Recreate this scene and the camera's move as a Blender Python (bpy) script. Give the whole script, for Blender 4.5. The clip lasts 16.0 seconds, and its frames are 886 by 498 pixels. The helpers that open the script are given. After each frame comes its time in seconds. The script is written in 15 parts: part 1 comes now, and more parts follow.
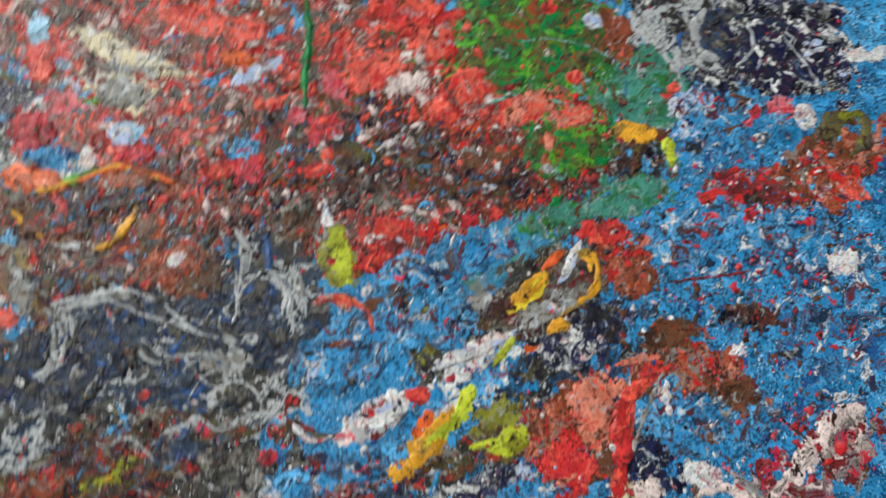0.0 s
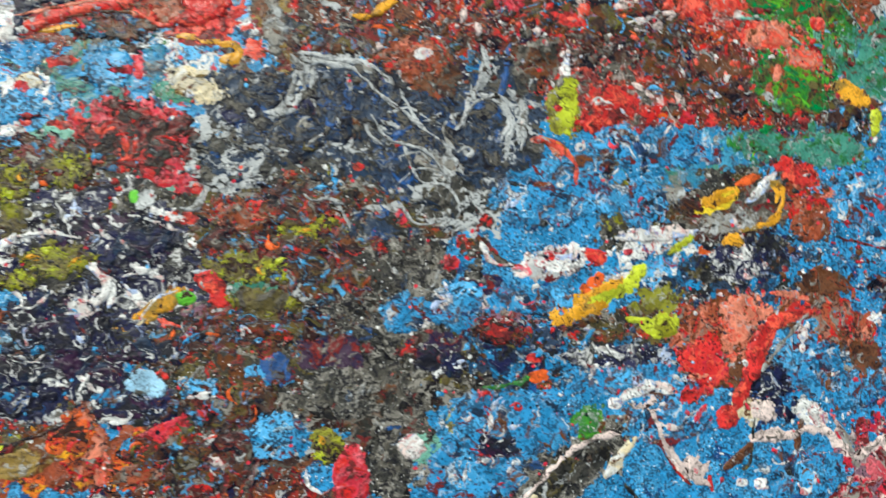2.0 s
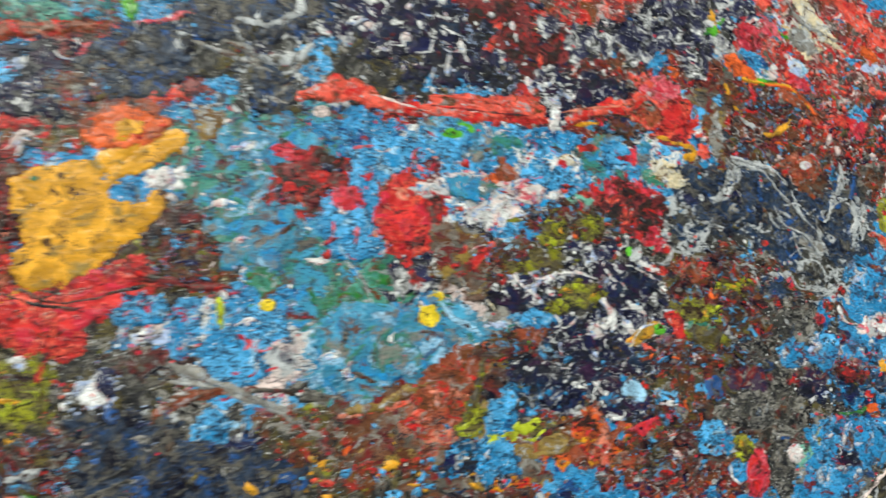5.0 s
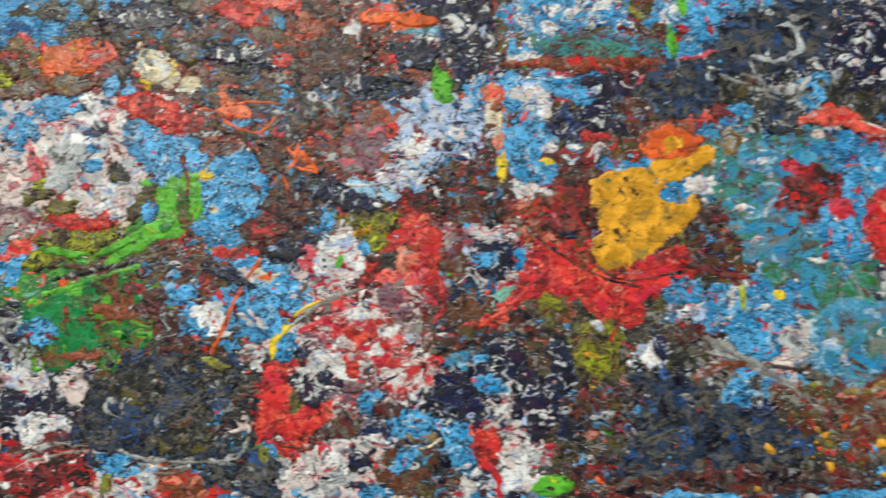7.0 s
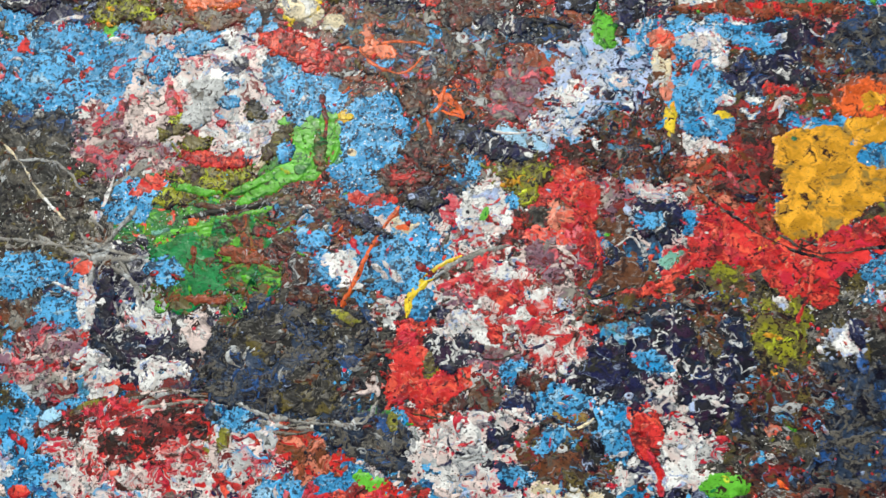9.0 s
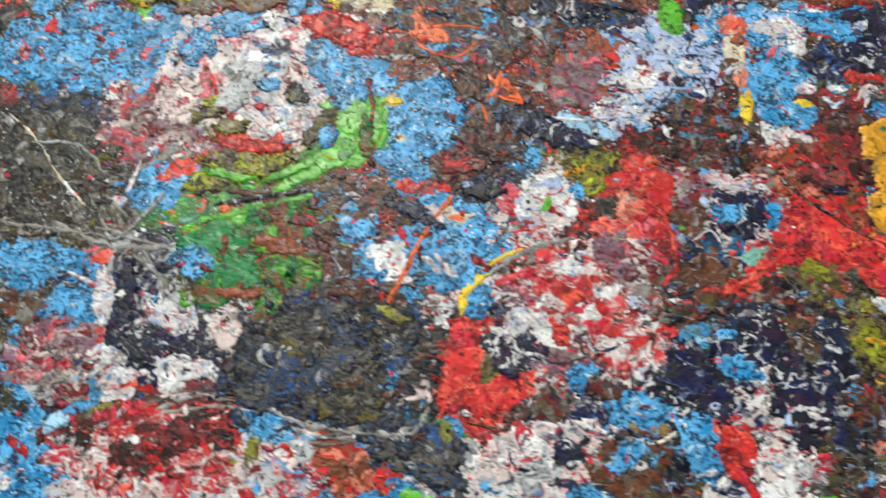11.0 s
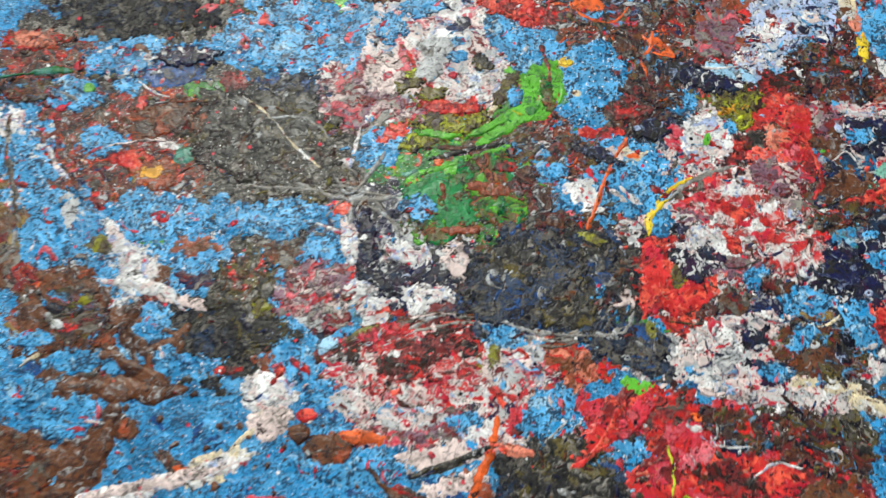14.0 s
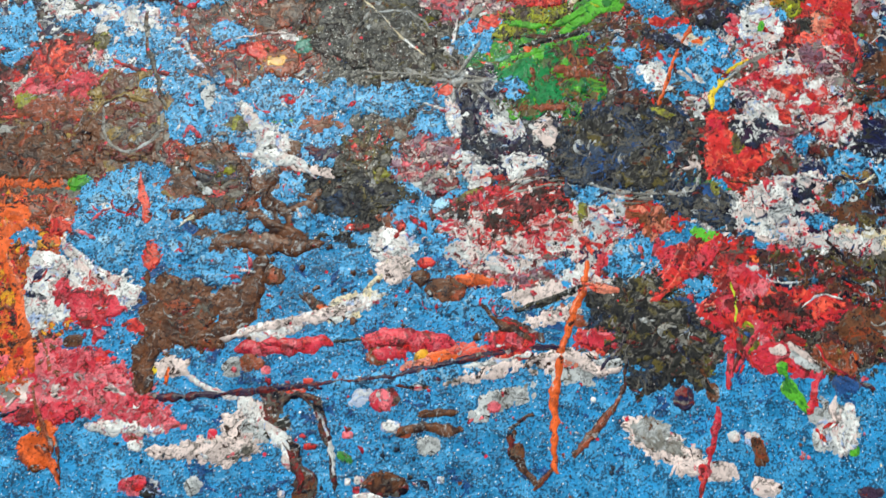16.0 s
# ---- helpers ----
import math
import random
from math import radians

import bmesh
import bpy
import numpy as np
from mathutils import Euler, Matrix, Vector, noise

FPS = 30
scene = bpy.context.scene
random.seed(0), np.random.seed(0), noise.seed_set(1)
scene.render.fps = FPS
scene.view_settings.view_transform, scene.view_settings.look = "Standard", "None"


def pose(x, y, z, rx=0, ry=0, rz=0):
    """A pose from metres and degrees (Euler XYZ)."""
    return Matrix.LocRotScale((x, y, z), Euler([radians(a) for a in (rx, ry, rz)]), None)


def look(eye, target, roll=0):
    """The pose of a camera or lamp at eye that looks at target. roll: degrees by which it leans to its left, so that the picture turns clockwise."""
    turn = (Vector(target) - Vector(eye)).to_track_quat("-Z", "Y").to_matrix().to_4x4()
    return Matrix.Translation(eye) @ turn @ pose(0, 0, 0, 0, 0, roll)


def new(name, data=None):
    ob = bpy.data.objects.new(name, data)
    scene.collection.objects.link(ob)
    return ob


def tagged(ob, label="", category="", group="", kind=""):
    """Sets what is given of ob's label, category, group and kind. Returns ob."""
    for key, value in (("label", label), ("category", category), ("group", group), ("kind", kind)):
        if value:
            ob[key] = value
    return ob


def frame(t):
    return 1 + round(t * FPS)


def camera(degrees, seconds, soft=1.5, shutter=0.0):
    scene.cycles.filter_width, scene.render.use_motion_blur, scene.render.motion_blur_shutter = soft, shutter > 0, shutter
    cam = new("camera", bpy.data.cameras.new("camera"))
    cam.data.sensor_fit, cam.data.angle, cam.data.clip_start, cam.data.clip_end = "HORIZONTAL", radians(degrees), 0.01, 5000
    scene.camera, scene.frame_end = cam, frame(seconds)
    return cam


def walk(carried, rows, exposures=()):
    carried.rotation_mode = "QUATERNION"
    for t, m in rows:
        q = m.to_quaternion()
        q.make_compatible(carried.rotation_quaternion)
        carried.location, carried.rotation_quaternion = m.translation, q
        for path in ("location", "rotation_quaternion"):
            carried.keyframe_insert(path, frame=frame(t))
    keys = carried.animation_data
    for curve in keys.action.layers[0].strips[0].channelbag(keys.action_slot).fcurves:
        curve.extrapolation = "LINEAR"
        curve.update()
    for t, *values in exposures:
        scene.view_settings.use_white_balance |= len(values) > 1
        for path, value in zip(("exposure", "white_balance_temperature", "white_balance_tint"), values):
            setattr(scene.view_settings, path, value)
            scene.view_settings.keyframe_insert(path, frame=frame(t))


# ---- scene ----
cam = camera(61.0, 16.0, soft=1.5, shutter=0.6)
PATH = [
    (0, (0.672, 0.462, 0.605), (0.994, 0.705, -1.354), 32.3),
    (0.5, (0.62, 0.445, 0.592), (0.94, 0.576, -1.378), 54.4),
    (1, (0.574, 0.411, 0.585), (0.889, 0.529, -1.387), 62.1),
    (1.5, (0.519, 0.401, 0.581), (0.867, 0.498, -1.386), 70.4),
    (2, (0.46, 0.41, 0.587), (0.862, 0.523, -1.369), 72.4),
    (2.5, (0.399, 0.427, 0.595), (0.86, 0.554, -1.347), 74.0),
    (3, (0.339, 0.431, 0.613), (0.843, 0.568, -1.318), 74.6),
    (3.2, (0.308, 0.43, 0.617), (0.832, 0.574, -1.308), 74.8),
    (5.3, (-0.124, 0.363, 0.678), (0.474, 0.667, -1.206), 67.3),
    (5.5, (-0.17, 0.343, 0.703), (0.383, 0.672, -1.19), 64.2),
    (6, (-0.28, 0.326, 0.735), (0.165, 0.652, -1.187), 60.2),
    (6.5, (-0.367, 0.315, 0.732), (-0.047, 0.633, -1.217), 52.3),
    (7, (-0.42, 0.294, 0.703), (-0.206, 0.633, -1.257), 39.7),
    (7.5, (-0.453, 0.282, 0.676), (-0.326, 0.622, -1.291), 28.7),
    (8, (-0.464, 0.267, 0.664), (-0.41, 0.612, -1.305), 18.2),
    (8.5, (-0.455, 0.247, 0.637), (-0.464, 0.621, -1.328), 8.3),
    (8.7, (-0.45, 0.238, 0.627), (-0.481, 0.628, -1.335), 5.7),
    (10.8, (-0.461, 0.173, 0.538), (-0.57, 0.75, -1.374), 1.1),
    (11, (-0.479, 0.171, 0.535), (-0.585, 0.772, -1.37), 1.5),
    (11.5, (-0.518, 0.16, 0.528), (-0.632, 0.835, -1.351), 1.1),
    (12, (-0.552, 0.143, 0.527), (-0.669, 0.867, -1.333), 0.5),
    (12.5, (-0.579, 0.129, 0.541), (-0.695, 0.836, -1.327), -0.4),
    (13, (-0.6, 0.107, 0.55), (-0.704, 0.79, -1.327), -0.2),
    (13.5, (-0.615, 0.088, 0.576), (-0.708, 0.723, -1.318), -0.2),
    (14, (-0.635, 0.068, 0.623), (-0.718, 0.65, -1.288), -0.8),
    (14.5, (-0.664, 0.039, 0.667), (-0.737, 0.568, -1.261), -0.7),
    (15, (-0.693, 0.003, 0.689), (-0.748, 0.506, -1.246), 0.9),
    (15.5, (-0.712, -0.025, 0.702), (-0.761, 0.45, -1.24), 1.0),
    (16, (-0.723, -0.042, 0.708), (-0.768, 0.401, -1.242), 0.6),
]
walk(cam, [(t, look(eye, target, roll)) for t, eye, target, roll in PATH],
     exposures=[(0, -0.1, 6400, 0), (1.0, 0.16, 6400, -4), (3.2, 0.3, 6400, -4), (5.3, 0.18, 6600, -4), (6.5, 0.02, 6650, -3),
                (8.5, 0.17, 6550, 0), (11, 0.16, 6500, 1), (13, 0.18, 6500, 1), (16, 0.17, 6300, -3)])

# ---- light: an even, bright overcast sky with a wide soft sun ----
sky_world = bpy.data.worlds.new("overcast_sky")
scene.world = sky_world
sky_world.use_nodes = True
_nt = sky_world.node_tree
_sky = _nt.nodes.new("ShaderNodeTexSky")
_sky.sky_type = "NISHITA"
_sky.sun_disc = False
_sky.sun_elevation, _sky.sun_rotation = radians(58), radians(-30)
_sky.air_density, _sky.dust_density, _sky.ozone_density = 0.6, 4.0, 0.6
_nt.links.new(_sky.outputs[0], _nt.nodes["Background"].inputs[0])
_nt.nodes["Background"].inputs[1].default_value = 0.1
sun = new("sun", bpy.data.lights.new("sun", "SUN"))
sun.data.energy, sun.data.angle, sun.data.color = 2.2, radians(12), (1.0, 0.96, 0.9)
sun.matrix_world = look((-0.9, 1.6, 3.0), (0, 0, 0))


# ---- materials: layers of dried paint, in world-sized patterns ----
def rgb(r, g, b):
    """Base colour from 0-255 display values."""
    return tuple(((v / 255 + 0.055) / 1.055) ** 2.4 if v > 10 else v / 3294 for v in (r, g, b)) + (1.0,)


COL = dict(
    blue=rgb(46, 140, 198), sky=rgb(88, 172, 226), tblue=rgb(70, 150, 185), deep=rgb(40, 84, 146),
    lav=rgb(176, 194, 230), ice=rgb(160, 205, 235), navy=rgb(29, 32, 70), ink=rgb(13, 13, 26),
    slate=rgb(36, 54, 78), white=rgb(228, 228, 226), cream=rgb(226, 210, 172), blush=rgb(226, 206, 200),
    grey=rgb(138, 134, 126), silver=rgb(184, 187, 188), ash=rgb(94, 90, 82), coal=rgb(46, 46, 42),
    # pore: painted darkness of the pores in blue coats, also a drop colour
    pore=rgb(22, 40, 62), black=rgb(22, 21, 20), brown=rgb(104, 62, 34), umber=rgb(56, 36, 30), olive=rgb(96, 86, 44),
    moss=rgb(138, 138, 36), green=rgb(48, 116, 48), leaf=rgb(96, 178, 44), emerald=rgb(16, 132, 66),
    teal=rgb(66, 136, 118), mint=rgb(120, 180, 160), yellow=rgb(234, 204, 44), lime=rgb(196, 208, 50),
    amber=rgb(226, 162, 36), orange=rgb(228, 98, 36), rust=rgb(150, 70, 40), coral=rgb(238, 92, 72),
    red=rgb(208, 42, 40), crimson=rgb(204, 44, 66), maroon=rgb(116, 40, 40), salmon=rgb(218, 130, 104),
    rose=rgb(224, 104, 116), mauve=rgb(128, 92, 110), plum=rgb(54, 32, 58), ochre=rgb(150, 124, 62))


def threshold(cover):
    """Noise level above which about this share of a surface lies."""
    return 0.5 + 0.235 * (0.5 - cover) + 0.16 * (0.5 - cover) ** 3


class Nodes:
    """Small helper that chains shader nodes of one material."""

    def __init__(self, name):
        self.mat = bpy.data.materials.new(name)
        self.mat.use_nodes = True
        self.tree = self.mat.node_tree
        self.bsdf = self.tree.nodes["Principled BSDF"]
        self.pos = self.tree.nodes.new("ShaderNodeNewGeometry").outputs["Position"]

    def node(self, kind, **values):
        n = self.tree.nodes.new(kind)
        for key, v in values.items():
            self.put(n.inputs[key], v)
        return n

    def put(self, socket, v):
        if isinstance(v, bpy.types.NodeSocket):
            self.tree.links.new(v, socket)
        else:
            socket.default_value = v

    def math(self, op, a, b=0.0):
        n = self.tree.nodes.new("ShaderNodeMath")
        n.operation = op
        self.put(n.inputs[0], a)
        self.put(n.inputs[1], b)
        return n.outputs[0]

    def step(self, v, lo, hi):
        n = self.node("ShaderNodeMapRange", Value=v)
        n.inputs["From Min"].default_value, n.inputs["From Max"].default_value = lo, hi
        n.interpolation_type = "SMOOTHSTEP"
        return n.outputs["Result"]

    def moved(self, offset, stretch=(1, 1, 1)):
        n = self.node("ShaderNodeMapping", Vector=self.pos)
        n.inputs["Location"].default_value = offset
        n.inputs["Scale"].default_value = stretch
        return n.outputs[0]

    def noise(self, scale, offset=(0, 0, 0), detail=4.0, rough=0.6, twist=0.0, stretch=(1, 1, 1)):
        n = self.node("ShaderNodeTexNoise", Vector=self.moved(offset, stretch), Scale=scale, Detail=detail,
                      Roughness=rough, Distortion=twist)
        return n.outputs["Fac"]

    def mix(self, fac, a, b):
        n = self.tree.nodes.new("ShaderNodeMix")
        n.data_type = "RGBA"
        self.put(n.inputs["Factor"], fac)
        self.put(n.inputs[6], a)
        self.put(n.inputs[7], b)
        return n.outputs[2]


def paint(name, base, layers=(), pits=0.0, pit_col="ink", flecks=0.0, veins=None, gloss=0.36, relief=1.0, dots=0.3, pores=0.5):
    """A coat of dried paint. layers: (colour, patterns per metre, share covered), each flowing into the last. veins:
    (colour, scale, width).
    pits: share of fine pores of the rough ground, their darkness put into the colour, pores: how dark; flecks: fine
    pale specks; dots: share of fine spray dots."""
    k = Nodes(name)
    rnd = random.Random(name)
    # wet paint was stirred: all layers share one flow
    flow = k.node("ShaderNodeTexNoise", Vector=k.pos, Scale=34.0, Detail=3.0, Roughness=0.6)
    bend = k.tree.nodes.new("ShaderNodeVectorMath")
    bend.operation = "MULTIPLY_ADD"
    k.put(bend.inputs[0], flow.outputs["Color"])
    bend.inputs[1].default_value = (0.05, 0.045, 0.02)
    k.put(bend.inputs[2], k.pos)
    curl = k.node("ShaderNodeTexNoise", Vector=bend.outputs[0], Scale=85.0, Detail=2.0, Roughness=0.5)
    swirl = k.tree.nodes.new("ShaderNodeVectorMath")
    swirl.operation = "MULTIPLY_ADD"
    k.put(swirl.inputs[0], curl.outputs["Color"])
    swirl.inputs[1].default_value = (0.026, 0.022, 0.0)
    k.put(swirl.inputs[2], bend.outputs[0])
    true_pos, k.pos = k.pos, swirl.outputs[0]
    shade = k.step(k.noise(60, (rnd.random() * 9, 0, 0), 5, 0.62), 0.28, 0.72)
    tint = COL[layers[0][0]] if layers else COL["ash"]
    dark = tuple(0.62 * c * 0.85 + 0.02 * t for c, t in zip(COL[base][:3], tint)) + (1,)
    pale = tuple(min(1, c * 1.2 + 0.02) for c in COL[base][:3]) + (1,)
    col = k.mix(shade, dark, pale)
    height = None
    for i, (colour, scale, cover) in enumerate(layers):
        off = (rnd.random() * 20, rnd.random() * 20, rnd.random() * 20)
        n = k.noise(scale * 1.7, off, 4, 0.56, 0.4)
        th = threshold(cover)
        wide = 0.075 if i % 2 == 0 else 0.02
        m = k.step(n, th - wide, th + wide)
        c = COL[colour]
        tone = k.mix(k.step(n, th, th + 0.16), tuple(v * 0.72 for v in c[:3]) + (1,), tuple(min(1, v * 1.12) for v in c[:3]) + (1,))
        col = k.mix(m, col, tone)
        height = m if height is None else k.math("ADD", k.math("MULTIPLY", height, 0.7), m)
    if veins:
        vcol, vscale, vwidth = veins
        v = k.tree.nodes.new("ShaderNodeTexVoronoi")
        v.feature = "DISTANCE_TO_EDGE"
        v.inputs["Scale"].default_value = vscale
        k.put(v.inputs["Vector"], k.pos)
        wide = k.math("MULTIPLY", k.step(k.noise(vscale * 0.5, (3, 1, 0), 4), 0.40, 0.64), vwidth)
        ragged = k.math("ADD", v.outputs["Distance"], k.math("MULTIPLY", k.math("SUBTRACT", k.noise(vscale * 5, (5, 0, 1), 4), 0.5), vwidth * 0.8))
        m = k.math("MULTIPLY", k.step(k.math("SUBTRACT", wide, ragged), -0.01, 0.05), 0.92)
        col = k.mix(m, col, COL[vcol])
        height = m if height is None else k.math("ADD", height, m)
    k.pos = true_pos
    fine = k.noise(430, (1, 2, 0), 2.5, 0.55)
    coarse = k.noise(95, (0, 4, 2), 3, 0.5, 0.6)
    # the darkness of the pores is painted into the base colour, besides the bump
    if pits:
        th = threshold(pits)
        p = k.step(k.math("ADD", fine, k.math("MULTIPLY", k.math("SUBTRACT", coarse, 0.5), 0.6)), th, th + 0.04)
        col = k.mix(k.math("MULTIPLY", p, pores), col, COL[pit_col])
    if flecks:
        th = threshold(flecks)
        p = k.step(k.noise(430, (7, 2, 0), 2, 0.5), th + 0.03, th + 0.07)
        col = k.mix(p, col, COL["white"])
    if dots:
        v = k.tree.nodes.new("ShaderNodeTexVoronoi")
        v.inputs["Scale"].default_value = 190
        k.put(v.inputs["Vector"], k.pos)
        sep = k.node("ShaderNodeSeparateColor", Color=v.outputs["Color"])
        size = k.math("MULTIPLY", k.math("GREATER_THAN", sep.outputs[0], 1 - 0.5 * dots), k.math("MULTIPLY", sep.outputs[1], 0.40))
        ramp = k.node("ShaderNodeValToRGB", Fac=sep.outputs[2])
        cr = ramp.color_ramp
        cr.interpolation = "CONSTANT"
        cr.elements[0].position, cr.elements[0].color = 0, COL["white"]
        cr.elements[1].position, cr.elements[1].color = 0.05, COL["crimson"]
        for at, c in ((0.28, "ink"), (0.52, "sky"), (0.62, "coral"), (0.74, "cream"), (0.80, "brown")):
            cr.elements.new(at).color = COL[c]
        dist = k.math("ADD", v.outputs["Distance"], k.math("MULTIPLY", k.math("SUBTRACT", fine, 0.5), 0.5))
        col = k.mix(k.step(k.math("SUBTRACT", size, dist), 0.0, 0.08), col, ramp.outputs[0])
    k.put(k.bsdf.inputs["Base Color"], col)
    rough = k.math("ADD", k.math("MULTIPLY", coarse, 0.45), gloss - 0.28)
    k.put(k.bsdf.inputs["Roughness"], rough)
    k.bsdf.inputs["Specular IOR Level"].default_value = 0.2
    h = k.math("ADD", k.math("MULTIPLY", fine, 0.3), k.math("MULTIPLY", coarse, 1.7))
    if height is not None:
        h = k.math("ADD", h, k.math("MULTIPLY", height, 0.35))
    bump = k.node("ShaderNodeBump", Height=h, Strength=0.9)
    bump.inputs["Distance"].default_value = 0.001 * relief
    k.put(k.bsdf.inputs["Normal"], bump.outputs[0])
    return k.mat


MAT = {}
for _c in COL:
    MAT[_c] = paint("paint_" + _c, _c, [("ash", 60, 0.12), ("umber", 75, 0.08)], pits=0.18, dots=0.12)
for _c, _l in (("white", "blush"), ("cream", "white"), ("red", "maroon"), ("crimson", "red"), ("coral", "red"), ("green", "leaf"),
               ("emerald", "green"), ("leaf", "green"), ("amber", "orange"), ("orange", "rust"), ("yellow", "lime"), ("lime", "moss"),
               ("rust", "brown"), ("brown", "umber"), ("grey", "silver"), ("navy", "ink"), ("lav", "white"), ("teal", "green"),
               ("salmon", "coral"), ("rose", "crimson"), ("moss", "olive"), ("ochre", "brown")):
    MAT[_c] = paint("paint_" + _c, _c, [(_l, 45, 0.30), ("brown", 70, 0.09), ("silver", 95, 0.05)], pits=0.17, dots=0.10)
for _c, _ls in dict(
        umber=[("maroon", 40, 0.32), ("ash", 50, 0.24), ("brown", 60, 0.22), ("ink", 58, 0.24), ("silver", 95, 0.04)], ink=[("navy", 40, 0.40), ("coal", 45, 0.30), ("lav", 85, 0.08)],
        black=[("coal", 40, 0.40), ("olive", 45, 0.25), ("grey", 70, 0.14)], coal=[("ash", 40, 0.40), ("olive", 45, 0.20), ("black", 50, 0.25), ("silver", 85, 0.07)],
        ash=[("grey", 40, 0.35), ("coal", 45, 0.30), ("brown", 50, 0.20), ("maroon", 60, 0.10)], olive=[("umber", 45, 0.30), ("moss", 50, 0.22), ("ash", 60, 0.20)],
        slate=[("deep", 40, 0.20), ("coal", 45, 0.30), ("silver", 85, 0.07)], navy=[("ink", 40, 0.40), ("deep", 50, 0.15), ("white", 85, 0.07)],
        maroon=[("red", 40, 0.35), ("umber", 50, 0.30), ("ash", 60, 0.15)], plum=[("navy", 40, 0.35), ("maroon", 50, 0.30), ("grey", 70, 0.12)],
        white=[("blush", 40, 0.22), ("lav", 60, 0.16), ("crimson", 90, 0.03)],
        red=[("maroon", 40, 0.25), ("coral", 46, 0.28), ("umber", 75, 0.10)], crimson=[("red", 40, 0.35), ("maroon", 50, 0.22), ("rose", 60, 0.18)],
        mauve=[("grey", 40, 0.35), ("rose", 50, 0.20), ("maroon", 60, 0.20)]).items():
    MAT[_c] = paint("paint_" + _c, _c, _ls, pits=0.2, dots=0.14, pores=0.6)
for _c, _l in (("amber", "ochre"), ("yellow", "amber"), ("lime", "moss"), ("leaf", "green"), ("orange", "rust"), ("emerald", "green")):
    MAT[_c] = paint("paint_" + _c, _c, [(_l, 36, 0.12), ("umber", 90, 0.04)], pits=0.09, dots=0.03, gloss=0.34, relief=0.6)
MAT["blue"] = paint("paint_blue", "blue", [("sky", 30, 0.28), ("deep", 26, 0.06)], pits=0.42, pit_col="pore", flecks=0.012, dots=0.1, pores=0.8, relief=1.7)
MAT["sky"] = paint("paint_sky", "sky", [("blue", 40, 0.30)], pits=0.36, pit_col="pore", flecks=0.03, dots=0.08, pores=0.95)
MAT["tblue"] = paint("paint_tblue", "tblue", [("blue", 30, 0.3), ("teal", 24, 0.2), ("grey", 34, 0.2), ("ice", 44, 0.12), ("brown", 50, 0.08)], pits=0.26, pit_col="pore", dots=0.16)
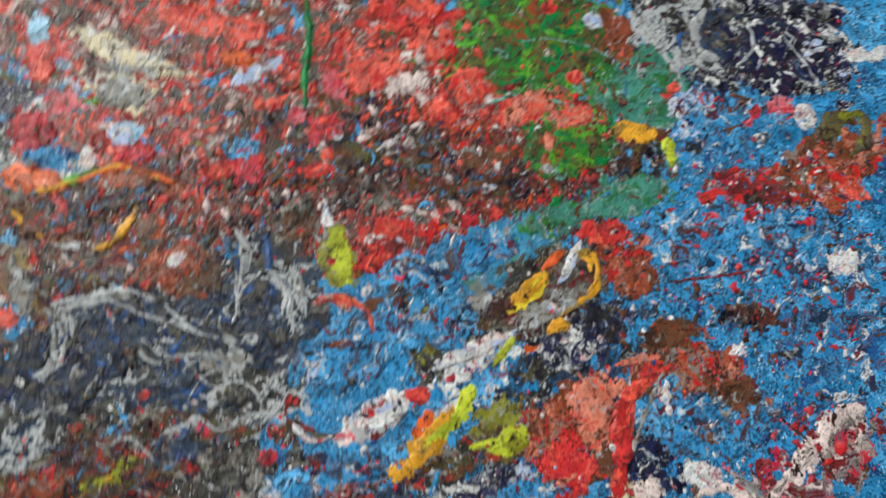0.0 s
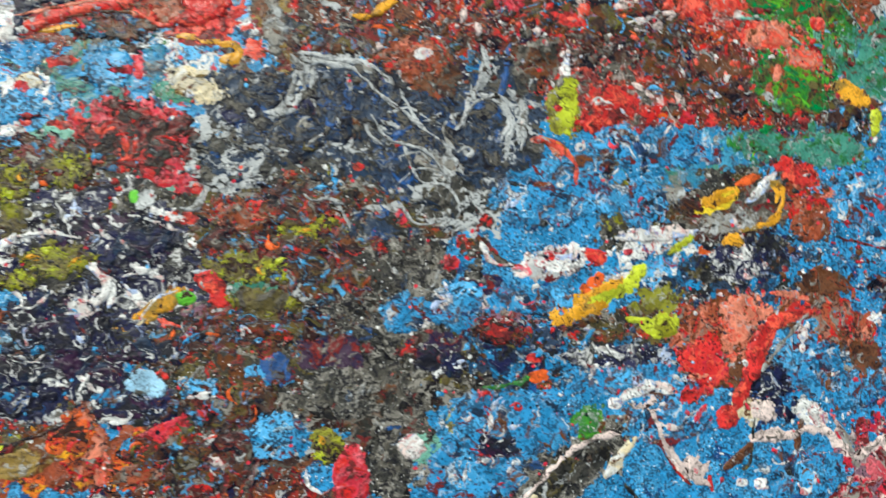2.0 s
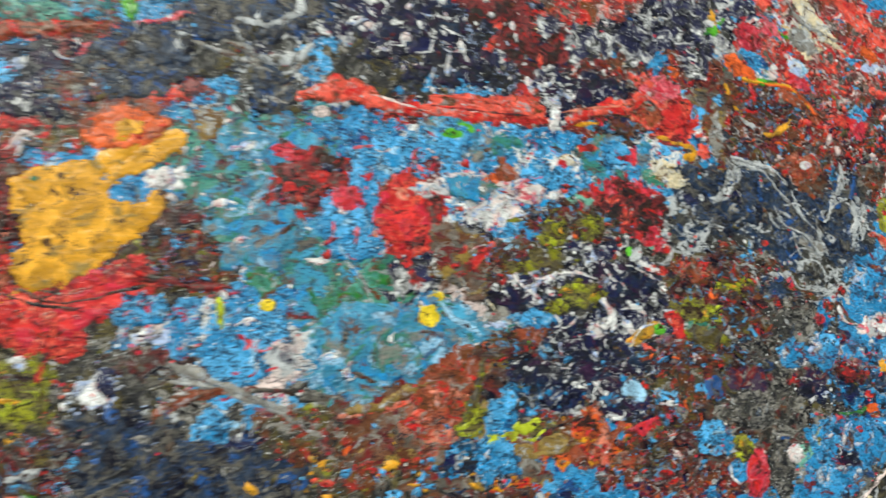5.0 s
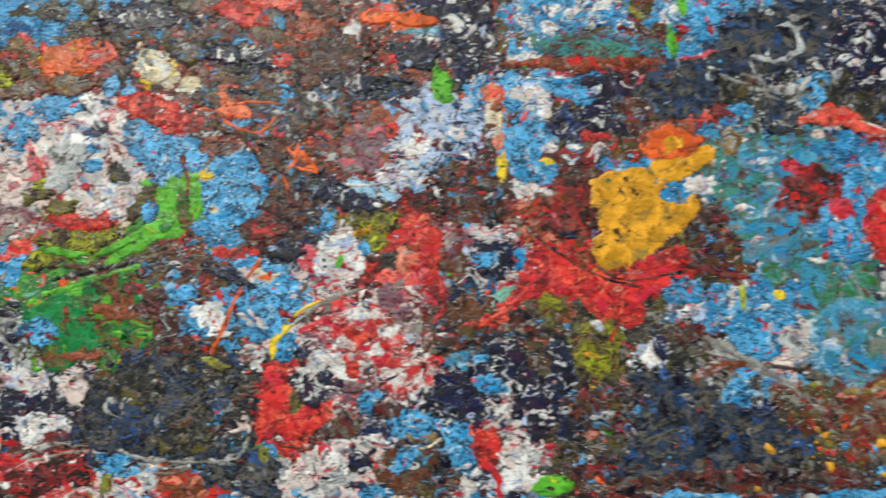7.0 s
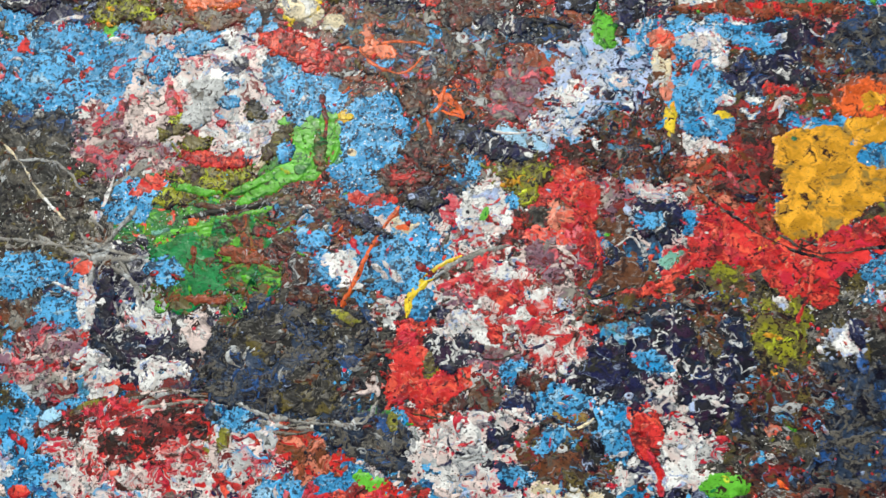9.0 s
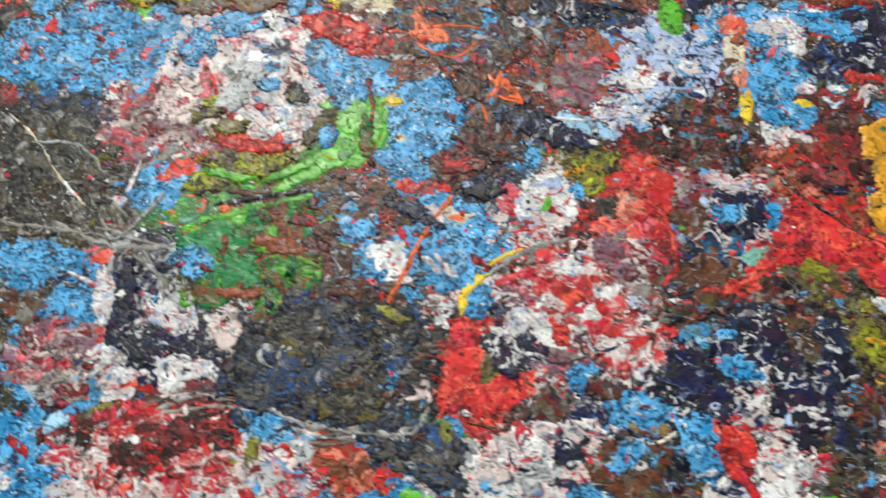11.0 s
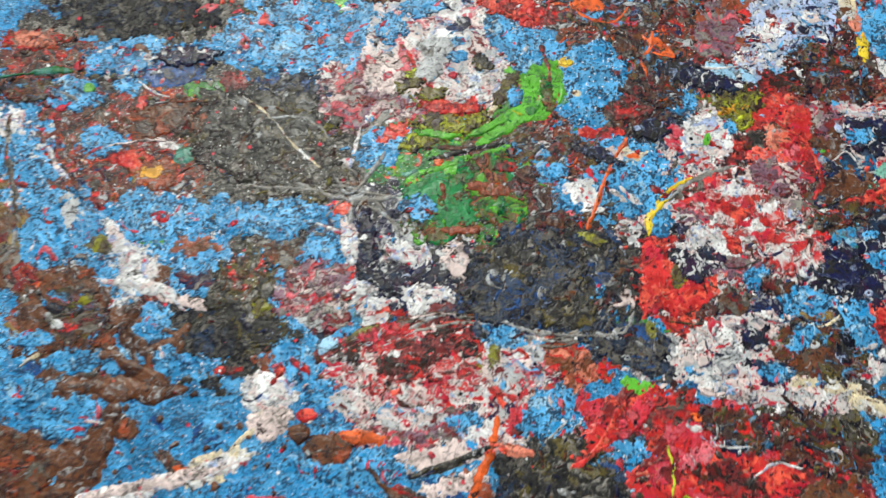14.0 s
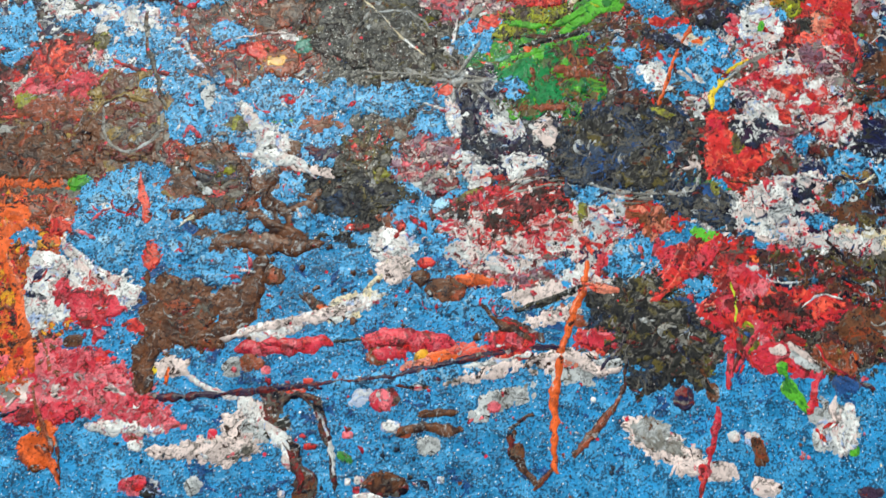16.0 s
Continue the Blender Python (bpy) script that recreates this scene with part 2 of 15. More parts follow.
# mixed coats
MIX = dict(
    m_red=paint("mixed_red", "maroon", [("brown", 26, 0.42), ("red", 34, 0.30), ("coral", 42, 0.24), ("ash", 44, 0.30), ("blush", 60, 0.14)], flecks=0.003, pits=0.2, dots=0.5, pores=0.85),
    m_crim=paint("mixed_crimson", "maroon", [("red", 40, 0.22), ("umber", 46, 0.36), ("coal", 60, 0.2)], pits=0.22, dots=0.4, pores=0.85),
    m_brown=paint("mixed_brown", "brown", [("maroon", 30, 0.4), ("ash", 40, 0.28), ("umber", 50, 0.3), ("ink", 62, 0.2), ("red", 60, 0.12), ("navy", 50, 0.10), ("orange", 85, 0.06), ("silver", 85, 0.07)], flecks=0.003, pits=0.22, dots=0.5, pores=0.85),
    m_dark=paint("mixed_dark", "coal", [("olive", 28, 0.32), ("black", 44, 0.3), ("ash", 52, 0.3), ("umber", 40, 0.2)], flecks=0.003, pits=0.28, dots=0.35, pores=0.85, veins=("grey", 60, 0.10)),
    m_olive=paint("mixed_olive", "coal", [("olive", 30, 0.42), ("brown", 40, 0.28), ("red", 48, 0.12), ("grey", 55, 0.2)], flecks=0.003, pits=0.26, dots=0.5, pores=0.85),
    m_grey=paint("mixed_grey", "coal", [("ash", 38, 0.45), ("black", 50, 0.25), ("grey", 60, 0.28)], flecks=0.003, pits=0.28, dots=0.22, pores=0.85, veins=("grey", 70, 0.12)),
    m_web=paint("slate_lace", "slate", [("coal", 32, 0.4), ("deep", 30, 0.12), ("ash", 60, 0.2)], pits=0.16, dots=0.18, pores=0.85, veins=("silver", 44, 0.14)),
    m_greyweb=paint("grey_lace", "coal", [("ash", 40, 0.35), ("slate", 30, 0.3)], pits=0.2, dots=0.2, pores=0.85, veins=("silver", 42, 0.28)),
    m_navyw=paint("navy_with_white", "navy", [("ink", 40, 0.4), ("coal", 34, 0.25), ("white", 62, 0.24)], pits=0.15, dots=0.5, pores=0.85, flecks=0.02),
    m_bluew=paint("blue_with_white", "sky", [("blue", 34, 0.35), ("white", 42, 0.36), ("slate", 60, 0.12), ("crimson", 70, 0.07)], pits=0.28, pit_col="pore", dots=0.4, pores=0.85),
    m_whred=paint("white_with_red", "white", [("blush", 30, 0.4), ("red", 40, 0.3), ("ash", 48, 0.25), ("navy", 55, 0.14), ("crimson", 60, 0.16)], pits=0.14, dots=0.5, pores=0.85),
    m_white=paint("white_mixed", "white", [("blush", 26, 0.4), ("silver", 40, 0.3), ("navy", 52, 0.12), ("crimson", 66, 0.10)], pits=0.12, dots=0.35, pores=0.85),
    m_lav=paint("lavender_mixed", "lav", [("white", 34, 0.4), ("navy", 40, 0.24), ("sky", 44, 0.22), ("maroon", 52, 0.14)], pits=0.12, dots=0.35, pores=0.85),
    m_green=paint("green_mixed", "green", [("emerald", 28, 0.22), ("brown", 34, 0.24), ("leaf", 40, 0.16), ("coral", 70, 0.08), ("mint", 80, 0.08)], flecks=0.003, pits=0.18, dots=0.35, pores=0.85),
    m_teal=paint("teal_mixed", "teal", [("tblue", 28, 0.4), ("ash", 40, 0.24), ("maroon", 55, 0.14)], pits=0.24, pit_col="pore", dots=0.35, pores=0.85),
    m_rust=paint("rust_mixed", "rust", [("brown", 36, 0.35), ("salmon", 44, 0.25), ("grey", 52, 0.18), ("red", 56, 0.2)], pits=0.22, dots=0.3, pores=0.85),
    m_dblue=paint("dark_blue_mixed", "slate", [("blue", 40, 0.36), ("coal", 36, 0.32), ("navy", 40, 0.25), ("silver", 75, 0.12)], pits=0.24, dots=0.45, pores=0.85),
    m_smoke=paint("smoky_coat", "coal", [("slate", 34, 0.35), ("black", 50, 0.3), ("ash", 64, 0.34)], pits=0.36, dots=0.06, gloss=0.5, pores=0.95, relief=1.8),
    m_swirl=paint("marbled_brown", "brown", [("ash", 18, 0.4), ("ochre", 22, 0.2), ("grey", 34, 0.2), ("maroon", 40, 0.2)], pits=0.14, dots=0.1, pores=0.85),
    m_mauve=paint("mauve_mixed", "mauve", [("grey", 32, 0.35), ("crimson", 40, 0.25), ("blush", 44, 0.22), ("maroon", 50, 0.25)], pits=0.18, dots=0.35, pores=0.85),
    m_pied=paint("pied_mixed", "blue", [("ash", 30, 0.35), ("maroon", 40, 0.25), ("white", 48, 0.2), ("red", 60, 0.14), ("green", 46, 0.12)], pits=0.22, dots=0.5, pores=0.85),
    m_bluedk=paint("blue_speckled", "blue", [("deep", 30, 0.22), ("slate", 44, 0.20), ("sky", 40, 0.2), ("white", 60, 0.10), ("maroon", 60, 0.10)], pits=0.34, pit_col="pore", dots=0.4, pores=0.7),
    m_fire=paint("orange_mixed", "orange", [("rust", 34, 0.4), ("red", 44, 0.3), ("amber", 52, 0.2), ("umber", 56, 0.2)], pits=0.18, dots=0.2, pores=0.85))
MIX.update(
    w_pink=paint("pink_marbled", "blush", [("silver", 30, 0.35), ("rose", 40, 0.22), ("white", 50, 0.25), ("maroon", 62, 0.10), ("sky", 60, 0.10)], pits=0.1, dots=0.14, pores=0.8),
    w_green=paint("green_marbled", "olive", [("green", 34, 0.45), ("rust", 44, 0.26), ("leaf", 40, 0.20), ("emerald", 44, 0.25), ("umber", 50, 0.15)], pits=0.12, dots=0.1, pores=0.8),
    w_navy=paint("navy_marbled", "ink", [("navy", 36, 0.4), ("plum", 44, 0.25), ("slate", 55, 0.15), ("white", 64, 0.15)], pits=0.1, dots=0.1, pores=0.8),
    w_earth=paint("earth_marbled", "umber", [("maroon", 32, 0.34), ("ink", 40, 0.30), ("olive", 40, 0.24), ("red", 50, 0.06), ("brown", 50, 0.2), ("grey", 70, 0.10), ("sky", 70, 0.05)], pits=0.2, dots=0.16, pores=0.9),
    w_redw=paint("red_and_white_marbled", "red", [("white", 40, 0.42), ("crimson", 48, 0.28), ("umber", 56, 0.16), ("blush", 60, 0.2)], pits=0.1, dots=0.14, pores=0.8),
    w_red=paint("red_marbled", "red", [("maroon", 30, 0.26), ("coral", 44, 0.24), ("crimson", 38, 0.2)], pits=0.1, dots=0.05, pores=0.9, gloss=0.32),
    w_moss=paint("mossy_marbled", "olive", [("moss", 36, 0.45), ("umber", 55, 0.2), ("lime", 60, 0.1)], pits=0.25, dots=0.05, pores=0.95),
    w_slate=paint("slate_marbled", "slate", [("ink", 36, 0.35), ("deep", 44, 0.15), ("ash", 60, 0.22)], pits=0.22, dots=0.08, pores=0.9, veins=("ash", 70, 0.10)),
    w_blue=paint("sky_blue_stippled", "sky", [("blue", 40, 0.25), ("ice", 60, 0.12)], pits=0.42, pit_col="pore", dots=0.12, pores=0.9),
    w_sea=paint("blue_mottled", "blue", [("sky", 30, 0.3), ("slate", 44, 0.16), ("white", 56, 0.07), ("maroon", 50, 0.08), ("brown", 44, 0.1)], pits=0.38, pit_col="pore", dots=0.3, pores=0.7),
    w_bark=paint("bark_brown", "brown", [("umber", 30, 0.25), ("rust", 40, 0.2), ("ash", 60, 0.08)], pits=0.12, dots=0.05, pores=0.85))
MAT.update(MIX)

WORDS = dict(w_pink="marbled pink and white", w_green="marbled green and brown", w_navy="marbled navy and white", w_earth="marbled umber and maroon",
             w_redw="marbled red and white", w_red="marbled red", w_moss="mossy yellow-green", w_slate="marbled slate grey", w_blue="stippled sky blue", w_bark="bark brown", w_sea="mottled mid-blue",
             m_red="red, coral and brown mottled", m_crim="crimson and dark red mottled", m_brown="brown and maroon mottled",
             m_dark="dark grey and olive veined", m_olive="olive, brown and grey mottled", m_grey="dark grey veined",
             m_web="slate blue and white lacy", m_greyweb="grey and white lacy", m_navyw="navy and white flecked",
             m_bluew="light blue and white", m_whred="white and red flecked", m_white="off-white mottled", m_lav="lavender and white mottled",
             m_green="green and brown mottled", m_teal="teal and blue mottled", m_rust="rusty brown and salmon", m_dblue="dark blue and grey mottled",
             m_smoke="smoky black and grey", m_swirl="marbled brown and grey", m_mauve="mauve and pink mottled", m_pied="many-coloured speckled",
             m_bluedk="speckled blue", m_fire="orange and rust mottled", sky="light blue", tblue="greenish blue", deep="deep blue", lav="pale lavender", ice="icy blue",
             ink="blue-black", ash="ash grey", coal="charcoal grey", leaf="leaf green", moss="moss green", emerald="emerald green",
             blush="pinkish white", ochre="ochre yellow", slate="slate blue", umber="dark umber brown")

# ---- shapes ----
_tab = np.random.RandomState(7).rand(512, 512)


def lattice(x, y):
    """Smooth value noise, 0 to 1, one feature per unit."""
    xi, yi = np.floor(x).astype(int), np.floor(y).astype(int)
    u, v = x - xi, y - yi
    u, v = u * u * (3 - 2 * u), v * v * (3 - 2 * v)
    a, b = _tab[xi % 512, yi % 512], _tab[(xi + 1) % 512, yi % 512]
    c, d = _tab[xi % 512, (yi + 1) % 512], _tab[(xi + 1) % 512, (yi + 1) % 512]
    return (a * (1 - u) + b * u) * (1 - v) + (c * (1 - u) + d * u) * v


def fractal(x, y, octaves=4, keep=0.6):
    total, amp = 0, 0.5
    for i in range(octaves):
        total = total + amp * (lattice(x * 2 ** i + 17.3 * i, y * 2 ** i + 5.1 * i) - 0.5)
        amp *= keep
    return total


def mesh_of(name, verts, faces, mat):
    me = bpy.data.meshes.new(name)
    me.from_pydata(verts, [], faces)
    me.polygons.foreach_set("use_smooth", np.ones(len(me.polygons), bool))
    me.materials.append(mat)
    me.update()
    return me


def colour_words(mat):
    return WORDS.get(mat, mat)


LEVEL = [0.0002]


def coat(name, x, y, a, b, turn, mat, seed, rag, thick, label, category, group):
    """A puddle of dried paint about (x, y), a by b metres, with a ragged rim that dips under the coat below it."""
    LEVEL[0] += 0.0000003
    lev = LEVEL[0] + thick
    grow = 1.0 + 0.55 * rag
    n = int(min(100, max(16, 2 * max(a, b) * grow / 0.0018)))
    m = int(min(100, max(14, n * min(1, 1.25 * b / a))))
    u, v = np.meshgrid(np.linspace(-grow, grow, n), np.linspace(-grow, grow, m), indexing="ij")
    ca, sa = math.cos(turn), math.sin(turn)
    px, py = u * a * ca - v * b * sa, u * a * sa + v * b * ca
    s = 1.0 / max(0.006, 0.45 * min(a, b))
    sx, sy = seed * 3.71 % 300, seed * 7.13 % 300
    wu, wv = u + 0.9 * rag * fractal(px * s * 0.5 + sy, py * s * 0.5, 2), v + 0.9 * rag * fractal(px * s * 0.5, py * s * 0.5 + sx, 2)
    f = 1.0 - np.hypot(wu, wv) + rag * 2.1 * fractal(px * s + sx, py * s + sy, 6, 0.62)
    rim = np.clip(f / max(0.02, 0.0015 / min(a, b)), -1, 1)
    top = 0.5 + 0.5 * np.sin(rim * math.pi / 2)
    z = -0.0002 + (lev + 0.0002) * top
    keep = f > -0.25
    quad = keep[:-1, :-1] | keep[1:, :-1] | keep[:-1, 1:] | keep[1:, 1:]
    ids = np.arange(n * m).reshape(n, m)
    q = np.stack([ids[:-1, :-1], ids[1:, :-1], ids[1:, 1:], ids[:-1, 1:]], -1)[quad]
    used, inv = np.unique(q, return_inverse=True)
    verts = np.stack([px.ravel(), py.ravel(), z.ravel()], 1)[used]
    ob = new(name, mesh_of(name, verts.tolist(), inv.reshape(-1, 4).tolist(), MAT[mat]))
    ob.location = (x, y, 0)
    return tagged(ob, label, category, group)


ACCENT = dict(
    m_red="coral ash maroon white sky blush", m_crim="red maroon umber coral", m_brown="maroon ash umber rust silver", m_dark="olive black ash grey umber",
    m_olive="olive brown moss red grey", m_grey="ash black grey slate", m_web="silver slate coal deep", m_greyweb="silver coal slate",
    m_navyw="white white ink navy lav", m_bluew="sky white blue lav crimson", m_whred="white red crimson navy blush ash", m_white="white blush silver navy crimson",
    m_lav="lav white navy sky", m_green="leaf emerald brown mint coral", m_teal="tblue teal ash maroon", m_rust="rust salmon brown red",
    m_dblue="blue slate navy silver sky", m_smoke="ash black slate coal", m_swirl="ochre grey maroon brown", m_mauve="rose blush maroon grey",
    m_pied="sky white red leaf maroon amber", m_bluedk="sky slate white crimson brown", m_fire="orange amber red rust",
    w_pink="white rose crimson sky silver maroon red", w_green="emerald leaf rust olive maroon mint leaf", w_navy="white white lav plum ink slate",
    w_earth="maroon ink ash olive orange silver sky ink white", w_redw="white crimson red maroon blush navy white", w_red="maroon coral crimson umber salmon",
    w_moss="lime olive umber amber", w_slate="silver ash ink deep grey black", w_blue="white ice crimson maroon sky rose", w_sea="white sky crimson brown slate lav",
    w_bark="umber rust grey umber", white="blush red navy sky silver", red="coral maroon white crimson", crimson="red rose white maroon", tblue="teal sky white ash",
    black="grey ash umber ink", coal="grey olive black ash", rust="orange umber ochre", maroon="red umber rose ink", emerald="leaf green rust olive", leaf="lime green emerald white",
    orange="red amber rust", blush="white rose silver", rose="crimson white blush", grey="silver ash white", teal="tblue mint maroon", cream="white ochre grey")
FLECKS = {}


def fleck_mesh(mat, form):
    """One of five flake outlines of unit size, shared by all flecks of a colour."""
    if (mat, form) not in FLECKS:
        rnd = random.Random(form * 7 + 1)
        sides, verts, faces = 22, [], []
        wob = [1.0] * sides
        for f in range(2, 9):
            p, g = rnd.random() * 6.3, rnd.uniform(0.15, 0.75) / f ** 0.7
            wob = [w + g * math.sin(f * 2 * math.pi * j / sides + p) for j, w in enumerate(wob)]
        wob = [max(0.25, w) for w in wob]
        for ring, h in ((1.06, -0.0004), (1.0, -0.00001), (0.6, 0.0)):
            verts += [(math.cos(2 * math.pi * j / sides) * wob[j] * ring, math.sin(2 * math.pi * j / sides) * wob[j] * ring, h) for j in range(sides)]
        verts.append((0, 0, 0.000005))
        for j in range(sides):
            e = (j + 1) % sides
            faces += [(j, e, sides + e, sides + j), (sides + j, sides + e, 2 * sides + e, 2 * sides + j), (2 * sides + j, 2 * sides + e, 3 * sides)]
        FLECKS[mat, form] = mesh_of("fleck", verts, faces, MAT[mat])
    return FLECKS[mat, form]


def flecks(ob, x, y, a, b, turn, mat, seed):
    """Flakes of the coat's own colours, lying in it."""
    rnd = random.Random(seed)
    colours = ACCENT[mat].split() if mat in ACCENT else ["ash", mat]
    for i in range(max(4, min(13, int(a * b / 0.0005)))):
        r, t = math.sqrt(rnd.random()) * 0.92, rnd.random() * 6.283
        u, v = r * math.cos(t) * a, r * math.sin(t) * b
        px, py = u * math.cos(turn) - v * math.sin(turn), u * math.sin(turn) + v * math.cos(turn)
        size = 0.002 + 0.0062 * rnd.random() ** 2
        colour = rnd.choice(colours)
        f = tagged(new("fleck", fleck_mesh(colour, rnd.randrange(5))), "small fleck of %s paint" % colour_words(colour))
        f.parent = ob
        f.location = (px, py, 0.000295 + 0.000025 * rnd.random())
        f.rotation_euler = (0, 0, turn + rnd.gauss(0, 0.7))
        f.scale = (size * rnd.uniform(1.0, 2.0), size * rnd.uniform(0.45, 0.8), 1)


WISPS = {}


def wisp_mesh(mat, form):
    """One of nine curled wisps of unit length: hooks, rings, worms and forked threads, shared by all of a colour."""
    if (mat, form) not in WISPS:
        rnd = random.Random(form * 13 + 5)
        verts, faces = [], []

        def thread(x, y, way, length, wide, bend, n=13):
            wob = rnd.random() * 6.3
            for i in range(n):
                u = i / (n - 1)
                way += bend / n * (1 + 0.8 * math.sin(5 * u + wob))
                x, y = x + math.cos(way) * length / n, y + math.sin(way) * length / n
                w = wide * (math.sin(math.pi * min(1, 0.06 + u * 0.92)) ** 0.6) * (1 + 0.5 * math.sin(9 * u + wob) + 0.25 * math.sin(21 * u + wob * 2))
                sx, sy = -math.sin(way) * w, math.cos(way) * w
                k = len(verts)
                verts.extend([(x - sx * 1.1, y - sy * 1.1, -0.0004), (x - sx * 0.9, y - sy * 0.9, -0.0000005), (x + sx * 0.9, y + sy * 0.9, -0.0000005), (x + sx * 1.1, y + sy * 1.1, -0.0004)])
                if i:
                    faces.extend([(k - 4 + j, k + j, k + j + 1, k - 3 + j) for j in range(3)])
            return x, y, way

        bend = (0.6, -1.2, 2.6, 4.6, -3.4, 1.6, -0.4, 5.6, -2.2)[form]
        x, y, way = thread(-0.5, 0, -bend / 2, 1.0 + 0.12 * abs(bend), rnd.uniform(0.07, 0.2), bend)
        if form in (1, 4, 6, 8):
            thread(-0.1, 0.0, 1.2, 0.5, 0.06, -1.5, 9)
            thread(0.1, 0.0, -1.0, 0.4, 0.05, 1.5, 9)
        WISPS[mat, form] = mesh_of("wisp", verts, faces, MAT[mat])
    return WISPS[mat, form]


def wisps(ob, level, lobes, mat, seed):
    """Curls of other colours that ran into a pool while it was wet."""
    rnd = random.Random(seed)
    colours = ACCENT[mat].split()
    for x, y, a, b, turn in lobes:
        for i in range(min(10, int(0.68 + a * b / 0.0001))):
            r, t = math.sqrt(rnd.random()) * 0.85, rnd.random() * 6.283
            u, v = r * math.cos(t) * a, r * math.sin(t) * b
            size = min(rnd.uniform(0.006, 0.026), 1.1 * min(a, b))
            f = new("wisp", wisp_mesh(rnd.choice(colours), rnd.randrange(9)))
            f.parent = ob
            f.location = (x + u * math.cos(turn) - v * math.sin(turn) - ob.location.x, y + u * math.sin(turn) + v * math.cos(turn) - ob.location.y, level + 0.0000016)
            f.rotation_euler = (0, 0, turn + rnd.gauss(0, 0.8))
            f.scale = (size, size * rnd.uniform(0.5, 1.0), 1)


def field(x, y, a, b, turn, mat, seed, rag=0.6):
    """A wide thin coat of mixed paint, with its flecks."""
    ob = coat("paint_coat", x, y, a, b, turn, mat, seed, rag, 0.00002,
                "wide thin coat of %s paint" % colour_words(mat), "paint coat", "coats of paint on the floor")
    flecks(ob, x, y, a, b, turn, mat, seed)
    return satellites(ob, x, y, a, b, turn, ACCENT[mat].split()[0] if mat in ACCENT else mat, seed, 3)


def satellites(ob, x, y, a, b, turn, mat, seed, count):
    """Drops of the same pour flung off round its rim."""
    rnd = random.Random(seed)
    for i in range(count):
        r, t = rnd.uniform(1.05, 1.5), rnd.random() * 6.283
        u, v = r * math.cos(t) * a, r * math.sin(t) * b
        px, py = u * math.cos(turn) - v * math.sin(turn), u * math.sin(turn) + v * math.cos(turn)
        size = rnd.uniform(0.0009, 0.0026)
        f = new("droplet", fleck_mesh(mat, rnd.randrange(5)))
        f.parent = ob
        f.location = (px, py, LEVEL[0] + 0.00008)
        f.rotation_euler = (0, 0, t + turn)
        f.scale = (size * rnd.uniform(1.0, 1.6), size * 0.8, 1)
    return ob


def patch(x, y, a, b, turn, mat, seed, rag=0.6):
    word = colour_words(mat)
    if a > 2.1 * b:
        return coat("paint_smear", x, y, a, b, turn, mat, seed, rag, 0.00006, "long smear of dried %s paint" % word, "paint smear", "smears of paint")
    if a < 0.0115:
        return coat("paint_spot", x, y, a, b, turn, mat, seed, rag, 0.00006, "small ragged spot of %s paint" % word, "paint spot", "spots of paint")
    if a < 0.0185:
        return coat("paint_dab", x, y, a, b, turn, mat, seed, rag, 0.00006, "uneven dab of dried %s paint" % word, "paint dab", "dabs of paint")
    ob = coat("paint_patch", x, y, a, b, turn, mat, seed, rag, 0.00006, "broad ragged patch of %s paint" % word, "paint patch", "patches of dried paint")
    return satellites(ob, x, y, a, b, turn, mat, seed, 4)


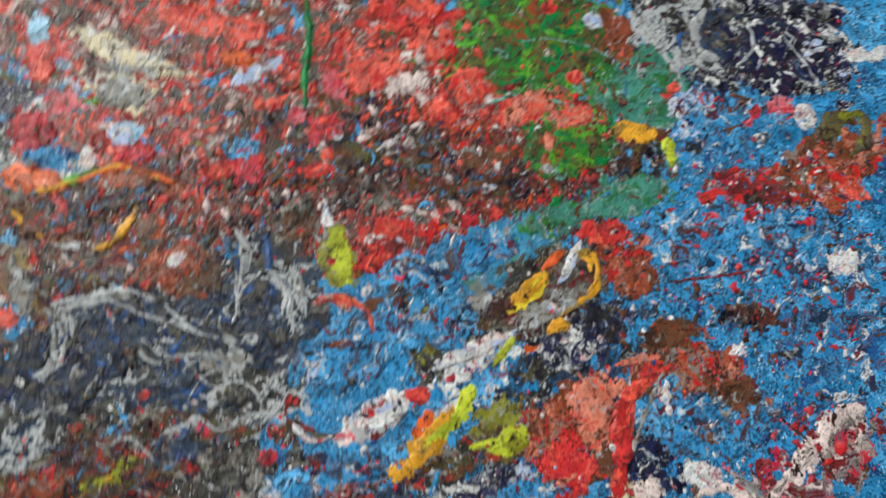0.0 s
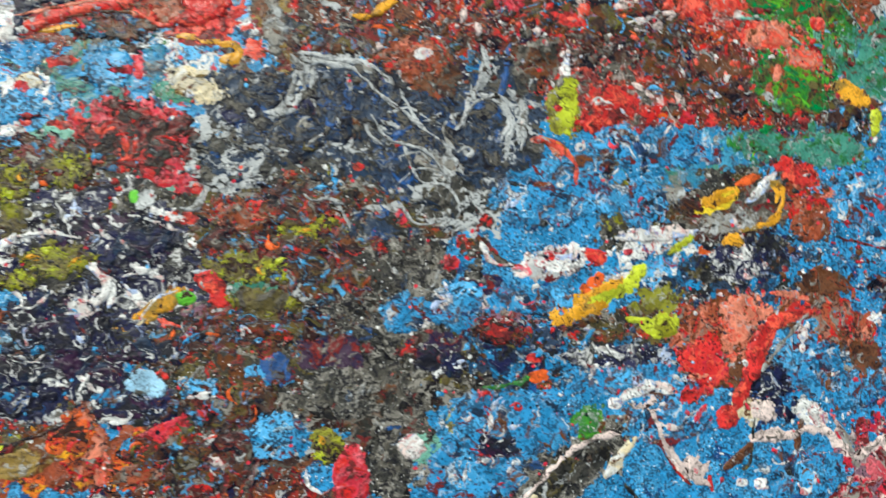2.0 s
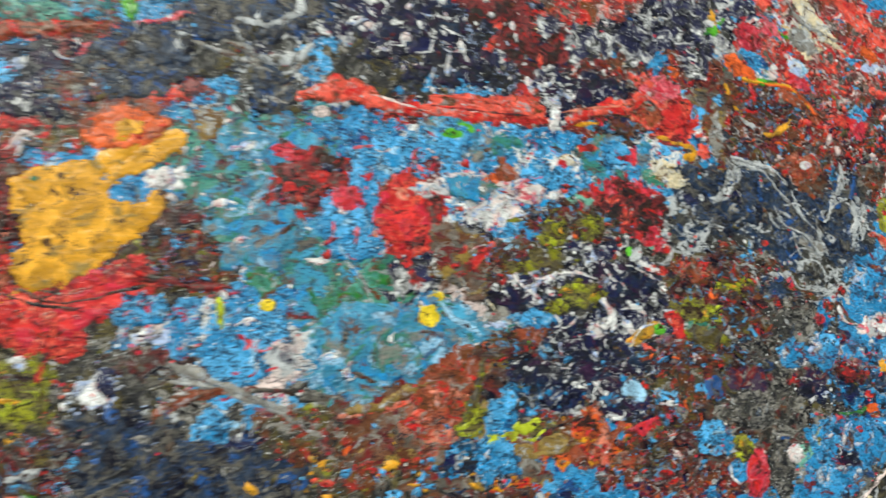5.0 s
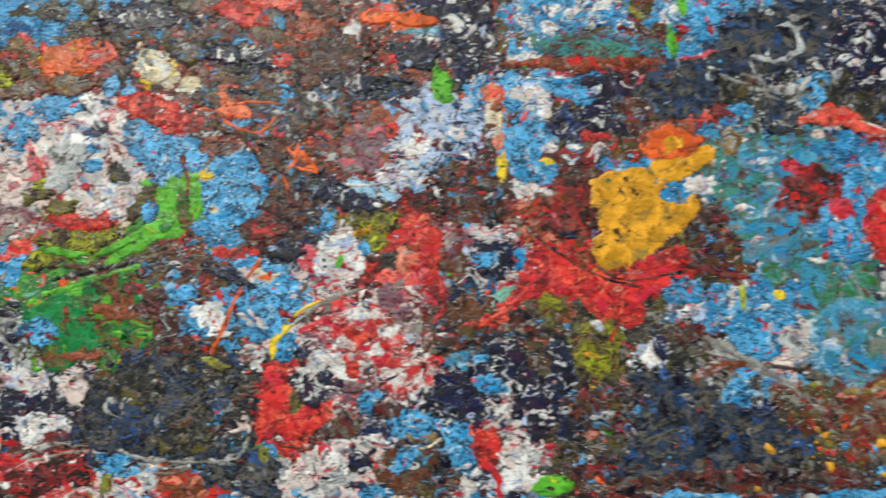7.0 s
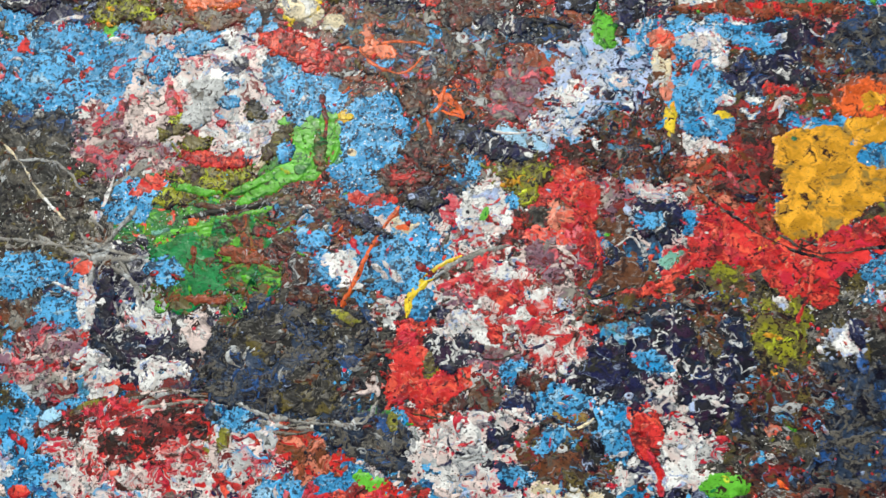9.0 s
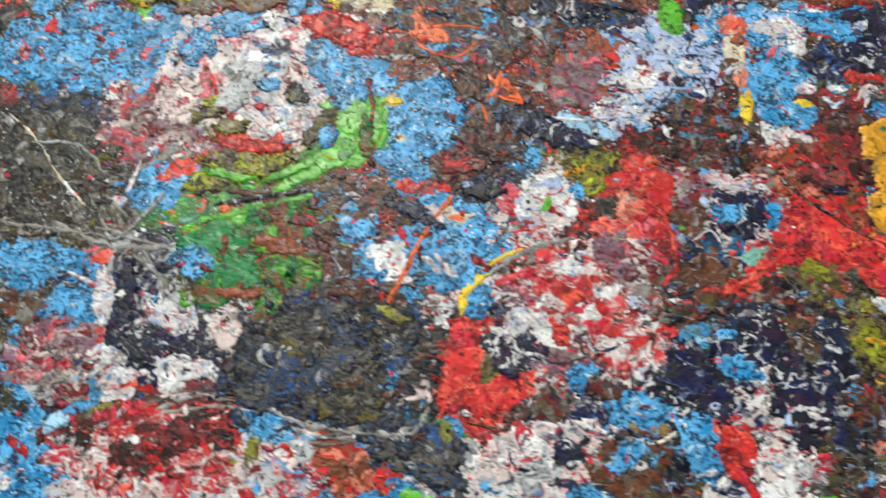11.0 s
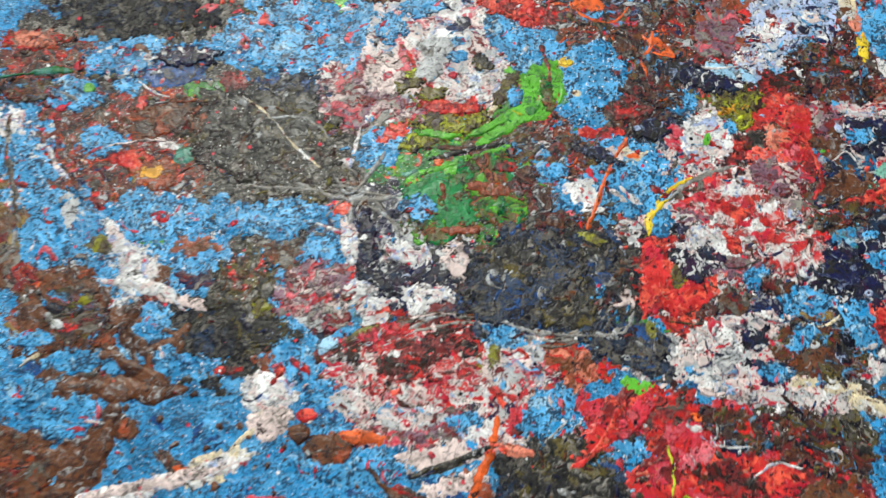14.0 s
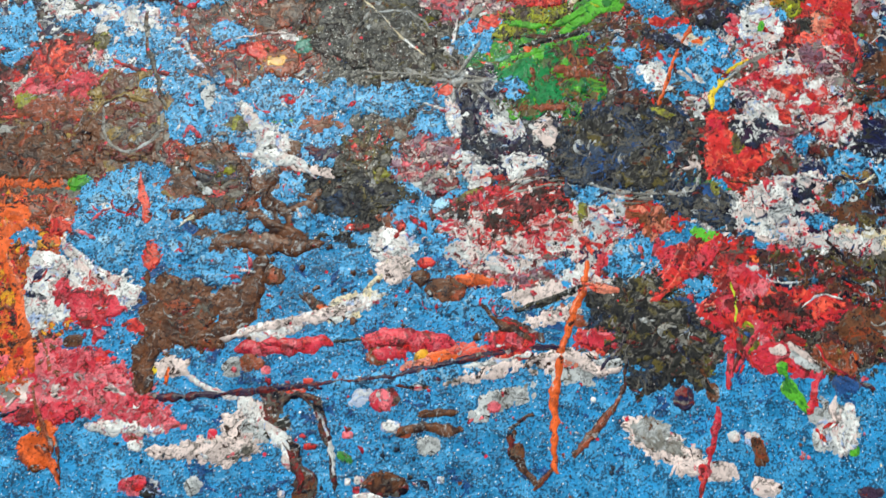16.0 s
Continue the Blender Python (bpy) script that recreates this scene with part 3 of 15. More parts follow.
def pool(mat, seed, rag, *lobes):
    """One pour of paint that ran into several lobes, each (x, y, half length, half width, turn)."""
    LEVEL[0] += 0.000002
    lev = LEVEL[0] + 0.00007
    reach = [max(l[2], l[3]) * (1.12 + 0.5 * rag) for l in lobes]
    x0, x1 = min(l[0] - r for l, r in zip(lobes, reach)), max(l[0] + r for l, r in zip(lobes, reach))
    y0, y1 = min(l[1] - r for l, r in zip(lobes, reach)), max(l[1] + r for l, r in zip(lobes, reach))
    cell = max(0.0009, max(x1 - x0, y1 - y0) / 130)
    px, py = np.meshgrid(np.arange(x0, x1 + cell, cell), np.arange(y0, y1 + cell, cell), indexing="ij")
    small = sum(min(l[2], l[3]) for l in lobes) / len(lobes)
    s = 1.0 / max(0.005, 0.5 * small)
    sx, sy = seed * 3.71 % 300, seed * 7.13 % 300
    wx, wy = px + small * rag * fractal(px * s * 0.6 + sy, py * s * 0.6, 2), py + small * rag * fractal(px * s * 0.6, py * s * 0.6 + sx, 2)
    f = np.full(px.shape, -9.0)
    for x, y, a, b, turn in lobes:
        du, dv = (wx - x) * math.cos(turn) + (wy - y) * math.sin(turn), (wy - y) * math.cos(turn) - (wx - x) * math.sin(turn)
        g = (1.0 - np.hypot(du / a, dv / b)) * min(a, b) / small
        f = np.log(np.exp(9 * f) + np.exp(9 * g)) / 9
    f = f + rag * 1.6 * fractal(px * s + sx, py * s + sy, 6, 0.72)
    top = 0.5 + 0.5 * np.sin(np.clip(f / max(0.02, 0.0006 / small), -1, 1) * math.pi / 2)
    z = -0.0002 + (lev + 0.0002) * top
    keep = f > -0.3
    free = keep[:-1, :-1] | keep[1:, :-1] | keep[:-1, 1:] | keep[1:, 1:]
    n, m = px.shape
    ids = np.arange(n * m).reshape(n, m)
    cx, cy = lobes[0][0], lobes[0][1]
    ob, kind = None, "pool" if reach[0] > 0.045 else "puddle" if reach[0] > 0.022 else "splotch"
    for lobe in lobes:
        # the connected sheet round this lobe's middle; a lobe cut off from the first is a part of its own
        i0, j0 = min(n - 2, int((lobe[0] - x0) / cell)), min(m - 2, int((lobe[1] - y0) / cell))
        near = np.argwhere(free)
        if not len(near):
            break
        i0, j0 = near[np.argmin(np.hypot(near[:, 0] - i0, near[:, 1] - j0))]
        if (px[i0, j0] - lobe[0]) ** 2 + (py[i0, j0] - lobe[1]) ** 2 > min(lobe[2], lobe[3]) ** 2:
            continue
        sheet, count = np.zeros_like(free), 0
        sheet[i0, j0] = True
        while count < sheet.sum():
            count = sheet.sum()
            for _ in range(8):
                sheet[1:] |= sheet[:-1]
                sheet[:-1] |= sheet[1:]
                sheet[:, 1:] |= sheet[:, :-1]
                sheet[:, :-1] |= sheet[:, 1:]
                sheet &= free
        free = free & ~sheet
        q = np.stack([ids[:-1, :-1], ids[1:, :-1], ids[1:, 1:], ids[:-1, 1:]], -1)[sheet]
        used, inv = np.unique(q, return_inverse=True)
        verts = np.stack([px.ravel() - cx, py.ravel() - cy, z.ravel()], 1)[used]
        name = "side_puddle" if ob else "paint_" + kind
        piece = new(name, mesh_of(name, verts.tolist(), inv.reshape(-1, 4).tolist(), MAT[mat]))
        if ob:
            piece.parent = ob
        else:
            ob = piece
            ob.location = (cx, cy, 0)
    if mat in ACCENT:
        wisps(ob, lev, lobes, mat, seed)
    shape = "rounded" if len(lobes) == 1 else "many-lobed"
    return tagged(ob, "%s %s of dried %s paint" % (shape, kind, colour_words(mat)), "paint " + kind, "%ss of dried paint" % kind)


def blob(x, y, a, b, turn, mat, seed, rag=0.14):
    size = "large" if a > 0.015 else "small"
    return coat("paint_blob", x, y, a, b, turn, mat, seed, rag, 0.00016,
                "%s thick rounded blob of dried %s paint" % (size, colour_words(mat)), "paint blob", "blobs of dried paint")


def splash(x, y, r, mat, seed):
    ob = coat("paint_splash", x, y, r, r * 0.92, seed, mat, seed, 0.95, 0.00007,
                "splash of %s paint with ragged fingers" % colour_words(mat), "paint splash", "splashes of paint")
    return satellites(ob, x, y, r, r, seed, mat, seed, 6)


def drip(mat, w, seed, *xy):
    """A poured line of paint, w metres wide, through the points given, rounded across and uneven along its length."""
    LEVEL[0] += 0.000001
    lev = LEVEL[0] + min(0.00018, 0.00007 + w * 0.02)
    pts = [Vector((xy[i], xy[i + 1])) for i in range(0, len(xy), 2)]
    pts = [pts[0] * 2 - pts[1]] + pts + [pts[-1] * 2 - pts[-2]]
    line = []
    for i in range(1, len(pts) - 2):
        p0, p1, p2, p3 = pts[i - 1:i + 3]
        steps = max(3, int((p2 - p1).length / 0.003))
        for j in range(steps + (i == len(pts) - 3)):
            t = j / steps
            line.append(0.5 * (2 * p1 + (p2 - p0) * t + (2 * p0 - 5 * p1 + 4 * p2 - p3) * t * t + (3 * p1 - p0 - 3 * p2 + p3) * t ** 3))
    origin = line[0]
    verts, faces, across = [], [], 7
    for i, p in enumerate(line):
        d = (line[min(i + 1, len(line) - 1)] - line[max(i - 1, 0)]).normalized()
        side = Vector((-d.y, d.x))
        s = i * 0.003 / max(w, 0.004)
        swell = max(0.35, 1.05 + 2.2 * float(fractal(np.array(s * 0.5 + seed), np.array(seed * 1.7), 4)))
        end = min(1, (min(i, len(line) - 1 - i) + 0.2) * 0.003 / (w * (0.6 + 2.2 * ((seed * 37) % 10) / 10)))
        half = 0.5 * w * swell * math.sqrt(max(0.02, end * (2 - end)))
        drift = 0.9 * w * float(fractal(np.array(s * 0.7 + seed * 2.3), np.array(seed * 0.9), 3))
        for j in range(across):
            c = (-1, -0.93, -0.6, 0, 0.6, 0.93, 1)[j]
            rough = 1 + 1.3 * float(fractal(np.array(s * 1.6 + seed + 9 * (c > 0)), np.array(j * 0.1), 4))
            q = p + side * (half * c * rough + drift)
            h = -0.0002 + (lev + 0.0002) * max(0, 1 - c ** 6) if abs(c) < 1 else -0.0002
            verts.append((q.x - origin.x, q.y - origin.y, h))
        if i:
            k = i * across
            faces += [(k - across + j, k - across + j + 1, k + j + 1, k + j) for j in range(across - 1)]
    name = "paint_trickle" if w < 0.0052 else "paint_streak"
    ob = new(name, mesh_of(name, verts, faces, MAT[mat]))
    ob.location = (origin.x, origin.y, 0)
    kind = "thin trickled line" if w < 0.005 else "broad dried trickle"
    return tagged(ob, "%s of %s paint" % (kind, colour_words(mat)), name.replace("_", " "), "trickles and streaks of paint")


def spatter(x, y, a, b, turn, n, mat, size, seed):
    """A shower of n small drops of one colour round (x, y)."""
    LEVEL[0] += 0.0000003
    rnd = np.random.RandomState(seed)
    verts, faces = [], []
    n = int(n * (0.4 if mat in ("white", "blush", "silver", "cream") else 0.75))
    for i in range(n):
        u, v = rnd.normal(0, 0.5, 2)
        px, py = u * a * math.cos(turn) - v * b * math.sin(turn), u * a * math.sin(turn) + v * b * math.cos(turn)
        r = size * (0.35 + 1.5 * rnd.rand() ** 3)
        lean, thin = rnd.rand() * 6.3, 0.4 + 0.6 * rnd.rand()
        top = LEVEL[0] + 0.00006 + 0.06 * r
        k, sides = len(verts), 9
        wob = rnd.rand(sides) * 0.9 + 0.5
        for ring, h in ((1.0, -0.0002), (0.82, top * 0.9)):
            for j in range(sides):
                t = 2 * math.pi * j / sides
                ex, ey = math.cos(t) * r * wob[j] * ring, math.sin(t) * r * wob[j] * ring * thin
                verts.append((px + ex * math.cos(lean) - ey * math.sin(lean), py + ex * math.sin(lean) + ey * math.cos(lean), h))
        verts.append((px, py, top))
        for j in range(sides):
            e = (j + 1) % sides
            faces.append((k + j, k + e, k + sides + e, k + sides + j))
            faces.append((k + sides + j, k + sides + e, k + 2 * sides))
    ob = new("paint_spatter", mesh_of("paint_spatter", verts, faces, MAT[mat]))
    ob.location = (x, y, 0)
    return tagged(ob, "shower of fine %s paint drops over the floor" % colour_words(mat), "paint spatter", "", "stuff")


# ---- the floor: one rough sheet, painted blue ----
def floor_sheet():
    xs = np.concatenate([[-300, -40, -8, -3], np.arange(-1.6, 1.6, 0.012), [3, 8, 40, 300]])
    ys = np.concatenate([[-300, -40, -8, -2], np.arange(-0.7, 1.3, 0.012), [3, 8, 40, 300]])
    gx, gy = np.meshgrid(xs, ys, indexing="ij")
    near = (abs(gx) < 2.5) & (abs(gy) < 1.9)
    gz = np.where(near, -0.00008 + 0.00008 * fractal(gx * 22, gy * 22, 3), -0.0001)
    n, m = gx.shape
    ids = np.arange(n * m).reshape(n, m)
    q = np.stack([ids[:-1, :-1], ids[1:, :-1], ids[1:, 1:], ids[:-1, 1:]], -1).reshape(-1, 4)
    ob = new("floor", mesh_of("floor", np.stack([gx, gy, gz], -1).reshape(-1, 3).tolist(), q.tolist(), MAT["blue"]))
    return tagged(ob, "rough blue-painted floor spattered with paint of many colours", "floor", kind="structure")


floor_sheet()

# ---- the paint on it, oldest coats first ----
field(0.5885, 0.7957, 0.1467, 0.0631, -0.47, "m_red", 1)
field(0.5231, 0.7310, 0.1143, 0.0557, -0.33, "m_pied", 2)
field(0.6018, 0.7190, 0.1089, 0.0429, -0.33, "m_red", 3)
field(0.7609, 0.7014, 0.1065, 0.0839, -0.32, "m_red", 4)
field(0.7708, 0.6193, 0.1353, 0.0577, -0.34, "m_brown", 5)
field(0.5140, 0.6558, 0.1125, 0.0270, -0.35, "m_brown", 6)
field(0.6441, 0.6336, 0.1096, 0.0280, -0.34, "m_brown", 7)
field(0.9171, 0.6710, 0.0976, 0.0721, -0.32, "m_green", 8)
field(0.8938, 0.5761, 0.0498, 0.0347, -0.34, "m_green", 9)
field(0.9870, 0.6144, 0.0582, 0.0352, 0.88, "teal", 10)
field(1.1098, 0.6300, 0.1050, 0.0617, -0.68, "m_navyw", 11)
field(1.0313, 0.6501, 0.0551, 0.0455, 0.30, "m_greyweb", 12)
field(0.8385, 0.6219, 0.0539, 0.0445, -0.33, "m_red", 13)
field(1.0607, 0.4904, 0.0581, 0.0203, -0.34, "m_mauve", 14)
field(1.1224, 0.4849, 0.0626, 0.0296, 0.14, "m_rust", 15)
field(1.0814, 0.4028, 0.0705, 0.0556, -0.70, "m_bluedk", 16)
field(0.3865, 0.6182, 0.1579, 0.0299, -0.01, "m_brown", 17)
field(0.7812, 0.5993, 0.1507, 0.0524, -0.02, "m_brown", 18)
field(0.7637, 0.5710, 0.0755, 0.0284, -0.02, "m_red", 19)
field(0.8971, 0.5728, 0.0593, 0.0393, -0.02, "m_green", 20)
field(0.9940, 0.6113, 0.0396, 0.0304, -0.01, "teal", 21)
field(0.8766, 0.5269, 0.1029, 0.0193, 0.09, "m_teal", 22)
field(0.7944, 0.5250, 0.0765, 0.0213, -0.04, "tblue", 23)
field(0.8793, 0.5536, 0.0640, 0.0146, -0.03, "m_brown", 24)
field(0.4981, 0.5640, 0.1173, 0.0525, -0.17, "m_web", 25, 0.35)
field(0.6284, 0.5423, 0.0632, 0.0415, 1.54, "m_web", 26, 0.35)
field(0.5628, 0.5000, 0.0662, 0.0441, -0.40, "m_greyweb", 27)
field(0.4333, 0.5165, 0.0535, 0.0297, -0.04, "m_greyweb", 28)
field(0.3547, 0.5261, 0.0556, 0.0405, -0.60, "m_crim", 29)
field(0.3263, 0.4902, 0.0499, 0.0286, -0.05, "m_dark", 30)
field(0.4751, 0.4610, 0.1155, 0.0425, -0.06, "m_olive", 31)
field(0.5049, 0.4033, 0.0993, 0.0551, -0.08, "m_grey", 32)
field(0.3511, 0.4518, 0.0631, 0.0241, -0.43, "m_navyw", 33)
field(0.3110, 0.3978, 0.0452, 0.0438, -0.08, "m_navyw", 34)
field(0.3744, 0.3763, 0.1161, 0.0284, -0.09, "m_olive", 35)
field(0.4224, 0.3929, 0.0775, 0.0166, -0.08, "m_crim", 36)
field(0.3957, 0.3376, 0.1342, 0.0284, -0.10, "m_dark", 37)
field(0.5190, 0.3595, 0.0735, 0.0629, -0.26, "m_grey", 38)
field(0.3930, 0.2850, 0.1126, 0.0320, -0.11, "m_brown", 39)
field(0.5397, 0.2894, 0.0462, 0.0257, 1.46, "m_grey", 40)
field(0.5782, 0.3456, 0.0398, 0.0258, -0.09, "m_dark", 41)
field(0.6475, 0.3748, 0.0508, 0.0221, -0.08, "m_dblue", 42)
field(0.8189, 0.4645, 0.0673, 0.0377, 0.27, "m_dark", 43)
field(0.8447, 0.4156, 0.0782, 0.0283, -0.06, "m_dblue", 44)
field(0.9086, 0.4793, 0.0321, 0.0243, -0.05, "m_rust", 45)
field(0.7213, 0.3643, 0.0725, 0.0250, 0.25, "m_olive", 46)
field(0.6916, 0.3488, 0.0860, 0.0179, 0.05, "m_dblue", 47)
field(0.8240, 0.3606, 0.0562, 0.0371, -0.08, "m_rust", 48)
field(0.9436, 0.3558, 0.0649, 0.0386, -0.24, "m_rust", 49)
field(0.9565, 0.3258, 0.0326, 0.0240, -0.09, "m_brown", 50)
field(0.6754, 0.2659, 0.0590, 0.0272, 0.54, "m_grey", 51)
field(0.9560, 0.2253, 0.0479, 0.0374, 1.77, "m_mauve", 52)
field(0.6088, 0.2819, 0.0178, 0.0172, -0.11, "m_dblue", 53)
field(0.7324, 0.4922, 0.0508, 0.0242, 1.53, "m_grey", 54)
field(0.7609, 0.4303, 0.0597, 0.0185, 0.27, "m_bluew", 55)
field(0.2177, 0.6468, 0.1263, 0.0308, 0.08, "m_navyw", 56)
field(0.2058, 0.6502, 0.0566, 0.0175, 0.09, "m_dark", 57)
field(0.3659, 0.6497, 0.1541, 0.0421, 0.08, "m_brown", 58)
field(0.2184, 0.6116, 0.1256, 0.0219, 0.07, "m_brown", 59)
field(0.4306, 0.6211, 0.0619, 0.0435, 1.64, "m_swirl", 60)
field(0.3796, 0.6084, 0.0511, 0.0280, 0.06, "m_crim", 61)
field(0.1999, 0.5541, 0.0802, 0.0512, 0.04, "m_bluew", 62)
field(0.3308, 0.5824, 0.0398, 0.0364, 0.05, "tblue", 63)
field(0.2800, 0.5575, 0.0596, 0.0354, 0.04, "m_teal", 64)
field(0.1851, 0.5322, 0.0466, 0.0254, 0.03, "m_bluew", 65)
field(0.2933, 0.4914, 0.0864, 0.0439, 0.01, "m_dark", 66)
field(0.2651, 0.4477, 0.0838, 0.0472, -0.01, "m_navyw", 67)
field(0.3446, 0.4472, 0.0806, 0.0488, -0.01, "m_navyw", 68)
field(0.3150, 0.4079, 0.0963, 0.0348, -0.02, "m_navyw", 69)
field(0.1867, 0.4606, 0.0631, 0.0365, -0.38, "m_swirl", 70)
field(0.1878, 0.4108, 0.0505, 0.0244, -0.21, "tblue", 71)
field(0.2823, 0.3701, 0.1020, 0.0297, -0.04, "m_dblue", 72)
field(0.2266, 0.3806, 0.0475, 0.0249, -0.04, "m_olive", 73)
field(0.1892, 0.3493, 0.0525, 0.0419, 1.52, "m_rust", 74)
field(0.2160, 0.3315, 0.0469, 0.0239, 1.15, "m_olive", 75)
field(0.2428, 0.3424, 0.0645, 0.0331, -0.05, "m_dblue", 76)
field(0.2510, 0.3212, 0.0565, 0.0207, -0.06, "m_olive", 77)
field(0.3326, 0.2990, 0.0876, 0.0213, -0.07, "m_fire", 78)
field(-0.6123, 0.5820, 0.1192, 0.0778, 0.19, "m_dark", 79)
field(-0.4723, 0.5968, 0.1569, 0.0803, 0.19, "m_brown", 80)
field(-0.3209, 0.6499, 0.0897, 0.0603, 0.19, "m_navyw", 81)
field(-0.2275, 0.6743, 0.1264, 0.0557, 0.19, "m_olive", 82)
field(-0.1971, 0.6169, 0.1004, 0.0488, 0.18, "m_crim", 83)
field(-0.2615, 0.5444, 0.0836, 0.0817, 0.16, "m_bluew", 84)
field(-0.0091, 0.6703, 0.1174, 0.0830, 0.18, "m_web", 85, 0.4)
field(0.1274, 0.6955, 0.1477, 0.0790, 0.18, "m_navyw", 86)
field(0.2132, 0.7182, 0.0833, 0.0741, 0.18, "m_crim", 87)
field(-0.1342, 0.6092, 0.1030, 0.0370, 0.17, "m_crim", 88)
field(-0.1922, 0.5681, 0.0616, 0.0361, 0.17, "m_olive", 89)
field(-0.0921, 0.7205, 0.0803, 0.0515, 0.20, "m_bluew", 90)
field(-0.0009, 0.5431, 0.0937, 0.0553, 0.15, "m_teal", 91)
field(0.0329, 0.5294, 0.0516, 0.0382, -0.19, "m_crim", 92)
field(0.1683, 0.5369, 0.1151, 0.0567, 0.15, "m_bluew", 93)
field(0.0991, 0.5458, 0.0694, 0.0251, 0.15, "m_mauve", 94)
field(-0.6366, 0.5211, 0.0748, 0.0380, 0.17, "m_crim", 95)
field(-0.4950, 0.5003, 0.0850, 0.0716, 0.16, "m_brown", 96)
field(-0.4510, 0.4904, 0.0609, 0.0537, 1.73, "m_crim", 97)
field(-0.3669, 0.5154, 0.0734, 0.0513, 0.16, "m_lav", 98)
field(-0.3017, 0.4907, 0.0686, 0.0340, 1.37, "m_brown", 99)
field(-0.3395, 0.4335, 0.1072, 0.0444, 0.14, "m_crim", 100)
field(-0.2365, 0.4771, 0.0531, 0.0517, 0.15, "m_crim", 101)
field(-0.3107, 0.3813, 0.0842, 0.0599, 0.13, "m_whred", 102)
field(-0.3931, 0.3492, 0.0858, 0.0582, 0.12, "m_whred", 103)
field(-0.4399, 0.3811, 0.0472, 0.0373, 0.13, "m_white", 104)
field(-0.6316, 0.4401, 0.0535, 0.0316, 0.15, "m_pied", 105)
field(-0.6041, 0.3963, 0.0585, 0.0366, 0.52, "m_green", 106)
field(-0.6100, 0.3228, 0.0551, 0.0524, 1.69, "m_green", 107)
field(-0.5580, 0.3292, 0.0449, 0.0298, -0.24, "m_brown", 108)
field(-0.5741, 0.2564, 0.1111, 0.0539, 0.10, "m_smoke", 109, 0.35)
field(-0.5117, 0.2882, 0.0595, 0.0304, 0.11, "m_dark", 110)
field(-0.4142, 0.2780, 0.0887, 0.0664, 0.10, "m_whred", 111)
field(-0.3206, 0.2877, 0.0652, 0.0472, 0.10, "m_navyw", 112)
field(-0.3446, 0.2278, 0.0960, 0.0508, 0.09, "m_white", 113)
field(-0.2611, 0.2458, 0.0720, 0.0573, 0.09, "m_navyw", 114)
field(-0.2006, 0.2514, 0.0626, 0.0581, 0.09, "m_dark", 115)
field(-0.2534, 0.3219, 0.0679, 0.0378, 0.11, "m_olive", 116)
field(-0.1676, 0.3203, 0.0765, 0.0493, 0.11, "m_olive", 117)
field(-0.1143, 0.3830, 0.1047, 0.0398, 0.12, "m_dark", 118)
field(-0.0588, 0.2980, 0.1370, 0.0608, 0.10, "m_grey", 119)
field(-0.0927, 0.2724, 0.0722, 0.0491, 0.09, "m_dark", 120)
field(-0.0025, 0.3730, 0.0965, 0.0690, 0.12, "m_bluew", 121)
field(0.0922, 0.4081, 0.1200, 0.0719, -0.04, "tblue", 122)
field(0.0573, 0.4462, 0.0789, 0.0426, -0.03, "m_teal", 123)
field(0.1852, 0.4442, 0.0918, 0.0672, 0.13, "m_navyw", 124)
field(0.0167, 0.2715, 0.1607, 0.0390, 0.09, "m_dark", 125)
field(0.1560, 0.3078, 0.0949, 0.0636, 0.10, "m_swirl", 126)
field(-0.0409, 0.2220, 0.2002, 0.0217, 0.08, "m_brown", 127)
field(0.1327, 0.2363, 0.1469, 0.0226, 0.08, "m_dblue", 128)
field(0.2092, 0.3249, 0.0704, 0.0551, 1.67, "m_dblue", 129)
field(-0.0715, 0.4591, 0.0569, 0.0354, 0.14, "m_olive", 130)
field(0.3578, 0.7653, 0.1374, 0.0783, 0.20, "m_navyw", 131)
field(0.2937, 0.7670, 0.0819, 0.0424, 0.20, "m_red", 132)
field(0.3909, 0.6129, 0.0550, 0.0494, 1.73, "m_bluew", 133)
field(-1.1584, 0.3679, 0.0751, 0.0385, 0.13, "m_bluew", 134)
field(-1.0509, 0.3882, 0.0522, 0.0259, 0.13, "m_brown", 135)
field(1.0120, 0.4599, 0.0724, 0.0294, -0.35, "m_bluew", 136, 0.9)
field(1.0220, 0.5420, 0.0470, 0.0204, -0.34, "m_bluedk", 137, 0.8)
field(1.0239, 0.3674, 0.0667, 0.0331, -0.36, "m_bluedk", 138, 0.9)
field(0.9648, 0.3250, 0.0849, 0.0318, -0.37, "m_bluedk", 139, 0.9)
field(1.0748, 0.3326, 0.0311, 0.0284, -0.37, "m_bluedk", 140, 0.9)
field(1.0272, 0.2611, 0.0305, 0.0271, 0.24, "m_mauve", 141, 0.9)
field(-0.9677, 0.4744, 0.1123, 0.0676, 0.15, "m_dark", 142)
field(-0.9571, 0.3753, 0.0739, 0.0308, 0.15, "m_dblue", 143)
field(-0.8583, 0.3494, 0.1461, 0.0560, -0.03, "m_dark", 144, 0.4)
field(-0.8133, 0.3219, 0.1044, 0.0442, -0.20, "m_grey", 145, 0.4)
field(-0.9267, 0.3041, 0.0486, 0.0419, 0.16, "m_swirl", 146)
field(-0.7531, 0.5196, 0.0638, 0.0349, 0.15, "m_olive", 147)
field(-0.6637, 0.4643, 0.0661, 0.0583, 0.15, "m_white", 148)
field(-0.7314, 0.4211, 0.0788, 0.0463, 0.15, "m_white", 149)
field(-0.7620, 0.3900, 0.0548, 0.0302, 0.15, "m_mauve", 150)
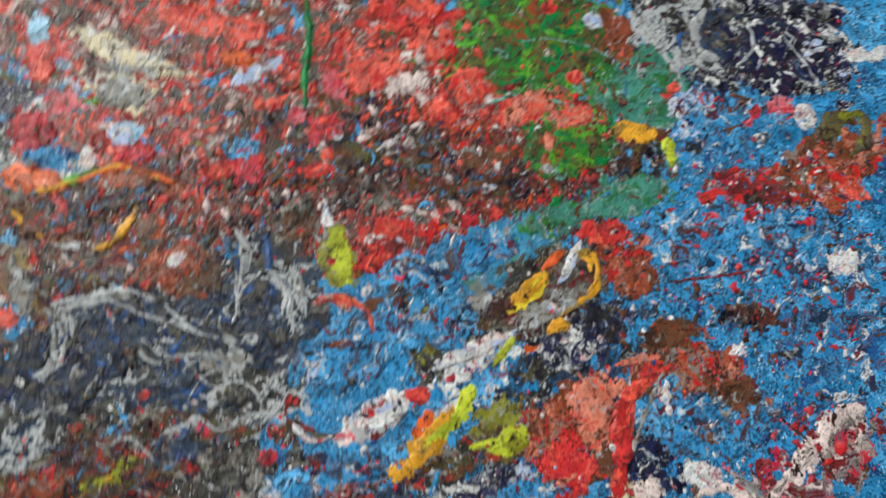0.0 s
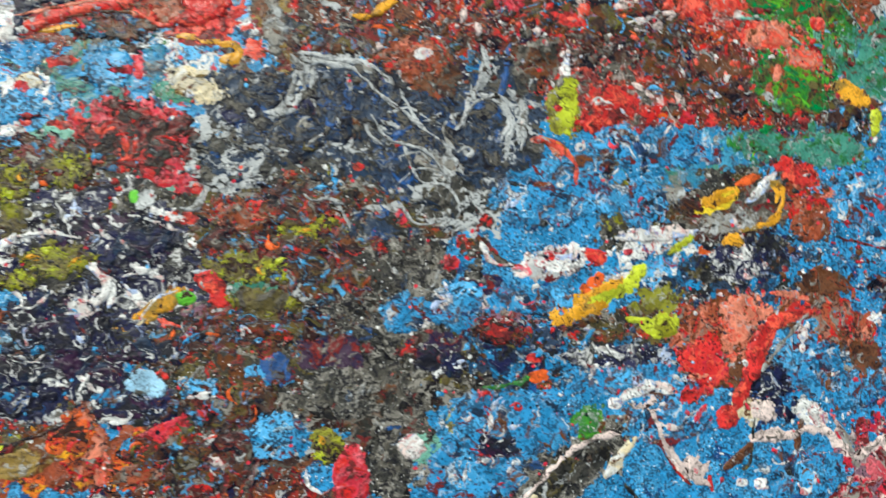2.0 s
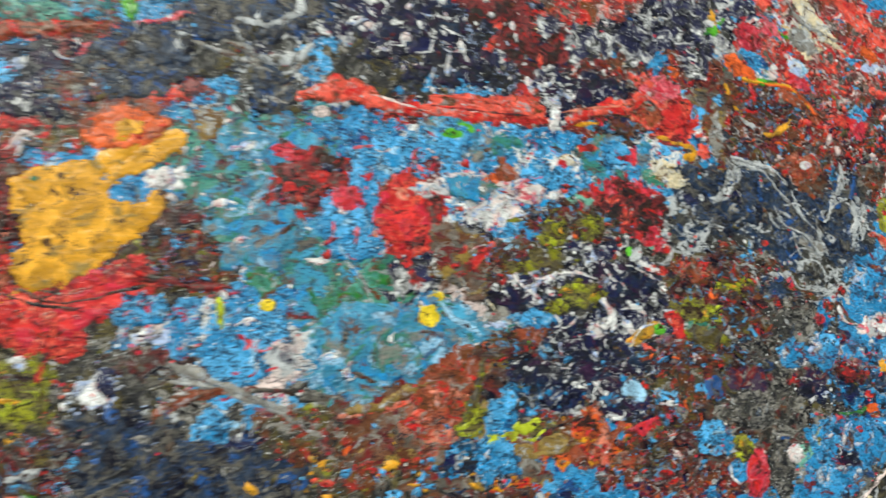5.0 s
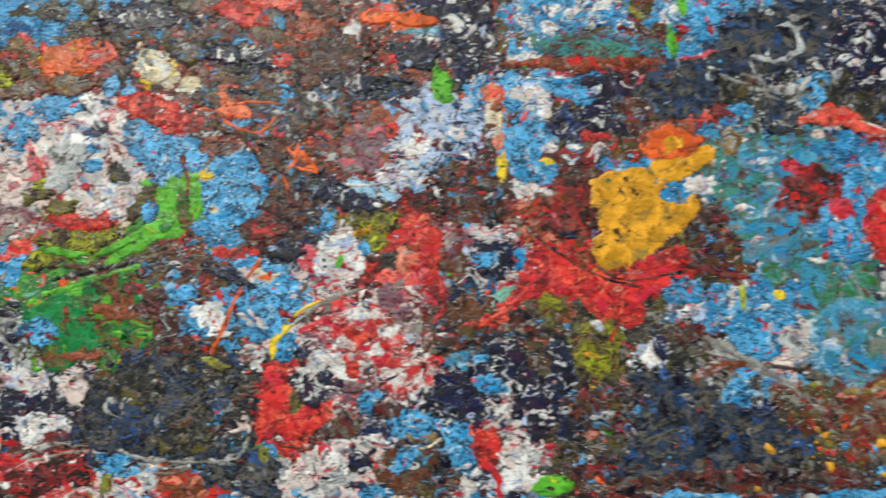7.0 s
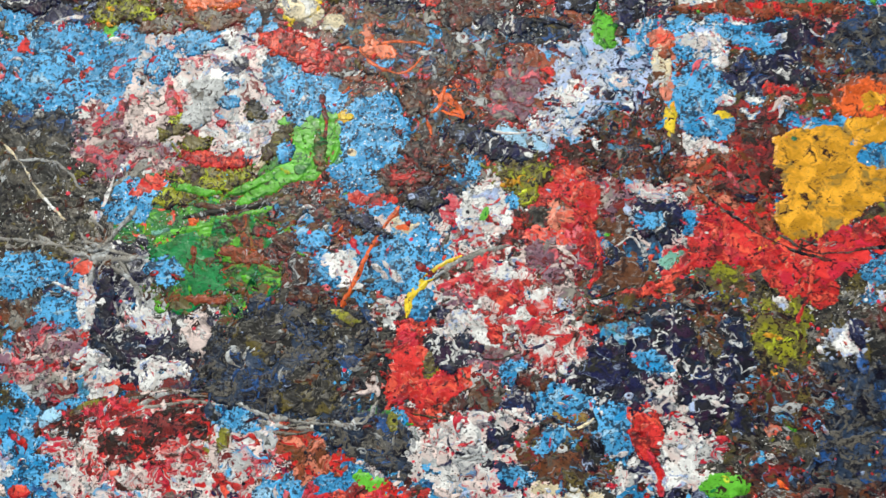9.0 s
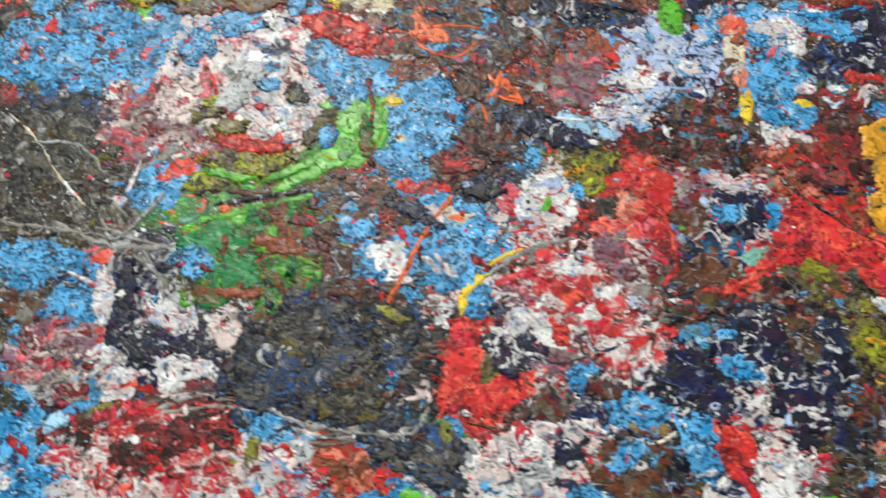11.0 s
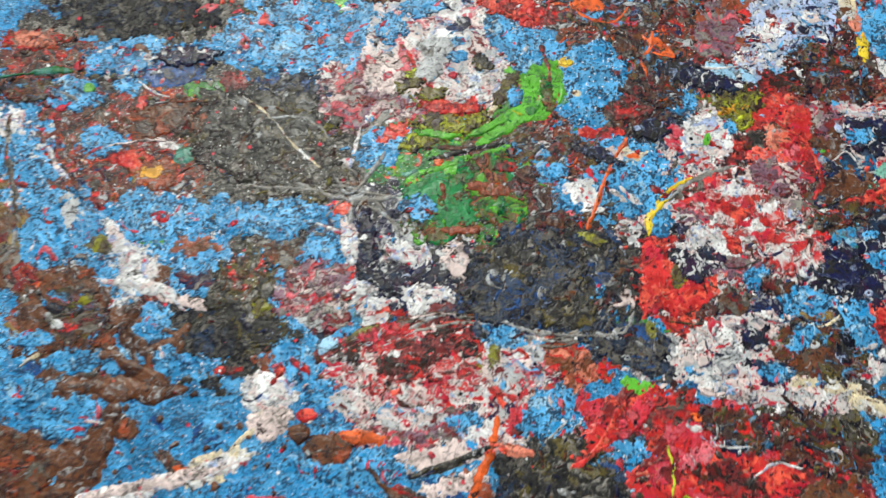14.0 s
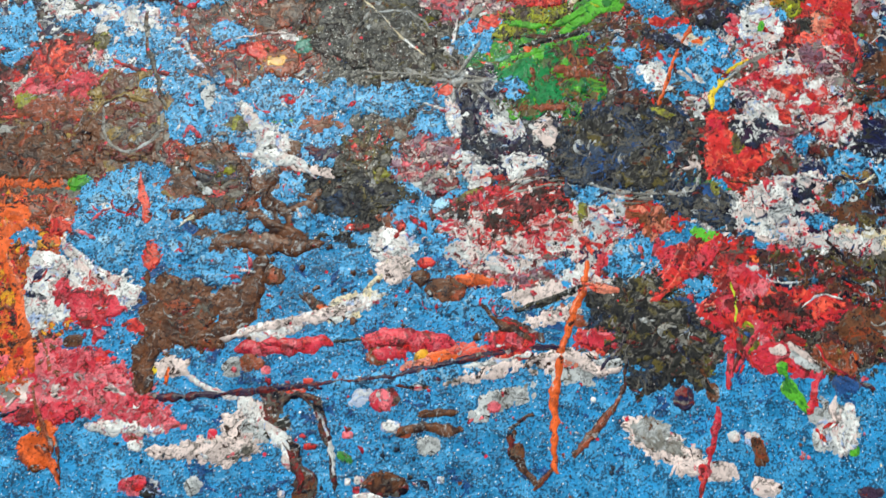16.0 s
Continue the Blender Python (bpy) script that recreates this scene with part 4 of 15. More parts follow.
field(-0.6565, 0.3464, 0.0757, 0.0419, 0.44, "m_green", 151)
field(-0.6491, 0.2825, 0.0550, 0.0258, -0.03, "m_green", 152)
field(-0.5922, 0.3326, 0.0686, 0.0449, -0.22, "m_brown", 153)
field(-0.6219, 0.3813, 0.0672, 0.0195, 0.15, "m_brown", 154)
field(-0.5071, 0.5112, 0.0954, 0.0650, 0.15, "m_brown", 155)
field(-0.5063, 0.4456, 0.0552, 0.0555, 0.15, "m_brown", 156)
field(-0.4667, 0.4005, 0.0580, 0.0384, 0.15, "m_dblue", 157)
field(-0.4182, 0.4081, 0.0401, 0.0289, 0.15, "m_olive", 158)
field(-0.4434, 0.3797, 0.0352, 0.0212, 0.16, "m_whred", 159)
field(-0.3696, 0.3912, 0.0578, 0.0540, 1.33, "m_crim", 160)
field(-0.4109, 0.3154, 0.0842, 0.0508, 0.16, "m_whred", 161)
field(-0.4510, 0.2830, 0.0580, 0.0452, 0.16, "m_white", 162)
field(-0.3265, 0.3836, 0.0566, 0.0455, 0.16, "m_dblue", 163)
field(-0.7067, 0.2691, 0.0675, 0.0385, 0.16, "m_navyw", 164)
field(-0.6923, 0.2240, 0.0573, 0.0244, 0.16, "m_navyw", 165)
field(-0.8442, 0.2746, 0.0817, 0.0224, 0.16, "m_grey", 166)
field(-0.8472, 0.2426, 0.0674, 0.0215, 0.16, "m_grey", 167)
field(-0.7791, 0.2020, 0.0632, 0.0304, -0.34, "m_mauve", 168)
field(-0.8307, 0.1656, 0.0761, 0.0346, 0.16, "m_smoke", 169)
field(-0.8229, 0.2204, 0.0346, 0.0276, -0.18, "m_olive", 170)
field(-0.5588, 0.2449, 0.0941, 0.0440, 0.16, "m_smoke", 171, 0.4)
field(-0.5209, 0.1985, 0.0779, 0.0229, 0.02, "m_dblue", 172)
field(-0.6671, 0.2033, 0.0887, 0.0159, 0.30, "m_crim", 173)
field(-0.6755, 0.1664, 0.0905, 0.0335, 0.16, "m_crim", 174)
field(-0.5805, 0.1699, 0.0780, 0.0221, 0.16, "m_rust", 175)
field(-0.4702, 0.2630, 0.0482, 0.0246, 1.73, "red", 176)
field(-0.4111, 0.2003, 0.0781, 0.0295, 0.16, "m_white", 177)
field(-0.3084, 0.2884, 0.0491, 0.0403, 0.16, "m_navyw", 178)
field(-0.3772, 0.2818, 0.0493, 0.0326, 0.16, "m_whred", 179)
field(-0.3375, 0.2312, 0.0514, 0.0266, 0.16, "m_dblue", 180)
field(-0.4345, 0.2005, 0.0352, 0.0224, 0.16, "m_whred", 181)
field(-1.1795, 0.2793, 0.0868, 0.0682, 0.11, "m_crim", 182)
field(-1.1082, 0.2495, 0.0859, 0.0428, 0.11, "m_mauve", 183)
field(-1.1884, 0.3169, 0.0585, 0.0384, 0.11, "m_navyw", 184)
field(-1.0747, 0.2848, 0.0680, 0.0636, 1.68, "m_bluew", 185)
field(-1.1497, 0.2018, 0.0735, 0.0299, 0.11, "m_crim", 186)
field(-1.1484, 0.1718, 0.0953, 0.0410, 0.11, "m_swirl", 187, 0.35)
field(-1.0249, 0.2098, 0.0622, 0.0357, 0.11, "m_swirl", 188, 0.3)
field(-0.9572, 0.3172, 0.0989, 0.0626, 0.11, "m_brown", 189)
field(-0.9625, 0.1809, 0.0615, 0.0522, 0.11, "m_brown", 190)
field(-1.1432, 0.1253, 0.0719, 0.0342, 0.11, "m_swirl", 191)
field(-1.1475, 0.0961, 0.0493, 0.0337, 0.11, "m_fire", 192)
field(-1.1268, 0.0096, 0.0683, 0.0373, 1.68, "m_fire", 193, 0.6)
field(-0.9126, 0.2225, 0.0735, 0.0533, 0.11, "m_bluew", 194)
field(-0.5314, 0.0603, 0.0639, 0.0472, 0.11, "m_smoke", 195, 0.6)
field(-0.4046, 0.1016, 0.1039, 0.0547, -0.16, "crimson", 196, 0.6)
field(-0.3620, 0.0847, 0.0534, 0.0422, 0.11, "m_dark", 197, 0.5)
field(-0.6498, 0.1350, 0.1034, 0.0444, 0.02, "m_whred", 198)
field(-0.4222, 0.2124, 0.0556, 0.0458, 0.11, "m_white", 199)
field(-0.3507, 0.1687, 0.0577, 0.0347, -0.26, "m_dark", 200)
field(-0.8291, 0.1549, 0.0608, 0.0342, 0.11, "m_smoke", 201)
patch(0.5926, 0.7786, 0.0591, 0.0136, -0.59, "cream", 202, 0.35)
patch(0.5946, 0.7702, 0.0498, 0.0088, -0.55, "grey", 203)
patch(0.5699, 0.7502, 0.0270, 0.0188, -0.70, "cream", 204)
patch(0.6270, 0.7830, 0.0643, 0.0247, -0.51, "coral", 205, 0.7)
patch(0.6474, 0.7868, 0.0276, 0.0251, -0.32, "coral", 206)
blob(0.6867, 0.7660, 0.0140, 0.0121, -0.32, "coral", 207)
patch(0.6663, 0.7489, 0.0185, 0.0089, -0.51, "orange", 208)
patch(0.5277, 0.8156, 0.0244, 0.0109, 1.25, "lav", 209, 0.7)
patch(0.6767, 0.7297, 0.0285, 0.0068, 0.23, "lav", 210)
patch(0.4912, 0.6978, 0.0258, 0.0117, -0.53, "orange", 211)
patch(0.5721, 0.6691, 0.0266, 0.0101, -0.60, "rust", 212)
drip("leaf", 0.0059, 213, 0.5046, 0.6906, 0.5334, 0.6902, 0.5465, 0.6890, 0.5598, 0.6808)
drip("lime", 0.0034, 214, 0.5381, 0.6910, 0.5544, 0.6852)
blob(0.5307, 0.7035, 0.0102, 0.0069, 1.23, "white", 215)
patch(0.5626, 0.6972, 0.0264, 0.0112, -0.49, "red", 216)
patch(0.5655, 0.7138, 0.0132, 0.0095, -0.33, "ice", 217)
patch(0.5084, 0.7113, 0.0171, 0.0111, -0.34, "blue", 218)
patch(0.4961, 0.7452, 0.0171, 0.0140, -0.33, "crimson", 219)
patch(0.4850, 0.6614, 0.0269, 0.0042, -1.14, "ochre", 220)
patch(0.5408, 0.6412, 0.0220, 0.0040, 0.67, "amber", 221)
patch(0.5258, 0.7551, 0.0173, 0.0095, -0.33, "rose", 222)
drip("green", 0.0028, 223, 0.7371, 0.7683, 0.7274, 0.7339, 0.7130, 0.7069, 0.7055, 0.6886, 0.6928, 0.6774)
patch(0.6958, 0.6789, 0.0074, 0.0059, -0.33, "emerald", 224)
patch(0.6490, 0.6620, 0.0135, 0.0105, -0.34, "tblue", 225, 0.8)
patch(0.6360, 0.6515, 0.0270, 0.0104, -0.34, "crimson", 226)
patch(0.6417, 0.6545, 0.0081, 0.0057, -0.34, "white", 227)
patch(0.6972, 0.6349, 0.0230, 0.0077, -0.34, "red", 228)
patch(0.7105, 0.6584, 0.0233, 0.0163, -0.88, "crimson", 229, 0.7)
patch(0.7762, 0.7016, 0.0212, 0.0170, -1.07, "coral", 230, 0.8)
patch(0.8201, 0.7359, 0.0345, 0.0208, -0.31, "red", 231, 0.8)
patch(0.8294, 0.7055, 0.0196, 0.0103, -0.32, "coral", 232)
patch(0.6818, 0.7019, 0.0186, 0.0039, 0.04, "coral", 233)
patch(0.8534, 0.6595, 0.0194, 0.0083, -0.69, "coral", 234)
patch(0.7557, 0.6872, 0.0190, 0.0070, -0.33, "red", 235)
patch(0.8007, 0.7258, 0.0146, 0.0052, -0.32, "teal", 236)
blob(0.9390, 0.7039, 0.0128, 0.0077, 1.26, "red", 237)
blob(0.9700, 0.6814, 0.0103, 0.0096, -0.32, "lav", 238)
blob(0.8669, 0.6668, 0.0059, 0.0057, -0.32, "lav", 239)
blob(0.9367, 0.6395, 0.0076, 0.0073, -0.32, "coral", 240)
patch(0.8765, 0.6247, 0.0248, 0.0131, -0.33, "coral", 241, 0.8)
patch(0.9226, 0.6062, 0.0131, 0.0102, -0.33, "coral", 242, 0.8)
drip("mint", 0.0035, 243, 0.8999, 0.6821, 0.9311, 0.6785, 0.9545, 0.6685, 0.9616, 0.6589)
drip("white", 0.0035, 244, 0.9057, 0.6830, 0.9103, 0.6677)
patch(0.9840, 0.6655, 0.0306, 0.0119, 1.68, "rust", 245)
drip("silver", 0.0063, 246, 1.0075, 0.6805, 1.0107, 0.6426, 1.0193, 0.6173, 1.0188, 0.6036)
patch(1.0463, 0.6451, 0.0387, 0.0205, 0.88, "silver", 247, 0.8)
drip("silver", 0.0063, 248, 1.0290, 0.6197, 1.0709, 0.6227, 1.1097, 0.6299)
patch(1.1003, 0.6101, 0.0323, 0.0065, 1.25, "grey", 249, 0.7)
blob(1.0117, 0.6004, 0.0104, 0.0094, -0.33, "coral", 250)
patch(0.9632, 0.5733, 0.0222, 0.0072, -0.48, "amber", 251)
drip("lime", 0.0071, 252, 0.9827, 0.5422, 0.9938, 0.5545, 0.9939, 0.5572)
patch(0.9587, 0.5506, 0.0254, 0.0161, -0.34, "coal", 253, 0.6)
blob(0.8898, 0.5923, 0.0080, 0.0049, 1.24, "blush", 254)
patch(0.8829, 0.5693, 0.0089, 0.0050, -0.34, "ice", 255)
blob(1.1218, 0.5378, 0.0106, 0.0097, 1.24, "white", 256)
patch(1.1024, 0.5528, 0.0140, 0.0085, -0.33, "rose", 257, 0.7)
drip("brown", 0.0117, 258, 1.0979, 0.5072, 1.1263, 0.5167, 1.1500, 0.5281, 1.1682, 0.5162)
patch(1.1396, 0.4954, 0.0108, 0.0084, -0.34, "rust", 259)
drip("coral", 0.0129, 260, 1.1210, 0.4881, 1.1242, 0.4650, 1.1421, 0.4532)
patch(1.2087, 0.5712, 0.0343, 0.0065, -0.24, "white", 261, 0.6)
patch(1.2202, 0.5937, 0.0283, 0.0222, -0.32, "sky", 262)
drip("cream", 0.0038, 263, 1.1466, 0.6005, 1.1450, 0.5666)
patch(0.7705, 0.6453, 0.0142, 0.0099, -0.33, "coal", 264)
patch(1.0124, 0.4968, 0.0125, 0.0045, -0.21, "red", 265)
blob(1.0956, 0.4081, 0.0158, 0.0129, -0.35, "white", 266, 0.5)
patch(1.0535, 0.4875, 0.0314, 0.0152, -0.34, "maroon", 267)
patch(0.3345, 0.5872, 0.0154, 0.0150, -0.02, "tblue", 268)
patch(0.3636, 0.5909, 0.0127, 0.0086, 1.55, "tblue", 269)
patch(0.3941, 0.6095, 0.0240, 0.0077, -0.11, "maroon", 270)
drip("amber", 0.0051, 271, 0.3843, 0.6117, 0.4019, 0.6072, 0.4199, 0.6048, 0.4256, 0.5982, 0.4133, 0.5941)
patch(0.4379, 0.6002, 0.0123, 0.0061, -0.02, "coral", 272)
patch(0.4064, 0.6158, 0.0325, 0.0039, 0.08, "coral", 273)
drip("grey", 0.0166, 274, 0.4478, 0.6305, 0.4528, 0.6086, 0.4541, 0.5955)
patch(0.4002, 0.5730, 0.0300, 0.0128, -0.18, "cream", 275, 0.5)
patch(0.4450, 0.5806, 0.0074, 0.0043, -0.02, "coral", 276)
blob(0.5699, 0.6025, 0.0084, 0.0072, -0.02, "white", 277)
patch(0.5732, 0.5867, 0.0223, 0.0180, -0.02, "rust", 278)
patch(0.5527, 0.6095, 0.0487, 0.0054, -0.07, "rust", 279)
patch(0.5054, 0.6123, 0.0128, 0.0071, -0.01, "tblue", 280)
patch(0.5222, 0.6077, 0.0129, 0.0044, -0.01, "red", 281)
drip("blue", 0.0036, 282, 0.5757, 0.6228, 0.5884, 0.6135, 0.5971, 0.6089)
patch(0.3742, 0.5674, 0.0159, 0.0083, -0.59, "teal", 283)
patch(0.3208, 0.5357, 0.0152, 0.0082, -0.23, "red", 284, 0.7)
patch(0.3628, 0.5341, 0.0234, 0.0209, -0.04, "crimson", 285, 0.8)
drip("silver", 0.0059, 286, 0.4731, 0.6018, 0.4787, 0.5907, 0.4735, 0.5734, 0.4642, 0.5562, 0.4389, 0.5441)
drip("silver", 0.0050, 287, 0.4727, 0.5952, 0.5002, 0.5969, 0.5131, 0.5989)
drip("silver", 0.0060, 288, 0.5072, 0.5725, 0.5326, 0.5675, 0.5571, 0.5445, 0.5867, 0.5256)
drip("silver", 0.0052, 289, 0.5245, 0.5765, 0.5424, 0.5850, 0.5550, 0.5781, 0.5652, 0.5666)
drip("silver", 0.0046, 290, 0.6218, 0.6063, 0.6250, 0.5879, 0.6146, 0.5699, 0.6017, 0.5476)
drip("silver", 0.0040, 291, 0.6017, 0.5476, 0.6162, 0.5608, 0.6347, 0.5648, 0.6425, 0.5463, 0.6362, 0.5238)
drip("silver", 0.0042, 292, 0.6446, 0.5737, 0.6524, 0.5552, 0.6480, 0.5279)
patch(0.4009, 0.5115, 0.0240, 0.0168, -0.04, "silver", 293, 0.9)
patch(0.4336, 0.5229, 0.0204, 0.0128, -0.04, "silver", 294, 0.9)
patch(0.5813, 0.5125, 0.0265, 0.0134, -0.40, "grey", 295, 0.9)
patch(0.5835, 0.4812, 0.0178, 0.0133, -0.05, "silver", 296, 0.9)
patch(0.4504, 0.5308, 0.0247, 0.0112, -0.04, "slate", 297)
patch(0.4567, 0.5694, 0.0249, 0.0173, -0.03, "slate", 298, 0.7)
patch(0.5103, 0.5549, 0.0111, 0.0070, -0.03, "sky", 299)
patch(0.3804, 0.4957, 0.0094, 0.0058, -0.05, "mint", 300)
blob(0.3491, 0.4890, 0.0058, 0.0038, 1.52, "leaf", 301)
blob(0.3942, 0.4950, 0.0054, 0.0051, 1.52, "red", 302)
patch(0.4065, 0.4671, 0.0119, 0.0059, -0.06, "red", 303)
patch(0.3832, 0.4726, 0.0157, 0.0050, -0.06, "red", 304)
splash(0.4895, 0.4580, 0.0134, "red", 305)
patch(0.5160, 0.5108, 0.0068, 0.0035, -0.04, "red", 306)
patch(0.5477, 0.4699, 0.0087, 0.0061, -0.05, "crimson", 307)
splash(0.6138, 0.4685, 0.0063, "red", 308)
drip("white", 0.0032, 309, 0.4133, 0.4814, 0.4154, 0.4687)
patch(0.3567, 0.4865, 0.0083, 0.0077, 1.52, "silver", 310)
drip("white", 0.0047, 311, 0.3895, 0.4806, 0.3977, 0.4864, 0.4001, 0.4947)
patch(0.3716, 0.4753, 0.0196, 0.0033, -0.24, "white", 312, 0.8)
patch(0.3099, 0.4585, 0.0075, 0.0032, -0.06, "white", 313)
drip("white", 0.0044, 314, 0.3023, 0.4106, 0.3110, 0.3978, 0.3225, 0.4050, 0.3193, 0.4173)
drip("white", 0.0045, 315, 0.3165, 0.4378, 0.3236, 0.4291, 0.3292, 0.4267)
drip("white", 0.0034, 316, 0.3328, 0.4244, 0.3304, 0.4124)
patch(0.3636, 0.4058, 0.0141, 0.0048, 0.70, "amber", 317)
drip("cream", 0.0027, 318, 0.3504, 0.3938, 0.3606, 0.4081, 0.3784, 0.4170)
blob(0.3840, 0.4124, 0.0062, 0.0053, -0.08, "leaf", 319)
patch(0.4042, 0.4234, 0.0091, 0.0071, 1.50, "red", 320)
drip("silver", 0.0040, 321, 0.4159, 0.4184, 0.4120, 0.4062, 0.4031, 0.4027)
patch(0.3913, 0.4016, 0.0102, 0.0058, -0.08, "mauve", 322)
patch(0.3367, 0.3856, 0.0091, 0.0080, -0.08, "amber", 323, 0.8)
patch(0.3579, 0.3534, 0.0134, 0.0063, -0.54, "ice", 324, 0.5)
patch(0.4483, 0.3532, 0.0138, 0.0099, -0.09, "blue", 325)
patch(0.3349, 0.3476, 0.0113, 0.0080, -0.10, "blue", 326)
patch(0.4193, 0.3353, 0.0135, 0.0098, -0.10, "olive", 327)
patch(0.5114, 0.3729, 0.0059, 0.0051, -0.08, "red", 328)
patch(0.5086, 0.3945, 0.0050, 0.0043, -0.08, "blue", 329)
patch(0.4857, 0.3624, 0.0250, 0.0168, -0.09, "plum", 330, 0.6)
patch(0.4358, 0.4169, 0.0243, 0.0084, -0.07, "teal", 331, 0.9)
blob(0.5615, 0.3869, 0.0065, 0.0056, -0.08, "white", 332)
blob(0.5615, 0.3869, 0.0026, 0.0026, -0.08, "ash", 333)
patch(0.5339, 0.3925, 0.0129, 0.0085, 1.49, "sky", 334, 0.8)
patch(0.5482, 0.4131, 0.0173, 0.0112, -0.07, "sky", 335)
patch(0.5538, 0.3694, 0.0170, 0.0069, 0.45, "maroon", 336)
patch(0.6005, 0.4094, 0.0152, 0.0079, -0.07, "ice", 337)
patch(0.6214, 0.3902, 0.0363, 0.0062, -0.21, "mauve", 338)
patch(0.6249, 0.3766, 0.0181, 0.0088, -0.08, "maroon", 339)
drip("blush", 0.0053, 340, 0.5824, 0.4041, 0.6085, 0.3978, 0.6399, 0.3954, 0.6624, 0.3893)
patch(0.5800, 0.4328, 0.0106, 0.0061, -0.06, "crimson", 341)
patch(0.6878, 0.5588, 0.0185, 0.0152, 1.54, "moss", 342)
patch(0.6915, 0.5866, 0.0140, 0.0047, 1.47, "white", 343, 0.6)
patch(0.6984, 0.5725, 0.0158, 0.0048, 1.55, "olive", 344)
patch(0.7291, 0.5671, 0.0292, 0.0169, -0.02, "red", 345, 0.9)
blob(0.7178, 0.5477, 0.0154, 0.0075, -0.03, "red", 346, 0.3)
patch(0.7569, 0.5498, 0.0169, 0.0056, 0.14, "orange", 347)
patch(0.8219, 0.5504, 0.0102, 0.0058, -0.03, "red", 348)
drip("salmon", 0.0065, 349, 0.6575, 0.5321, 0.6736, 0.5292, 0.6865, 0.5150)
drip("red", 0.0056, 350, 0.6822, 0.5197, 0.6928, 0.5055, 0.6954, 0.4962)
drip("amber", 0.0038, 351, 0.6896, 0.5241, 0.6958, 0.5123)
patch(0.6639, 0.4953, 0.0102, 0.0055, -0.05, "rust", 352)
blob(0.6751, 0.5017, 0.0047, 0.0032, -0.04, "white", 353)
drip("maroon", 0.0045, 354, 0.6127, 0.4529, 0.6291, 0.4318, 0.6517, 0.4281)
patch(0.6750, 0.4311, 0.0282, 0.0108, 0.21, "white", 355, 0.6)
patch(0.6706, 0.4337, 0.0056, 0.0045, -0.06, "red", 356)
patch(0.7105, 0.4334, 0.0095, 0.0055, -0.06, "red", 357)
patch(0.7625, 0.4488, 0.0346, 0.0083, 0.08, "white", 358, 0.9)
blob(0.7396, 0.4376, 0.0043, 0.0032, -0.06, "crimson", 359)
patch(0.6928, 0.3915, 0.0235, 0.0108, 0.26, "amber", 360, 0.6)
patch(0.7200, 0.4054, 0.0287, 0.0073, 0.35, "lime", 361, 0.7)
patch(0.7453, 0.4197, 0.0145, 0.0055, 0.43, "lime", 362)
drip("lime", 0.0116, 363, 0.7465, 0.3783, 0.7603, 0.3703, 0.7727, 0.3717, 0.7750, 0.3807)
patch(0.7624, 0.3932, 0.0196, 0.0120, -0.07, "moss", 364, 0.8)
patch(0.7062, 0.4109, 0.0142, 0.0055, 0.43, "orange", 365)
patch(0.7329, 0.4160, 0.0096, 0.0055, -0.07, "white", 366)
drip("yellow", 0.0121, 367, 0.8048, 0.4771, 0.8226, 0.4776, 0.8416, 0.4896)
drip("red", 0.0020, 368, 0.8151, 0.4789, 0.8172, 0.4741)
drip("lav", 0.0046, 369, 0.8571, 0.4793, 0.8704, 0.4932, 0.8817, 0.5009)
patch(0.8643, 0.4838, 0.0083, 0.0048, -0.05, "white", 370)
drip("coal", 0.0031, 371, 0.8733, 0.4954, 0.9015, 0.5138, 0.9361, 0.5372)
drip("coal", 0.0021, 372, 0.8619, 0.4863, 0.8954, 0.5067)
drip("amber", 0.0057, 373, 0.8756, 0.4929, 0.8820, 0.4781)
drip("amber", 0.0056, 374, 0.8409, 0.4562, 0.8746, 0.4568, 0.8836, 0.4684)
patch(0.8371, 0.4436, 0.0102, 0.0066, -0.06, "amber", 375)
blob(0.8372, 0.4607, 0.0056, 0.0048, -0.05, "white", 376)
drip("lime", 0.0039, 377, 0.7786, 0.4362, 0.7918, 0.4448, 0.7998, 0.4504)
patch(0.8111, 0.4366, 0.0101, 0.0047, -0.06, "orange", 378)
patch(0.9055, 0.5014, 0.0211, 0.0118, -0.20, "red", 379, 0.8)
patch(0.9142, 0.4571, 0.0171, 0.0146, -0.05, "rust", 380, 0.3)
patch(0.8600, 0.4672, 0.0312, 0.0105, -0.05, "ash", 381)
patch(0.7852, 0.4804, 0.0188, 0.0149, 1.52, "grey", 382, 0.7)
patch(0.9653, 0.5788, 0.0179, 0.0074, -0.44, "amber", 383)
patch(0.9832, 0.5659, 0.0139, 0.0083, -0.35, "brown", 384)
drip("lime", 0.0067, 385, 0.9837, 0.5457, 0.9915, 0.5556)
patch(0.9595, 0.5514, 0.0220, 0.0199, -0.03, "coal", 386, 0.7)
patch(0.9508, 0.5218, 0.0241, 0.0139, -0.04, "teal", 387)
blob(0.8872, 0.5966, 0.0069, 0.0053, 1.56, "blush", 388)
patch(0.9166, 0.6071, 0.0140, 0.0070, -0.01, "coral", 389, 0.8)
blob(1.0098, 0.6034, 0.0090, 0.0076, -0.01, "coral", 390)
patch(1.0092, 0.4997, 0.0135, 0.0050, -0.04, "red", 391)
drip("red", 0.0067, 392, 1.0029, 0.4699, 0.9957, 0.4553, 0.9868, 0.4508)
patch(0.9770, 0.4612, 0.0110, 0.0079, -0.05, "ice", 393)
patch(1.0162, 0.5600, 0.0193, 0.0081, -0.02, "lav", 394)
patch(0.8459, 0.3777, 0.0225, 0.0169, -0.08, "salmon", 395, 0.9)
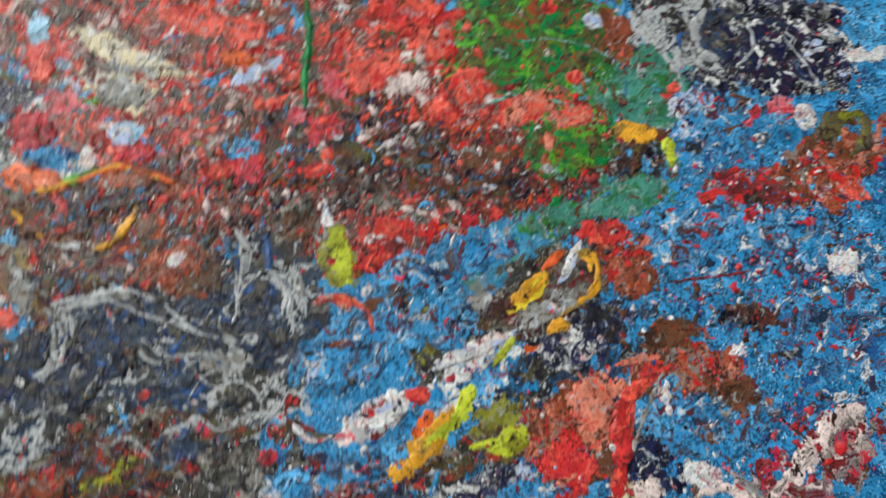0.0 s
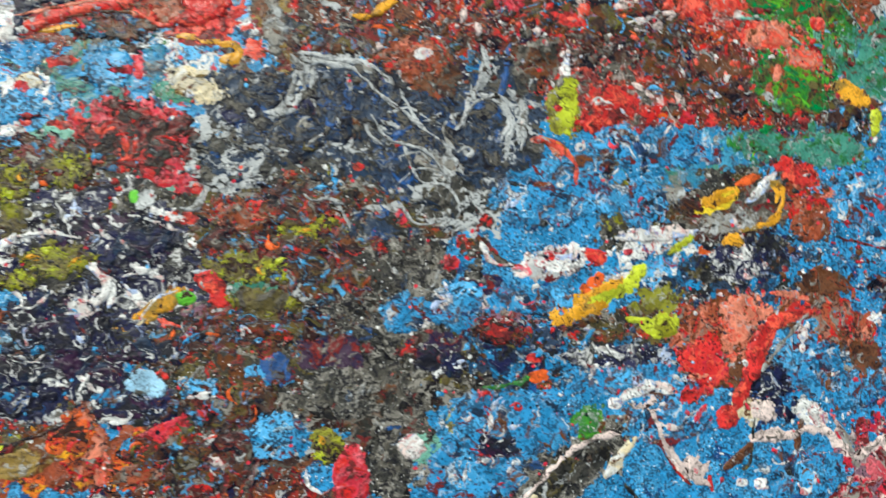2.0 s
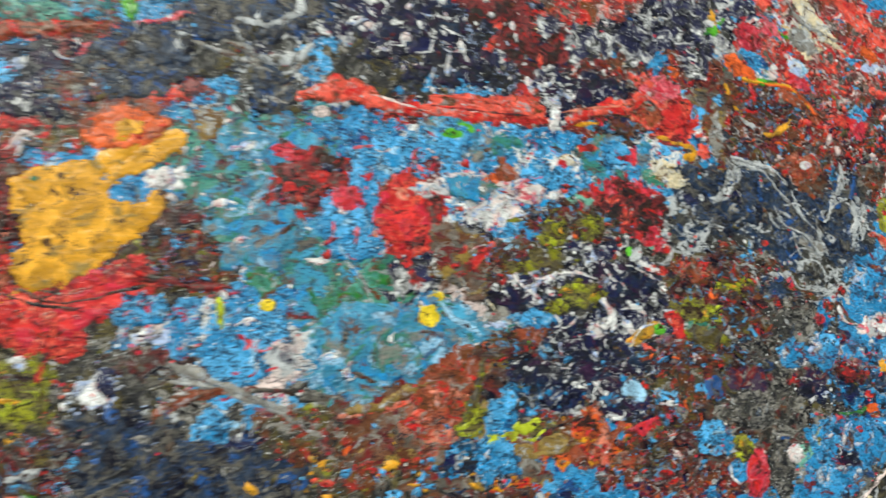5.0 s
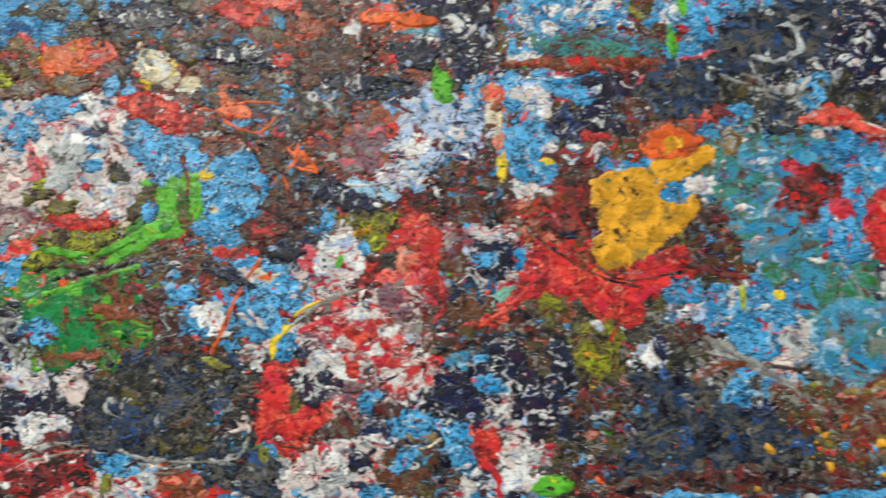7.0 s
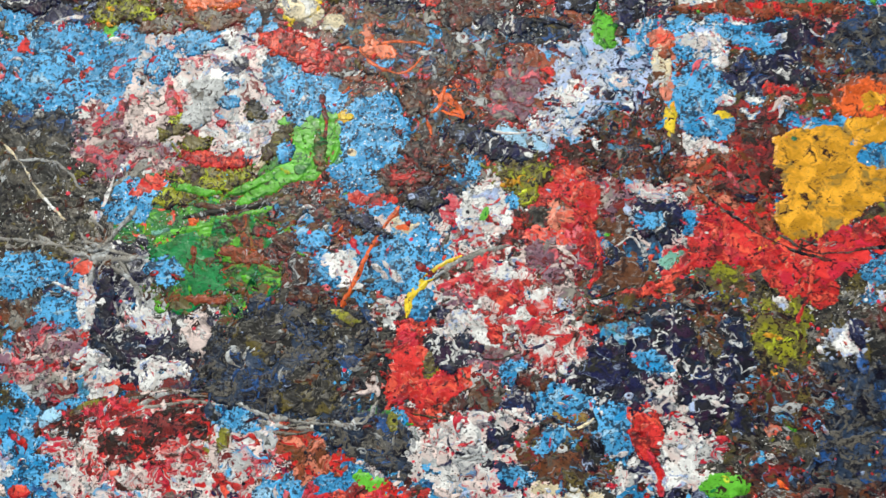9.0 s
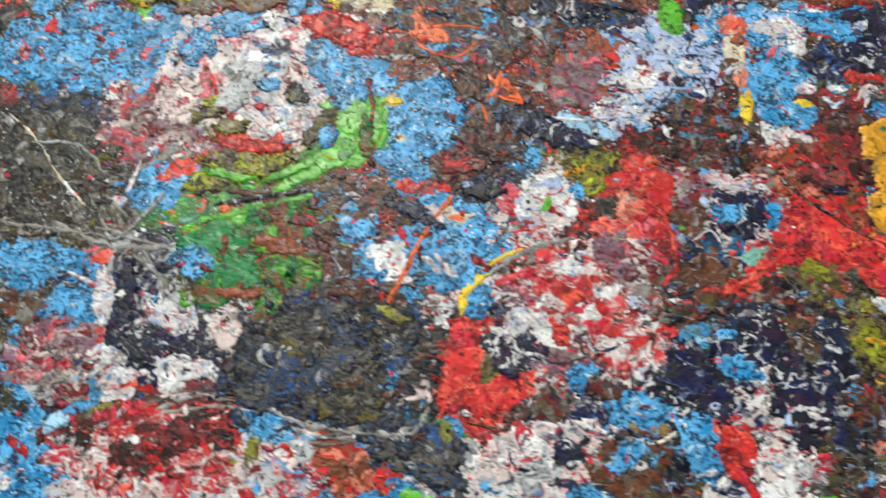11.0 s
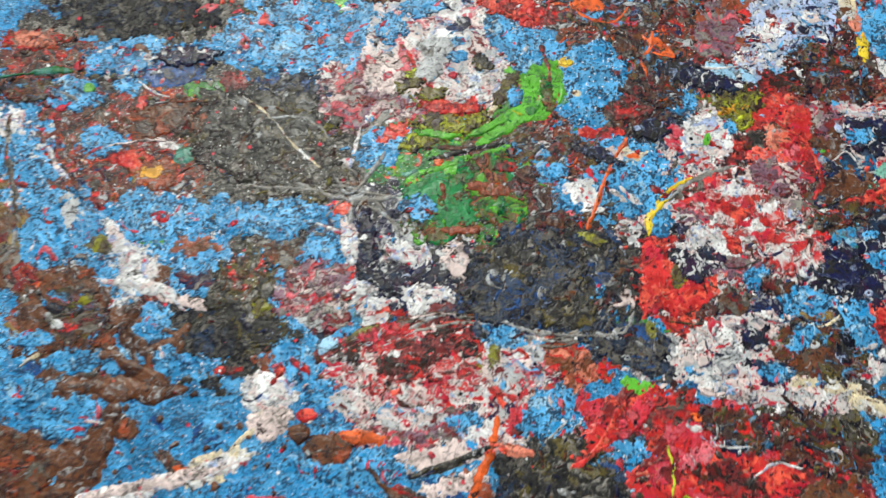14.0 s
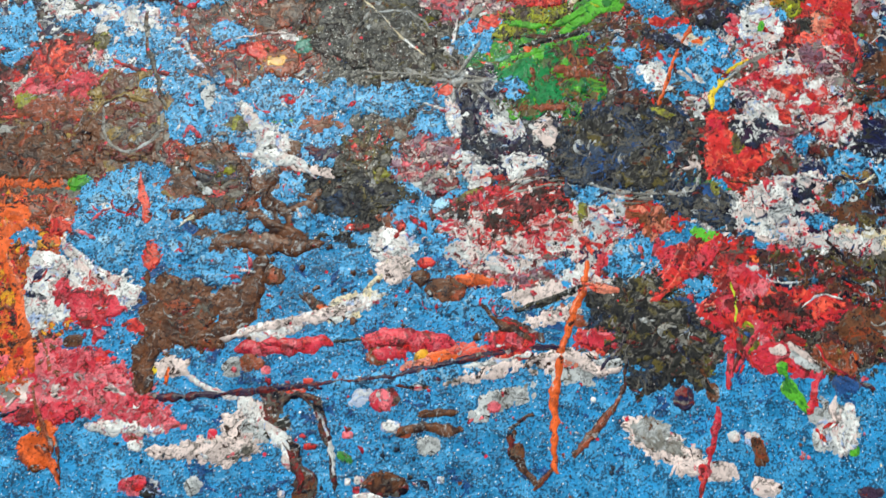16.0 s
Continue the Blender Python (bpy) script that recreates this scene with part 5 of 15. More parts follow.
patch(0.8376, 0.3455, 0.0186, 0.0152, 1.49, "salmon", 396, 0.8)
drip("salmon", 0.0062, 397, 0.8685, 0.3974, 0.8918, 0.3957, 0.9147, 0.3869)
drip("red", 0.0181, 398, 0.9142, 0.3822, 0.8818, 0.3750, 0.8593, 0.3578, 0.8498, 0.3397)
drip("red", 0.0113, 399, 0.8563, 0.3533, 0.8459, 0.3260, 0.8365, 0.3082, 0.8238, 0.2979)
blob(0.8215, 0.2949, 0.0095, 0.0092, -0.10, "red", 400)
patch(0.7931, 0.3261, 0.0156, 0.0149, 1.48, "red", 401, 0.5)
patch(0.8074, 0.3457, 0.0251, 0.0055, 0.08, "crimson", 402)
patch(0.8264, 0.3347, 0.0304, 0.0120, -0.09, "brown", 403, 0.8)
drip("blue", 0.0134, 404, 0.8625, 0.3387, 0.8799, 0.3561, 0.9131, 0.3726)
patch(0.9025, 0.3471, 0.0095, 0.0066, -0.08, "red", 405)
patch(0.9225, 0.3359, 0.0117, 0.0048, -0.08, "rust", 406)
drip("tblue", 0.0053, 407, 0.9164, 0.3532, 0.9378, 0.3539, 0.9552, 0.3646)
patch(0.8653, 0.3149, 0.0233, 0.0227, 1.48, "navy", 408, 0.9)
patch(0.8431, 0.2983, 0.0132, 0.0120, -0.10, "cream", 409, 0.7)
patch(0.8597, 0.3107, 0.0103, 0.0047, -0.09, "white", 410, 0.9)
drip("blush", 0.0091, 411, 0.8408, 0.2753, 0.8663, 0.2750, 0.8925, 0.2770, 0.9093, 0.2872, 0.9232, 0.2692, 0.9380, 0.2582)
drip("brown", 0.0080, 412, 0.8156, 0.2504, 0.8344, 0.2621, 0.8453, 0.2702)
drip("brown", 0.0062, 413, 0.8856, 0.2613, 0.8937, 0.2887)
patch(0.9070, 0.2897, 0.0095, 0.0066, -0.10, "white", 414)
blob(0.7885, 0.2520, 0.0098, 0.0072, -0.11, "white", 415, 0.4)
drip("blush", 0.0039, 416, 0.7623, 0.2857, 0.7697, 0.2600, 0.7829, 0.2449)
patch(0.7492, 0.3006, 0.0191, 0.0118, 0.23, "blush", 417, 0.9)
drip("cream", 0.0075, 418, 0.7069, 0.2535, 0.7276, 0.2736, 0.7382, 0.2859)
patch(0.6966, 0.2969, 0.0152, 0.0111, 0.80, "green", 419, 0.7)
patch(0.6800, 0.2654, 0.0270, 0.0100, 0.57, "coal", 420)
drip("silver", 0.0063, 421, 0.6323, 0.2403, 0.6513, 0.2511, 0.6796, 0.2610, 0.7081, 0.2667)
drip("black", 0.0047, 422, 0.7252, 0.2470, 0.7402, 0.2274, 0.7468, 0.2212)
blob(0.8320, 0.2384, 0.0050, 0.0032, -0.11, "white", 423)
blob(0.8510, 0.2354, 0.0071, 0.0046, -0.11, "white", 424)
blob(0.8814, 0.2319, 0.0046, 0.0032, -0.11, "white", 425)
blob(0.9160, 0.2275, 0.0056, 0.0053, 1.46, "white", 426)
blob(0.6427, 0.3147, 0.0068, 0.0052, -0.10, "white", 427)
patch(0.6584, 0.3118, 0.0064, 0.0053, -0.10, "silver", 428)
blob(0.7205, 0.3124, 0.0057, 0.0045, -0.10, "white", 429)
patch(0.7659, 0.3240, 0.0068, 0.0055, -0.09, "white", 430)
patch(0.7526, 0.3389, 0.0192, 0.0083, 0.41, "lav", 431, 0.9)
drip("red", 0.0049, 432, 0.8029, 0.2472, 0.8040, 0.2334)
blob(0.8111, 0.2189, 0.0054, 0.0040, 1.45, "crimson", 433)
blob(0.6560, 0.3386, 0.0100, 0.0053, 0.08, "orange", 434)
drip("green", 0.0036, 435, 0.6081, 0.3320, 0.6351, 0.3338, 0.6492, 0.3392)
blob(0.6526, 0.3535, 0.0073, 0.0044, -0.09, "red", 436)
drip("blush", 0.0107, 437, 0.9425, 0.2505, 0.9708, 0.2619, 0.9988, 0.2759)
patch(0.9936, 0.2692, 0.0211, 0.0080, 0.53, "blush", 438)
blob(0.9678, 0.2598, 0.0049, 0.0038, -0.10, "crimson", 439)
patch(0.9628, 0.2388, 0.0114, 0.0097, 1.46, "rose", 440)
patch(0.9750, 0.3704, 0.0109, 0.0068, -0.07, "white", 441)
drip("maroon", 0.0026, 442, 0.9115, 0.3083, 0.9435, 0.3077, 0.9652, 0.3081)
patch(0.9720, 0.3682, 0.0087, 0.0058, -0.08, "white", 443)
drip("ash", 0.0028, 444, 0.7017, 0.4982, 0.7096, 0.4794, 0.6970, 0.4708)
blob(0.5008, 0.2727, 0.0232, 0.0133, 1.46, "crimson", 445, 0.25)
patch(0.4895, 0.2907, 0.0208, 0.0058, -0.11, "silver", 446, 0.9)
patch(0.4803, 0.2750, 0.0140, 0.0124, -0.11, "blue", 447)
patch(0.4412, 0.3001, 0.0204, 0.0105, 1.46, "blue", 448, 0.7)
patch(0.4655, 0.3016, 0.0164, 0.0099, -0.11, "blue", 449, 0.8)
patch(0.4819, 0.3019, 0.0107, 0.0075, -0.11, "moss", 450)
patch(0.3188, 0.3213, 0.0276, 0.0225, 1.47, "rust", 451, 0.5)
patch(0.3218, 0.3051, 0.0239, 0.0074, 1.74, "salmon", 452, 0.6)
patch(0.3299, 0.3201, 0.0113, 0.0071, -0.11, "blue", 453)
patch(0.3556, 0.3053, 0.0191, 0.0080, -0.11, "blue", 454)
drip("crimson", 0.0068, 455, 0.3442, 0.3026, 0.3522, 0.3137, 0.3620, 0.3187)
patch(0.3791, 0.3149, 0.0155, 0.0064, -0.11, "mint", 456, 0.9)
drip("red", 0.0031, 457, 0.3942, 0.3072, 0.4141, 0.3132)
patch(0.4059, 0.3080, 0.0156, 0.0049, 0.17, "silver", 458)
blob(0.3866, 0.2737, 0.0039, 0.0036, -0.12, "white", 459)
patch(0.3509, 0.2859, 0.0188, 0.0072, 0.07, "rust", 460)
patch(0.4008, 0.2842, 0.0315, 0.0201, -0.11, "umber", 461, 0.8)
patch(0.5204, 0.3169, 0.0255, 0.0252, -0.10, "ash", 462, 0.7)
patch(0.5569, 0.2897, 0.0112, 0.0110, -0.11, "mint", 463, 0.9)
patch(0.6189, 0.2982, 0.0270, 0.0095, -0.10, "blush", 464, 0.9)
patch(0.5839, 0.3040, 0.0110, 0.0088, 0.96, "moss", 465)
patch(0.5754, 0.3675, 0.0220, 0.0130, -0.08, "plum", 466, 0.8)
patch(0.6179, 0.2853, 0.0147, 0.0116, 1.46, "navy", 467, 0.9)
patch(0.1828, 0.6351, 0.0234, 0.0069, 0.08, "sky", 468)
patch(0.1675, 0.6361, 0.0076, 0.0060, 0.08, "cream", 469)
drip("coral", 0.0114, 470, 0.1603, 0.6183, 0.1908, 0.6218, 0.2261, 0.6261, 0.2585, 0.6232)
drip("red", 0.0100, 471, 0.1833, 0.6135, 0.2145, 0.6112, 0.2587, 0.6151)
drip("red", 0.0055, 472, 0.1988, 0.6124, 0.2126, 0.6067)
patch(0.2299, 0.6389, 0.0161, 0.0071, -0.11, "red", 473)
drip("white", 0.0081, 474, 0.2379, 0.6417, 0.2337, 0.6503, 0.2420, 0.6376)
drip("white", 0.0143, 475, 0.2792, 0.6314, 0.2689, 0.6194, 0.2662, 0.6058)
drip("white", 0.0050, 476, 0.2605, 0.6323, 0.2587, 0.6142, 0.2754, 0.6019)
drip("rose", 0.0067, 477, 0.2793, 0.6237, 0.3088, 0.6291, 0.3392, 0.6359)
patch(0.2917, 0.6415, 0.0111, 0.0100, 0.08, "coral", 478, 0.8)
patch(0.3480, 0.6389, 0.0185, 0.0081, 0.43, "salmon", 479)
drip("amber", 0.0033, 480, 0.2752, 0.6131, 0.2920, 0.6129, 0.3132, 0.6170)
drip("ochre", 0.0026, 481, 0.3154, 0.6135, 0.3169, 0.5953, 0.3144, 0.5770)
patch(0.3841, 0.6606, 0.0232, 0.0142, 0.08, "rose", 482)
patch(0.3659, 0.6685, 0.0180, 0.0076, -0.10, "coral", 483)
patch(0.4025, 0.6335, 0.0276, 0.0193, -0.29, "red", 484, 0.9)
patch(0.3979, 0.6594, 0.0093, 0.0076, 0.08, "salmon", 485)
blob(0.3979, 0.6403, 0.0047, 0.0046, 1.65, "navy", 486)
patch(0.3393, 0.6197, 0.0178, 0.0092, 0.07, "navy", 487, 0.8)
patch(0.3887, 0.6112, 0.0083, 0.0028, 0.06, "amber", 488)
drip("amber", 0.0056, 489, 0.4117, 0.6055, 0.4258, 0.6040, 0.4234, 0.5943, 0.4117, 0.5937)
patch(0.4376, 0.6047, 0.0096, 0.0067, 0.06, "coral", 490)
drip("yellow", 0.0045, 491, 0.4745, 0.6755, 0.4793, 0.6636, 0.4866, 0.6518)
patch(0.4621, 0.6622, 0.0095, 0.0080, -0.28, "sky", 492)
patch(0.3750, 0.6362, 0.0183, 0.0122, 0.07, "ash", 493)
drip("coral", 0.0045, 494, 0.3614, 0.6587, 0.3933, 0.6375, 0.4118, 0.6293)
patch(0.1723, 0.5934, 0.0099, 0.0068, 0.06, "leaf", 495)
patch(0.1856, 0.5942, 0.0069, 0.0060, 0.06, "brown", 496)
patch(0.2187, 0.5940, 0.0362, 0.0087, 0.06, "blue", 497, 0.8)
patch(0.2754, 0.5952, 0.0252, 0.0098, 0.06, "blue", 498, 0.8)
patch(0.3007, 0.5899, 0.0111, 0.0054, 0.06, "red", 499)
patch(0.3308, 0.5869, 0.0155, 0.0149, 1.62, "tblue", 500)
patch(0.3660, 0.5958, 0.0102, 0.0081, 1.63, "sky", 501)
patch(0.3527, 0.5881, 0.0092, 0.0053, 1.62, "crimson", 502)
patch(0.1884, 0.5578, 0.0232, 0.0111, 0.04, "blue", 503, 0.8)
drip("rust", 0.0086, 504, 0.2093, 0.5717, 0.2136, 0.5568, 0.2255, 0.5464)
patch(0.2554, 0.5564, 0.0106, 0.0079, 0.04, "blush", 505)
patch(0.2798, 0.5753, 0.0084, 0.0062, 0.05, "cream", 506)
patch(0.2737, 0.5705, 0.0058, 0.0053, 0.05, "crimson", 507)
patch(0.1898, 0.5772, 0.0116, 0.0051, -0.34, "white", 508)
patch(0.2396, 0.5383, 0.0366, 0.0070, 0.03, "white", 509, 0.8)
blob(0.2761, 0.5448, 0.0041, 0.0040, 0.04, "red", 510)
patch(0.2969, 0.5402, 0.0084, 0.0062, 0.03, "red", 511)
patch(0.2928, 0.5312, 0.0211, 0.0089, 0.03, "mint", 512, 0.9)
patch(0.2279, 0.5227, 0.0159, 0.0078, 0.03, "deep", 513)
patch(0.2125, 0.5116, 0.0196, 0.0051, -0.07, "moss", 514)
patch(0.1854, 0.5194, 0.0127, 0.0115, 1.60, "silver", 515, 0.8)
patch(0.3182, 0.5365, 0.0129, 0.0090, 0.03, "red", 516, 0.8)
patch(0.3397, 0.5417, 0.0265, 0.0223, 0.52, "crimson", 517, 0.9)
patch(0.3662, 0.5197, 0.0183, 0.0134, 1.60, "maroon", 518, 0.8)
patch(0.1939, 0.4774, 0.0155, 0.0067, 0.39, "red", 519)
drip("white", 0.0038, 520, 0.1863, 0.4815, 0.1977, 0.4795)
patch(0.2284, 0.4991, 0.0239, 0.0103, 0.02, "blue", 521, 0.8)
patch(0.2247, 0.4862, 0.0158, 0.0085, 0.01, "ice", 522, 0.8)
drip("red", 0.0033, 523, 0.1682, 0.4544, 0.1828, 0.4669, 0.1979, 0.4732)
drip("white", 0.0088, 524, 0.2429, 0.4606, 0.2471, 0.4435, 0.2533, 0.4306)
drip("white", 0.0056, 525, 0.2471, 0.4456, 0.2609, 0.4563, 0.2689, 0.4628)
patch(0.2393, 0.4393, 0.0135, 0.0059, -0.01, "white", 526, 0.8)
drip("white", 0.0055, 527, 0.2213, 0.4564, 0.2273, 0.4479, 0.2255, 0.4394)
patch(0.2535, 0.4157, 0.0201, 0.0110, -0.02, "blue", 528, 0.7)
patch(0.2617, 0.4049, 0.0162, 0.0051, -0.02, "rust", 529)
patch(0.2419, 0.4011, 0.0175, 0.0084, -0.03, "rust", 530, 0.7)
blob(0.2428, 0.3927, 0.0042, 0.0032, 1.54, "leaf", 531)
drip("white", 0.0042, 532, 0.3108, 0.4102, 0.3234, 0.4121, 0.3192, 0.4013)
drip("white", 0.0058, 533, 0.2920, 0.4128, 0.3046, 0.4038, 0.3192, 0.4013)
drip("white", 0.0033, 534, 0.2730, 0.4606, 0.2936, 0.4628)
drip("white", 0.0033, 535, 0.2998, 0.4606, 0.3104, 0.4562, 0.3113, 0.4474)
drip("white", 0.0038, 536, 0.3147, 0.4408, 0.3275, 0.4296, 0.3339, 0.4207, 0.3298, 0.4076)
drip("white", 0.0031, 537, 0.3532, 0.4674, 0.3620, 0.4516, 0.3664, 0.4426)
patch(0.3320, 0.3856, 0.0103, 0.0079, -0.03, "amber", 538, 0.8)
patch(0.3026, 0.3909, 0.0167, 0.0043, -0.03, "lav", 539, 0.9)
patch(0.2659, 0.3877, 0.0137, 0.0068, -0.03, "ice", 540, 0.9)
drip("ice", 0.0096, 541, 0.1652, 0.4277, 0.1765, 0.4193, 0.1842, 0.4068)
drip("tblue", 0.0126, 542, 0.1656, 0.4113, 0.1843, 0.4027, 0.2071, 0.3958)
drip("grey", 0.0038, 543, 0.1878, 0.4149, 0.1993, 0.4043, 0.2185, 0.4018)
patch(0.1870, 0.4481, 0.0152, 0.0125, -0.01, "cream", 544, 0.8)
patch(0.1724, 0.4358, 0.0075, 0.0041, -0.01, "coral", 545)
patch(0.2066, 0.4229, 0.0122, 0.0102, 1.18, "grey", 546)
patch(0.1963, 0.3694, 0.0237, 0.0156, 1.16, "rust", 547, 0.4)
drip("ochre", 0.0068, 548, 0.1942, 0.3818, 0.1948, 0.3531, 0.1880, 0.3251)
drip("ochre", 0.0093, 549, 0.2189, 0.3809, 0.2041, 0.3568, 0.1972, 0.3286, 0.1941, 0.3005)
patch(0.1859, 0.3333, 0.0161, 0.0150, 1.51, "olive", 550)
patch(0.2162, 0.3234, 0.0189, 0.0164, 0.81, "blue", 551, 0.7)
patch(0.2128, 0.3032, 0.0192, 0.0065, -0.07, "blue", 552, 0.7)
patch(0.2631, 0.3080, 0.0173, 0.0093, 0.21, "moss", 553)
drip("lime", 0.0035, 554, 0.2317, 0.3142, 0.2471, 0.3215, 0.2549, 0.3231)
drip("lime", 0.0047, 555, 0.2357, 0.3078, 0.2512, 0.3088)
drip("ochre", 0.0078, 556, 0.2360, 0.2893, 0.2593, 0.2958, 0.2831, 0.3067, 0.2992, 0.3162)
patch(0.2952, 0.3058, 0.0210, 0.0190, 1.50, "rust", 557, 0.5)
drip("salmon", 0.0050, 558, 0.3135, 0.3302, 0.3179, 0.3043, 0.3210, 0.2828)
patch(0.2991, 0.3310, 0.0124, 0.0051, -0.06, "silver", 559)
patch(0.2786, 0.3448, 0.0245, 0.0169, -0.05, "navy", 560, 0.8)
patch(0.2309, 0.3597, 0.0235, 0.0083, -0.04, "blue", 561, 0.7)
drip("maroon", 0.0019, 562, 0.1889, 0.3657, 0.2230, 0.3683, 0.2662, 0.3708)
patch(0.2424, 0.3675, 0.0079, 0.0050, -0.04, "moss", 563)
drip("cream", 0.0049, 564, -0.6468, 0.5499, -0.6318, 0.5499, -0.6098, 0.5398)
patch(-0.6333, 0.5581, 0.0187, 0.0105, -0.58, "cream", 565, 0.6)
patch(-0.6405, 0.5427, 0.0098, 0.0088, 0.18, "red", 566)
patch(-0.5995, 0.5388, 0.0100, 0.0090, 1.75, "cream", 567)
patch(-0.6341, 0.5077, 0.0295, 0.0120, 0.17, "red", 568, 0.6)
patch(-0.6027, 0.4992, 0.0249, 0.0109, 0.17, "maroon", 569, 0.7)
patch(-0.6364, 0.4798, 0.0161, 0.0146, 1.73, "sky", 570, 0.7)
patch(-0.6086, 0.4762, 0.0147, 0.0119, 0.16, "sky", 571, 0.7)
patch(-0.6696, 0.5263, 0.0141, 0.0077, 1.75, "sky", 572)
patch(-0.6724, 0.6075, 0.0247, 0.0112, 0.20, "sky", 573, 0.8)
patch(-0.6537, 0.6153, 0.0057, 0.0050, 1.77, "yellow", 574)
blob(-0.5404, 0.4458, 0.0333, 0.0263, 1.72, "sky", 575, 0.28)
patch(-0.5481, 0.4014, 0.0249, 0.0137, 0.14, "sky", 576, 0.7)
patch(-0.5815, 0.4641, 0.0119, 0.0108, 0.16, "sky", 577)
patch(-0.5758, 0.4459, 0.0118, 0.0079, 1.72, "ochre", 578)
patch(-0.5939, 0.4216, 0.0297, 0.0126, 0.72, "leaf", 579, 0.8)
patch(-0.5803, 0.4290, 0.0180, 0.0079, 1.72, "leaf", 580)
patch(-0.5829, 0.4152, 0.0106, 0.0088, 1.71, "rust", 581)
patch(-0.6145, 0.4000, 0.0240, 0.0105, 0.53, "green", 582)
patch(-0.6418, 0.4172, 0.0190, 0.0177, 0.15, "blush", 583, 0.8)
patch(-0.6436, 0.4011, 0.0073, 0.0066, 1.71, "red", 584)
patch(-0.6096, 0.4542, 0.0117, 0.0053, 0.16, "lime", 585)
patch(-0.5964, 0.3947, 0.0145, 0.0063, 0.14, "leaf", 586)
patch(-0.5565, 0.5266, 0.0205, 0.0089, -0.02, "orange", 587, 0.8)
patch(-0.5338, 0.5305, 0.0145, 0.0078, 0.17, "orange", 588, 0.7)
patch(-0.5378, 0.5072, 0.0207, 0.0077, -0.21, "m_fire", 589, 0.8)
patch(-0.4949, 0.4833, 0.0220, 0.0114, 1.54, "orange", 590, 0.95)
patch(-0.4932, 0.4557, 0.0164, 0.0082, 1.72, "orange", 591, 0.95)
patch(-0.5309, 0.6269, 0.0372, 0.0139, -0.19, "coral", 592, 0.9)
patch(-0.5223, 0.5728, 0.0137, 0.0091, 0.18, "coral", 593)
patch(-0.5148, 0.6271, 0.0117, 0.0064, 1.77, "red", 594)
patch(-0.5720, 0.6188, 0.0208, 0.0092, 0.20, "rust", 595)
patch(-0.4994, 0.5975, 0.0231, 0.0128, 1.76, "ash", 596, 0.7)
drip("white", 0.0131, 597, -0.4608, 0.6227, -0.4606, 0.6108, -0.4505, 0.6055)
patch(-0.4595, 0.5843, 0.0076, 0.0058, 0.18, "white", 598)
drip("black", 0.0048, 599, -0.4708, 0.5688, -0.4360, 0.5738, -0.3946, 0.5753)
patch(-0.4290, 0.5633, 0.0385, 0.0139, 0.17, "slate", 600, 0.6)
patch(-0.4089, 0.6388, 0.0281, 0.0108, 0.10, "orange", 601, 0.7)
patch(-0.4344, 0.6399, 0.0167, 0.0119, 0.19, "coral", 602, 0.8)
patch(-0.3880, 0.6307, 0.0227, 0.0048, 0.19, "tblue", 603)
drip("leaf", 0.0068, 604, -0.3751, 0.6028, -0.3663, 0.5744, -0.3585, 0.5579)
patch(-0.3663, 0.5744, 0.0129, 0.0079, 1.75, "leaf", 605)
patch(-0.3942, 0.5933, 0.0141, 0.0112, 1.75, "rust", 606, 0.7)
patch(-0.3438, 0.6454, 0.0245, 0.0114, 1.20, "lav", 607, 0.8)
patch(-0.3058, 0.5730, 0.0154, 0.0081, 1.74, "salmon", 608)
drip("salmon", 0.0116, 609, -0.3165, 0.5892, -0.3101, 0.5602, -0.3044, 0.5373)
patch(-0.3070, 0.5728, 0.0139, 0.0047, 0.17, "orange", 610)
patch(-0.2967, 0.5061, 0.0104, 0.0046, 1.73, "yellow", 611)
patch(-0.3732, 0.5201, 0.0335, 0.0229, 0.16, "lav", 612, 0.7)
patch(-0.3802, 0.4901, 0.0331, 0.0091, 0.16, "white", 613, 0.8)
patch(-0.3401, 0.5255, 0.0169, 0.0150, 0.16, "slate", 614, 0.9)
patch(-0.4180, 0.5244, 0.0228, 0.0163, 1.74, "rust", 615, 0.8)
patch(-0.4323, 0.5105, 0.0169, 0.0162, 1.73, "red", 616, 0.9)
patch(-0.4198, 0.4612, 0.0215, 0.0078, -0.21, "ice", 617, 0.8)
patch(-0.4508, 0.4538, 0.0211, 0.0121, 0.15, "navy", 618, 0.8)
patch(-0.4630, 0.4298, 0.0146, 0.0087, 0.14, "sky", 619, 0.6)
patch(-0.4155, 0.4311, 0.0235, 0.0143, -0.04, "moss", 620, 0.6)
patch(-0.3872, 0.4212, 0.0217, 0.0218, -0.40, "red", 621, 0.8)
patch(-0.3689, 0.4070, 0.0328, 0.0218, 2.24, "coral", 622, 0.7)
patch(-0.3599, 0.3805, 0.0272, 0.0086, 2.32, "rose", 623)
patch(-0.3442, 0.4271, 0.0276, 0.0111, 0.14, "maroon", 624, 0.8)
blob(-0.4388, 0.3910, 0.0075, 0.0042, 1.70, "leaf", 625)
patch(-0.4372, 0.3978, 0.0216, 0.0188, 1.71, "white", 626, 0.7)
blob(-0.4388, 0.3910, 0.0075, 0.0042, 1.70, "leaf", 627)
patch(-0.4679, 0.3936, 0.0107, 0.0103, 1.71, "rose", 628, 0.8)
patch(-0.2836, 0.5829, 0.0295, 0.0155, 0.17, "sky", 629, 0.7)
patch(-0.2727, 0.5909, 0.0199, 0.0085, -0.01, "lav", 630)
patch(-0.2803, 0.5294, 0.0234, 0.0209, 1.73, "sky", 631, 0.8)
patch(-0.2673, 0.5434, 0.0152, 0.0095, 0.16, "white", 632, 0.9)
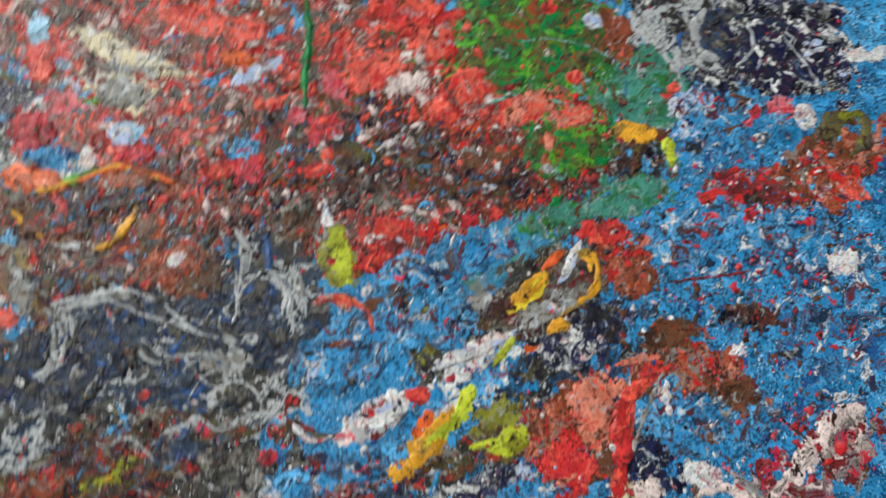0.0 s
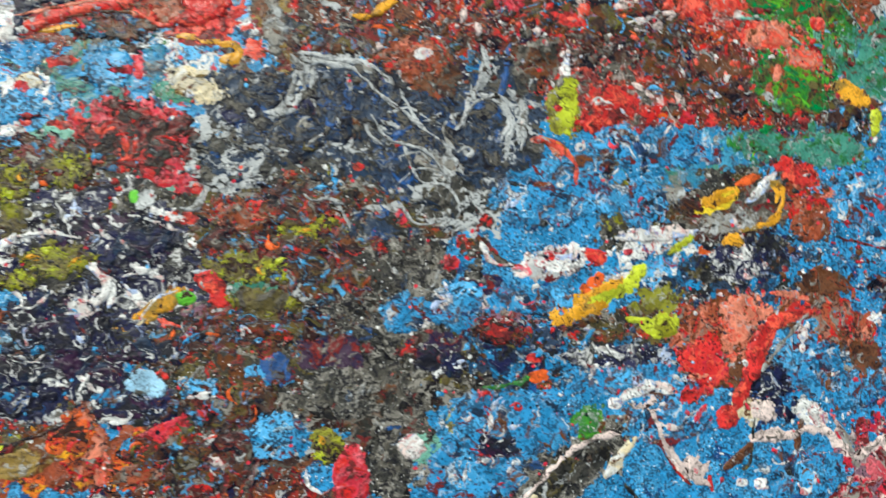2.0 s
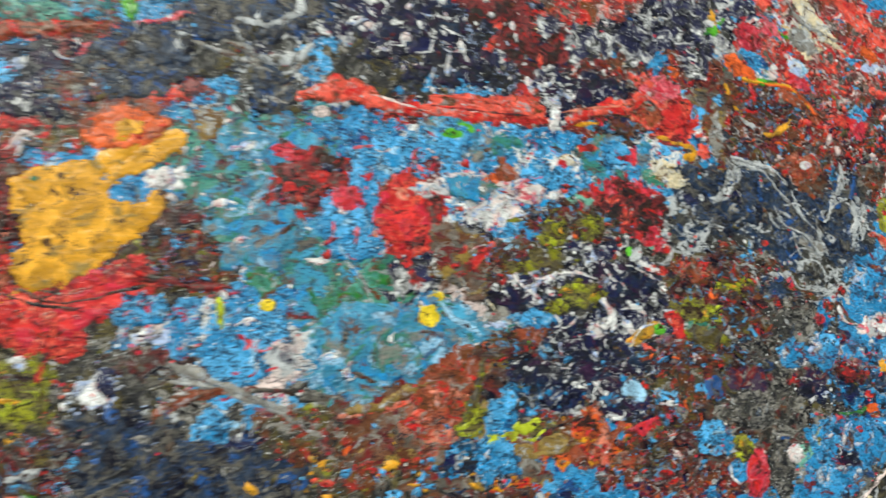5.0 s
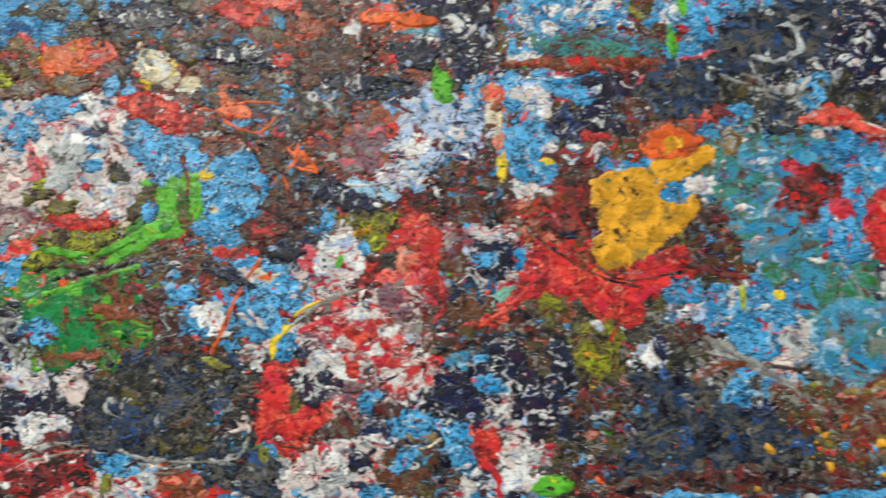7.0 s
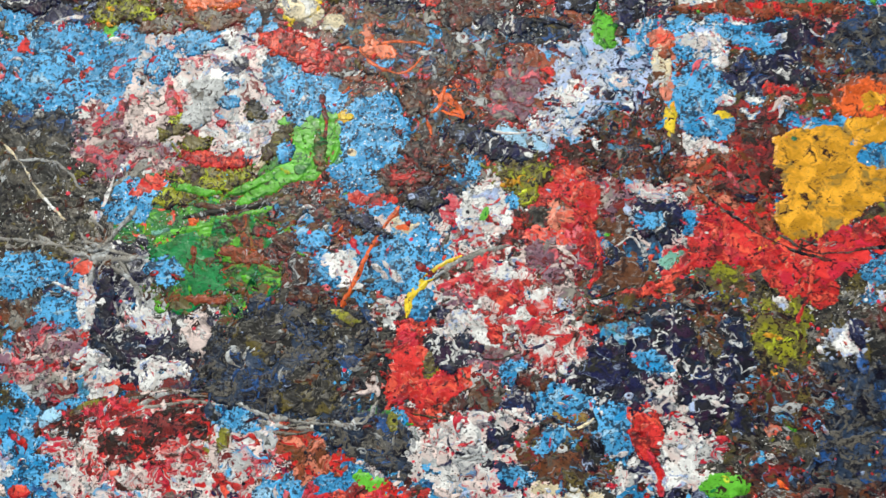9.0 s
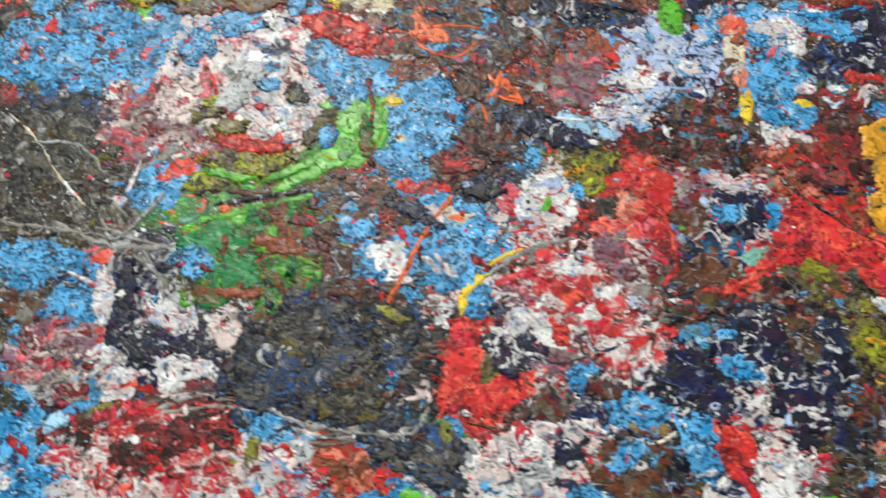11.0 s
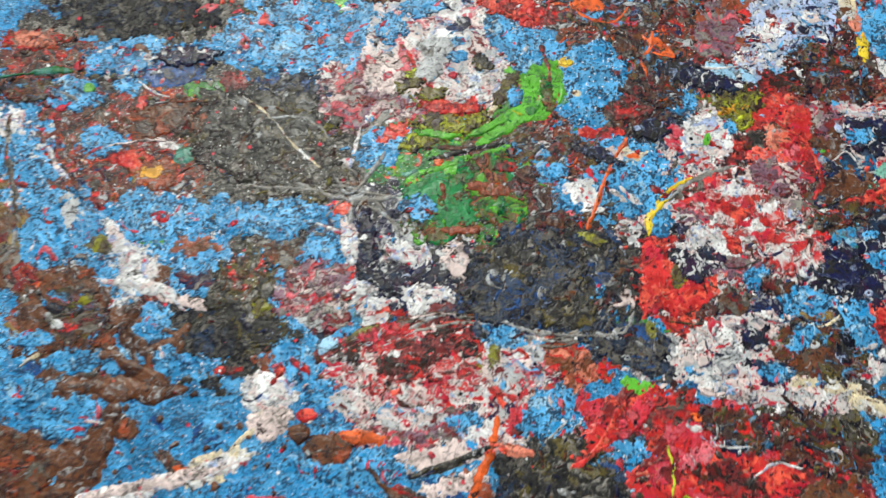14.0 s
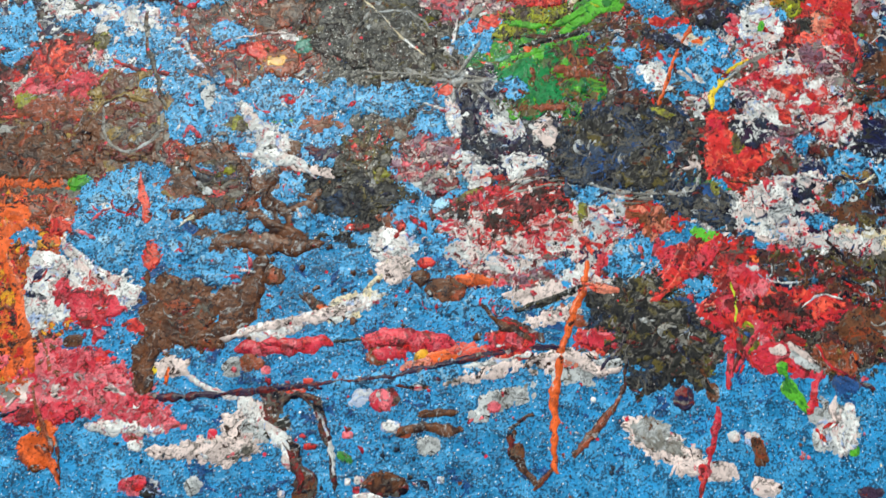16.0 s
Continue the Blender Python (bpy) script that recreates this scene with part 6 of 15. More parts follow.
patch(-0.2664, 0.4843, 0.0288, 0.0093, -0.03, "white", 633)
patch(-0.2525, 0.5160, 0.0094, 0.0059, 0.16, "yellow", 634)
patch(-0.2928, 0.4173, 0.0112, 0.0078, 0.13, "sky", 635)
patch(-0.2646, 0.4182, 0.0091, 0.0068, 0.13, "sky", 636)
patch(-0.2198, 0.6003, 0.0243, 0.0158, 0.17, "blue", 637, 0.7)
drip("crimson", 0.0030, 638, -0.2659, 0.5830, -0.2301, 0.5831)
blob(-0.1548, 0.6149, 0.0125, 0.0099, 0.18, "rose", 639)
drip("rose", 0.0050, 640, -0.1494, 0.6380, -0.1062, 0.6523, -0.0751, 0.6678, -0.0569, 0.6876)
patch(-0.2045, 0.6915, 0.0188, 0.0189, 0.20, "silver", 641, 0.9)
patch(-0.0778, 0.7034, 0.0332, 0.0232, 0.19, "sky", 642, 0.8)
patch(-0.1045, 0.7113, 0.0157, 0.0155, 0.20, "ice", 643, 0.8)
patch(-0.1193, 0.6564, 0.0219, 0.0126, 0.18, "sky", 644)
drip("silver", 0.0047, 645, -0.0182, 0.7050, -0.0007, 0.6950, 0.0070, 0.6798, 0.0012, 0.6655)
drip("silver", 0.0092, 646, -0.0615, 0.6606, -0.0541, 0.6489, -0.0600, 0.6414)
drip("silver", 0.0059, 647, -0.0483, 0.6597, -0.0224, 0.6678, -0.0022, 0.6649)
drip("grey", 0.0093, 648, -0.0406, 0.6449, -0.0198, 0.6291, 0.0005, 0.6230, 0.0192, 0.6458)
patch(-0.0298, 0.6796, 0.0337, 0.0155, 0.19, "coal", 649)
patch(-0.0111, 0.5985, 0.0251, 0.0239, 1.74, "coal", 650, 0.6)
patch(-0.2030, 0.5540, 0.0181, 0.0120, 0.16, "maroon", 651)
drip("white", 0.0054, 652, -0.2029, 0.5238, -0.2015, 0.5391, -0.2078, 0.5423)
patch(-0.1262, 0.5885, 0.0380, 0.0049, 0.17, "ash", 653)
patch(-0.0981, 0.5933, 0.0166, 0.0087, 0.17, "coral", 654, 0.8)
patch(-0.0508, 0.6045, 0.0131, 0.0100, 0.17, "sky", 655)
patch(-0.1235, 0.5579, 0.0340, 0.0243, 0.16, "rust", 656, 0.4)
drip("amber", 0.0217, 660, -0.0828, 0.5601, -0.1098, 0.5434, -0.1451, 0.5219)
drip("amber", 0.0163, 661, -0.0890, 0.5037, -0.1159, 0.4697, -0.1499, 0.4424)
drip("amber", 0.0059, 663, -0.1788, 0.4326, -0.1946, 0.4132, -0.2164, 0.3989)
patch(-0.1834, 0.4790, 0.0084, 0.0059, 0.15, "orange", 664)
blob(-0.1218, 0.5019, 0.0110, 0.0066, -0.02, "tblue", 665)
patch(-0.0921, 0.5197, 0.0164, 0.0085, 0.15, "white", 666, 0.8)
patch(-0.0610, 0.5680, 0.0136, 0.0129, 1.73, "ochre", 667, 0.8)
blob(-0.1066, 0.4335, 0.0311, 0.0173, 0.54, "red", 668, 0.3)
blob(-0.1882, 0.4083, 0.0717, 0.0193, 0.26, "red", 669, 0.3)
blob(-0.1709, 0.3818, 0.0350, 0.0182, -0.22, "red", 670, 0.35)
patch(-0.2347, 0.4079, 0.0347, 0.0191, 0.13, "red", 671, 0.4)
drip("red", 0.0080, 672, -0.2329, 0.3911, -0.2640, 0.3648, -0.3063, 0.3460, -0.3365, 0.3262)
patch(-0.1775, 0.3896, 0.0106, 0.0057, 0.12, "maroon", 673)
patch(-0.1718, 0.3619, 0.0176, 0.0090, 0.12, "white", 674, 0.8)
patch(-0.2359, 0.4713, 0.0345, 0.0293, 1.72, "maroon", 675, 0.5)
blob(-0.2502, 0.4173, 0.0040, 0.0034, 0.13, "leaf", 676)
patch(-0.1871, 0.3404, 0.0230, 0.0222, -0.23, "moss", 677, 0.7)
patch(-0.2191, 0.3703, 0.0115, 0.0089, 0.12, "rust", 678)
patch(-0.2392, 0.3456, 0.0136, 0.0088, 0.12, "rust", 679)
splash(-0.1283, 0.3386, 0.0142, "lav", 680)
patch(-0.1044, 0.4074, 0.0244, 0.0116, 0.13, "sky", 681, 0.8)
patch(-0.0903, 0.3859, 0.0159, 0.0069, 0.12, "lav", 682)
patch(-0.0839, 0.4574, 0.0375, 0.0177, 0.14, "olive", 683, 0.8)
drip("maroon", 0.0049, 684, -0.0947, 0.4381, -0.0636, 0.4363, -0.0313, 0.4227)
patch(-0.0216, 0.5587, 0.0328, 0.0186, 0.16, "tblue", 685, 0.7)
patch(-0.0229, 0.4841, 0.0388, 0.0301, 0.14, "tblue", 686, 0.7)
patch(0.0397, 0.5241, 0.0319, 0.0257, 1.38, "maroon", 687, 0.8)
patch(0.0124, 0.5388, 0.0195, 0.0125, 1.20, "red", 688, 0.8)
blob(0.0124, 0.5169, 0.0076, 0.0051, -0.19, "white", 689)
patch(-0.0124, 0.5195, 0.0143, 0.0049, 0.15, "red", 690)
drip("coral", 0.0094, 691, 0.0085, 0.6017, 0.0413, 0.6124, 0.0751, 0.6162, 0.0962, 0.6034, 0.1447, 0.6081, 0.2012, 0.6127, 0.2444, 0.6211)
drip("blush", 0.0034, 692, 0.0346, 0.6113, 0.0751, 0.6155, 0.0962, 0.6047, 0.1517, 0.6086, 0.2084, 0.6139)
drip("red", 0.0097, 693, 0.0897, 0.5958, 0.1448, 0.6035, 0.1871, 0.6051, 0.2229, 0.6075)
patch(0.0398, 0.6396, 0.0274, 0.0167, 0.17, "sky", 694, 0.8)
patch(0.1507, 0.6356, 0.0287, 0.0118, 0.17, "sky", 695, 0.8)
patch(0.0638, 0.5722, 0.0549, 0.0164, 0.16, "blue", 696, 0.7)
patch(0.1458, 0.5788, 0.0354, 0.0128, 0.16, "sky", 697, 0.7)
blob(0.1574, 0.5852, 0.0085, 0.0058, 0.16, "leaf", 698)
blob(0.0344, 0.5919, 0.0074, 0.0057, 0.16, "blush", 699)
drip("plum", 0.0094, 700, 0.0586, 0.5427, 0.0988, 0.5489, 0.1395, 0.5596)
patch(0.1142, 0.5098, 0.0387, 0.0263, 1.38, "red", 701, 0.6)
patch(0.0998, 0.5267, 0.0150, 0.0137, 1.72, "rust", 702)
patch(0.1322, 0.5701, 0.0140, 0.0090, 0.16, "salmon", 703)
patch(0.1126, 0.5446, 0.0168, 0.0067, -0.36, "mint", 704)
patch(0.1678, 0.5497, 0.0212, 0.0102, 0.15, "sky", 705)
patch(0.2030, 0.5485, 0.0172, 0.0090, 0.15, "orange", 706)
patch(0.2109, 0.5173, 0.0358, 0.0152, 0.14, "white", 707, 0.9)
patch(0.0670, 0.5093, 0.0369, 0.0269, 1.71, "sky", 708, 0.8)
patch(0.2460, 0.5418, 0.0385, 0.0218, 1.72, "m_bluew", 709)
blob(-0.0036, 0.4154, 0.0070, 0.0053, 0.13, "yellow", 710)
patch(0.1418, 0.4141, 0.0112, 0.0105, -0.56, "yellow", 711, 0.3)
drip("ice", 0.0054, 712, 0.1551, 0.4188, 0.1725, 0.4055, 0.1797, 0.3942)
drip("lime", 0.0050, 713, -0.0406, 0.4215, -0.0389, 0.3980)
patch(0.1325, 0.3947, 0.0522, 0.0247, -0.21, "tblue", 714, 0.5)
patch(0.0932, 0.3841, 0.0385, 0.0244, -0.21, "blue", 715, 0.5)
patch(0.0005, 0.4207, 0.0282, 0.0177, 0.13, "blue", 716, 0.7)
patch(-0.0279, 0.3759, 0.0314, 0.0173, 0.12, "blue", 717, 0.7)
patch(0.0044, 0.3621, 0.0228, 0.0174, 0.11, "blush", 718, 0.8)
patch(0.0282, 0.3884, 0.0167, 0.0118, 0.12, "silver", 719, 0.8)
drip("salmon", 0.0063, 720, -0.0015, 0.4026, 0.0064, 0.3799, 0.0044, 0.3621)
drip("rust", 0.0084, 721, -0.0847, 0.3179, -0.0737, 0.3304, -0.0501, 0.3415, -0.0318, 0.3436)
drip("grey", 0.0061, 722, -0.0755, 0.3531, -0.0381, 0.3457, -0.0001, 0.3355, 0.0383, 0.3251)
drip("ash", 0.0056, 723, -0.0259, 0.3471, 0.0118, 0.3455, 0.0567, 0.3386)
drip("mauve", 0.0087, 724, -0.0061, 0.3319, 0.0197, 0.3203, 0.0451, 0.3171)
patch(-0.0417, 0.3111, 0.0135, 0.0124, 0.10, "sky", 725, 0.6)
patch(-0.0356, 0.3117, 0.0185, 0.0045, 0.34, "ice", 726)
patch(-0.0134, 0.3026, 0.0111, 0.0079, 0.10, "navy", 727)
patch(-0.0372, 0.2917, 0.0085, 0.0067, 0.10, "sky", 728)
patch(0.1612, 0.3438, 0.0373, 0.0254, 1.19, "rust", 729, 0.4)
drip("rust", 0.0205, 730, 0.1807, 0.3639, 0.1616, 0.3320, 0.1563, 0.2961)
drip("salmon", 0.0064, 731, 0.0638, 0.3248, 0.0958, 0.3311, 0.1282, 0.3374)
patch(0.0536, 0.2806, 0.0152, 0.0079, 0.09, "amber", 732)
patch(0.0686, 0.2964, 0.0077, 0.0057, 0.10, "orange", 733)
patch(0.0684, 0.2763, 0.0064, 0.0057, 0.09, "sky", 734)
blob(0.1122, 0.2574, 0.0116, 0.0051, 0.09, "sky", 735)
patch(0.1357, 0.3175, 0.0251, 0.0245, -0.39, "ochre", 736, 0.6)
drip("ash", 0.0066, 737, 0.1441, 0.2717, 0.1709, 0.2567, 0.1975, 0.2532)
patch(0.2232, 0.3024, 0.0205, 0.0094, 0.09, "lime", 738, 0.9)
patch(0.2101, 0.2835, 0.0203, 0.0175, 0.09, "blue", 739, 0.7)
patch(0.1955, 0.3235, 0.0204, 0.0142, 0.10, "sky", 740, 0.7)
patch(0.2311, 0.2561, 0.0272, 0.0116, 0.08, "m_fire", 741, 0.8)
drip("red", 0.0083, 742, 0.1641, 0.4539, 0.1774, 0.4650, 0.1909, 0.4763)
patch(0.1718, 0.4301, 0.0244, 0.0207, 1.69, "blush", 743, 0.8)
drip("white", 0.0127, 744, 0.2120, 0.4727, 0.2266, 0.4494, 0.2376, 0.4257)
drip("white", 0.0084, 745, 0.2059, 0.4405, 0.2336, 0.4503)
patch(0.0614, 0.4898, 0.0200, 0.0184, 0.14, "silver", 746, 0.8)
drip("ice", 0.0053, 747, 0.0699, 0.4540, 0.0840, 0.4374, 0.0914, 0.4201)
patch(-0.0503, 0.2653, 0.0303, 0.0220, 0.09, "ash", 748, 0.8)
patch(-0.0673, 0.2527, 0.0239, 0.0164, 0.09, "ash", 749, 0.95)
patch(-0.1288, 0.2800, 0.0273, 0.0234, 1.67, "slate", 750, 0.8)
patch(-0.1860, 0.2744, 0.0162, 0.0148, 1.67, "salmon", 751, 0.9)
blob(-0.1713, 0.2759, 0.0076, 0.0046, 1.67, "leaf", 752)
patch(-0.1514, 0.2723, 0.0092, 0.0065, 0.10, "lav", 753)
patch(-0.2220, 0.2925, 0.0215, 0.0169, 1.67, "navy", 754, 0.8)
blob(-0.2075, 0.2110, 0.0133, 0.0073, 0.08, "leaf", 755)
drip("rust", 0.0051, 756, -0.1682, 0.2116, -0.1233, 0.2207, -0.0412, 0.2248)
patch(-0.0935, 0.2124, 0.0176, 0.0075, 0.08, "sky", 757)
patch(-0.0464, 0.2151, 0.0131, 0.0065, 0.08, "sky", 758)
patch(0.0754, 0.2288, 0.0253, 0.0078, 0.08, "blue", 759)
patch(-0.3093, 0.2836, 0.0325, 0.0263, 0.10, "navy", 760, 0.7)
patch(-0.2939, 0.2905, 0.0141, 0.0138, 0.10, "ice", 761, 0.9)
patch(-0.2827, 0.2439, 0.0209, 0.0140, 1.66, "red", 762, 0.4)
patch(-0.3086, 0.2362, 0.0258, 0.0160, 1.66, "sky", 763, 0.6)
patch(-0.3432, 0.2565, 0.0179, 0.0104, 0.10, "sky", 764, 0.7)
patch(-0.3563, 0.1987, 0.0201, 0.0083, 0.61, "rust", 765)
drip("rust", 0.0134, 766, -0.3604, 0.1908, -0.3415, 0.2050, -0.3277, 0.2190)
patch(-0.3408, 0.2385, 0.0136, 0.0042, 0.27, "salmon", 767)
patch(-0.3785, 0.2095, 0.0309, 0.0201, 0.09, "blush", 768, 0.7)
patch(-0.3966, 0.2282, 0.0152, 0.0102, 1.66, "navy", 769, 0.9)
patch(-0.4243, 0.2769, 0.0204, 0.0205, 0.10, "white", 770, 0.8)
patch(-0.3923, 0.2698, 0.0122, 0.0073, 0.46, "sky", 771)
patch(-0.4167, 0.3303, 0.0126, 0.0093, -0.41, "red", 772, 0.6)
patch(-0.3797, 0.3293, 0.0214, 0.0084, 2.31, "white", 773, 0.7)
patch(-0.4034, 0.3106, 0.0156, 0.0084, 0.11, "red", 774, 0.8)
blob(-0.4129, 0.2938, 0.0078, 0.0072, 1.68, "crimson", 775)
patch(-0.3954, 0.3651, 0.0084, 0.0043, 0.12, "red", 776)
patch(-0.3669, 0.3523, 0.0214, 0.0161, 0.12, "ash", 777, 0.8)
drip("red", 0.0110, 778, -0.2900, 0.3479, -0.2745, 0.3580, -0.2423, 0.3731)
patch(-0.2916, 0.3615, 0.0111, 0.0077, 0.12, "mint", 779)
patch(-0.2715, 0.3806, 0.0169, 0.0089, 0.12, "mint", 780, 0.8)
patch(-0.3849, 0.3287, 0.0264, 0.0138, 0.12, "white", 781, 0.9)
patch(-0.3241, 0.3141, 0.0160, 0.0086, 1.68, "tblue", 782, 0.8)
patch(0.0136, 0.3168, 0.0184, 0.0047, -0.22, "rust", 783)
patch(-0.9234, 0.4635, 0.0290, 0.0114, 0.15, "crimson", 784, 0.95)
patch(-0.8707, 0.4375, 0.0325, 0.0285, 1.73, "sky", 785, 0.6)
patch(-0.8775, 0.4942, 0.0196, 0.0175, 0.15, "sky", 786, 0.6)
patch(-0.8148, 0.4296, 0.0235, 0.0214, 0.15, "sky", 787, 0.6)
patch(-0.7651, 0.4429, 0.0321, 0.0170, 1.73, "sky", 788, 0.6)
patch(-0.7526, 0.4728, 0.0222, 0.0191, 1.73, "sky", 789, 0.8)
patch(-0.8107, 0.4695, 0.0192, 0.0168, 0.15, "sky", 790, 0.8)
patch(-0.8761, 0.4311, 0.0109, 0.0085, 1.73, "blush", 791)
patch(-0.8599, 0.4647, 0.0090, 0.0087, 1.73, "red", 792, 0.6)
patch(-0.8144, 0.4463, 0.0076, 0.0044, 0.15, "coral", 793)
patch(-0.7910, 0.4499, 0.0145, 0.0064, -0.04, "red", 794, 0.8)
patch(-0.9001, 0.4218, 0.0377, 0.0130, 0.15, "blue", 795, 0.7)
patch(-0.9691, 0.4222, 0.0285, 0.0110, 0.15, "sky", 796, 0.7)
blob(-0.9709, 0.4135, 0.0113, 0.0109, 0.15, "brown", 797, 0.3)
blob(-0.9698, 0.4131, 0.0065, 0.0043, 1.73, "silver", 798)
patch(-0.9432, 0.3906, 0.0084, 0.0065, 1.73, "coral", 799)
patch(-0.9349, 0.3946, 0.0279, 0.0137, 0.15, "deep", 800, 0.8)
patch(-0.9725, 0.3780, 0.0139, 0.0105, 0.15, "sky", 801, 0.8)
patch(-0.8388, 0.5002, 0.0290, 0.0130, 0.32, "navy", 802, 0.7)
drip("white", 0.0044, 803, -0.8485, 0.4809, -0.8372, 0.4944, -0.8187, 0.5003)
patch(-0.7911, 0.4899, 0.0107, 0.0080, 0.15, "leaf", 804, 0.7)
patch(-0.7457, 0.5087, 0.0097, 0.0081, 0.15, "orange", 805, 0.8)
patch(-0.7117, 0.5380, 0.0251, 0.0129, 0.58, "orange", 806, 0.5)
patch(-0.6894, 0.5536, 0.0248, 0.0121, 0.15, "coral", 807, 0.8)
drip("ochre", 0.0039, 808, -0.8029, 0.5177, -0.7724, 0.5164, -0.7385, 0.5217)
patch(-0.8719, 0.3937, 0.0191, 0.0101, -0.04, "maroon", 809, 0.8)
patch(-0.9022, 0.3837, 0.0157, 0.0083, 0.15, "green", 810, 0.9)
drip("cream", 0.0032, 811, -0.8447, 0.3666, -0.8199, 0.3452, -0.8040, 0.3378, -0.7845, 0.3335)
drip("grey", 0.0028, 812, -0.8460, 0.3872, -0.8339, 0.3943)
drip("olive", 0.0041, 813, -0.8359, 0.3527, -0.8145, 0.3264, -0.7876, 0.3114)
drip("grey", 0.0035, 814, -0.8166, 0.3021, -0.7852, 0.3023, -0.7600, 0.3086, -0.7316, 0.3014)
drip("grey", 0.0035, 815, -0.7316, 0.3014, -0.7135, 0.2996, -0.7017, 0.3060)
drip("grey", 0.0035, 816, -0.7466, 0.3084, -0.7641, 0.3246, -0.7752, 0.3325)
drip("grey", 0.0043, 817, -0.7390, 0.2956, -0.7390, 0.2773, -0.7223, 0.2621)
drip("silver", 0.0027, 818, -0.9623, 0.3380, -0.9472, 0.3354)
drip("white", 0.0023, 819, -0.9652, 0.3845, -0.9469, 0.3741, -0.9315, 0.3712)
drip("white", 0.0040, 820, -0.9379, 0.3293, -0.9199, 0.3246, -0.9095, 0.3213)
patch(-0.9244, 0.3240, 0.0129, 0.0044, -0.36, "white", 821, 0.7)
patch(-0.9354, 0.2907, 0.0131, 0.0056, 0.16, "ochre", 822)
patch(-0.9116, 0.2944, 0.0114, 0.0084, 0.16, "coral", 823, 0.8)
patch(-0.9457, 0.3059, 0.0151, 0.0057, 0.16, "red", 824, 0.7)
patch(-0.9027, 0.3151, 0.0080, 0.0058, 0.16, "teal", 825)
patch(-0.9292, 0.3509, 0.0262, 0.0063, 0.46, "rust", 826, 0.7)
patch(-0.7337, 0.3488, 0.0222, 0.0211, 0.15, "sky", 827, 0.5)
patch(-0.7067, 0.3604, 0.0196, 0.0097, 0.15, "sky", 828, 0.7)
blob(-0.7763, 0.3545, 0.0045, 0.0044, 0.15, "sky", 829)
drip("white", 0.0036, 830, -0.7517, 0.3709, -0.7527, 0.3557, -0.7533, 0.3360)
patch(-0.7578, 0.3266, 0.0070, 0.0057, 0.16, "white", 831)
patch(-0.7488, 0.3740, 0.0134, 0.0051, 0.55, "white", 832, 0.8)
patch(-0.7812, 0.3921, 0.0092, 0.0072, 0.15, "sky", 833)
patch(-0.7643, 0.3999, 0.0184, 0.0103, 0.15, "rose", 834, 0.95)
patch(-0.7176, 0.4231, 0.0232, 0.0178, 0.15, "blush", 835, 0.8)
drip("moss", 0.0032, 836, -0.7382, 0.4199, -0.7133, 0.4026, -0.6967, 0.3897)
drip("crimson", 0.0042, 837, -0.7174, 0.4448, -0.7026, 0.4308, -0.6917, 0.4112)
patch(-0.6897, 0.4011, 0.0110, 0.0102, 0.15, "red", 838, 0.6)
patch(-0.6608, 0.3953, 0.0227, 0.0071, 0.25, "red", 839, 0.6)
patch(-0.6673, 0.4310, 0.0093, 0.0053, 0.15, "red", 840)
patch(-0.6390, 0.4300, 0.0207, 0.0185, 1.73, "white", 841, 0.6)
drip("cream", 0.0054, 842, -0.6404, 0.3833, -0.6303, 0.4052, -0.6233, 0.4193)
drip("red", 0.0029, 843, -0.7012, 0.5097, -0.6705, 0.5028, -0.6414, 0.5044)
patch(-0.6699, 0.4857, 0.0146, 0.0077, 0.56, "navy", 844, 0.6)
patch(-0.6336, 0.4857, 0.0275, 0.0133, 1.73, "sky", 845, 0.8)
patch(-0.6623, 0.4561, 0.0094, 0.0033, 0.15, "crimson", 846)
patch(-0.6840, 0.4445, 0.0265, 0.0187, 1.73, "silver", 847, 0.9)
patch(-0.6533, 0.5172, 0.0172, 0.0068, 1.73, "sky", 848)
patch(-0.6328, 0.5116, 0.0165, 0.0102, -0.05, "red", 849, 0.7)
drip("cream", 0.0099, 850, -0.6394, 0.5552, -0.6275, 0.5419, -0.6121, 0.5383)
patch(-0.6230, 0.5457, 0.0154, 0.0098, 1.72, "cream", 851, 0.6)
drip("cream", 0.0059, 852, -0.5976, 0.5406, -0.5885, 0.5272)
drip("leaf", 0.0099, 853, -0.6902, 0.3805, -0.6657, 0.3718, -0.6387, 0.3735, -0.6190, 0.3917)
patch(-0.6759, 0.3777, 0.0184, 0.0144, -0.22, "moss", 854, 0.8)
patch(-0.6504, 0.3376, 0.0263, 0.0075, 0.34, "leaf", 855, 0.8)
drip("leaf", 0.0061, 856, -0.6927, 0.3262, -0.6677, 0.3349, -0.6390, 0.3490, -0.6144, 0.3625)
drip("emerald", 0.0035, 857, -0.6264, 0.3534, -0.6086, 0.3537)
patch(-0.6676, 0.3114, 0.0216, 0.0181, 0.16, "emerald", 858, 0.6)
patch(-0.6473, 0.2962, 0.0257, 0.0097, -0.03, "emerald", 859, 0.7)
patch(-0.6730, 0.2945, 0.0128, 0.0045, 0.16, "emerald", 860)
patch(-0.6807, 0.3001, 0.0120, 0.0108, 0.16, "sky", 861, 0.5)
patch(-0.6345, 0.3353, 0.0056, 0.0044, 1.73, "leaf", 862)
patch(-0.6773, 0.3382, 0.0061, 0.0047, 0.16, "orange", 863)
blob(-0.6633, 0.3662, 0.0045, 0.0039, 0.15, "white", 864)
patch(-0.6497, 0.3096, 0.0176, 0.0053, -0.39, "rust", 865, 0.9)
drip("brown", 0.0040, 866, -0.6801, 0.3523, -0.6446, 0.3554, -0.6159, 0.3721)
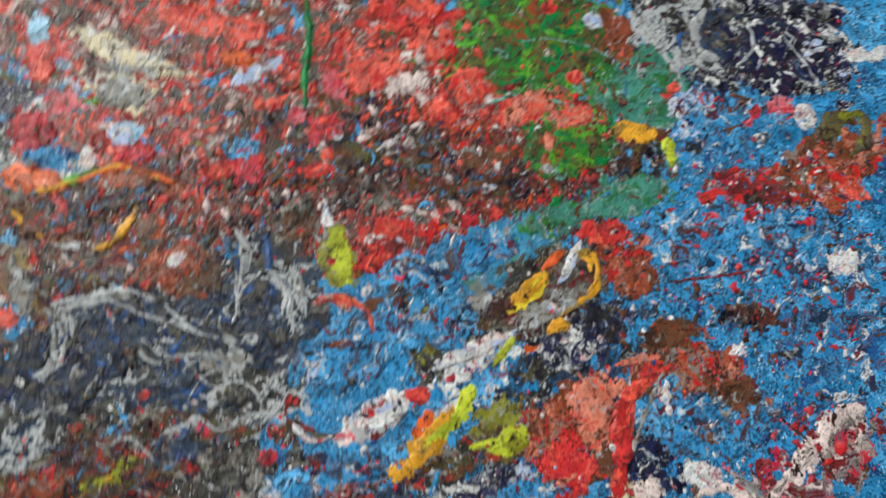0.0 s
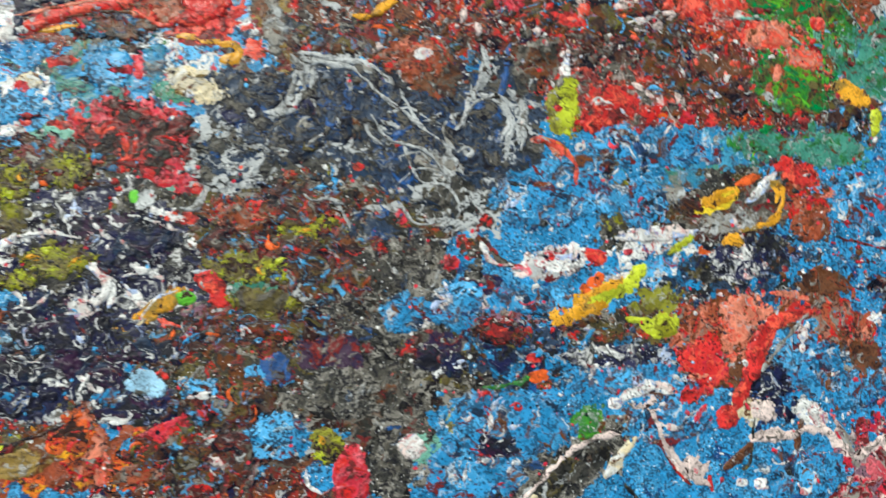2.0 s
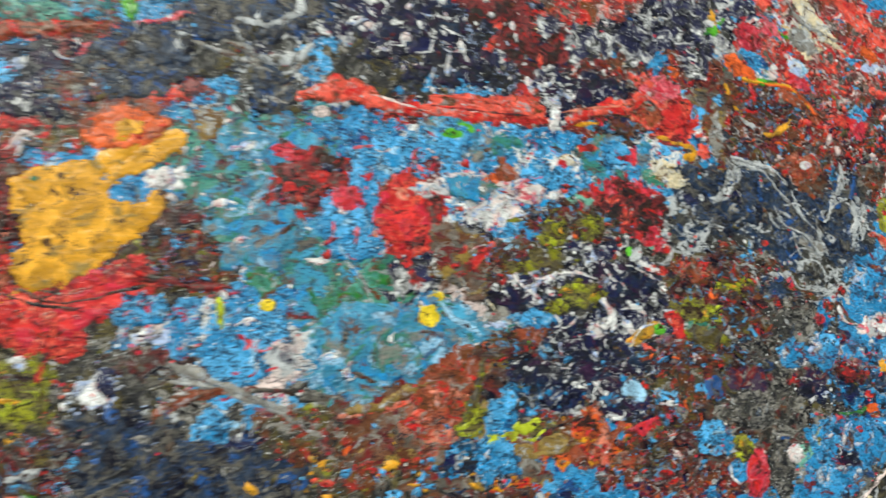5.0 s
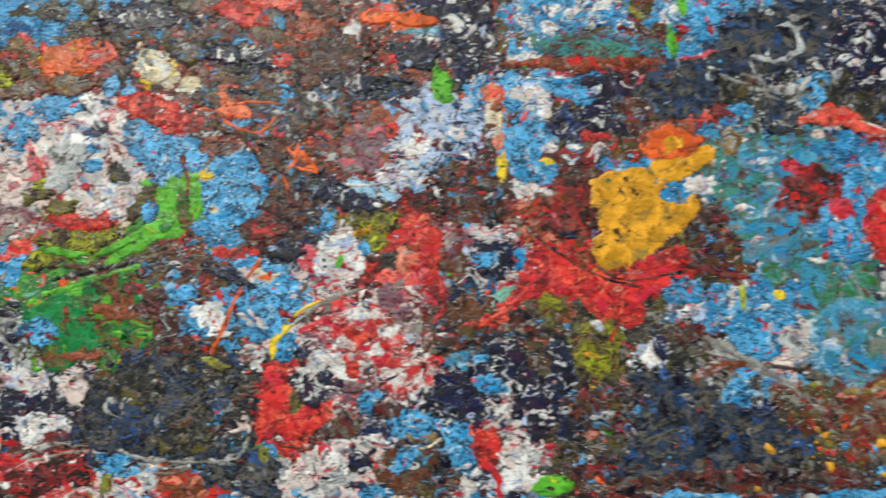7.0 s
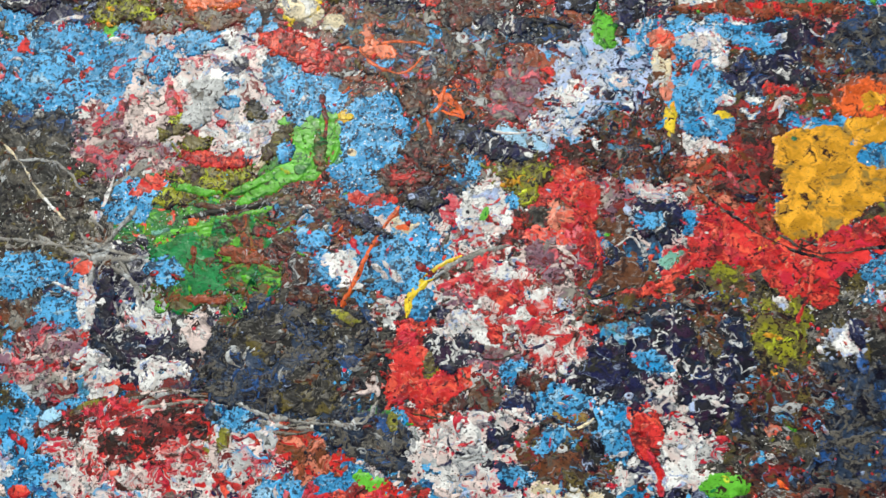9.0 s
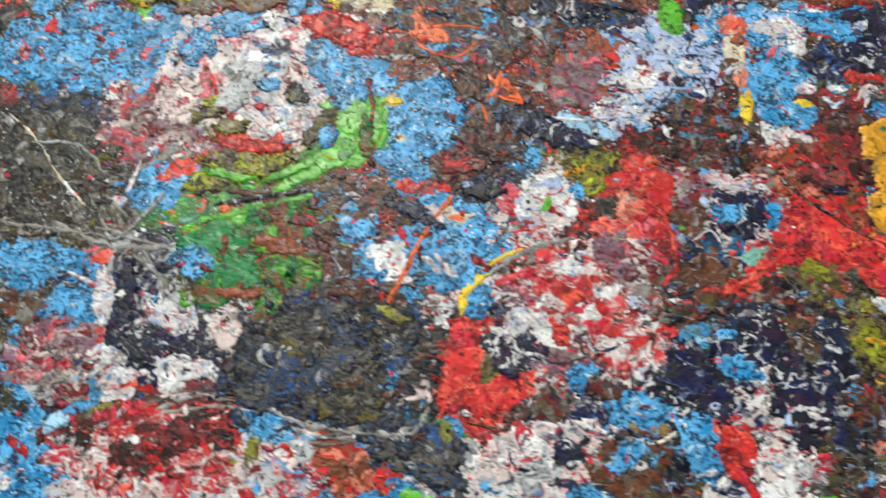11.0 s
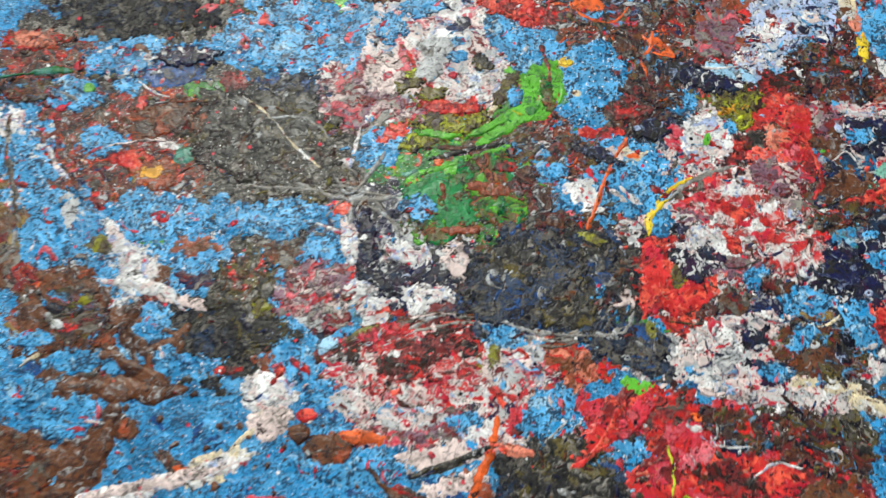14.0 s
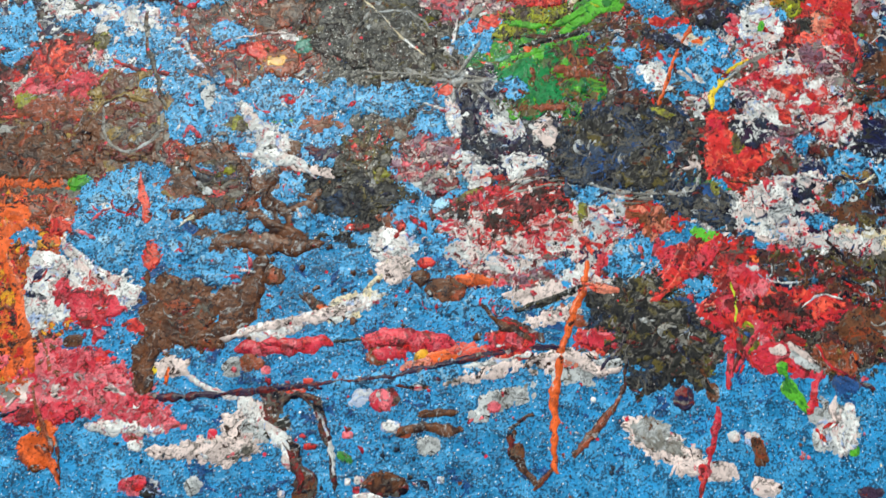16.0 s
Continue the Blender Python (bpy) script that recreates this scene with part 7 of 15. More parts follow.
drip("leaf", 0.0072, 867, -0.6056, 0.3937, -0.5936, 0.4058, -0.5881, 0.4326, -0.5856, 0.4490)
patch(-0.5741, 0.4322, 0.0155, 0.0083, 1.73, "leaf", 868, 0.7)
patch(-0.5972, 0.4313, 0.0236, 0.0152, 0.54, "leaf", 869, 0.8)
patch(-0.5952, 0.4005, 0.0181, 0.0080, 0.15, "leaf", 870)
patch(-0.5854, 0.4122, 0.0101, 0.0091, 1.73, "rust", 871, 0.8)
patch(-0.5954, 0.4693, 0.0140, 0.0122, 1.73, "sky", 872, 0.7)
blob(-0.5452, 0.4420, 0.0368, 0.0295, 1.73, "sky", 873, 0.25)
patch(-0.5433, 0.4035, 0.0357, 0.0100, -0.04, "sky", 874, 0.6)
patch(-0.5699, 0.4542, 0.0074, 0.0064, 0.15, "yellow", 875, 0.5)
blob(-0.5591, 0.4225, 0.0064, 0.0056, 0.15, "cream", 876)
patch(-0.4604, 0.4292, 0.0136, 0.0101, 0.15, "sky", 877, 0.4)
patch(-0.5148, 0.4901, 0.0057, 0.0055, 0.15, "sky", 878)
patch(-0.5549, 0.5093, 0.0155, 0.0073, -0.83, "orange", 879, 0.7)
patch(-0.5281, 0.5308, 0.0164, 0.0080, 0.15, "orange", 880, 0.6)
patch(-0.5262, 0.5109, 0.0163, 0.0079, 0.15, "orange", 881, 0.8)
patch(-0.4905, 0.4801, 0.0214, 0.0112, 1.73, "orange", 882, 0.95)
patch(-0.4949, 0.4472, 0.0186, 0.0055, 1.73, "orange", 883, 0.95)
patch(-0.4717, 0.4776, 0.0140, 0.0064, 0.15, "rust", 884)
drip("white", 0.0030, 885, -0.4492, 0.5909, -0.4413, 0.5799)
patch(-0.5170, 0.5712, 0.0148, 0.0108, 0.15, "coral", 886, 0.7)
drip("black", 0.0049, 887, -0.4629, 0.5705, -0.4336, 0.5703, -0.3948, 0.5721)
patch(-0.4188, 0.5654, 0.0292, 0.0093, 0.15, "slate", 888, 0.7)
drip("leaf", 0.0059, 889, -0.3659, 0.5856, -0.3587, 0.5688, -0.3515, 0.5641)
patch(-0.3795, 0.4974, 0.0354, 0.0199, 0.53, "lav", 890, 0.6)
patch(-0.3931, 0.4790, 0.0278, 0.0074, 0.15, "white", 891, 0.8)
patch(-0.3472, 0.5025, 0.0134, 0.0112, -0.27, "white", 892, 0.95)
patch(-0.3564, 0.5232, 0.0219, 0.0142, 1.73, "lav", 893, 0.8)
patch(-0.4308, 0.5005, 0.0231, 0.0219, -0.47, "rust", 894, 0.8)
patch(-0.4080, 0.5208, 0.0133, 0.0095, 1.73, "red", 895, 0.9)
patch(-0.4248, 0.4634, 0.0224, 0.0075, -0.15, "ice", 896, 0.9)
patch(-0.4168, 0.4308, 0.0219, 0.0134, -0.15, "moss", 897, 0.5)
patch(-0.4380, 0.4508, 0.0225, 0.0073, -0.05, "navy", 898, 0.7)
drip("salmon", 0.0126, 899, -0.3083, 0.5767, -0.3046, 0.5425, -0.3006, 0.5207)
patch(-0.3083, 0.5767, 0.0097, 0.0070, 0.15, "orange", 900)
patch(-0.2946, 0.4971, 0.0106, 0.0046, 1.73, "yellow", 901, 0.6)
patch(-0.2820, 0.5236, 0.0269, 0.0141, 1.73, "sky", 902, 0.8)
patch(-0.2843, 0.5804, 0.0194, 0.0081, 0.15, "white", 903, 0.7)
patch(-0.2817, 0.4805, 0.0138, 0.0062, 0.15, "white", 904, 0.8)
patch(-0.3699, 0.4205, 0.0255, 0.0204, -0.46, "red", 905, 0.95)
patch(-0.3789, 0.4342, 0.0090, 0.0080, 0.15, "coral", 906)
patch(-0.3611, 0.3828, 0.0213, 0.0144, 2.24, "rose", 907, 0.7)
patch(-0.3349, 0.4062, 0.0258, 0.0147, 2.24, "brown", 908, 0.5)
blob(-0.4397, 0.3918, 0.0067, 0.0035, 1.73, "leaf", 909)
blob(-0.3343, 0.3927, 0.0031, 0.0028, 0.16, "leaf", 910)
patch(-0.4396, 0.3899, 0.0177, 0.0172, 0.16, "white", 911, 0.5)
blob(-0.4397, 0.3918, 0.0067, 0.0035, 1.73, "leaf", 912)
patch(-0.4663, 0.3930, 0.0087, 0.0080, 1.73, "rose", 913, 0.8)
patch(-0.4182, 0.4055, 0.0107, 0.0078, 0.15, "sky", 914)
patch(-0.5086, 0.3694, 0.0387, 0.0144, -0.23, "sky", 915, 0.7)
patch(-0.5726, 0.3498, 0.0157, 0.0122, 0.16, "sky", 916, 0.6)
patch(-0.4929, 0.3387, 0.0302, 0.0181, 0.16, "sky", 917, 0.6)
patch(-0.5340, 0.3185, 0.0252, 0.0180, -0.40, "sky", 918, 0.6)
blob(-0.5565, 0.3334, 0.0078, 0.0064, 0.16, "blush", 919, 0.3)
patch(-0.5041, 0.3677, 0.0132, 0.0095, 0.16, "cream", 920, 0.7)
patch(-0.5039, 0.3653, 0.0061, 0.0047, 0.16, "orange", 921)
drip("orange", 0.0040, 922, -0.5100, 0.3837, -0.5212, 0.3626, -0.5296, 0.3376, -0.5384, 0.2998)
drip("rust", 0.0034, 923, -0.5389, 0.3042, -0.5394, 0.2908)
patch(-0.5346, 0.3848, 0.0178, 0.0068, 0.15, "red", 924, 0.7)
patch(-0.5366, 0.2846, 0.0124, 0.0039, -0.21, "moss", 925)
drip("yellow", 0.0050, 926, -0.4855, 0.2992, -0.4855, 0.3103, -0.4790, 0.3248)
drip("yellow", 0.0038, 927, -0.4792, 0.3271, -0.4673, 0.3404, -0.4508, 0.3523)
patch(-0.4777, 0.3071, 0.0126, 0.0107, 0.84, "blue", 928, 0.3)
drip("ash", 0.0068, 929, -0.4667, 0.3313, -0.4503, 0.3431, -0.4252, 0.3586)
drip("crimson", 0.0059, 930, -0.4659, 0.3201, -0.4454, 0.3324, -0.4332, 0.3434, -0.4127, 0.3700)
patch(-0.4759, 0.2833, 0.0150, 0.0101, 0.16, "red", 931, 0.5)
drip("red", 0.0150, 932, -0.4800, 0.2826, -0.4836, 0.2650, -0.4791, 0.2449, -0.4683, 0.2344)
blob(-0.4747, 0.2395, 0.0157, 0.0090, -0.20, "red", 933, 0.3)
patch(-0.4431, 0.2506, 0.0213, 0.0177, 0.65, "coral", 934, 0.6)
patch(-0.4440, 0.2302, 0.0200, 0.0094, 0.16, "red", 935, 0.7)
patch(-0.4590, 0.2160, 0.0234, 0.0086, -0.02, "red", 936, 0.8)
patch(-0.4828, 0.2652, 0.0066, 0.0033, 0.16, "moss", 937)
patch(-0.4377, 0.2639, 0.0095, 0.0039, 0.82, "amber", 938)
patch(-0.4576, 0.2566, 0.0122, 0.0081, 1.73, "olive", 939, 0.6)
drip("silver", 0.0033, 940, -0.5056, 0.2449, -0.4988, 0.2378, -0.5060, 0.2285, -0.5173, 0.2207)
patch(-0.5124, 0.2316, 0.0161, 0.0080, 0.16, "umber", 941)
patch(-0.5256, 0.2418, 0.0097, 0.0057, 1.73, "sky", 942, 0.8)
patch(-0.5346, 0.2487, 0.0057, 0.0049, 0.16, "crimson", 943)
patch(-0.4198, 0.3273, 0.0105, 0.0092, -0.42, "red", 944, 0.6)
drip("white", 0.0085, 945, -0.3906, 0.3432, -0.3778, 0.3339, -0.3798, 0.3180)
patch(-0.3947, 0.3358, 0.0201, 0.0093, -0.43, "white", 946, 0.7)
patch(-0.4108, 0.3109, 0.0126, 0.0069, 0.16, "red", 947, 0.9)
blob(-0.4136, 0.2952, 0.0072, 0.0071, 1.73, "crimson", 948, 0.3)
patch(-0.3954, 0.2705, 0.0098, 0.0082, 0.16, "sky", 949, 0.5)
patch(-0.4361, 0.3158, 0.0211, 0.0131, 0.16, "mauve", 950, 0.9)
patch(-0.4386, 0.2806, 0.0248, 0.0125, 0.16, "white", 951, 0.8)
patch(-0.4520, 0.3001, 0.0167, 0.0086, 0.16, "navy", 952, 0.9)
patch(-0.4038, 0.3620, 0.0216, 0.0092, 0.16, "blush", 953, 0.9)
patch(-0.3568, 0.3600, 0.0084, 0.0047, 2.24, "tblue", 954)
drip("red", 0.0059, 955, -0.3487, 0.3162, -0.3320, 0.3299, -0.3065, 0.3496, -0.2773, 0.3655)
patch(-0.3019, 0.3594, 0.0111, 0.0054, 0.16, "mint", 956, 0.8)
patch(-0.3118, 0.3133, 0.0110, 0.0108, 1.73, "tblue", 957, 0.8)
patch(-0.3164, 0.2955, 0.0247, 0.0166, 0.16, "navy", 958, 0.6)
patch(-0.2922, 0.2951, 0.0107, 0.0066, 0.16, "sky", 959, 0.8)
drip("white", 0.0037, 960, -0.3003, 0.2938, -0.2991, 0.2732, -0.2933, 0.2700)
patch(-0.3369, 0.2797, 0.0126, 0.0055, 1.54, "blush", 961)
patch(-0.3099, 0.2473, 0.0194, 0.0119, 1.73, "sky", 962, 0.6)
blob(-0.3108, 0.2237, 0.0045, 0.0039, 1.73, "ice", 963)
patch(-0.2926, 0.2421, 0.0154, 0.0103, 1.73, "red", 964, 0.4)
patch(-0.3532, 0.2445, 0.0206, 0.0099, 0.32, "sky", 965, 0.7)
drip("ochre", 0.0056, 966, -0.3572, 0.2379, -0.3415, 0.2364, -0.3296, 0.2442)
drip("rust", 0.0147, 967, -0.3649, 0.1981, -0.3496, 0.2062, -0.3360, 0.2159)
patch(-0.3533, 0.2151, 0.0053, 0.0039, 1.73, "crimson", 968)
patch(-0.4459, 0.1948, 0.0102, 0.0082, 0.16, "ice", 969, 0.6)
patch(-0.4301, 0.1897, 0.0118, 0.0037, 1.19, "coral", 970)
patch(-0.4900, 0.2072, 0.0198, 0.0115, 0.16, "green", 971, 0.95)
patch(-0.4747, 0.2135, 0.0079, 0.0077, 0.16, "sky", 972)
patch(-0.5096, 0.2041, 0.0238, 0.0092, 0.16, "deep", 973, 0.95)
drip("olive", 0.0047, 974, -0.5119, 0.1883, -0.4881, 0.1844, -0.4690, 0.1893)
patch(-0.5197, 0.1870, 0.0157, 0.0060, 0.16, "ice", 975, 0.9)
drip("ash", 0.0024, 976, -0.5996, 0.1900, -0.5834, 0.1886, -0.5636, 0.1898, -0.5448, 0.1986, -0.5270, 0.2172)
patch(-0.5693, 0.2308, 0.0365, 0.0160, 0.16, "slate", 977, 0.9)
patch(-0.6074, 0.1887, 0.0158, 0.0100, 0.16, "sky", 978, 0.7)
drip("leaf", 0.0063, 979, -0.6081, 0.1808, -0.6023, 0.1702, -0.6062, 0.1583)
patch(-0.6402, 0.1915, 0.0199, 0.0047, 0.16, "red", 980, 0.8)
patch(-0.6302, 0.1813, 0.0158, 0.0077, 0.16, "umber", 981, 0.8)
drip("grey", 0.0036, 982, -0.6927, 0.1714, -0.6760, 0.1878, -0.6579, 0.1986, -0.6262, 0.2036)
drip("ash", 0.0032, 983, -0.7288, 0.1697, -0.6953, 0.1828, -0.6702, 0.1987)
patch(-0.7220, 0.1747, 0.0131, 0.0048, 0.51, "moss", 984)
patch(-0.6568, 0.1541, 0.0055, 0.0022, 0.16, "leaf", 985)
patch(-0.6807, 0.1541, 0.0156, 0.0134, 0.16, "red", 986, 0.8)
patch(-0.6443, 0.1713, 0.0197, 0.0091, 0.16, "crimson", 987, 0.8)
drip("white", 0.0035, 988, -0.6576, 0.1577, -0.6522, 0.1510, -0.6400, 0.1492)
patch(-0.7148, 0.1957, 0.0161, 0.0119, 0.16, "white", 989, 0.8)
patch(-0.7298, 0.1894, 0.0096, 0.0079, 0.16, "tblue", 990, 0.7)
drip("white", 0.0065, 991, -0.7417, 0.2037, -0.7297, 0.2056, -0.7236, 0.2148)
drip("white", 0.0037, 992, -0.7246, 0.2188, -0.7096, 0.2088, -0.6847, 0.2086)
patch(-0.7429, 0.2244, 0.0135, 0.0069, 0.90, "red", 993, 0.7)
patch(-0.7267, 0.2102, 0.0081, 0.0065, 0.16, "crimson", 994)
patch(-0.7029, 0.1976, 0.0242, 0.0048, 0.16, "red", 995, 0.8)
patch(-0.6890, 0.2673, 0.0110, 0.0103, 1.37, "silver", 996, 0.6)
drip("white", 0.0042, 997, -0.6789, 0.2601, -0.6713, 0.2441, -0.6720, 0.2271)
drip("white", 0.0066, 998, -0.6830, 0.2295, -0.6888, 0.2371, -0.6758, 0.2349, -0.6752, 0.2224)
drip("white", 0.0050, 999, -0.6624, 0.2627, -0.6512, 0.2601, -0.6525, 0.2556)
patch(-0.6574, 0.2592, 0.0051, 0.0042, 1.73, "navy", 1000)
patch(-0.6509, 0.2473, 0.0124, 0.0125, 0.16, "blush", 1001, 0.7)
patch(-0.7053, 0.2261, 0.0107, 0.0082, 0.16, "ink", 1002, 0.6)
patch(-0.6697, 0.2359, 0.0058, 0.0050, 0.16, "navy", 1003)
patch(-0.7580, 0.2834, 0.0128, 0.0054, 0.16, "coral", 1004, 0.7)
drip("white", 0.0051, 1005, -0.7516, 0.2754, -0.7431, 0.2588, -0.7430, 0.2414)
drip("white", 0.0030, 1006, -0.7756, 0.2671, -0.7566, 0.2611, -0.7378, 0.2553)
patch(-0.7389, 0.2595, 0.0215, 0.0051, 1.73, "navy", 1007, 0.7)
patch(-0.7547, 0.2704, 0.0071, 0.0068, 1.73, "sky", 1008)
patch(-0.7919, 0.2781, 0.0257, 0.0134, 0.16, "sky", 1009, 0.8)
patch(-0.8286, 0.2678, 0.0256, 0.0107, 0.16, "sky", 1010, 0.8)
patch(-0.8617, 0.2741, 0.0117, 0.0086, 1.73, "sky", 1011)
patch(-0.7605, 0.2430, 0.0167, 0.0170, 0.16, "sky", 1012, 0.8)
patch(-0.7946, 0.2121, 0.0245, 0.0099, 1.73, "sky", 1013, 0.8)
patch(-0.7720, 0.1629, 0.0159, 0.0115, 0.16, "sky", 1014, 0.7)
patch(-0.9131, 0.2546, 0.0257, 0.0177, 0.16, "sky", 1015, 0.7)
patch(-0.9097, 0.2574, 0.0128, 0.0072, 0.16, "white", 1016, 0.7)
patch(-0.9137, 0.2321, 0.0127, 0.0035, 0.16, "leaf", 1017, 0.7)
patch(-0.8802, 0.2242, 0.0376, 0.0253, 0.16, "sky", 1018, 0.8)
blob(-0.8961, 0.2054, 0.0084, 0.0074, 1.73, "olive", 1019, 0.4)
patch(-0.9113, 0.2022, 0.0166, 0.0124, 1.73, "blush", 1020, 0.6)
patch(-0.8703, 0.1836, 0.0214, 0.0046, -0.17, "blush", 1021, 0.8)
patch(-0.8941, 0.1676, 0.0121, 0.0103, 0.16, "sky", 1022, 0.8)
patch(-0.8751, 0.1331, 0.0102, 0.0083, 0.16, "sky", 1023, 0.5)
patch(-0.8544, 0.1268, 0.0201, 0.0058, -0.01, "sky", 1024, 0.7)
drip("brown", 0.0079, 1025, -0.8961, 0.1395, -0.8753, 0.1506, -0.8635, 0.1643)
patch(-0.8202, 0.2122, 0.0165, 0.0140, 0.16, "olive", 1026, 0.6)
patch(-0.8030, 0.2407, 0.0139, 0.0088, 1.38, "brown", 1027, 0.7)
patch(-0.8693, 0.2303, 0.0112, 0.0042, -0.02, "rust", 1028)
patch(-0.7714, 0.2199, 0.0124, 0.0107, 1.73, "crimson", 1029, 0.9)
patch(-0.7615, 0.1844, 0.0161, 0.0103, 0.16, "silver", 1030, 0.95)
patch(-0.7474, 0.1628, 0.0113, 0.0057, 0.69, "ice", 1031)
patch(-0.7827, 0.1305, 0.0101, 0.0052, 0.16, "white", 1032, 0.6)
patch(-0.7969, 0.1245, 0.0155, 0.0052, 0.16, "sky", 1033)
patch(-0.7832, 0.1456, 0.0157, 0.0113, 0.16, "rust", 1034, 0.8)
patch(-0.8274, 0.1311, 0.0117, 0.0037, 0.16, "maroon", 1035)
patch(-0.7568, 0.1384, 0.0117, 0.0074, 0.16, "sky", 1036)
patch(-1.2011, 0.2959, 0.0317, 0.0233, 1.68, "sky", 1037, 0.7)
patch(-1.1606, 0.3264, 0.0176, 0.0129, 0.11, "white", 1038, 0.8)
patch(-1.1403, 0.3157, 0.0234, 0.0090, 0.11, "sky", 1039, 0.8)
patch(-1.0939, 0.3209, 0.0351, 0.0192, 0.11, "white", 1040, 0.6)
patch(-1.1012, 0.3136, 0.0152, 0.0128, 0.11, "sky", 1041)
patch(-1.0771, 0.2971, 0.0232, 0.0189, 0.11, "sky", 1042, 0.7)
patch(-1.1535, 0.2694, 0.0225, 0.0193, 0.71, "red", 1043, 0.8)
patch(-1.1195, 0.2481, 0.0286, 0.0148, 0.11, "crimson", 1044, 0.9)
patch(-1.1707, 0.2423, 0.0222, 0.0077, 0.71, "crimson", 1045, 0.9)
patch(-1.1130, 0.2994, 0.0142, 0.0099, 1.15, "olive", 1046)
patch(-1.1756, 0.2263, 0.0134, 0.0100, 1.00, "moss", 1047)
patch(-1.1692, 0.2363, 0.0171, 0.0062, 0.11, "rose", 1048)
patch(-1.1424, 0.2208, 0.0455, 0.0122, 0.11, "rust", 1049, 0.7)
drip("maroon", 0.0046, 1050, -1.0968, 0.2789, -1.0656, 0.2698, -1.0365, 0.2700)
drip("ochre", 0.0135, 1051, -1.1188, 0.1930, -1.1028, 0.2253, -1.0853, 0.2520, -1.0542, 0.2711)
patch(-1.0796, 0.2526, 0.0286, 0.0185, 0.11, "ochre", 1052, 0.7)
patch(-1.0640, 0.2053, 0.0402, 0.0293, -0.07, "m_swirl", 1053, 0.2)
drip("grey", 0.0045, 1054, -1.0874, 0.2209, -1.0852, 0.1968, -1.0715, 0.1864)
drip("ochre", 0.0056, 1055, -1.0607, 0.1756, -1.0430, 0.1866, -1.0398, 0.1989)
blob(-1.0582, 0.2563, 0.0090, 0.0063, 0.50, "sky", 1056)
drip("ash", 0.0070, 1057, -1.0732, 0.3362, -1.0644, 0.2985, -1.0507, 0.2684, -1.0339, 0.2330)
patch(-1.0553, 0.3059, 0.0127, 0.0116, 1.68, "sky", 1058)
patch(-1.0332, 0.2830, 0.0231, 0.0125, 0.11, "sky", 1059, 0.7)
patch(-1.0170, 0.2597, 0.0229, 0.0123, 0.11, "sky", 1060, 0.7)
patch(-1.0102, 0.2235, 0.0283, 0.0241, 0.11, "sky", 1061, 0.7)
patch(-0.9977, 0.2495, 0.0183, 0.0148, 1.68, "silver", 1062, 0.7)
drip("white", 0.0041, 1063, -1.0293, 0.3089, -1.0171, 0.2911, -1.0033, 0.2800)
patch(-0.9813, 0.3207, 0.0198, 0.0127, 0.11, "sky", 1064, 0.8)
patch(-0.9799, 0.2148, 0.0169, 0.0120, 0.11, "sky", 1065, 0.8)
patch(-0.9353, 0.2565, 0.0228, 0.0220, 0.11, "sky", 1066, 0.7)
patch(-0.8946, 0.2549, 0.0285, 0.0207, 0.11, "sky", 1067, 0.7)
patch(-0.9088, 0.2533, 0.0148, 0.0086, 0.11, "white", 1068, 0.7)
drip("white", 0.0068, 1069, -0.9598, 0.2476, -0.9436, 0.2371, -0.9298, 0.2234, -0.9162, 0.2099)
patch(-0.9208, 0.2034, 0.0201, 0.0169, 1.68, "white", 1070, 0.6)
drip("blush", 0.0079, 1071, -0.9208, 0.2034, -0.8957, 0.1883, -0.8833, 0.1808)
patch(-0.9584, 0.2233, 0.0128, 0.0082, -0.25, "olive", 1072)
blob(-0.8983, 0.2047, 0.0095, 0.0090, 1.68, "brown", 1073)
patch(-0.9083, 0.2320, 0.0068, 0.0036, 0.11, "leaf", 1074)
patch(-0.8658, 0.2156, 0.0338, 0.0237, 0.11, "sky", 1075, 0.7)
patch(-0.8741, 0.2328, 0.0227, 0.0096, 0.11, "rust", 1076, 0.8)
patch(-0.9357, 0.2940, 0.0115, 0.0088, 0.11, "ochre", 1077)
patch(-0.9242, 0.2953, 0.0173, 0.0100, 0.11, "orange", 1078, 0.8)
patch(-0.9555, 0.3076, 0.0197, 0.0063, 0.11, "red", 1079)
patch(-0.9070, 0.3163, 0.0101, 0.0070, 1.68, "teal", 1080)
drip("white", 0.0041, 1081, -0.9624, 0.3488, -0.9418, 0.3316, -0.9113, 0.3254)
patch(-1.1022, 0.1444, 0.0119, 0.0071, 0.39, "leaf", 1082, 0.4)
patch(-1.1470, 0.1423, 0.0444, 0.0081, 0.11, "orange", 1083, 0.8)
patch(-1.1458, 0.1134, 0.0324, 0.0105, 0.30, "orange", 1084, 0.7)
patch(-1.1130, 0.1171, 0.0229, 0.0131, -0.24, "maroon", 1085, 0.6)
patch(-1.1541, 0.0783, 0.0333, 0.0163, 1.68, "orange", 1086, 0.6)
patch(-1.1413, 0.0825, 0.0145, 0.0142, 1.68, "blue", 1087, 0.5)
patch(-1.1198, 0.1221, 0.0331, 0.0046, 0.11, "ochre", 1088)
drip("rose", 0.0089, 1089, -1.0439, 0.1627, -1.0387, 0.1428, -1.0297, 0.1150)
drip("rose", 0.0076, 1090, -1.0198, 0.0934, -1.0155, 0.0826)
patch(-1.0571, 0.1176, 0.0495, 0.0339, 0.11, "sky", 1091, 0.5)
patch(-1.0068, 0.1464, 0.0191, 0.0080, -0.07, "rust", 1092, 0.5)
drip("ochre", 0.0050, 1093, -1.0206, 0.1449, -1.0055, 0.1396)
patch(-0.9724, 0.1738, 0.0339, 0.0230, -0.07, "brown", 1094, 0.6)
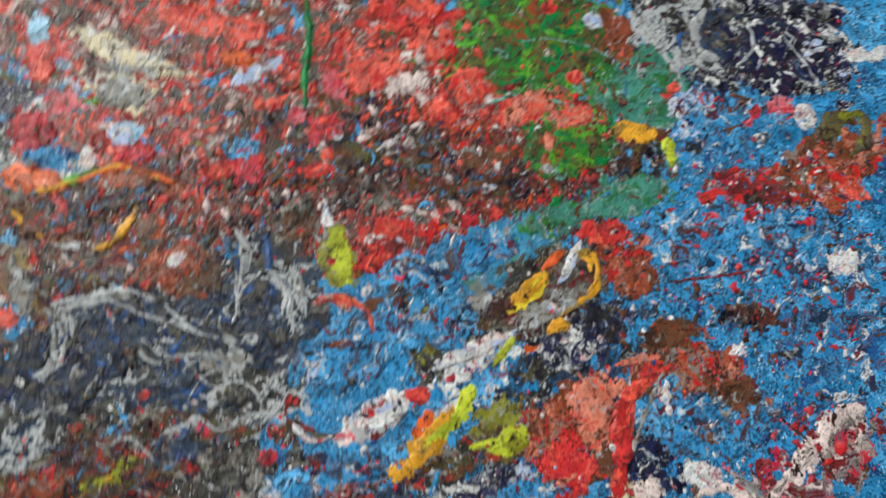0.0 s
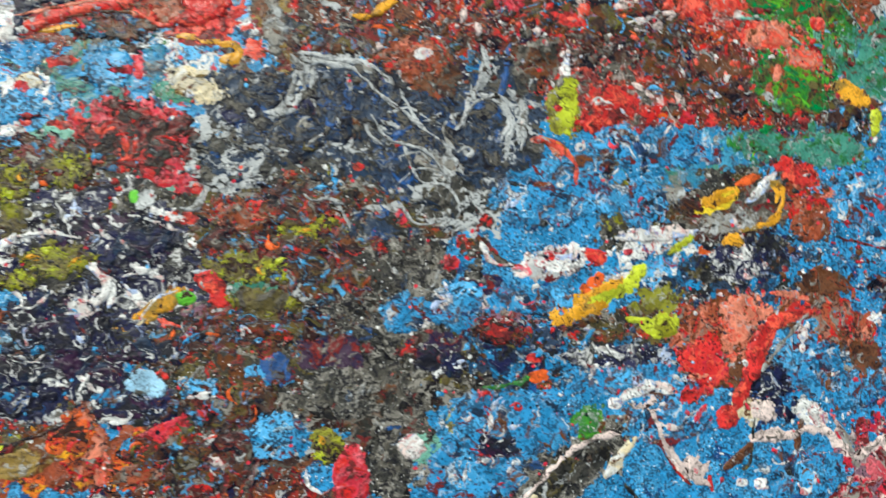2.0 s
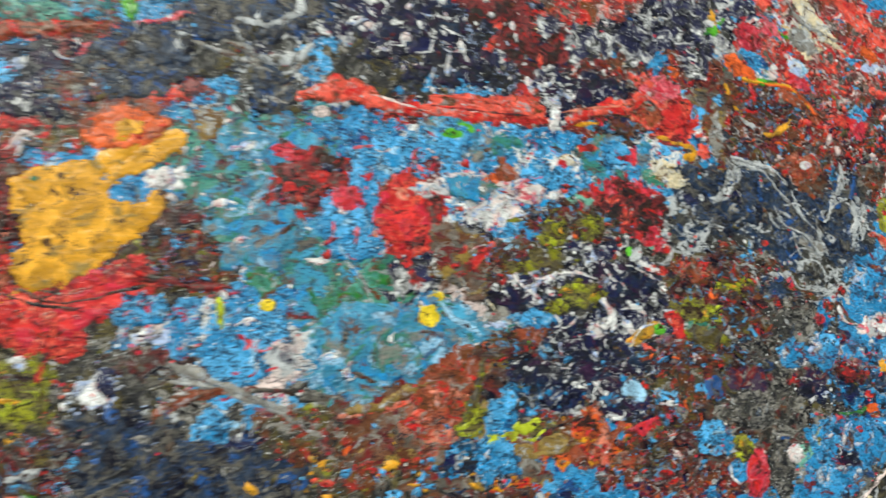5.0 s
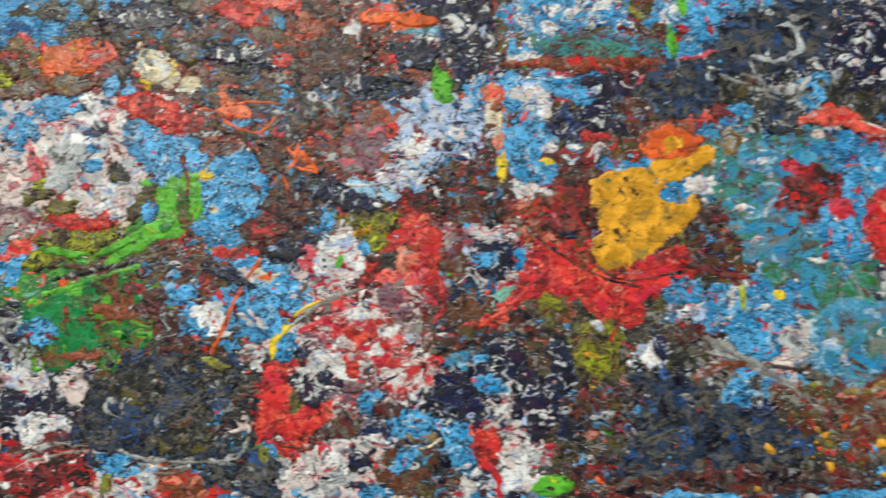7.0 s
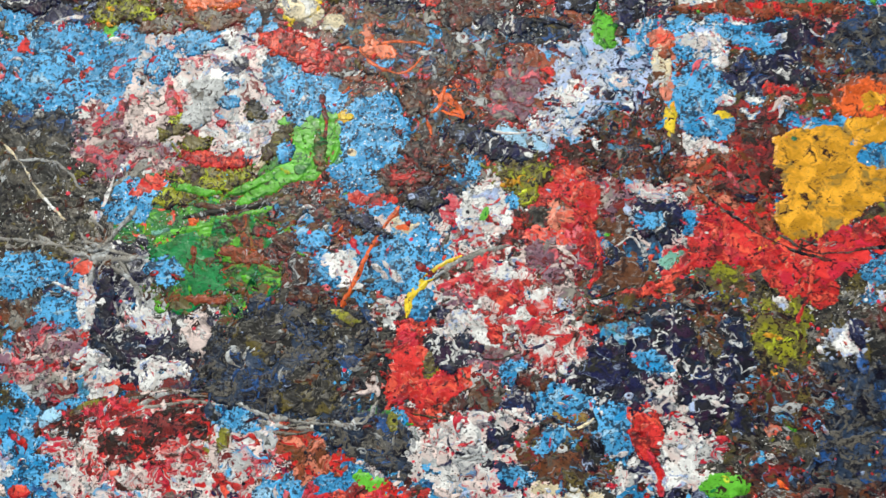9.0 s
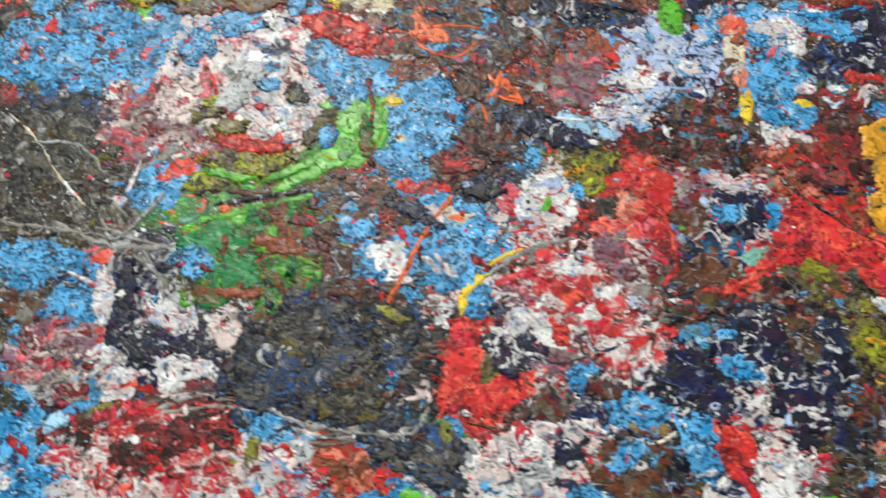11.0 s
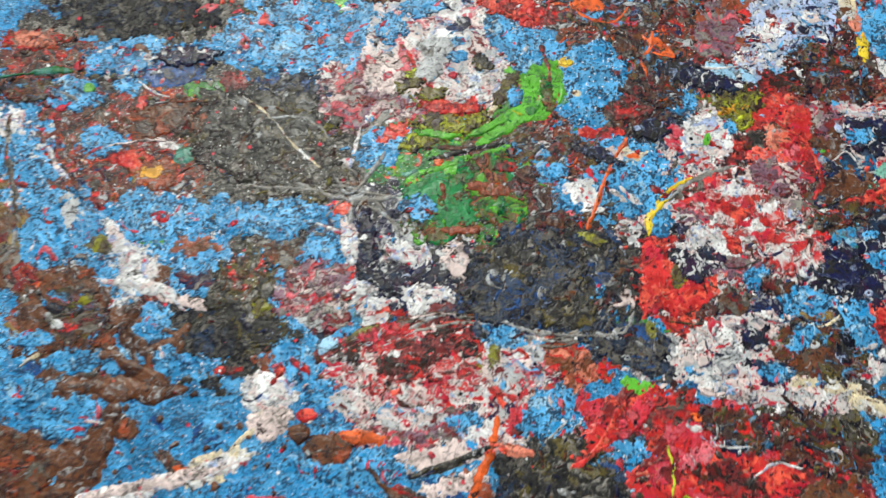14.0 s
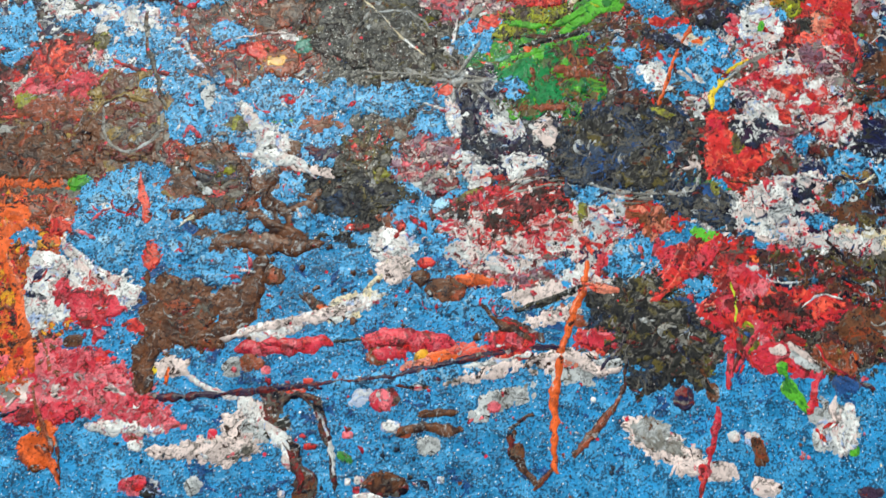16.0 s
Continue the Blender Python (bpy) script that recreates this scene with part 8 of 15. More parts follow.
patch(-0.9848, 0.1489, 0.0277, 0.0230, 0.11, "brown", 1095, 0.7)
patch(-0.9538, 0.1641, 0.0139, 0.0133, 1.68, "ash", 1096, 0.5)
drip("cream", 0.0045, 1097, -1.0001, 0.1706, -0.9934, 0.1802, -0.9880, 0.1661)
patch(-0.9404, 0.1193, 0.0388, 0.0189, -0.07, "brown", 1098, 0.6)
drip("brown", 0.0131, 1099, -0.9818, 0.1033, -0.9389, 0.1109, -0.8945, 0.1103, -0.8561, 0.1118)
drip("brown", 0.0122, 1100, -0.9261, 0.1672, -0.9059, 0.1462, -0.8750, 0.1267)
drip("brown", 0.0077, 1101, -0.8750, 0.1267, -0.8674, 0.1505, -0.8912, 0.1594)
patch(-0.9142, 0.1627, 0.0283, 0.0091, -0.25, "brown", 1102, 0.8)
patch(-0.9018, 0.1553, 0.0222, 0.0092, 0.11, "sky", 1103)
patch(-0.9140, 0.1280, 0.0225, 0.0099, -0.33, "sky", 1104, 0.4)
blob(-0.8790, 0.1348, 0.0088, 0.0080, 0.11, "sky", 1105)
blob(-0.8957, 0.1706, 0.0081, 0.0078, 1.68, "sky", 1106)
patch(-0.9926, 0.1306, 0.0132, 0.0114, 0.11, "sky", 1107)
drip("cream", 0.0066, 1108, -0.9975, 0.1129, -0.9833, 0.1259, -0.9734, 0.1328)
patch(-0.8649, 0.1335, 0.0330, 0.0113, 0.11, "blue", 1109, 0.8)
patch(-0.8426, 0.2122, 0.0225, 0.0119, 0.11, "sky", 1110, 0.8)
patch(-0.8314, 0.2134, 0.0146, 0.0142, 0.11, "olive", 1111, 0.6)
patch(-0.7856, 0.1197, 0.0186, 0.0134, 0.11, "white", 1112, 0.7)
patch(-0.7939, 0.1415, 0.0111, 0.0067, -0.42, "rust", 1113)
patch(-0.7803, 0.1661, 0.0229, 0.0166, 1.68, "sky", 1114, 0.8)
patch(-0.7637, 0.2151, 0.0236, 0.0168, 1.68, "mauve", 1115, 0.9)
drip("white", 0.0038, 1116, -1.1092, 0.1003, -1.0960, 0.0792, -1.0938, 0.0571)
drip("white", 0.0038, 1117, -1.1079, 0.0948, -1.0789, 0.0643, -1.0723, 0.0595)
patch(-1.1128, 0.0439, 0.0338, 0.0312, 2.05, "white", 1118, 0.6)
patch(-1.0593, 0.0499, 0.0333, 0.0158, -0.23, "white", 1119, 0.7)
patch(-1.1009, 0.0397, 0.0217, 0.0161, 1.68, "white", 1120, 0.8)
patch(-1.0677, 0.0380, 0.0218, 0.0085, -0.06, "crimson", 1121, 0.6)
drip("crimson", 0.0118, 1122, -1.0783, 0.0368, -1.0488, 0.0265, -1.0371, 0.0224)
drip("crimson", 0.0075, 1123, -1.0524, 0.0179, -1.0543, 0.0016, -1.0547, -0.0091)
drip("crimson", 0.0065, 1124, -1.1021, 0.0451, -1.1037, 0.0285, -1.0972, 0.0237)
patch(-1.0961, 0.0430, 0.0097, 0.0065, 0.11, "slate", 1125)
patch(-1.1251, 0.0261, 0.0086, 0.0075, 1.68, "rose", 1126)
drip("orange", 0.0140, 1127, -1.1475, 0.0510, -1.1291, 0.0202, -1.1135, 0.0003)
drip("amber", 0.0075, 1128, -1.1265, 0.0096, -1.1112, -0.0207, -1.1014, -0.0510)
patch(-1.1268, -0.0118, 0.0314, 0.0212, 1.68, "m_fire", 1129, 0.7)
patch(-1.1098, -0.0153, 0.0137, 0.0105, 0.11, "umber", 1130)
patch(-1.0905, -0.0289, 0.0185, 0.0170, -0.22, "rose", 1131, 0.6)
patch(-1.0569, -0.0356, 0.0379, 0.0169, -0.30, "rose", 1132, 0.7)
patch(-1.0151, -0.0569, 0.0373, 0.0197, -0.22, "rose", 1133, 0.7)
patch(-1.1070, -0.0723, 0.0260, 0.0101, 0.11, "rose", 1134, 0.8)
patch(-1.1209, -0.0584, 0.0123, 0.0104, 1.68, "grey", 1135, 0.8)
blob(-1.0736, -0.0085, 0.0095, 0.0063, 0.11, "brown", 1136)
patch(-1.0562, -0.0145, 0.0211, 0.0084, 0.11, "blue", 1137, 0.6)
patch(-1.0321, -0.0012, 0.0265, 0.0137, 0.11, "blue", 1138, 0.6)
patch(-1.0754, -0.0481, 0.0157, 0.0103, 0.11, "blue", 1139, 0.6)
patch(-0.9888, 0.0251, 0.0327, 0.0311, -0.23, "brown", 1140, 0.6)
patch(-0.9696, 0.0381, 0.0214, 0.0215, 0.11, "brown", 1141, 0.6)
drip("brown", 0.0138, 1142, -0.9613, 0.0228, -0.9386, 0.0470, -0.9254, 0.0649, -0.9112, 0.0943)
drip("brown", 0.0076, 1143, -0.9112, 0.0943, -0.9049, 0.1063)
drip("brown", 0.0177, 1144, -0.9991, -0.0448, -1.0053, -0.0141, -0.9963, 0.0081, -0.9888, 0.0251)
patch(-0.9887, 0.0523, 0.0161, 0.0076, 0.11, "brown", 1145)
drip("brown", 0.0076, 1146, -1.0186, 0.0655, -1.0127, 0.0496, -0.9972, 0.0404)
patch(-0.9532, 0.0076, 0.0159, 0.0084, 0.11, "crimson", 1147, 0.8)
patch(-0.9910, 0.0087, 0.0085, 0.0064, 0.11, "crimson", 1148)
patch(-1.0185, 0.0110, 0.0106, 0.0074, 0.11, "red", 1149)
drip("coral", 0.0049, 1150, -1.0165, 0.0769, -1.0231, 0.0930, -1.0166, 0.0965)
blob(-0.9027, 0.0758, 0.0099, 0.0059, 1.68, "brown", 1151)
patch(-0.9209, 0.0545, 0.0074, 0.0044, 1.34, "orange", 1152)
blob(-0.9342, 0.0529, 0.0140, 0.0119, 0.11, "brown", 1153, 0.3)
drip("white", 0.0138, 1154, -0.9277, 0.0158, -0.8961, 0.0194, -0.8709, 0.0302, -0.8593, 0.0423)
patch(-0.8256, 0.0515, 0.0181, 0.0087, 0.29, "cream", 1155, 0.7)
drip("cream", 0.0065, 1156, -0.8068, 0.0727, -0.7929, 0.0909, -0.7896, 0.1080)
patch(-0.7882, 0.0970, 0.0165, 0.0076, 1.68, "blush", 1157, 0.7)
patch(-0.8526, 0.0512, 0.0142, 0.0042, -0.58, "umber", 1158)
drip("umber", 0.0048, 1159, -0.8702, 0.0601, -0.8517, 0.0459, -0.8312, 0.0347)
blob(-0.8468, 0.0491, 0.0076, 0.0032, -0.24, "orange", 1160)
drip("crimson", 0.0143, 1161, -0.9173, 0.0021, -0.8886, 0.0069, -0.8626, 0.0114, -0.8368, 0.0175)
drip("coal", 0.0037, 1162, -0.8316, 0.0186, -0.8056, 0.0242)
drip("crimson", 0.0138, 1163, -0.8026, 0.0218, -0.7737, 0.0251, -0.7420, 0.0286, -0.7210, 0.0310)
patch(-0.7881, 0.0129, 0.0106, 0.0104, -0.92, "rust", 1164)
drip("crimson", 0.0116, 1165, -0.6888, 0.0293, -0.6685, 0.0395, -0.6527, 0.0413)
patch(-0.6659, 0.0398, 0.0191, 0.0085, 0.11, "red", 1166, 0.5)
patch(-0.7096, 0.0243, 0.0180, 0.0063, 0.11, "coral", 1167, 0.7)
patch(-0.6725, 0.0258, 0.0211, 0.0052, 0.11, "red", 1168, 0.7)
drip("plum", 0.0036, 1169, -0.9846, -0.0509, -0.9437, -0.0437, -0.9027, -0.0365, -0.8620, -0.0268, -0.8208, -0.0196)
drip("plum", 0.0042, 1170, -0.8208, -0.0196, -0.7800, -0.0088, -0.7393, 0.0052, -0.6986, 0.0203, -0.6573, 0.0328, -0.6150, 0.0360)
drip("ink", 0.0041, 1171, -1.0960, -0.0736, -1.0714, -0.0657, -1.0461, -0.0603)
patch(-1.0611, -0.0646, 0.0125, 0.0046, 0.11, "black", 1172)
drip("umber", 0.0062, 1173, -0.8803, -0.0443, -0.8556, -0.0339, -0.8393, -0.0372, -0.8293, -0.0514)
drip("umber", 0.0036, 1174, -0.8293, -0.0514, -0.8198, -0.0806, -0.8113, -0.1142)
drip("white", 0.0031, 1175, -0.8404, -0.0475, -0.8278, -0.0614, -0.8183, -0.0804, -0.8144, -0.0998)
drip("umber", 0.0175, 1176, -0.8622, -0.0753, -0.8463, -0.0935, -0.8383, -0.1123, -0.8454, -0.1325)
drip("white", 0.0094, 1177, -0.9074, -0.0397, -0.8885, -0.0580, -0.8647, -0.0756, -0.8591, -0.0850)
drip("white", 0.0063, 1178, -0.9626, -0.0277, -0.9394, -0.0381, -0.9122, -0.0428)
patch(-0.8980, -0.0642, 0.0207, 0.0170, 0.11, "blush", 1179, 0.6)
patch(-0.9243, -0.0923, 0.0256, 0.0109, 0.11, "blush", 1180, 0.7)
drip("blush", 0.0072, 1181, -0.9850, -0.1015, -0.9549, -0.0957, -0.9299, -0.0904)
drip("white", 0.0103, 1182, -1.0464, -0.0833, -1.0204, -0.0819, -0.9956, -0.0751, -0.9736, -0.0802)
patch(-1.0012, -0.0858, 0.0082, 0.0050, 0.11, "rose", 1183)
patch(-0.9812, -0.0684, 0.0212, 0.0049, -0.22, "rose", 1184)
drip("rose", 0.0041, 1185, -0.9888, -0.0693, -0.9853, -0.0790)
blob(-0.9295, -0.0778, 0.0050, 0.0041, 1.68, "rose", 1186)
blob(-0.9123, -0.0869, 0.0056, 0.0035, 0.11, "crimson", 1187)
patch(-0.8871, -0.0665, 0.0207, 0.0100, 0.11, "silver", 1188, 0.8)
patch(-0.9897, -0.1292, 0.0152, 0.0068, 0.11, "rose", 1189, 0.6)
blob(-0.9746, -0.1275, 0.0071, 0.0068, 0.11, "navy", 1190, 0.5)
patch(-0.9771, -0.0215, 0.0147, 0.0083, 0.11, "blush", 1191, 0.7)
drip("orange", 0.0063, 1192, -0.9819, -0.0377, -0.9808, -0.0297, -0.9797, -0.0218)
patch(-1.0001, -0.0267, 0.0073, 0.0042, 0.11, "yellow", 1193)
patch(-0.9223, -0.0153, 0.0074, 0.0073, 0.11, "silver", 1194)
patch(-0.9049, -0.0081, 0.0096, 0.0062, -0.23, "rust", 1195)
blob(-0.8905, -0.0144, 0.0042, 0.0036, 0.11, "rose", 1196)
patch(-0.8770, -0.0644, 0.0155, 0.0100, 0.11, "ash", 1197, 0.8)
patch(-0.8803, -0.0443, 0.0132, 0.0104, 1.68, "umber", 1198, 0.8)
drip("orange", 0.0123, 1199, -1.0950, -0.1113, -1.0820, -0.0999, -1.0706, -0.1036)
drip("orange", 0.0072, 1200, -1.0822, -0.1099, -1.0723, -0.1188, -1.0636, -0.1227)
drip("umber", 0.0026, 1201, -1.0692, -0.0985, -1.0589, -0.1320)
patch(-1.0873, -0.1105, 0.0118, 0.0102, 1.68, "orange", 1202)
drip("rust", 0.0036, 1203, -1.0834, -0.0594, -1.0776, -0.0893)
patch(-0.7498, 0.0040, 0.0157, 0.0084, 0.63, "salmon", 1204, 0.6)
drip("amber", 0.0074, 1205, -0.7530, 0.0089, -0.7464, 0.0202, -0.7466, 0.0308)
patch(-0.7300, 0.0167, 0.0137, 0.0047, 0.11, "orange", 1206)
drip("umber", 0.0063, 1207, -0.7688, -0.0138, -0.7427, -0.0109, -0.7228, -0.0008)
patch(-0.7381, -0.0051, 0.0157, 0.0062, 0.46, "brown", 1208, 0.7)
blob(-0.7774, -0.0287, 0.0089, 0.0071, 0.11, "rose", 1209, 0.3)
patch(-0.7723, -0.0271, 0.0104, 0.0071, 0.11, "maroon", 1210)
patch(-0.7986, -0.0275, 0.0102, 0.0073, 1.17, "lav", 1211)
patch(-0.8616, -0.0294, 0.0084, 0.0031, 0.11, "coral", 1212)
blob(-0.8498, -0.0203, 0.0042, 0.0026, 0.11, "coral", 1213)
patch(-0.7311, -0.0657, 0.0093, 0.0079, 0.11, "silver", 1214, 0.5)
drip("brown", 0.0072, 1215, -0.7605, -0.0589, -0.7432, -0.0509, -0.7226, -0.0496, -0.7019, -0.0483)
blob(-0.7556, -0.0558, 0.0062, 0.0050, 0.11, "rust", 1216)
drip("brown", 0.0036, 1217, -0.7449, -0.0369, -0.7243, -0.0345, -0.7089, -0.0318)
patch(-0.7676, -0.1044, 0.0173, 0.0078, -0.06, "umber", 1218, 0.5)
drip("umber", 0.0061, 1219, -0.7837, -0.0988, -0.7631, -0.0990, -0.7518, -0.1075)
patch(-0.8384, -0.0777, 0.0051, 0.0025, 0.11, "maroon", 1220)
blob(-0.8066, -0.0641, 0.0046, 0.0030, 0.11, "rose", 1221)
patch(-0.8064, -0.0841, 0.0062, 0.0030, -0.39, "green", 1222)
blob(-0.7910, -0.1021, 0.0041, 0.0034, 0.11, "white", 1223)
blob(-0.8009, -0.1047, 0.0029, 0.0025, 1.68, "white", 1224)
blob(-0.7923, -0.1111, 0.0030, 0.0029, 0.11, "crimson", 1225)
blob(-0.8421, 0.0174, 0.0053, 0.0032, 0.11, "rose", 1226)
blob(-0.7176, -0.0939, 0.0031, 0.0029, 0.11, "lav", 1227)
drip("ink", 0.0071, 1228, -0.7353, -0.0959, -0.7291, -0.1050)
blob(-0.8588, -0.1219, 0.0030, 0.0029, 0.11, "white", 1229)
patch(-0.7814, -0.1157, 0.0101, 0.0029, 0.11, "white", 1230)
patch(-0.9393, -0.1236, 0.0078, 0.0061, 0.63, "silver", 1231)
patch(-0.9623, 0.0281, 0.0085, 0.0075, 0.11, "sky", 1232)
patch(-0.7006, 0.0929, 0.0140, 0.0055, -0.07, "orange", 1233, 0.6)
patch(-0.7316, 0.0785, 0.0129, 0.0120, 0.11, "rust", 1234, 0.5)
patch(-0.8010, -0.0096, 0.0157, 0.0052, 0.20, "blue", 1235)
drip("ink", 0.0048, 1236, -0.6656, 0.0657, -0.6397, 0.0778, -0.6138, 0.0917, -0.5982, 0.0989)
drip("coal", 0.0032, 1237, -0.6550, 0.0680, -0.6239, 0.0823)
patch(-0.6457, 0.0854, 0.0272, 0.0075, 0.37, "blush", 1238, 0.8)
drip("umber", 0.0054, 1239, -0.6978, 0.0659, -0.6755, 0.0575, -0.6536, 0.0519, -0.6340, 0.0408)
drip("maroon", 0.0064, 1240, -0.6864, 0.0590, -0.6589, 0.0513, -0.6421, 0.0425)
drip("orange", 0.0043, 1241, -0.5983, 0.1017, -0.6071, 0.0733, -0.6158, 0.0455, -0.6186, 0.0135)
drip("orange", 0.0063, 1242, -0.6190, 0.0187, -0.6216, -0.0025, -0.6212, -0.0076)
drip("orange", 0.0037, 1243, -0.6212, -0.0076, -0.6188, -0.0380, -0.6172, -0.0579)
drip("rust", 0.0041, 1244, -0.6172, -0.0579, -0.6171, -0.0728, -0.6264, -0.0837, -0.6332, -0.0943)
patch(-0.5872, 0.0974, 0.0160, 0.0044, -0.07, "salmon", 1245)
drip("salmon", 0.0043, 1246, -0.6035, 0.0983, -0.5820, 0.0991, -0.5682, 0.0951)
patch(-0.6120, 0.0674, 0.0158, 0.0054, -0.42, "rust", 1247)
patch(-0.5841, 0.0490, 0.0214, 0.0126, 0.28, "red", 1248, 0.6)
drip("red", 0.0074, 1249, -0.6050, 0.0440, -0.5844, 0.0543, -0.5689, 0.0614)
patch(-0.6142, 0.0245, 0.0317, 0.0104, 0.11, "blush", 1250, 0.8)
patch(-0.6029, 0.0152, 0.0179, 0.0104, 0.11, "silver", 1251, 0.8)
drip("silver", 0.0074, 1252, -0.5880, 0.0274, -0.5721, 0.0265, -0.5619, 0.0329)
drip("ink", 0.0032, 1253, -0.5964, 0.0344, -0.5827, 0.0280, -0.5646, 0.0342)
patch(-0.6089, 0.0250, 0.0137, 0.0063, 0.11, "salmon", 1254)
drip("umber", 0.0037, 1255, -0.5571, 0.0414, -0.5579, 0.0098, -0.5646, -0.0090)
drip("brown", 0.0062, 1256, -0.5645, -0.0115, -0.5790, -0.0285, -0.5931, -0.0502, -0.6000, -0.0610)
drip("orange", 0.0026, 1257, -0.5692, -0.0197, -0.5833, -0.0416)
blob(-0.6525, -0.0619, 0.0072, 0.0069, 0.11, "umber", 1258)
drip("umber", 0.0047, 1259, -0.6558, -0.0421, -0.6570, -0.0574, -0.6450, -0.0759, -0.6313, -0.0867)
drip("umber", 0.0036, 1260, -0.6584, -0.0424, -0.6490, -0.0312, -0.6390, -0.0265)
blob(-0.6772, -0.0252, 0.0057, 0.0041, 0.11, "coral", 1261)
patch(-0.6687, -0.0155, 0.0263, 0.0081, 0.45, "silver", 1262, 0.7)
blob(-0.7476, -0.0140, 0.0042, 0.0031, 0.11, "white", 1263)
patch(-0.6879, -0.0330, 0.0083, 0.0051, 0.11, "silver", 1264)
drip("brown", 0.0047, 1265, -0.7244, -0.0335, -0.7088, -0.0328)
patch(-0.5268, -0.0378, 0.0298, 0.0134, -0.41, "blush", 1266, 0.5)
patch(-0.5005, -0.0499, 0.0247, 0.0133, -0.32, "blush", 1267, 0.6)
patch(-0.4670, -0.0585, 0.0133, 0.0069, 0.11, "blush", 1268)
blob(-0.5027, 0.0031, 0.0092, 0.0084, 1.68, "plum", 1269, 0.4)
drip("umber", 0.0037, 1270, -0.5498, 0.0056, -0.5402, 0.0015)
drip("crimson", 0.0047, 1271, -0.4686, -0.0059, -0.4728, -0.0368, -0.4761, -0.0471)
drip("red", 0.0113, 1272, -0.4750, -0.0495, -0.4819, -0.0700)
drip("red", 0.0036, 1273, -0.4819, -0.0700, -0.4840, -0.0835)
drip("brown", 0.0074, 1274, -0.4881, 0.0333, -0.4796, 0.0134, -0.4742, 0.0089)
patch(-0.4907, 0.0330, 0.0133, 0.0117, -0.24, "olive", 1275, 0.7)
blob(-0.4759, 0.0113, 0.0082, 0.0058, 1.68, "brown", 1276)
blob(-0.4556, -0.0268, 0.0045, 0.0041, 1.68, "white", 1277)
patch(-0.4370, -0.0277, 0.0072, 0.0060, 0.11, "white", 1278)
drip("brown", 0.0072, 1279, -0.4344, -0.0325, -0.4316, -0.0446, -0.4264, -0.0490)
patch(-0.4041, 0.0219, 0.0089, 0.0076, 2.17, "leaf", 1280, 0.3)
drip("leaf", 0.0073, 1281, -0.4068, 0.0268, -0.3962, 0.0124, -0.3884, 0.0030)
patch(-0.4121, 0.0418, 0.0054, 0.0051, 1.32, "leaf", 1282)
patch(-0.3677, -0.0099, 0.0208, 0.0199, 1.33, "silver", 1283, 0.7)
drip("blush", 0.0063, 1284, -0.3625, 0.0214, -0.3651, 0.0005, -0.3576, -0.0289)
blob(-0.3496, 0.0084, 0.0071, 0.0047, 1.68, "white", 1285)
drip("crimson", 0.0047, 1286, -0.3755, 0.0407, -0.3833, 0.0242, -0.3807, 0.0090)
blob(-0.3463, -0.0266, 0.0051, 0.0050, 0.11, "leaf", 1287)
patch(-0.4236, -0.0684, 0.0147, 0.0070, -0.23, "blush", 1288)
patch(-0.3325, -0.0631, 0.0102, 0.0048, 0.11, "plum", 1289)
patch(-0.3520, 0.0329, 0.0136, 0.0072, 0.11, "deep", 1290)
drip("plum", 0.0032, 1291, -0.3728, 0.0462, -0.3467, 0.0387, -0.3260, 0.0306)
blob(-0.3832, -0.0015, 0.0042, 0.0040, 0.11, "silver", 1292)
patch(-0.5234, 0.1156, 0.0170, 0.0063, 0.79, "red", 1293)
drip("red", 0.0140, 1294, -0.5358, 0.0922, -0.5178, 0.1107, -0.5023, 0.1291, -0.4869, 0.1533)
patch(-0.4973, 0.1408, 0.0227, 0.0139, 0.63, "red", 1295, 0.6)
patch(-0.4212, 0.1326, 0.0326, 0.0219, 0.11, "crimson", 1296, 0.6)
patch(-0.4593, 0.1395, 0.0327, 0.0221, 0.11, "maroon", 1297, 0.8)
patch(-0.4366, 0.0871, 0.0214, 0.0214, 0.11, "crimson", 1298, 0.7)
drip("crimson", 0.0096, 1299, -0.4896, 0.0757, -0.4683, 0.0754, -0.4524, 0.0799)
drip("crimson", 0.0048, 1300, -0.4576, 0.0739, -0.4596, 0.0470, -0.4614, 0.0155)
drip("crimson", 0.0048, 1301, -0.4389, 0.0653, -0.4516, 0.0427, -0.4566, 0.0316)
patch(-0.4468, 0.0644, 0.0131, 0.0103, 1.32, "olive", 1302)
drip("moss", 0.0075, 1303, -0.4690, 0.0997, -0.4579, 0.0847, -0.4470, 0.0751)
drip("lime", 0.0043, 1304, -0.4525, 0.0826, -0.4391, 0.0760)
patch(-0.3781, 0.1154, 0.0317, 0.0221, -0.07, "red", 1305, 0.6)
patch(-0.3462, 0.0918, 0.0314, 0.0271, -0.07, "maroon", 1306, 0.7)
patch(-0.3516, 0.0751, 0.0312, 0.0215, -0.07, "umber", 1307, 0.7)
drip("coral", 0.0117, 1308, -0.3781, 0.0615, -0.3624, 0.0474, -0.3414, 0.0498)
patch(-0.4045, 0.0692, 0.0154, 0.0055, -0.25, "maroon", 1309)
patch(-0.3886, 0.0497, 0.0200, 0.0066, -0.44, "silver", 1310, 0.8)
patch(-0.4149, 0.0573, 0.0085, 0.0053, 0.11, "blush", 1311)
patch(-0.4907, 0.1082, 0.0162, 0.0109, 0.11, "sky", 1312, 0.8)
patch(-0.4791, 0.0823, 0.0107, 0.0043, 0.11, "ice", 1313)
patch(-0.5161, 0.0727, 0.0214, 0.0213, 0.11, "slate", 1314, 0.7)
patch(-0.5421, 0.0591, 0.0266, 0.0264, 0.11, "black", 1315, 0.95)
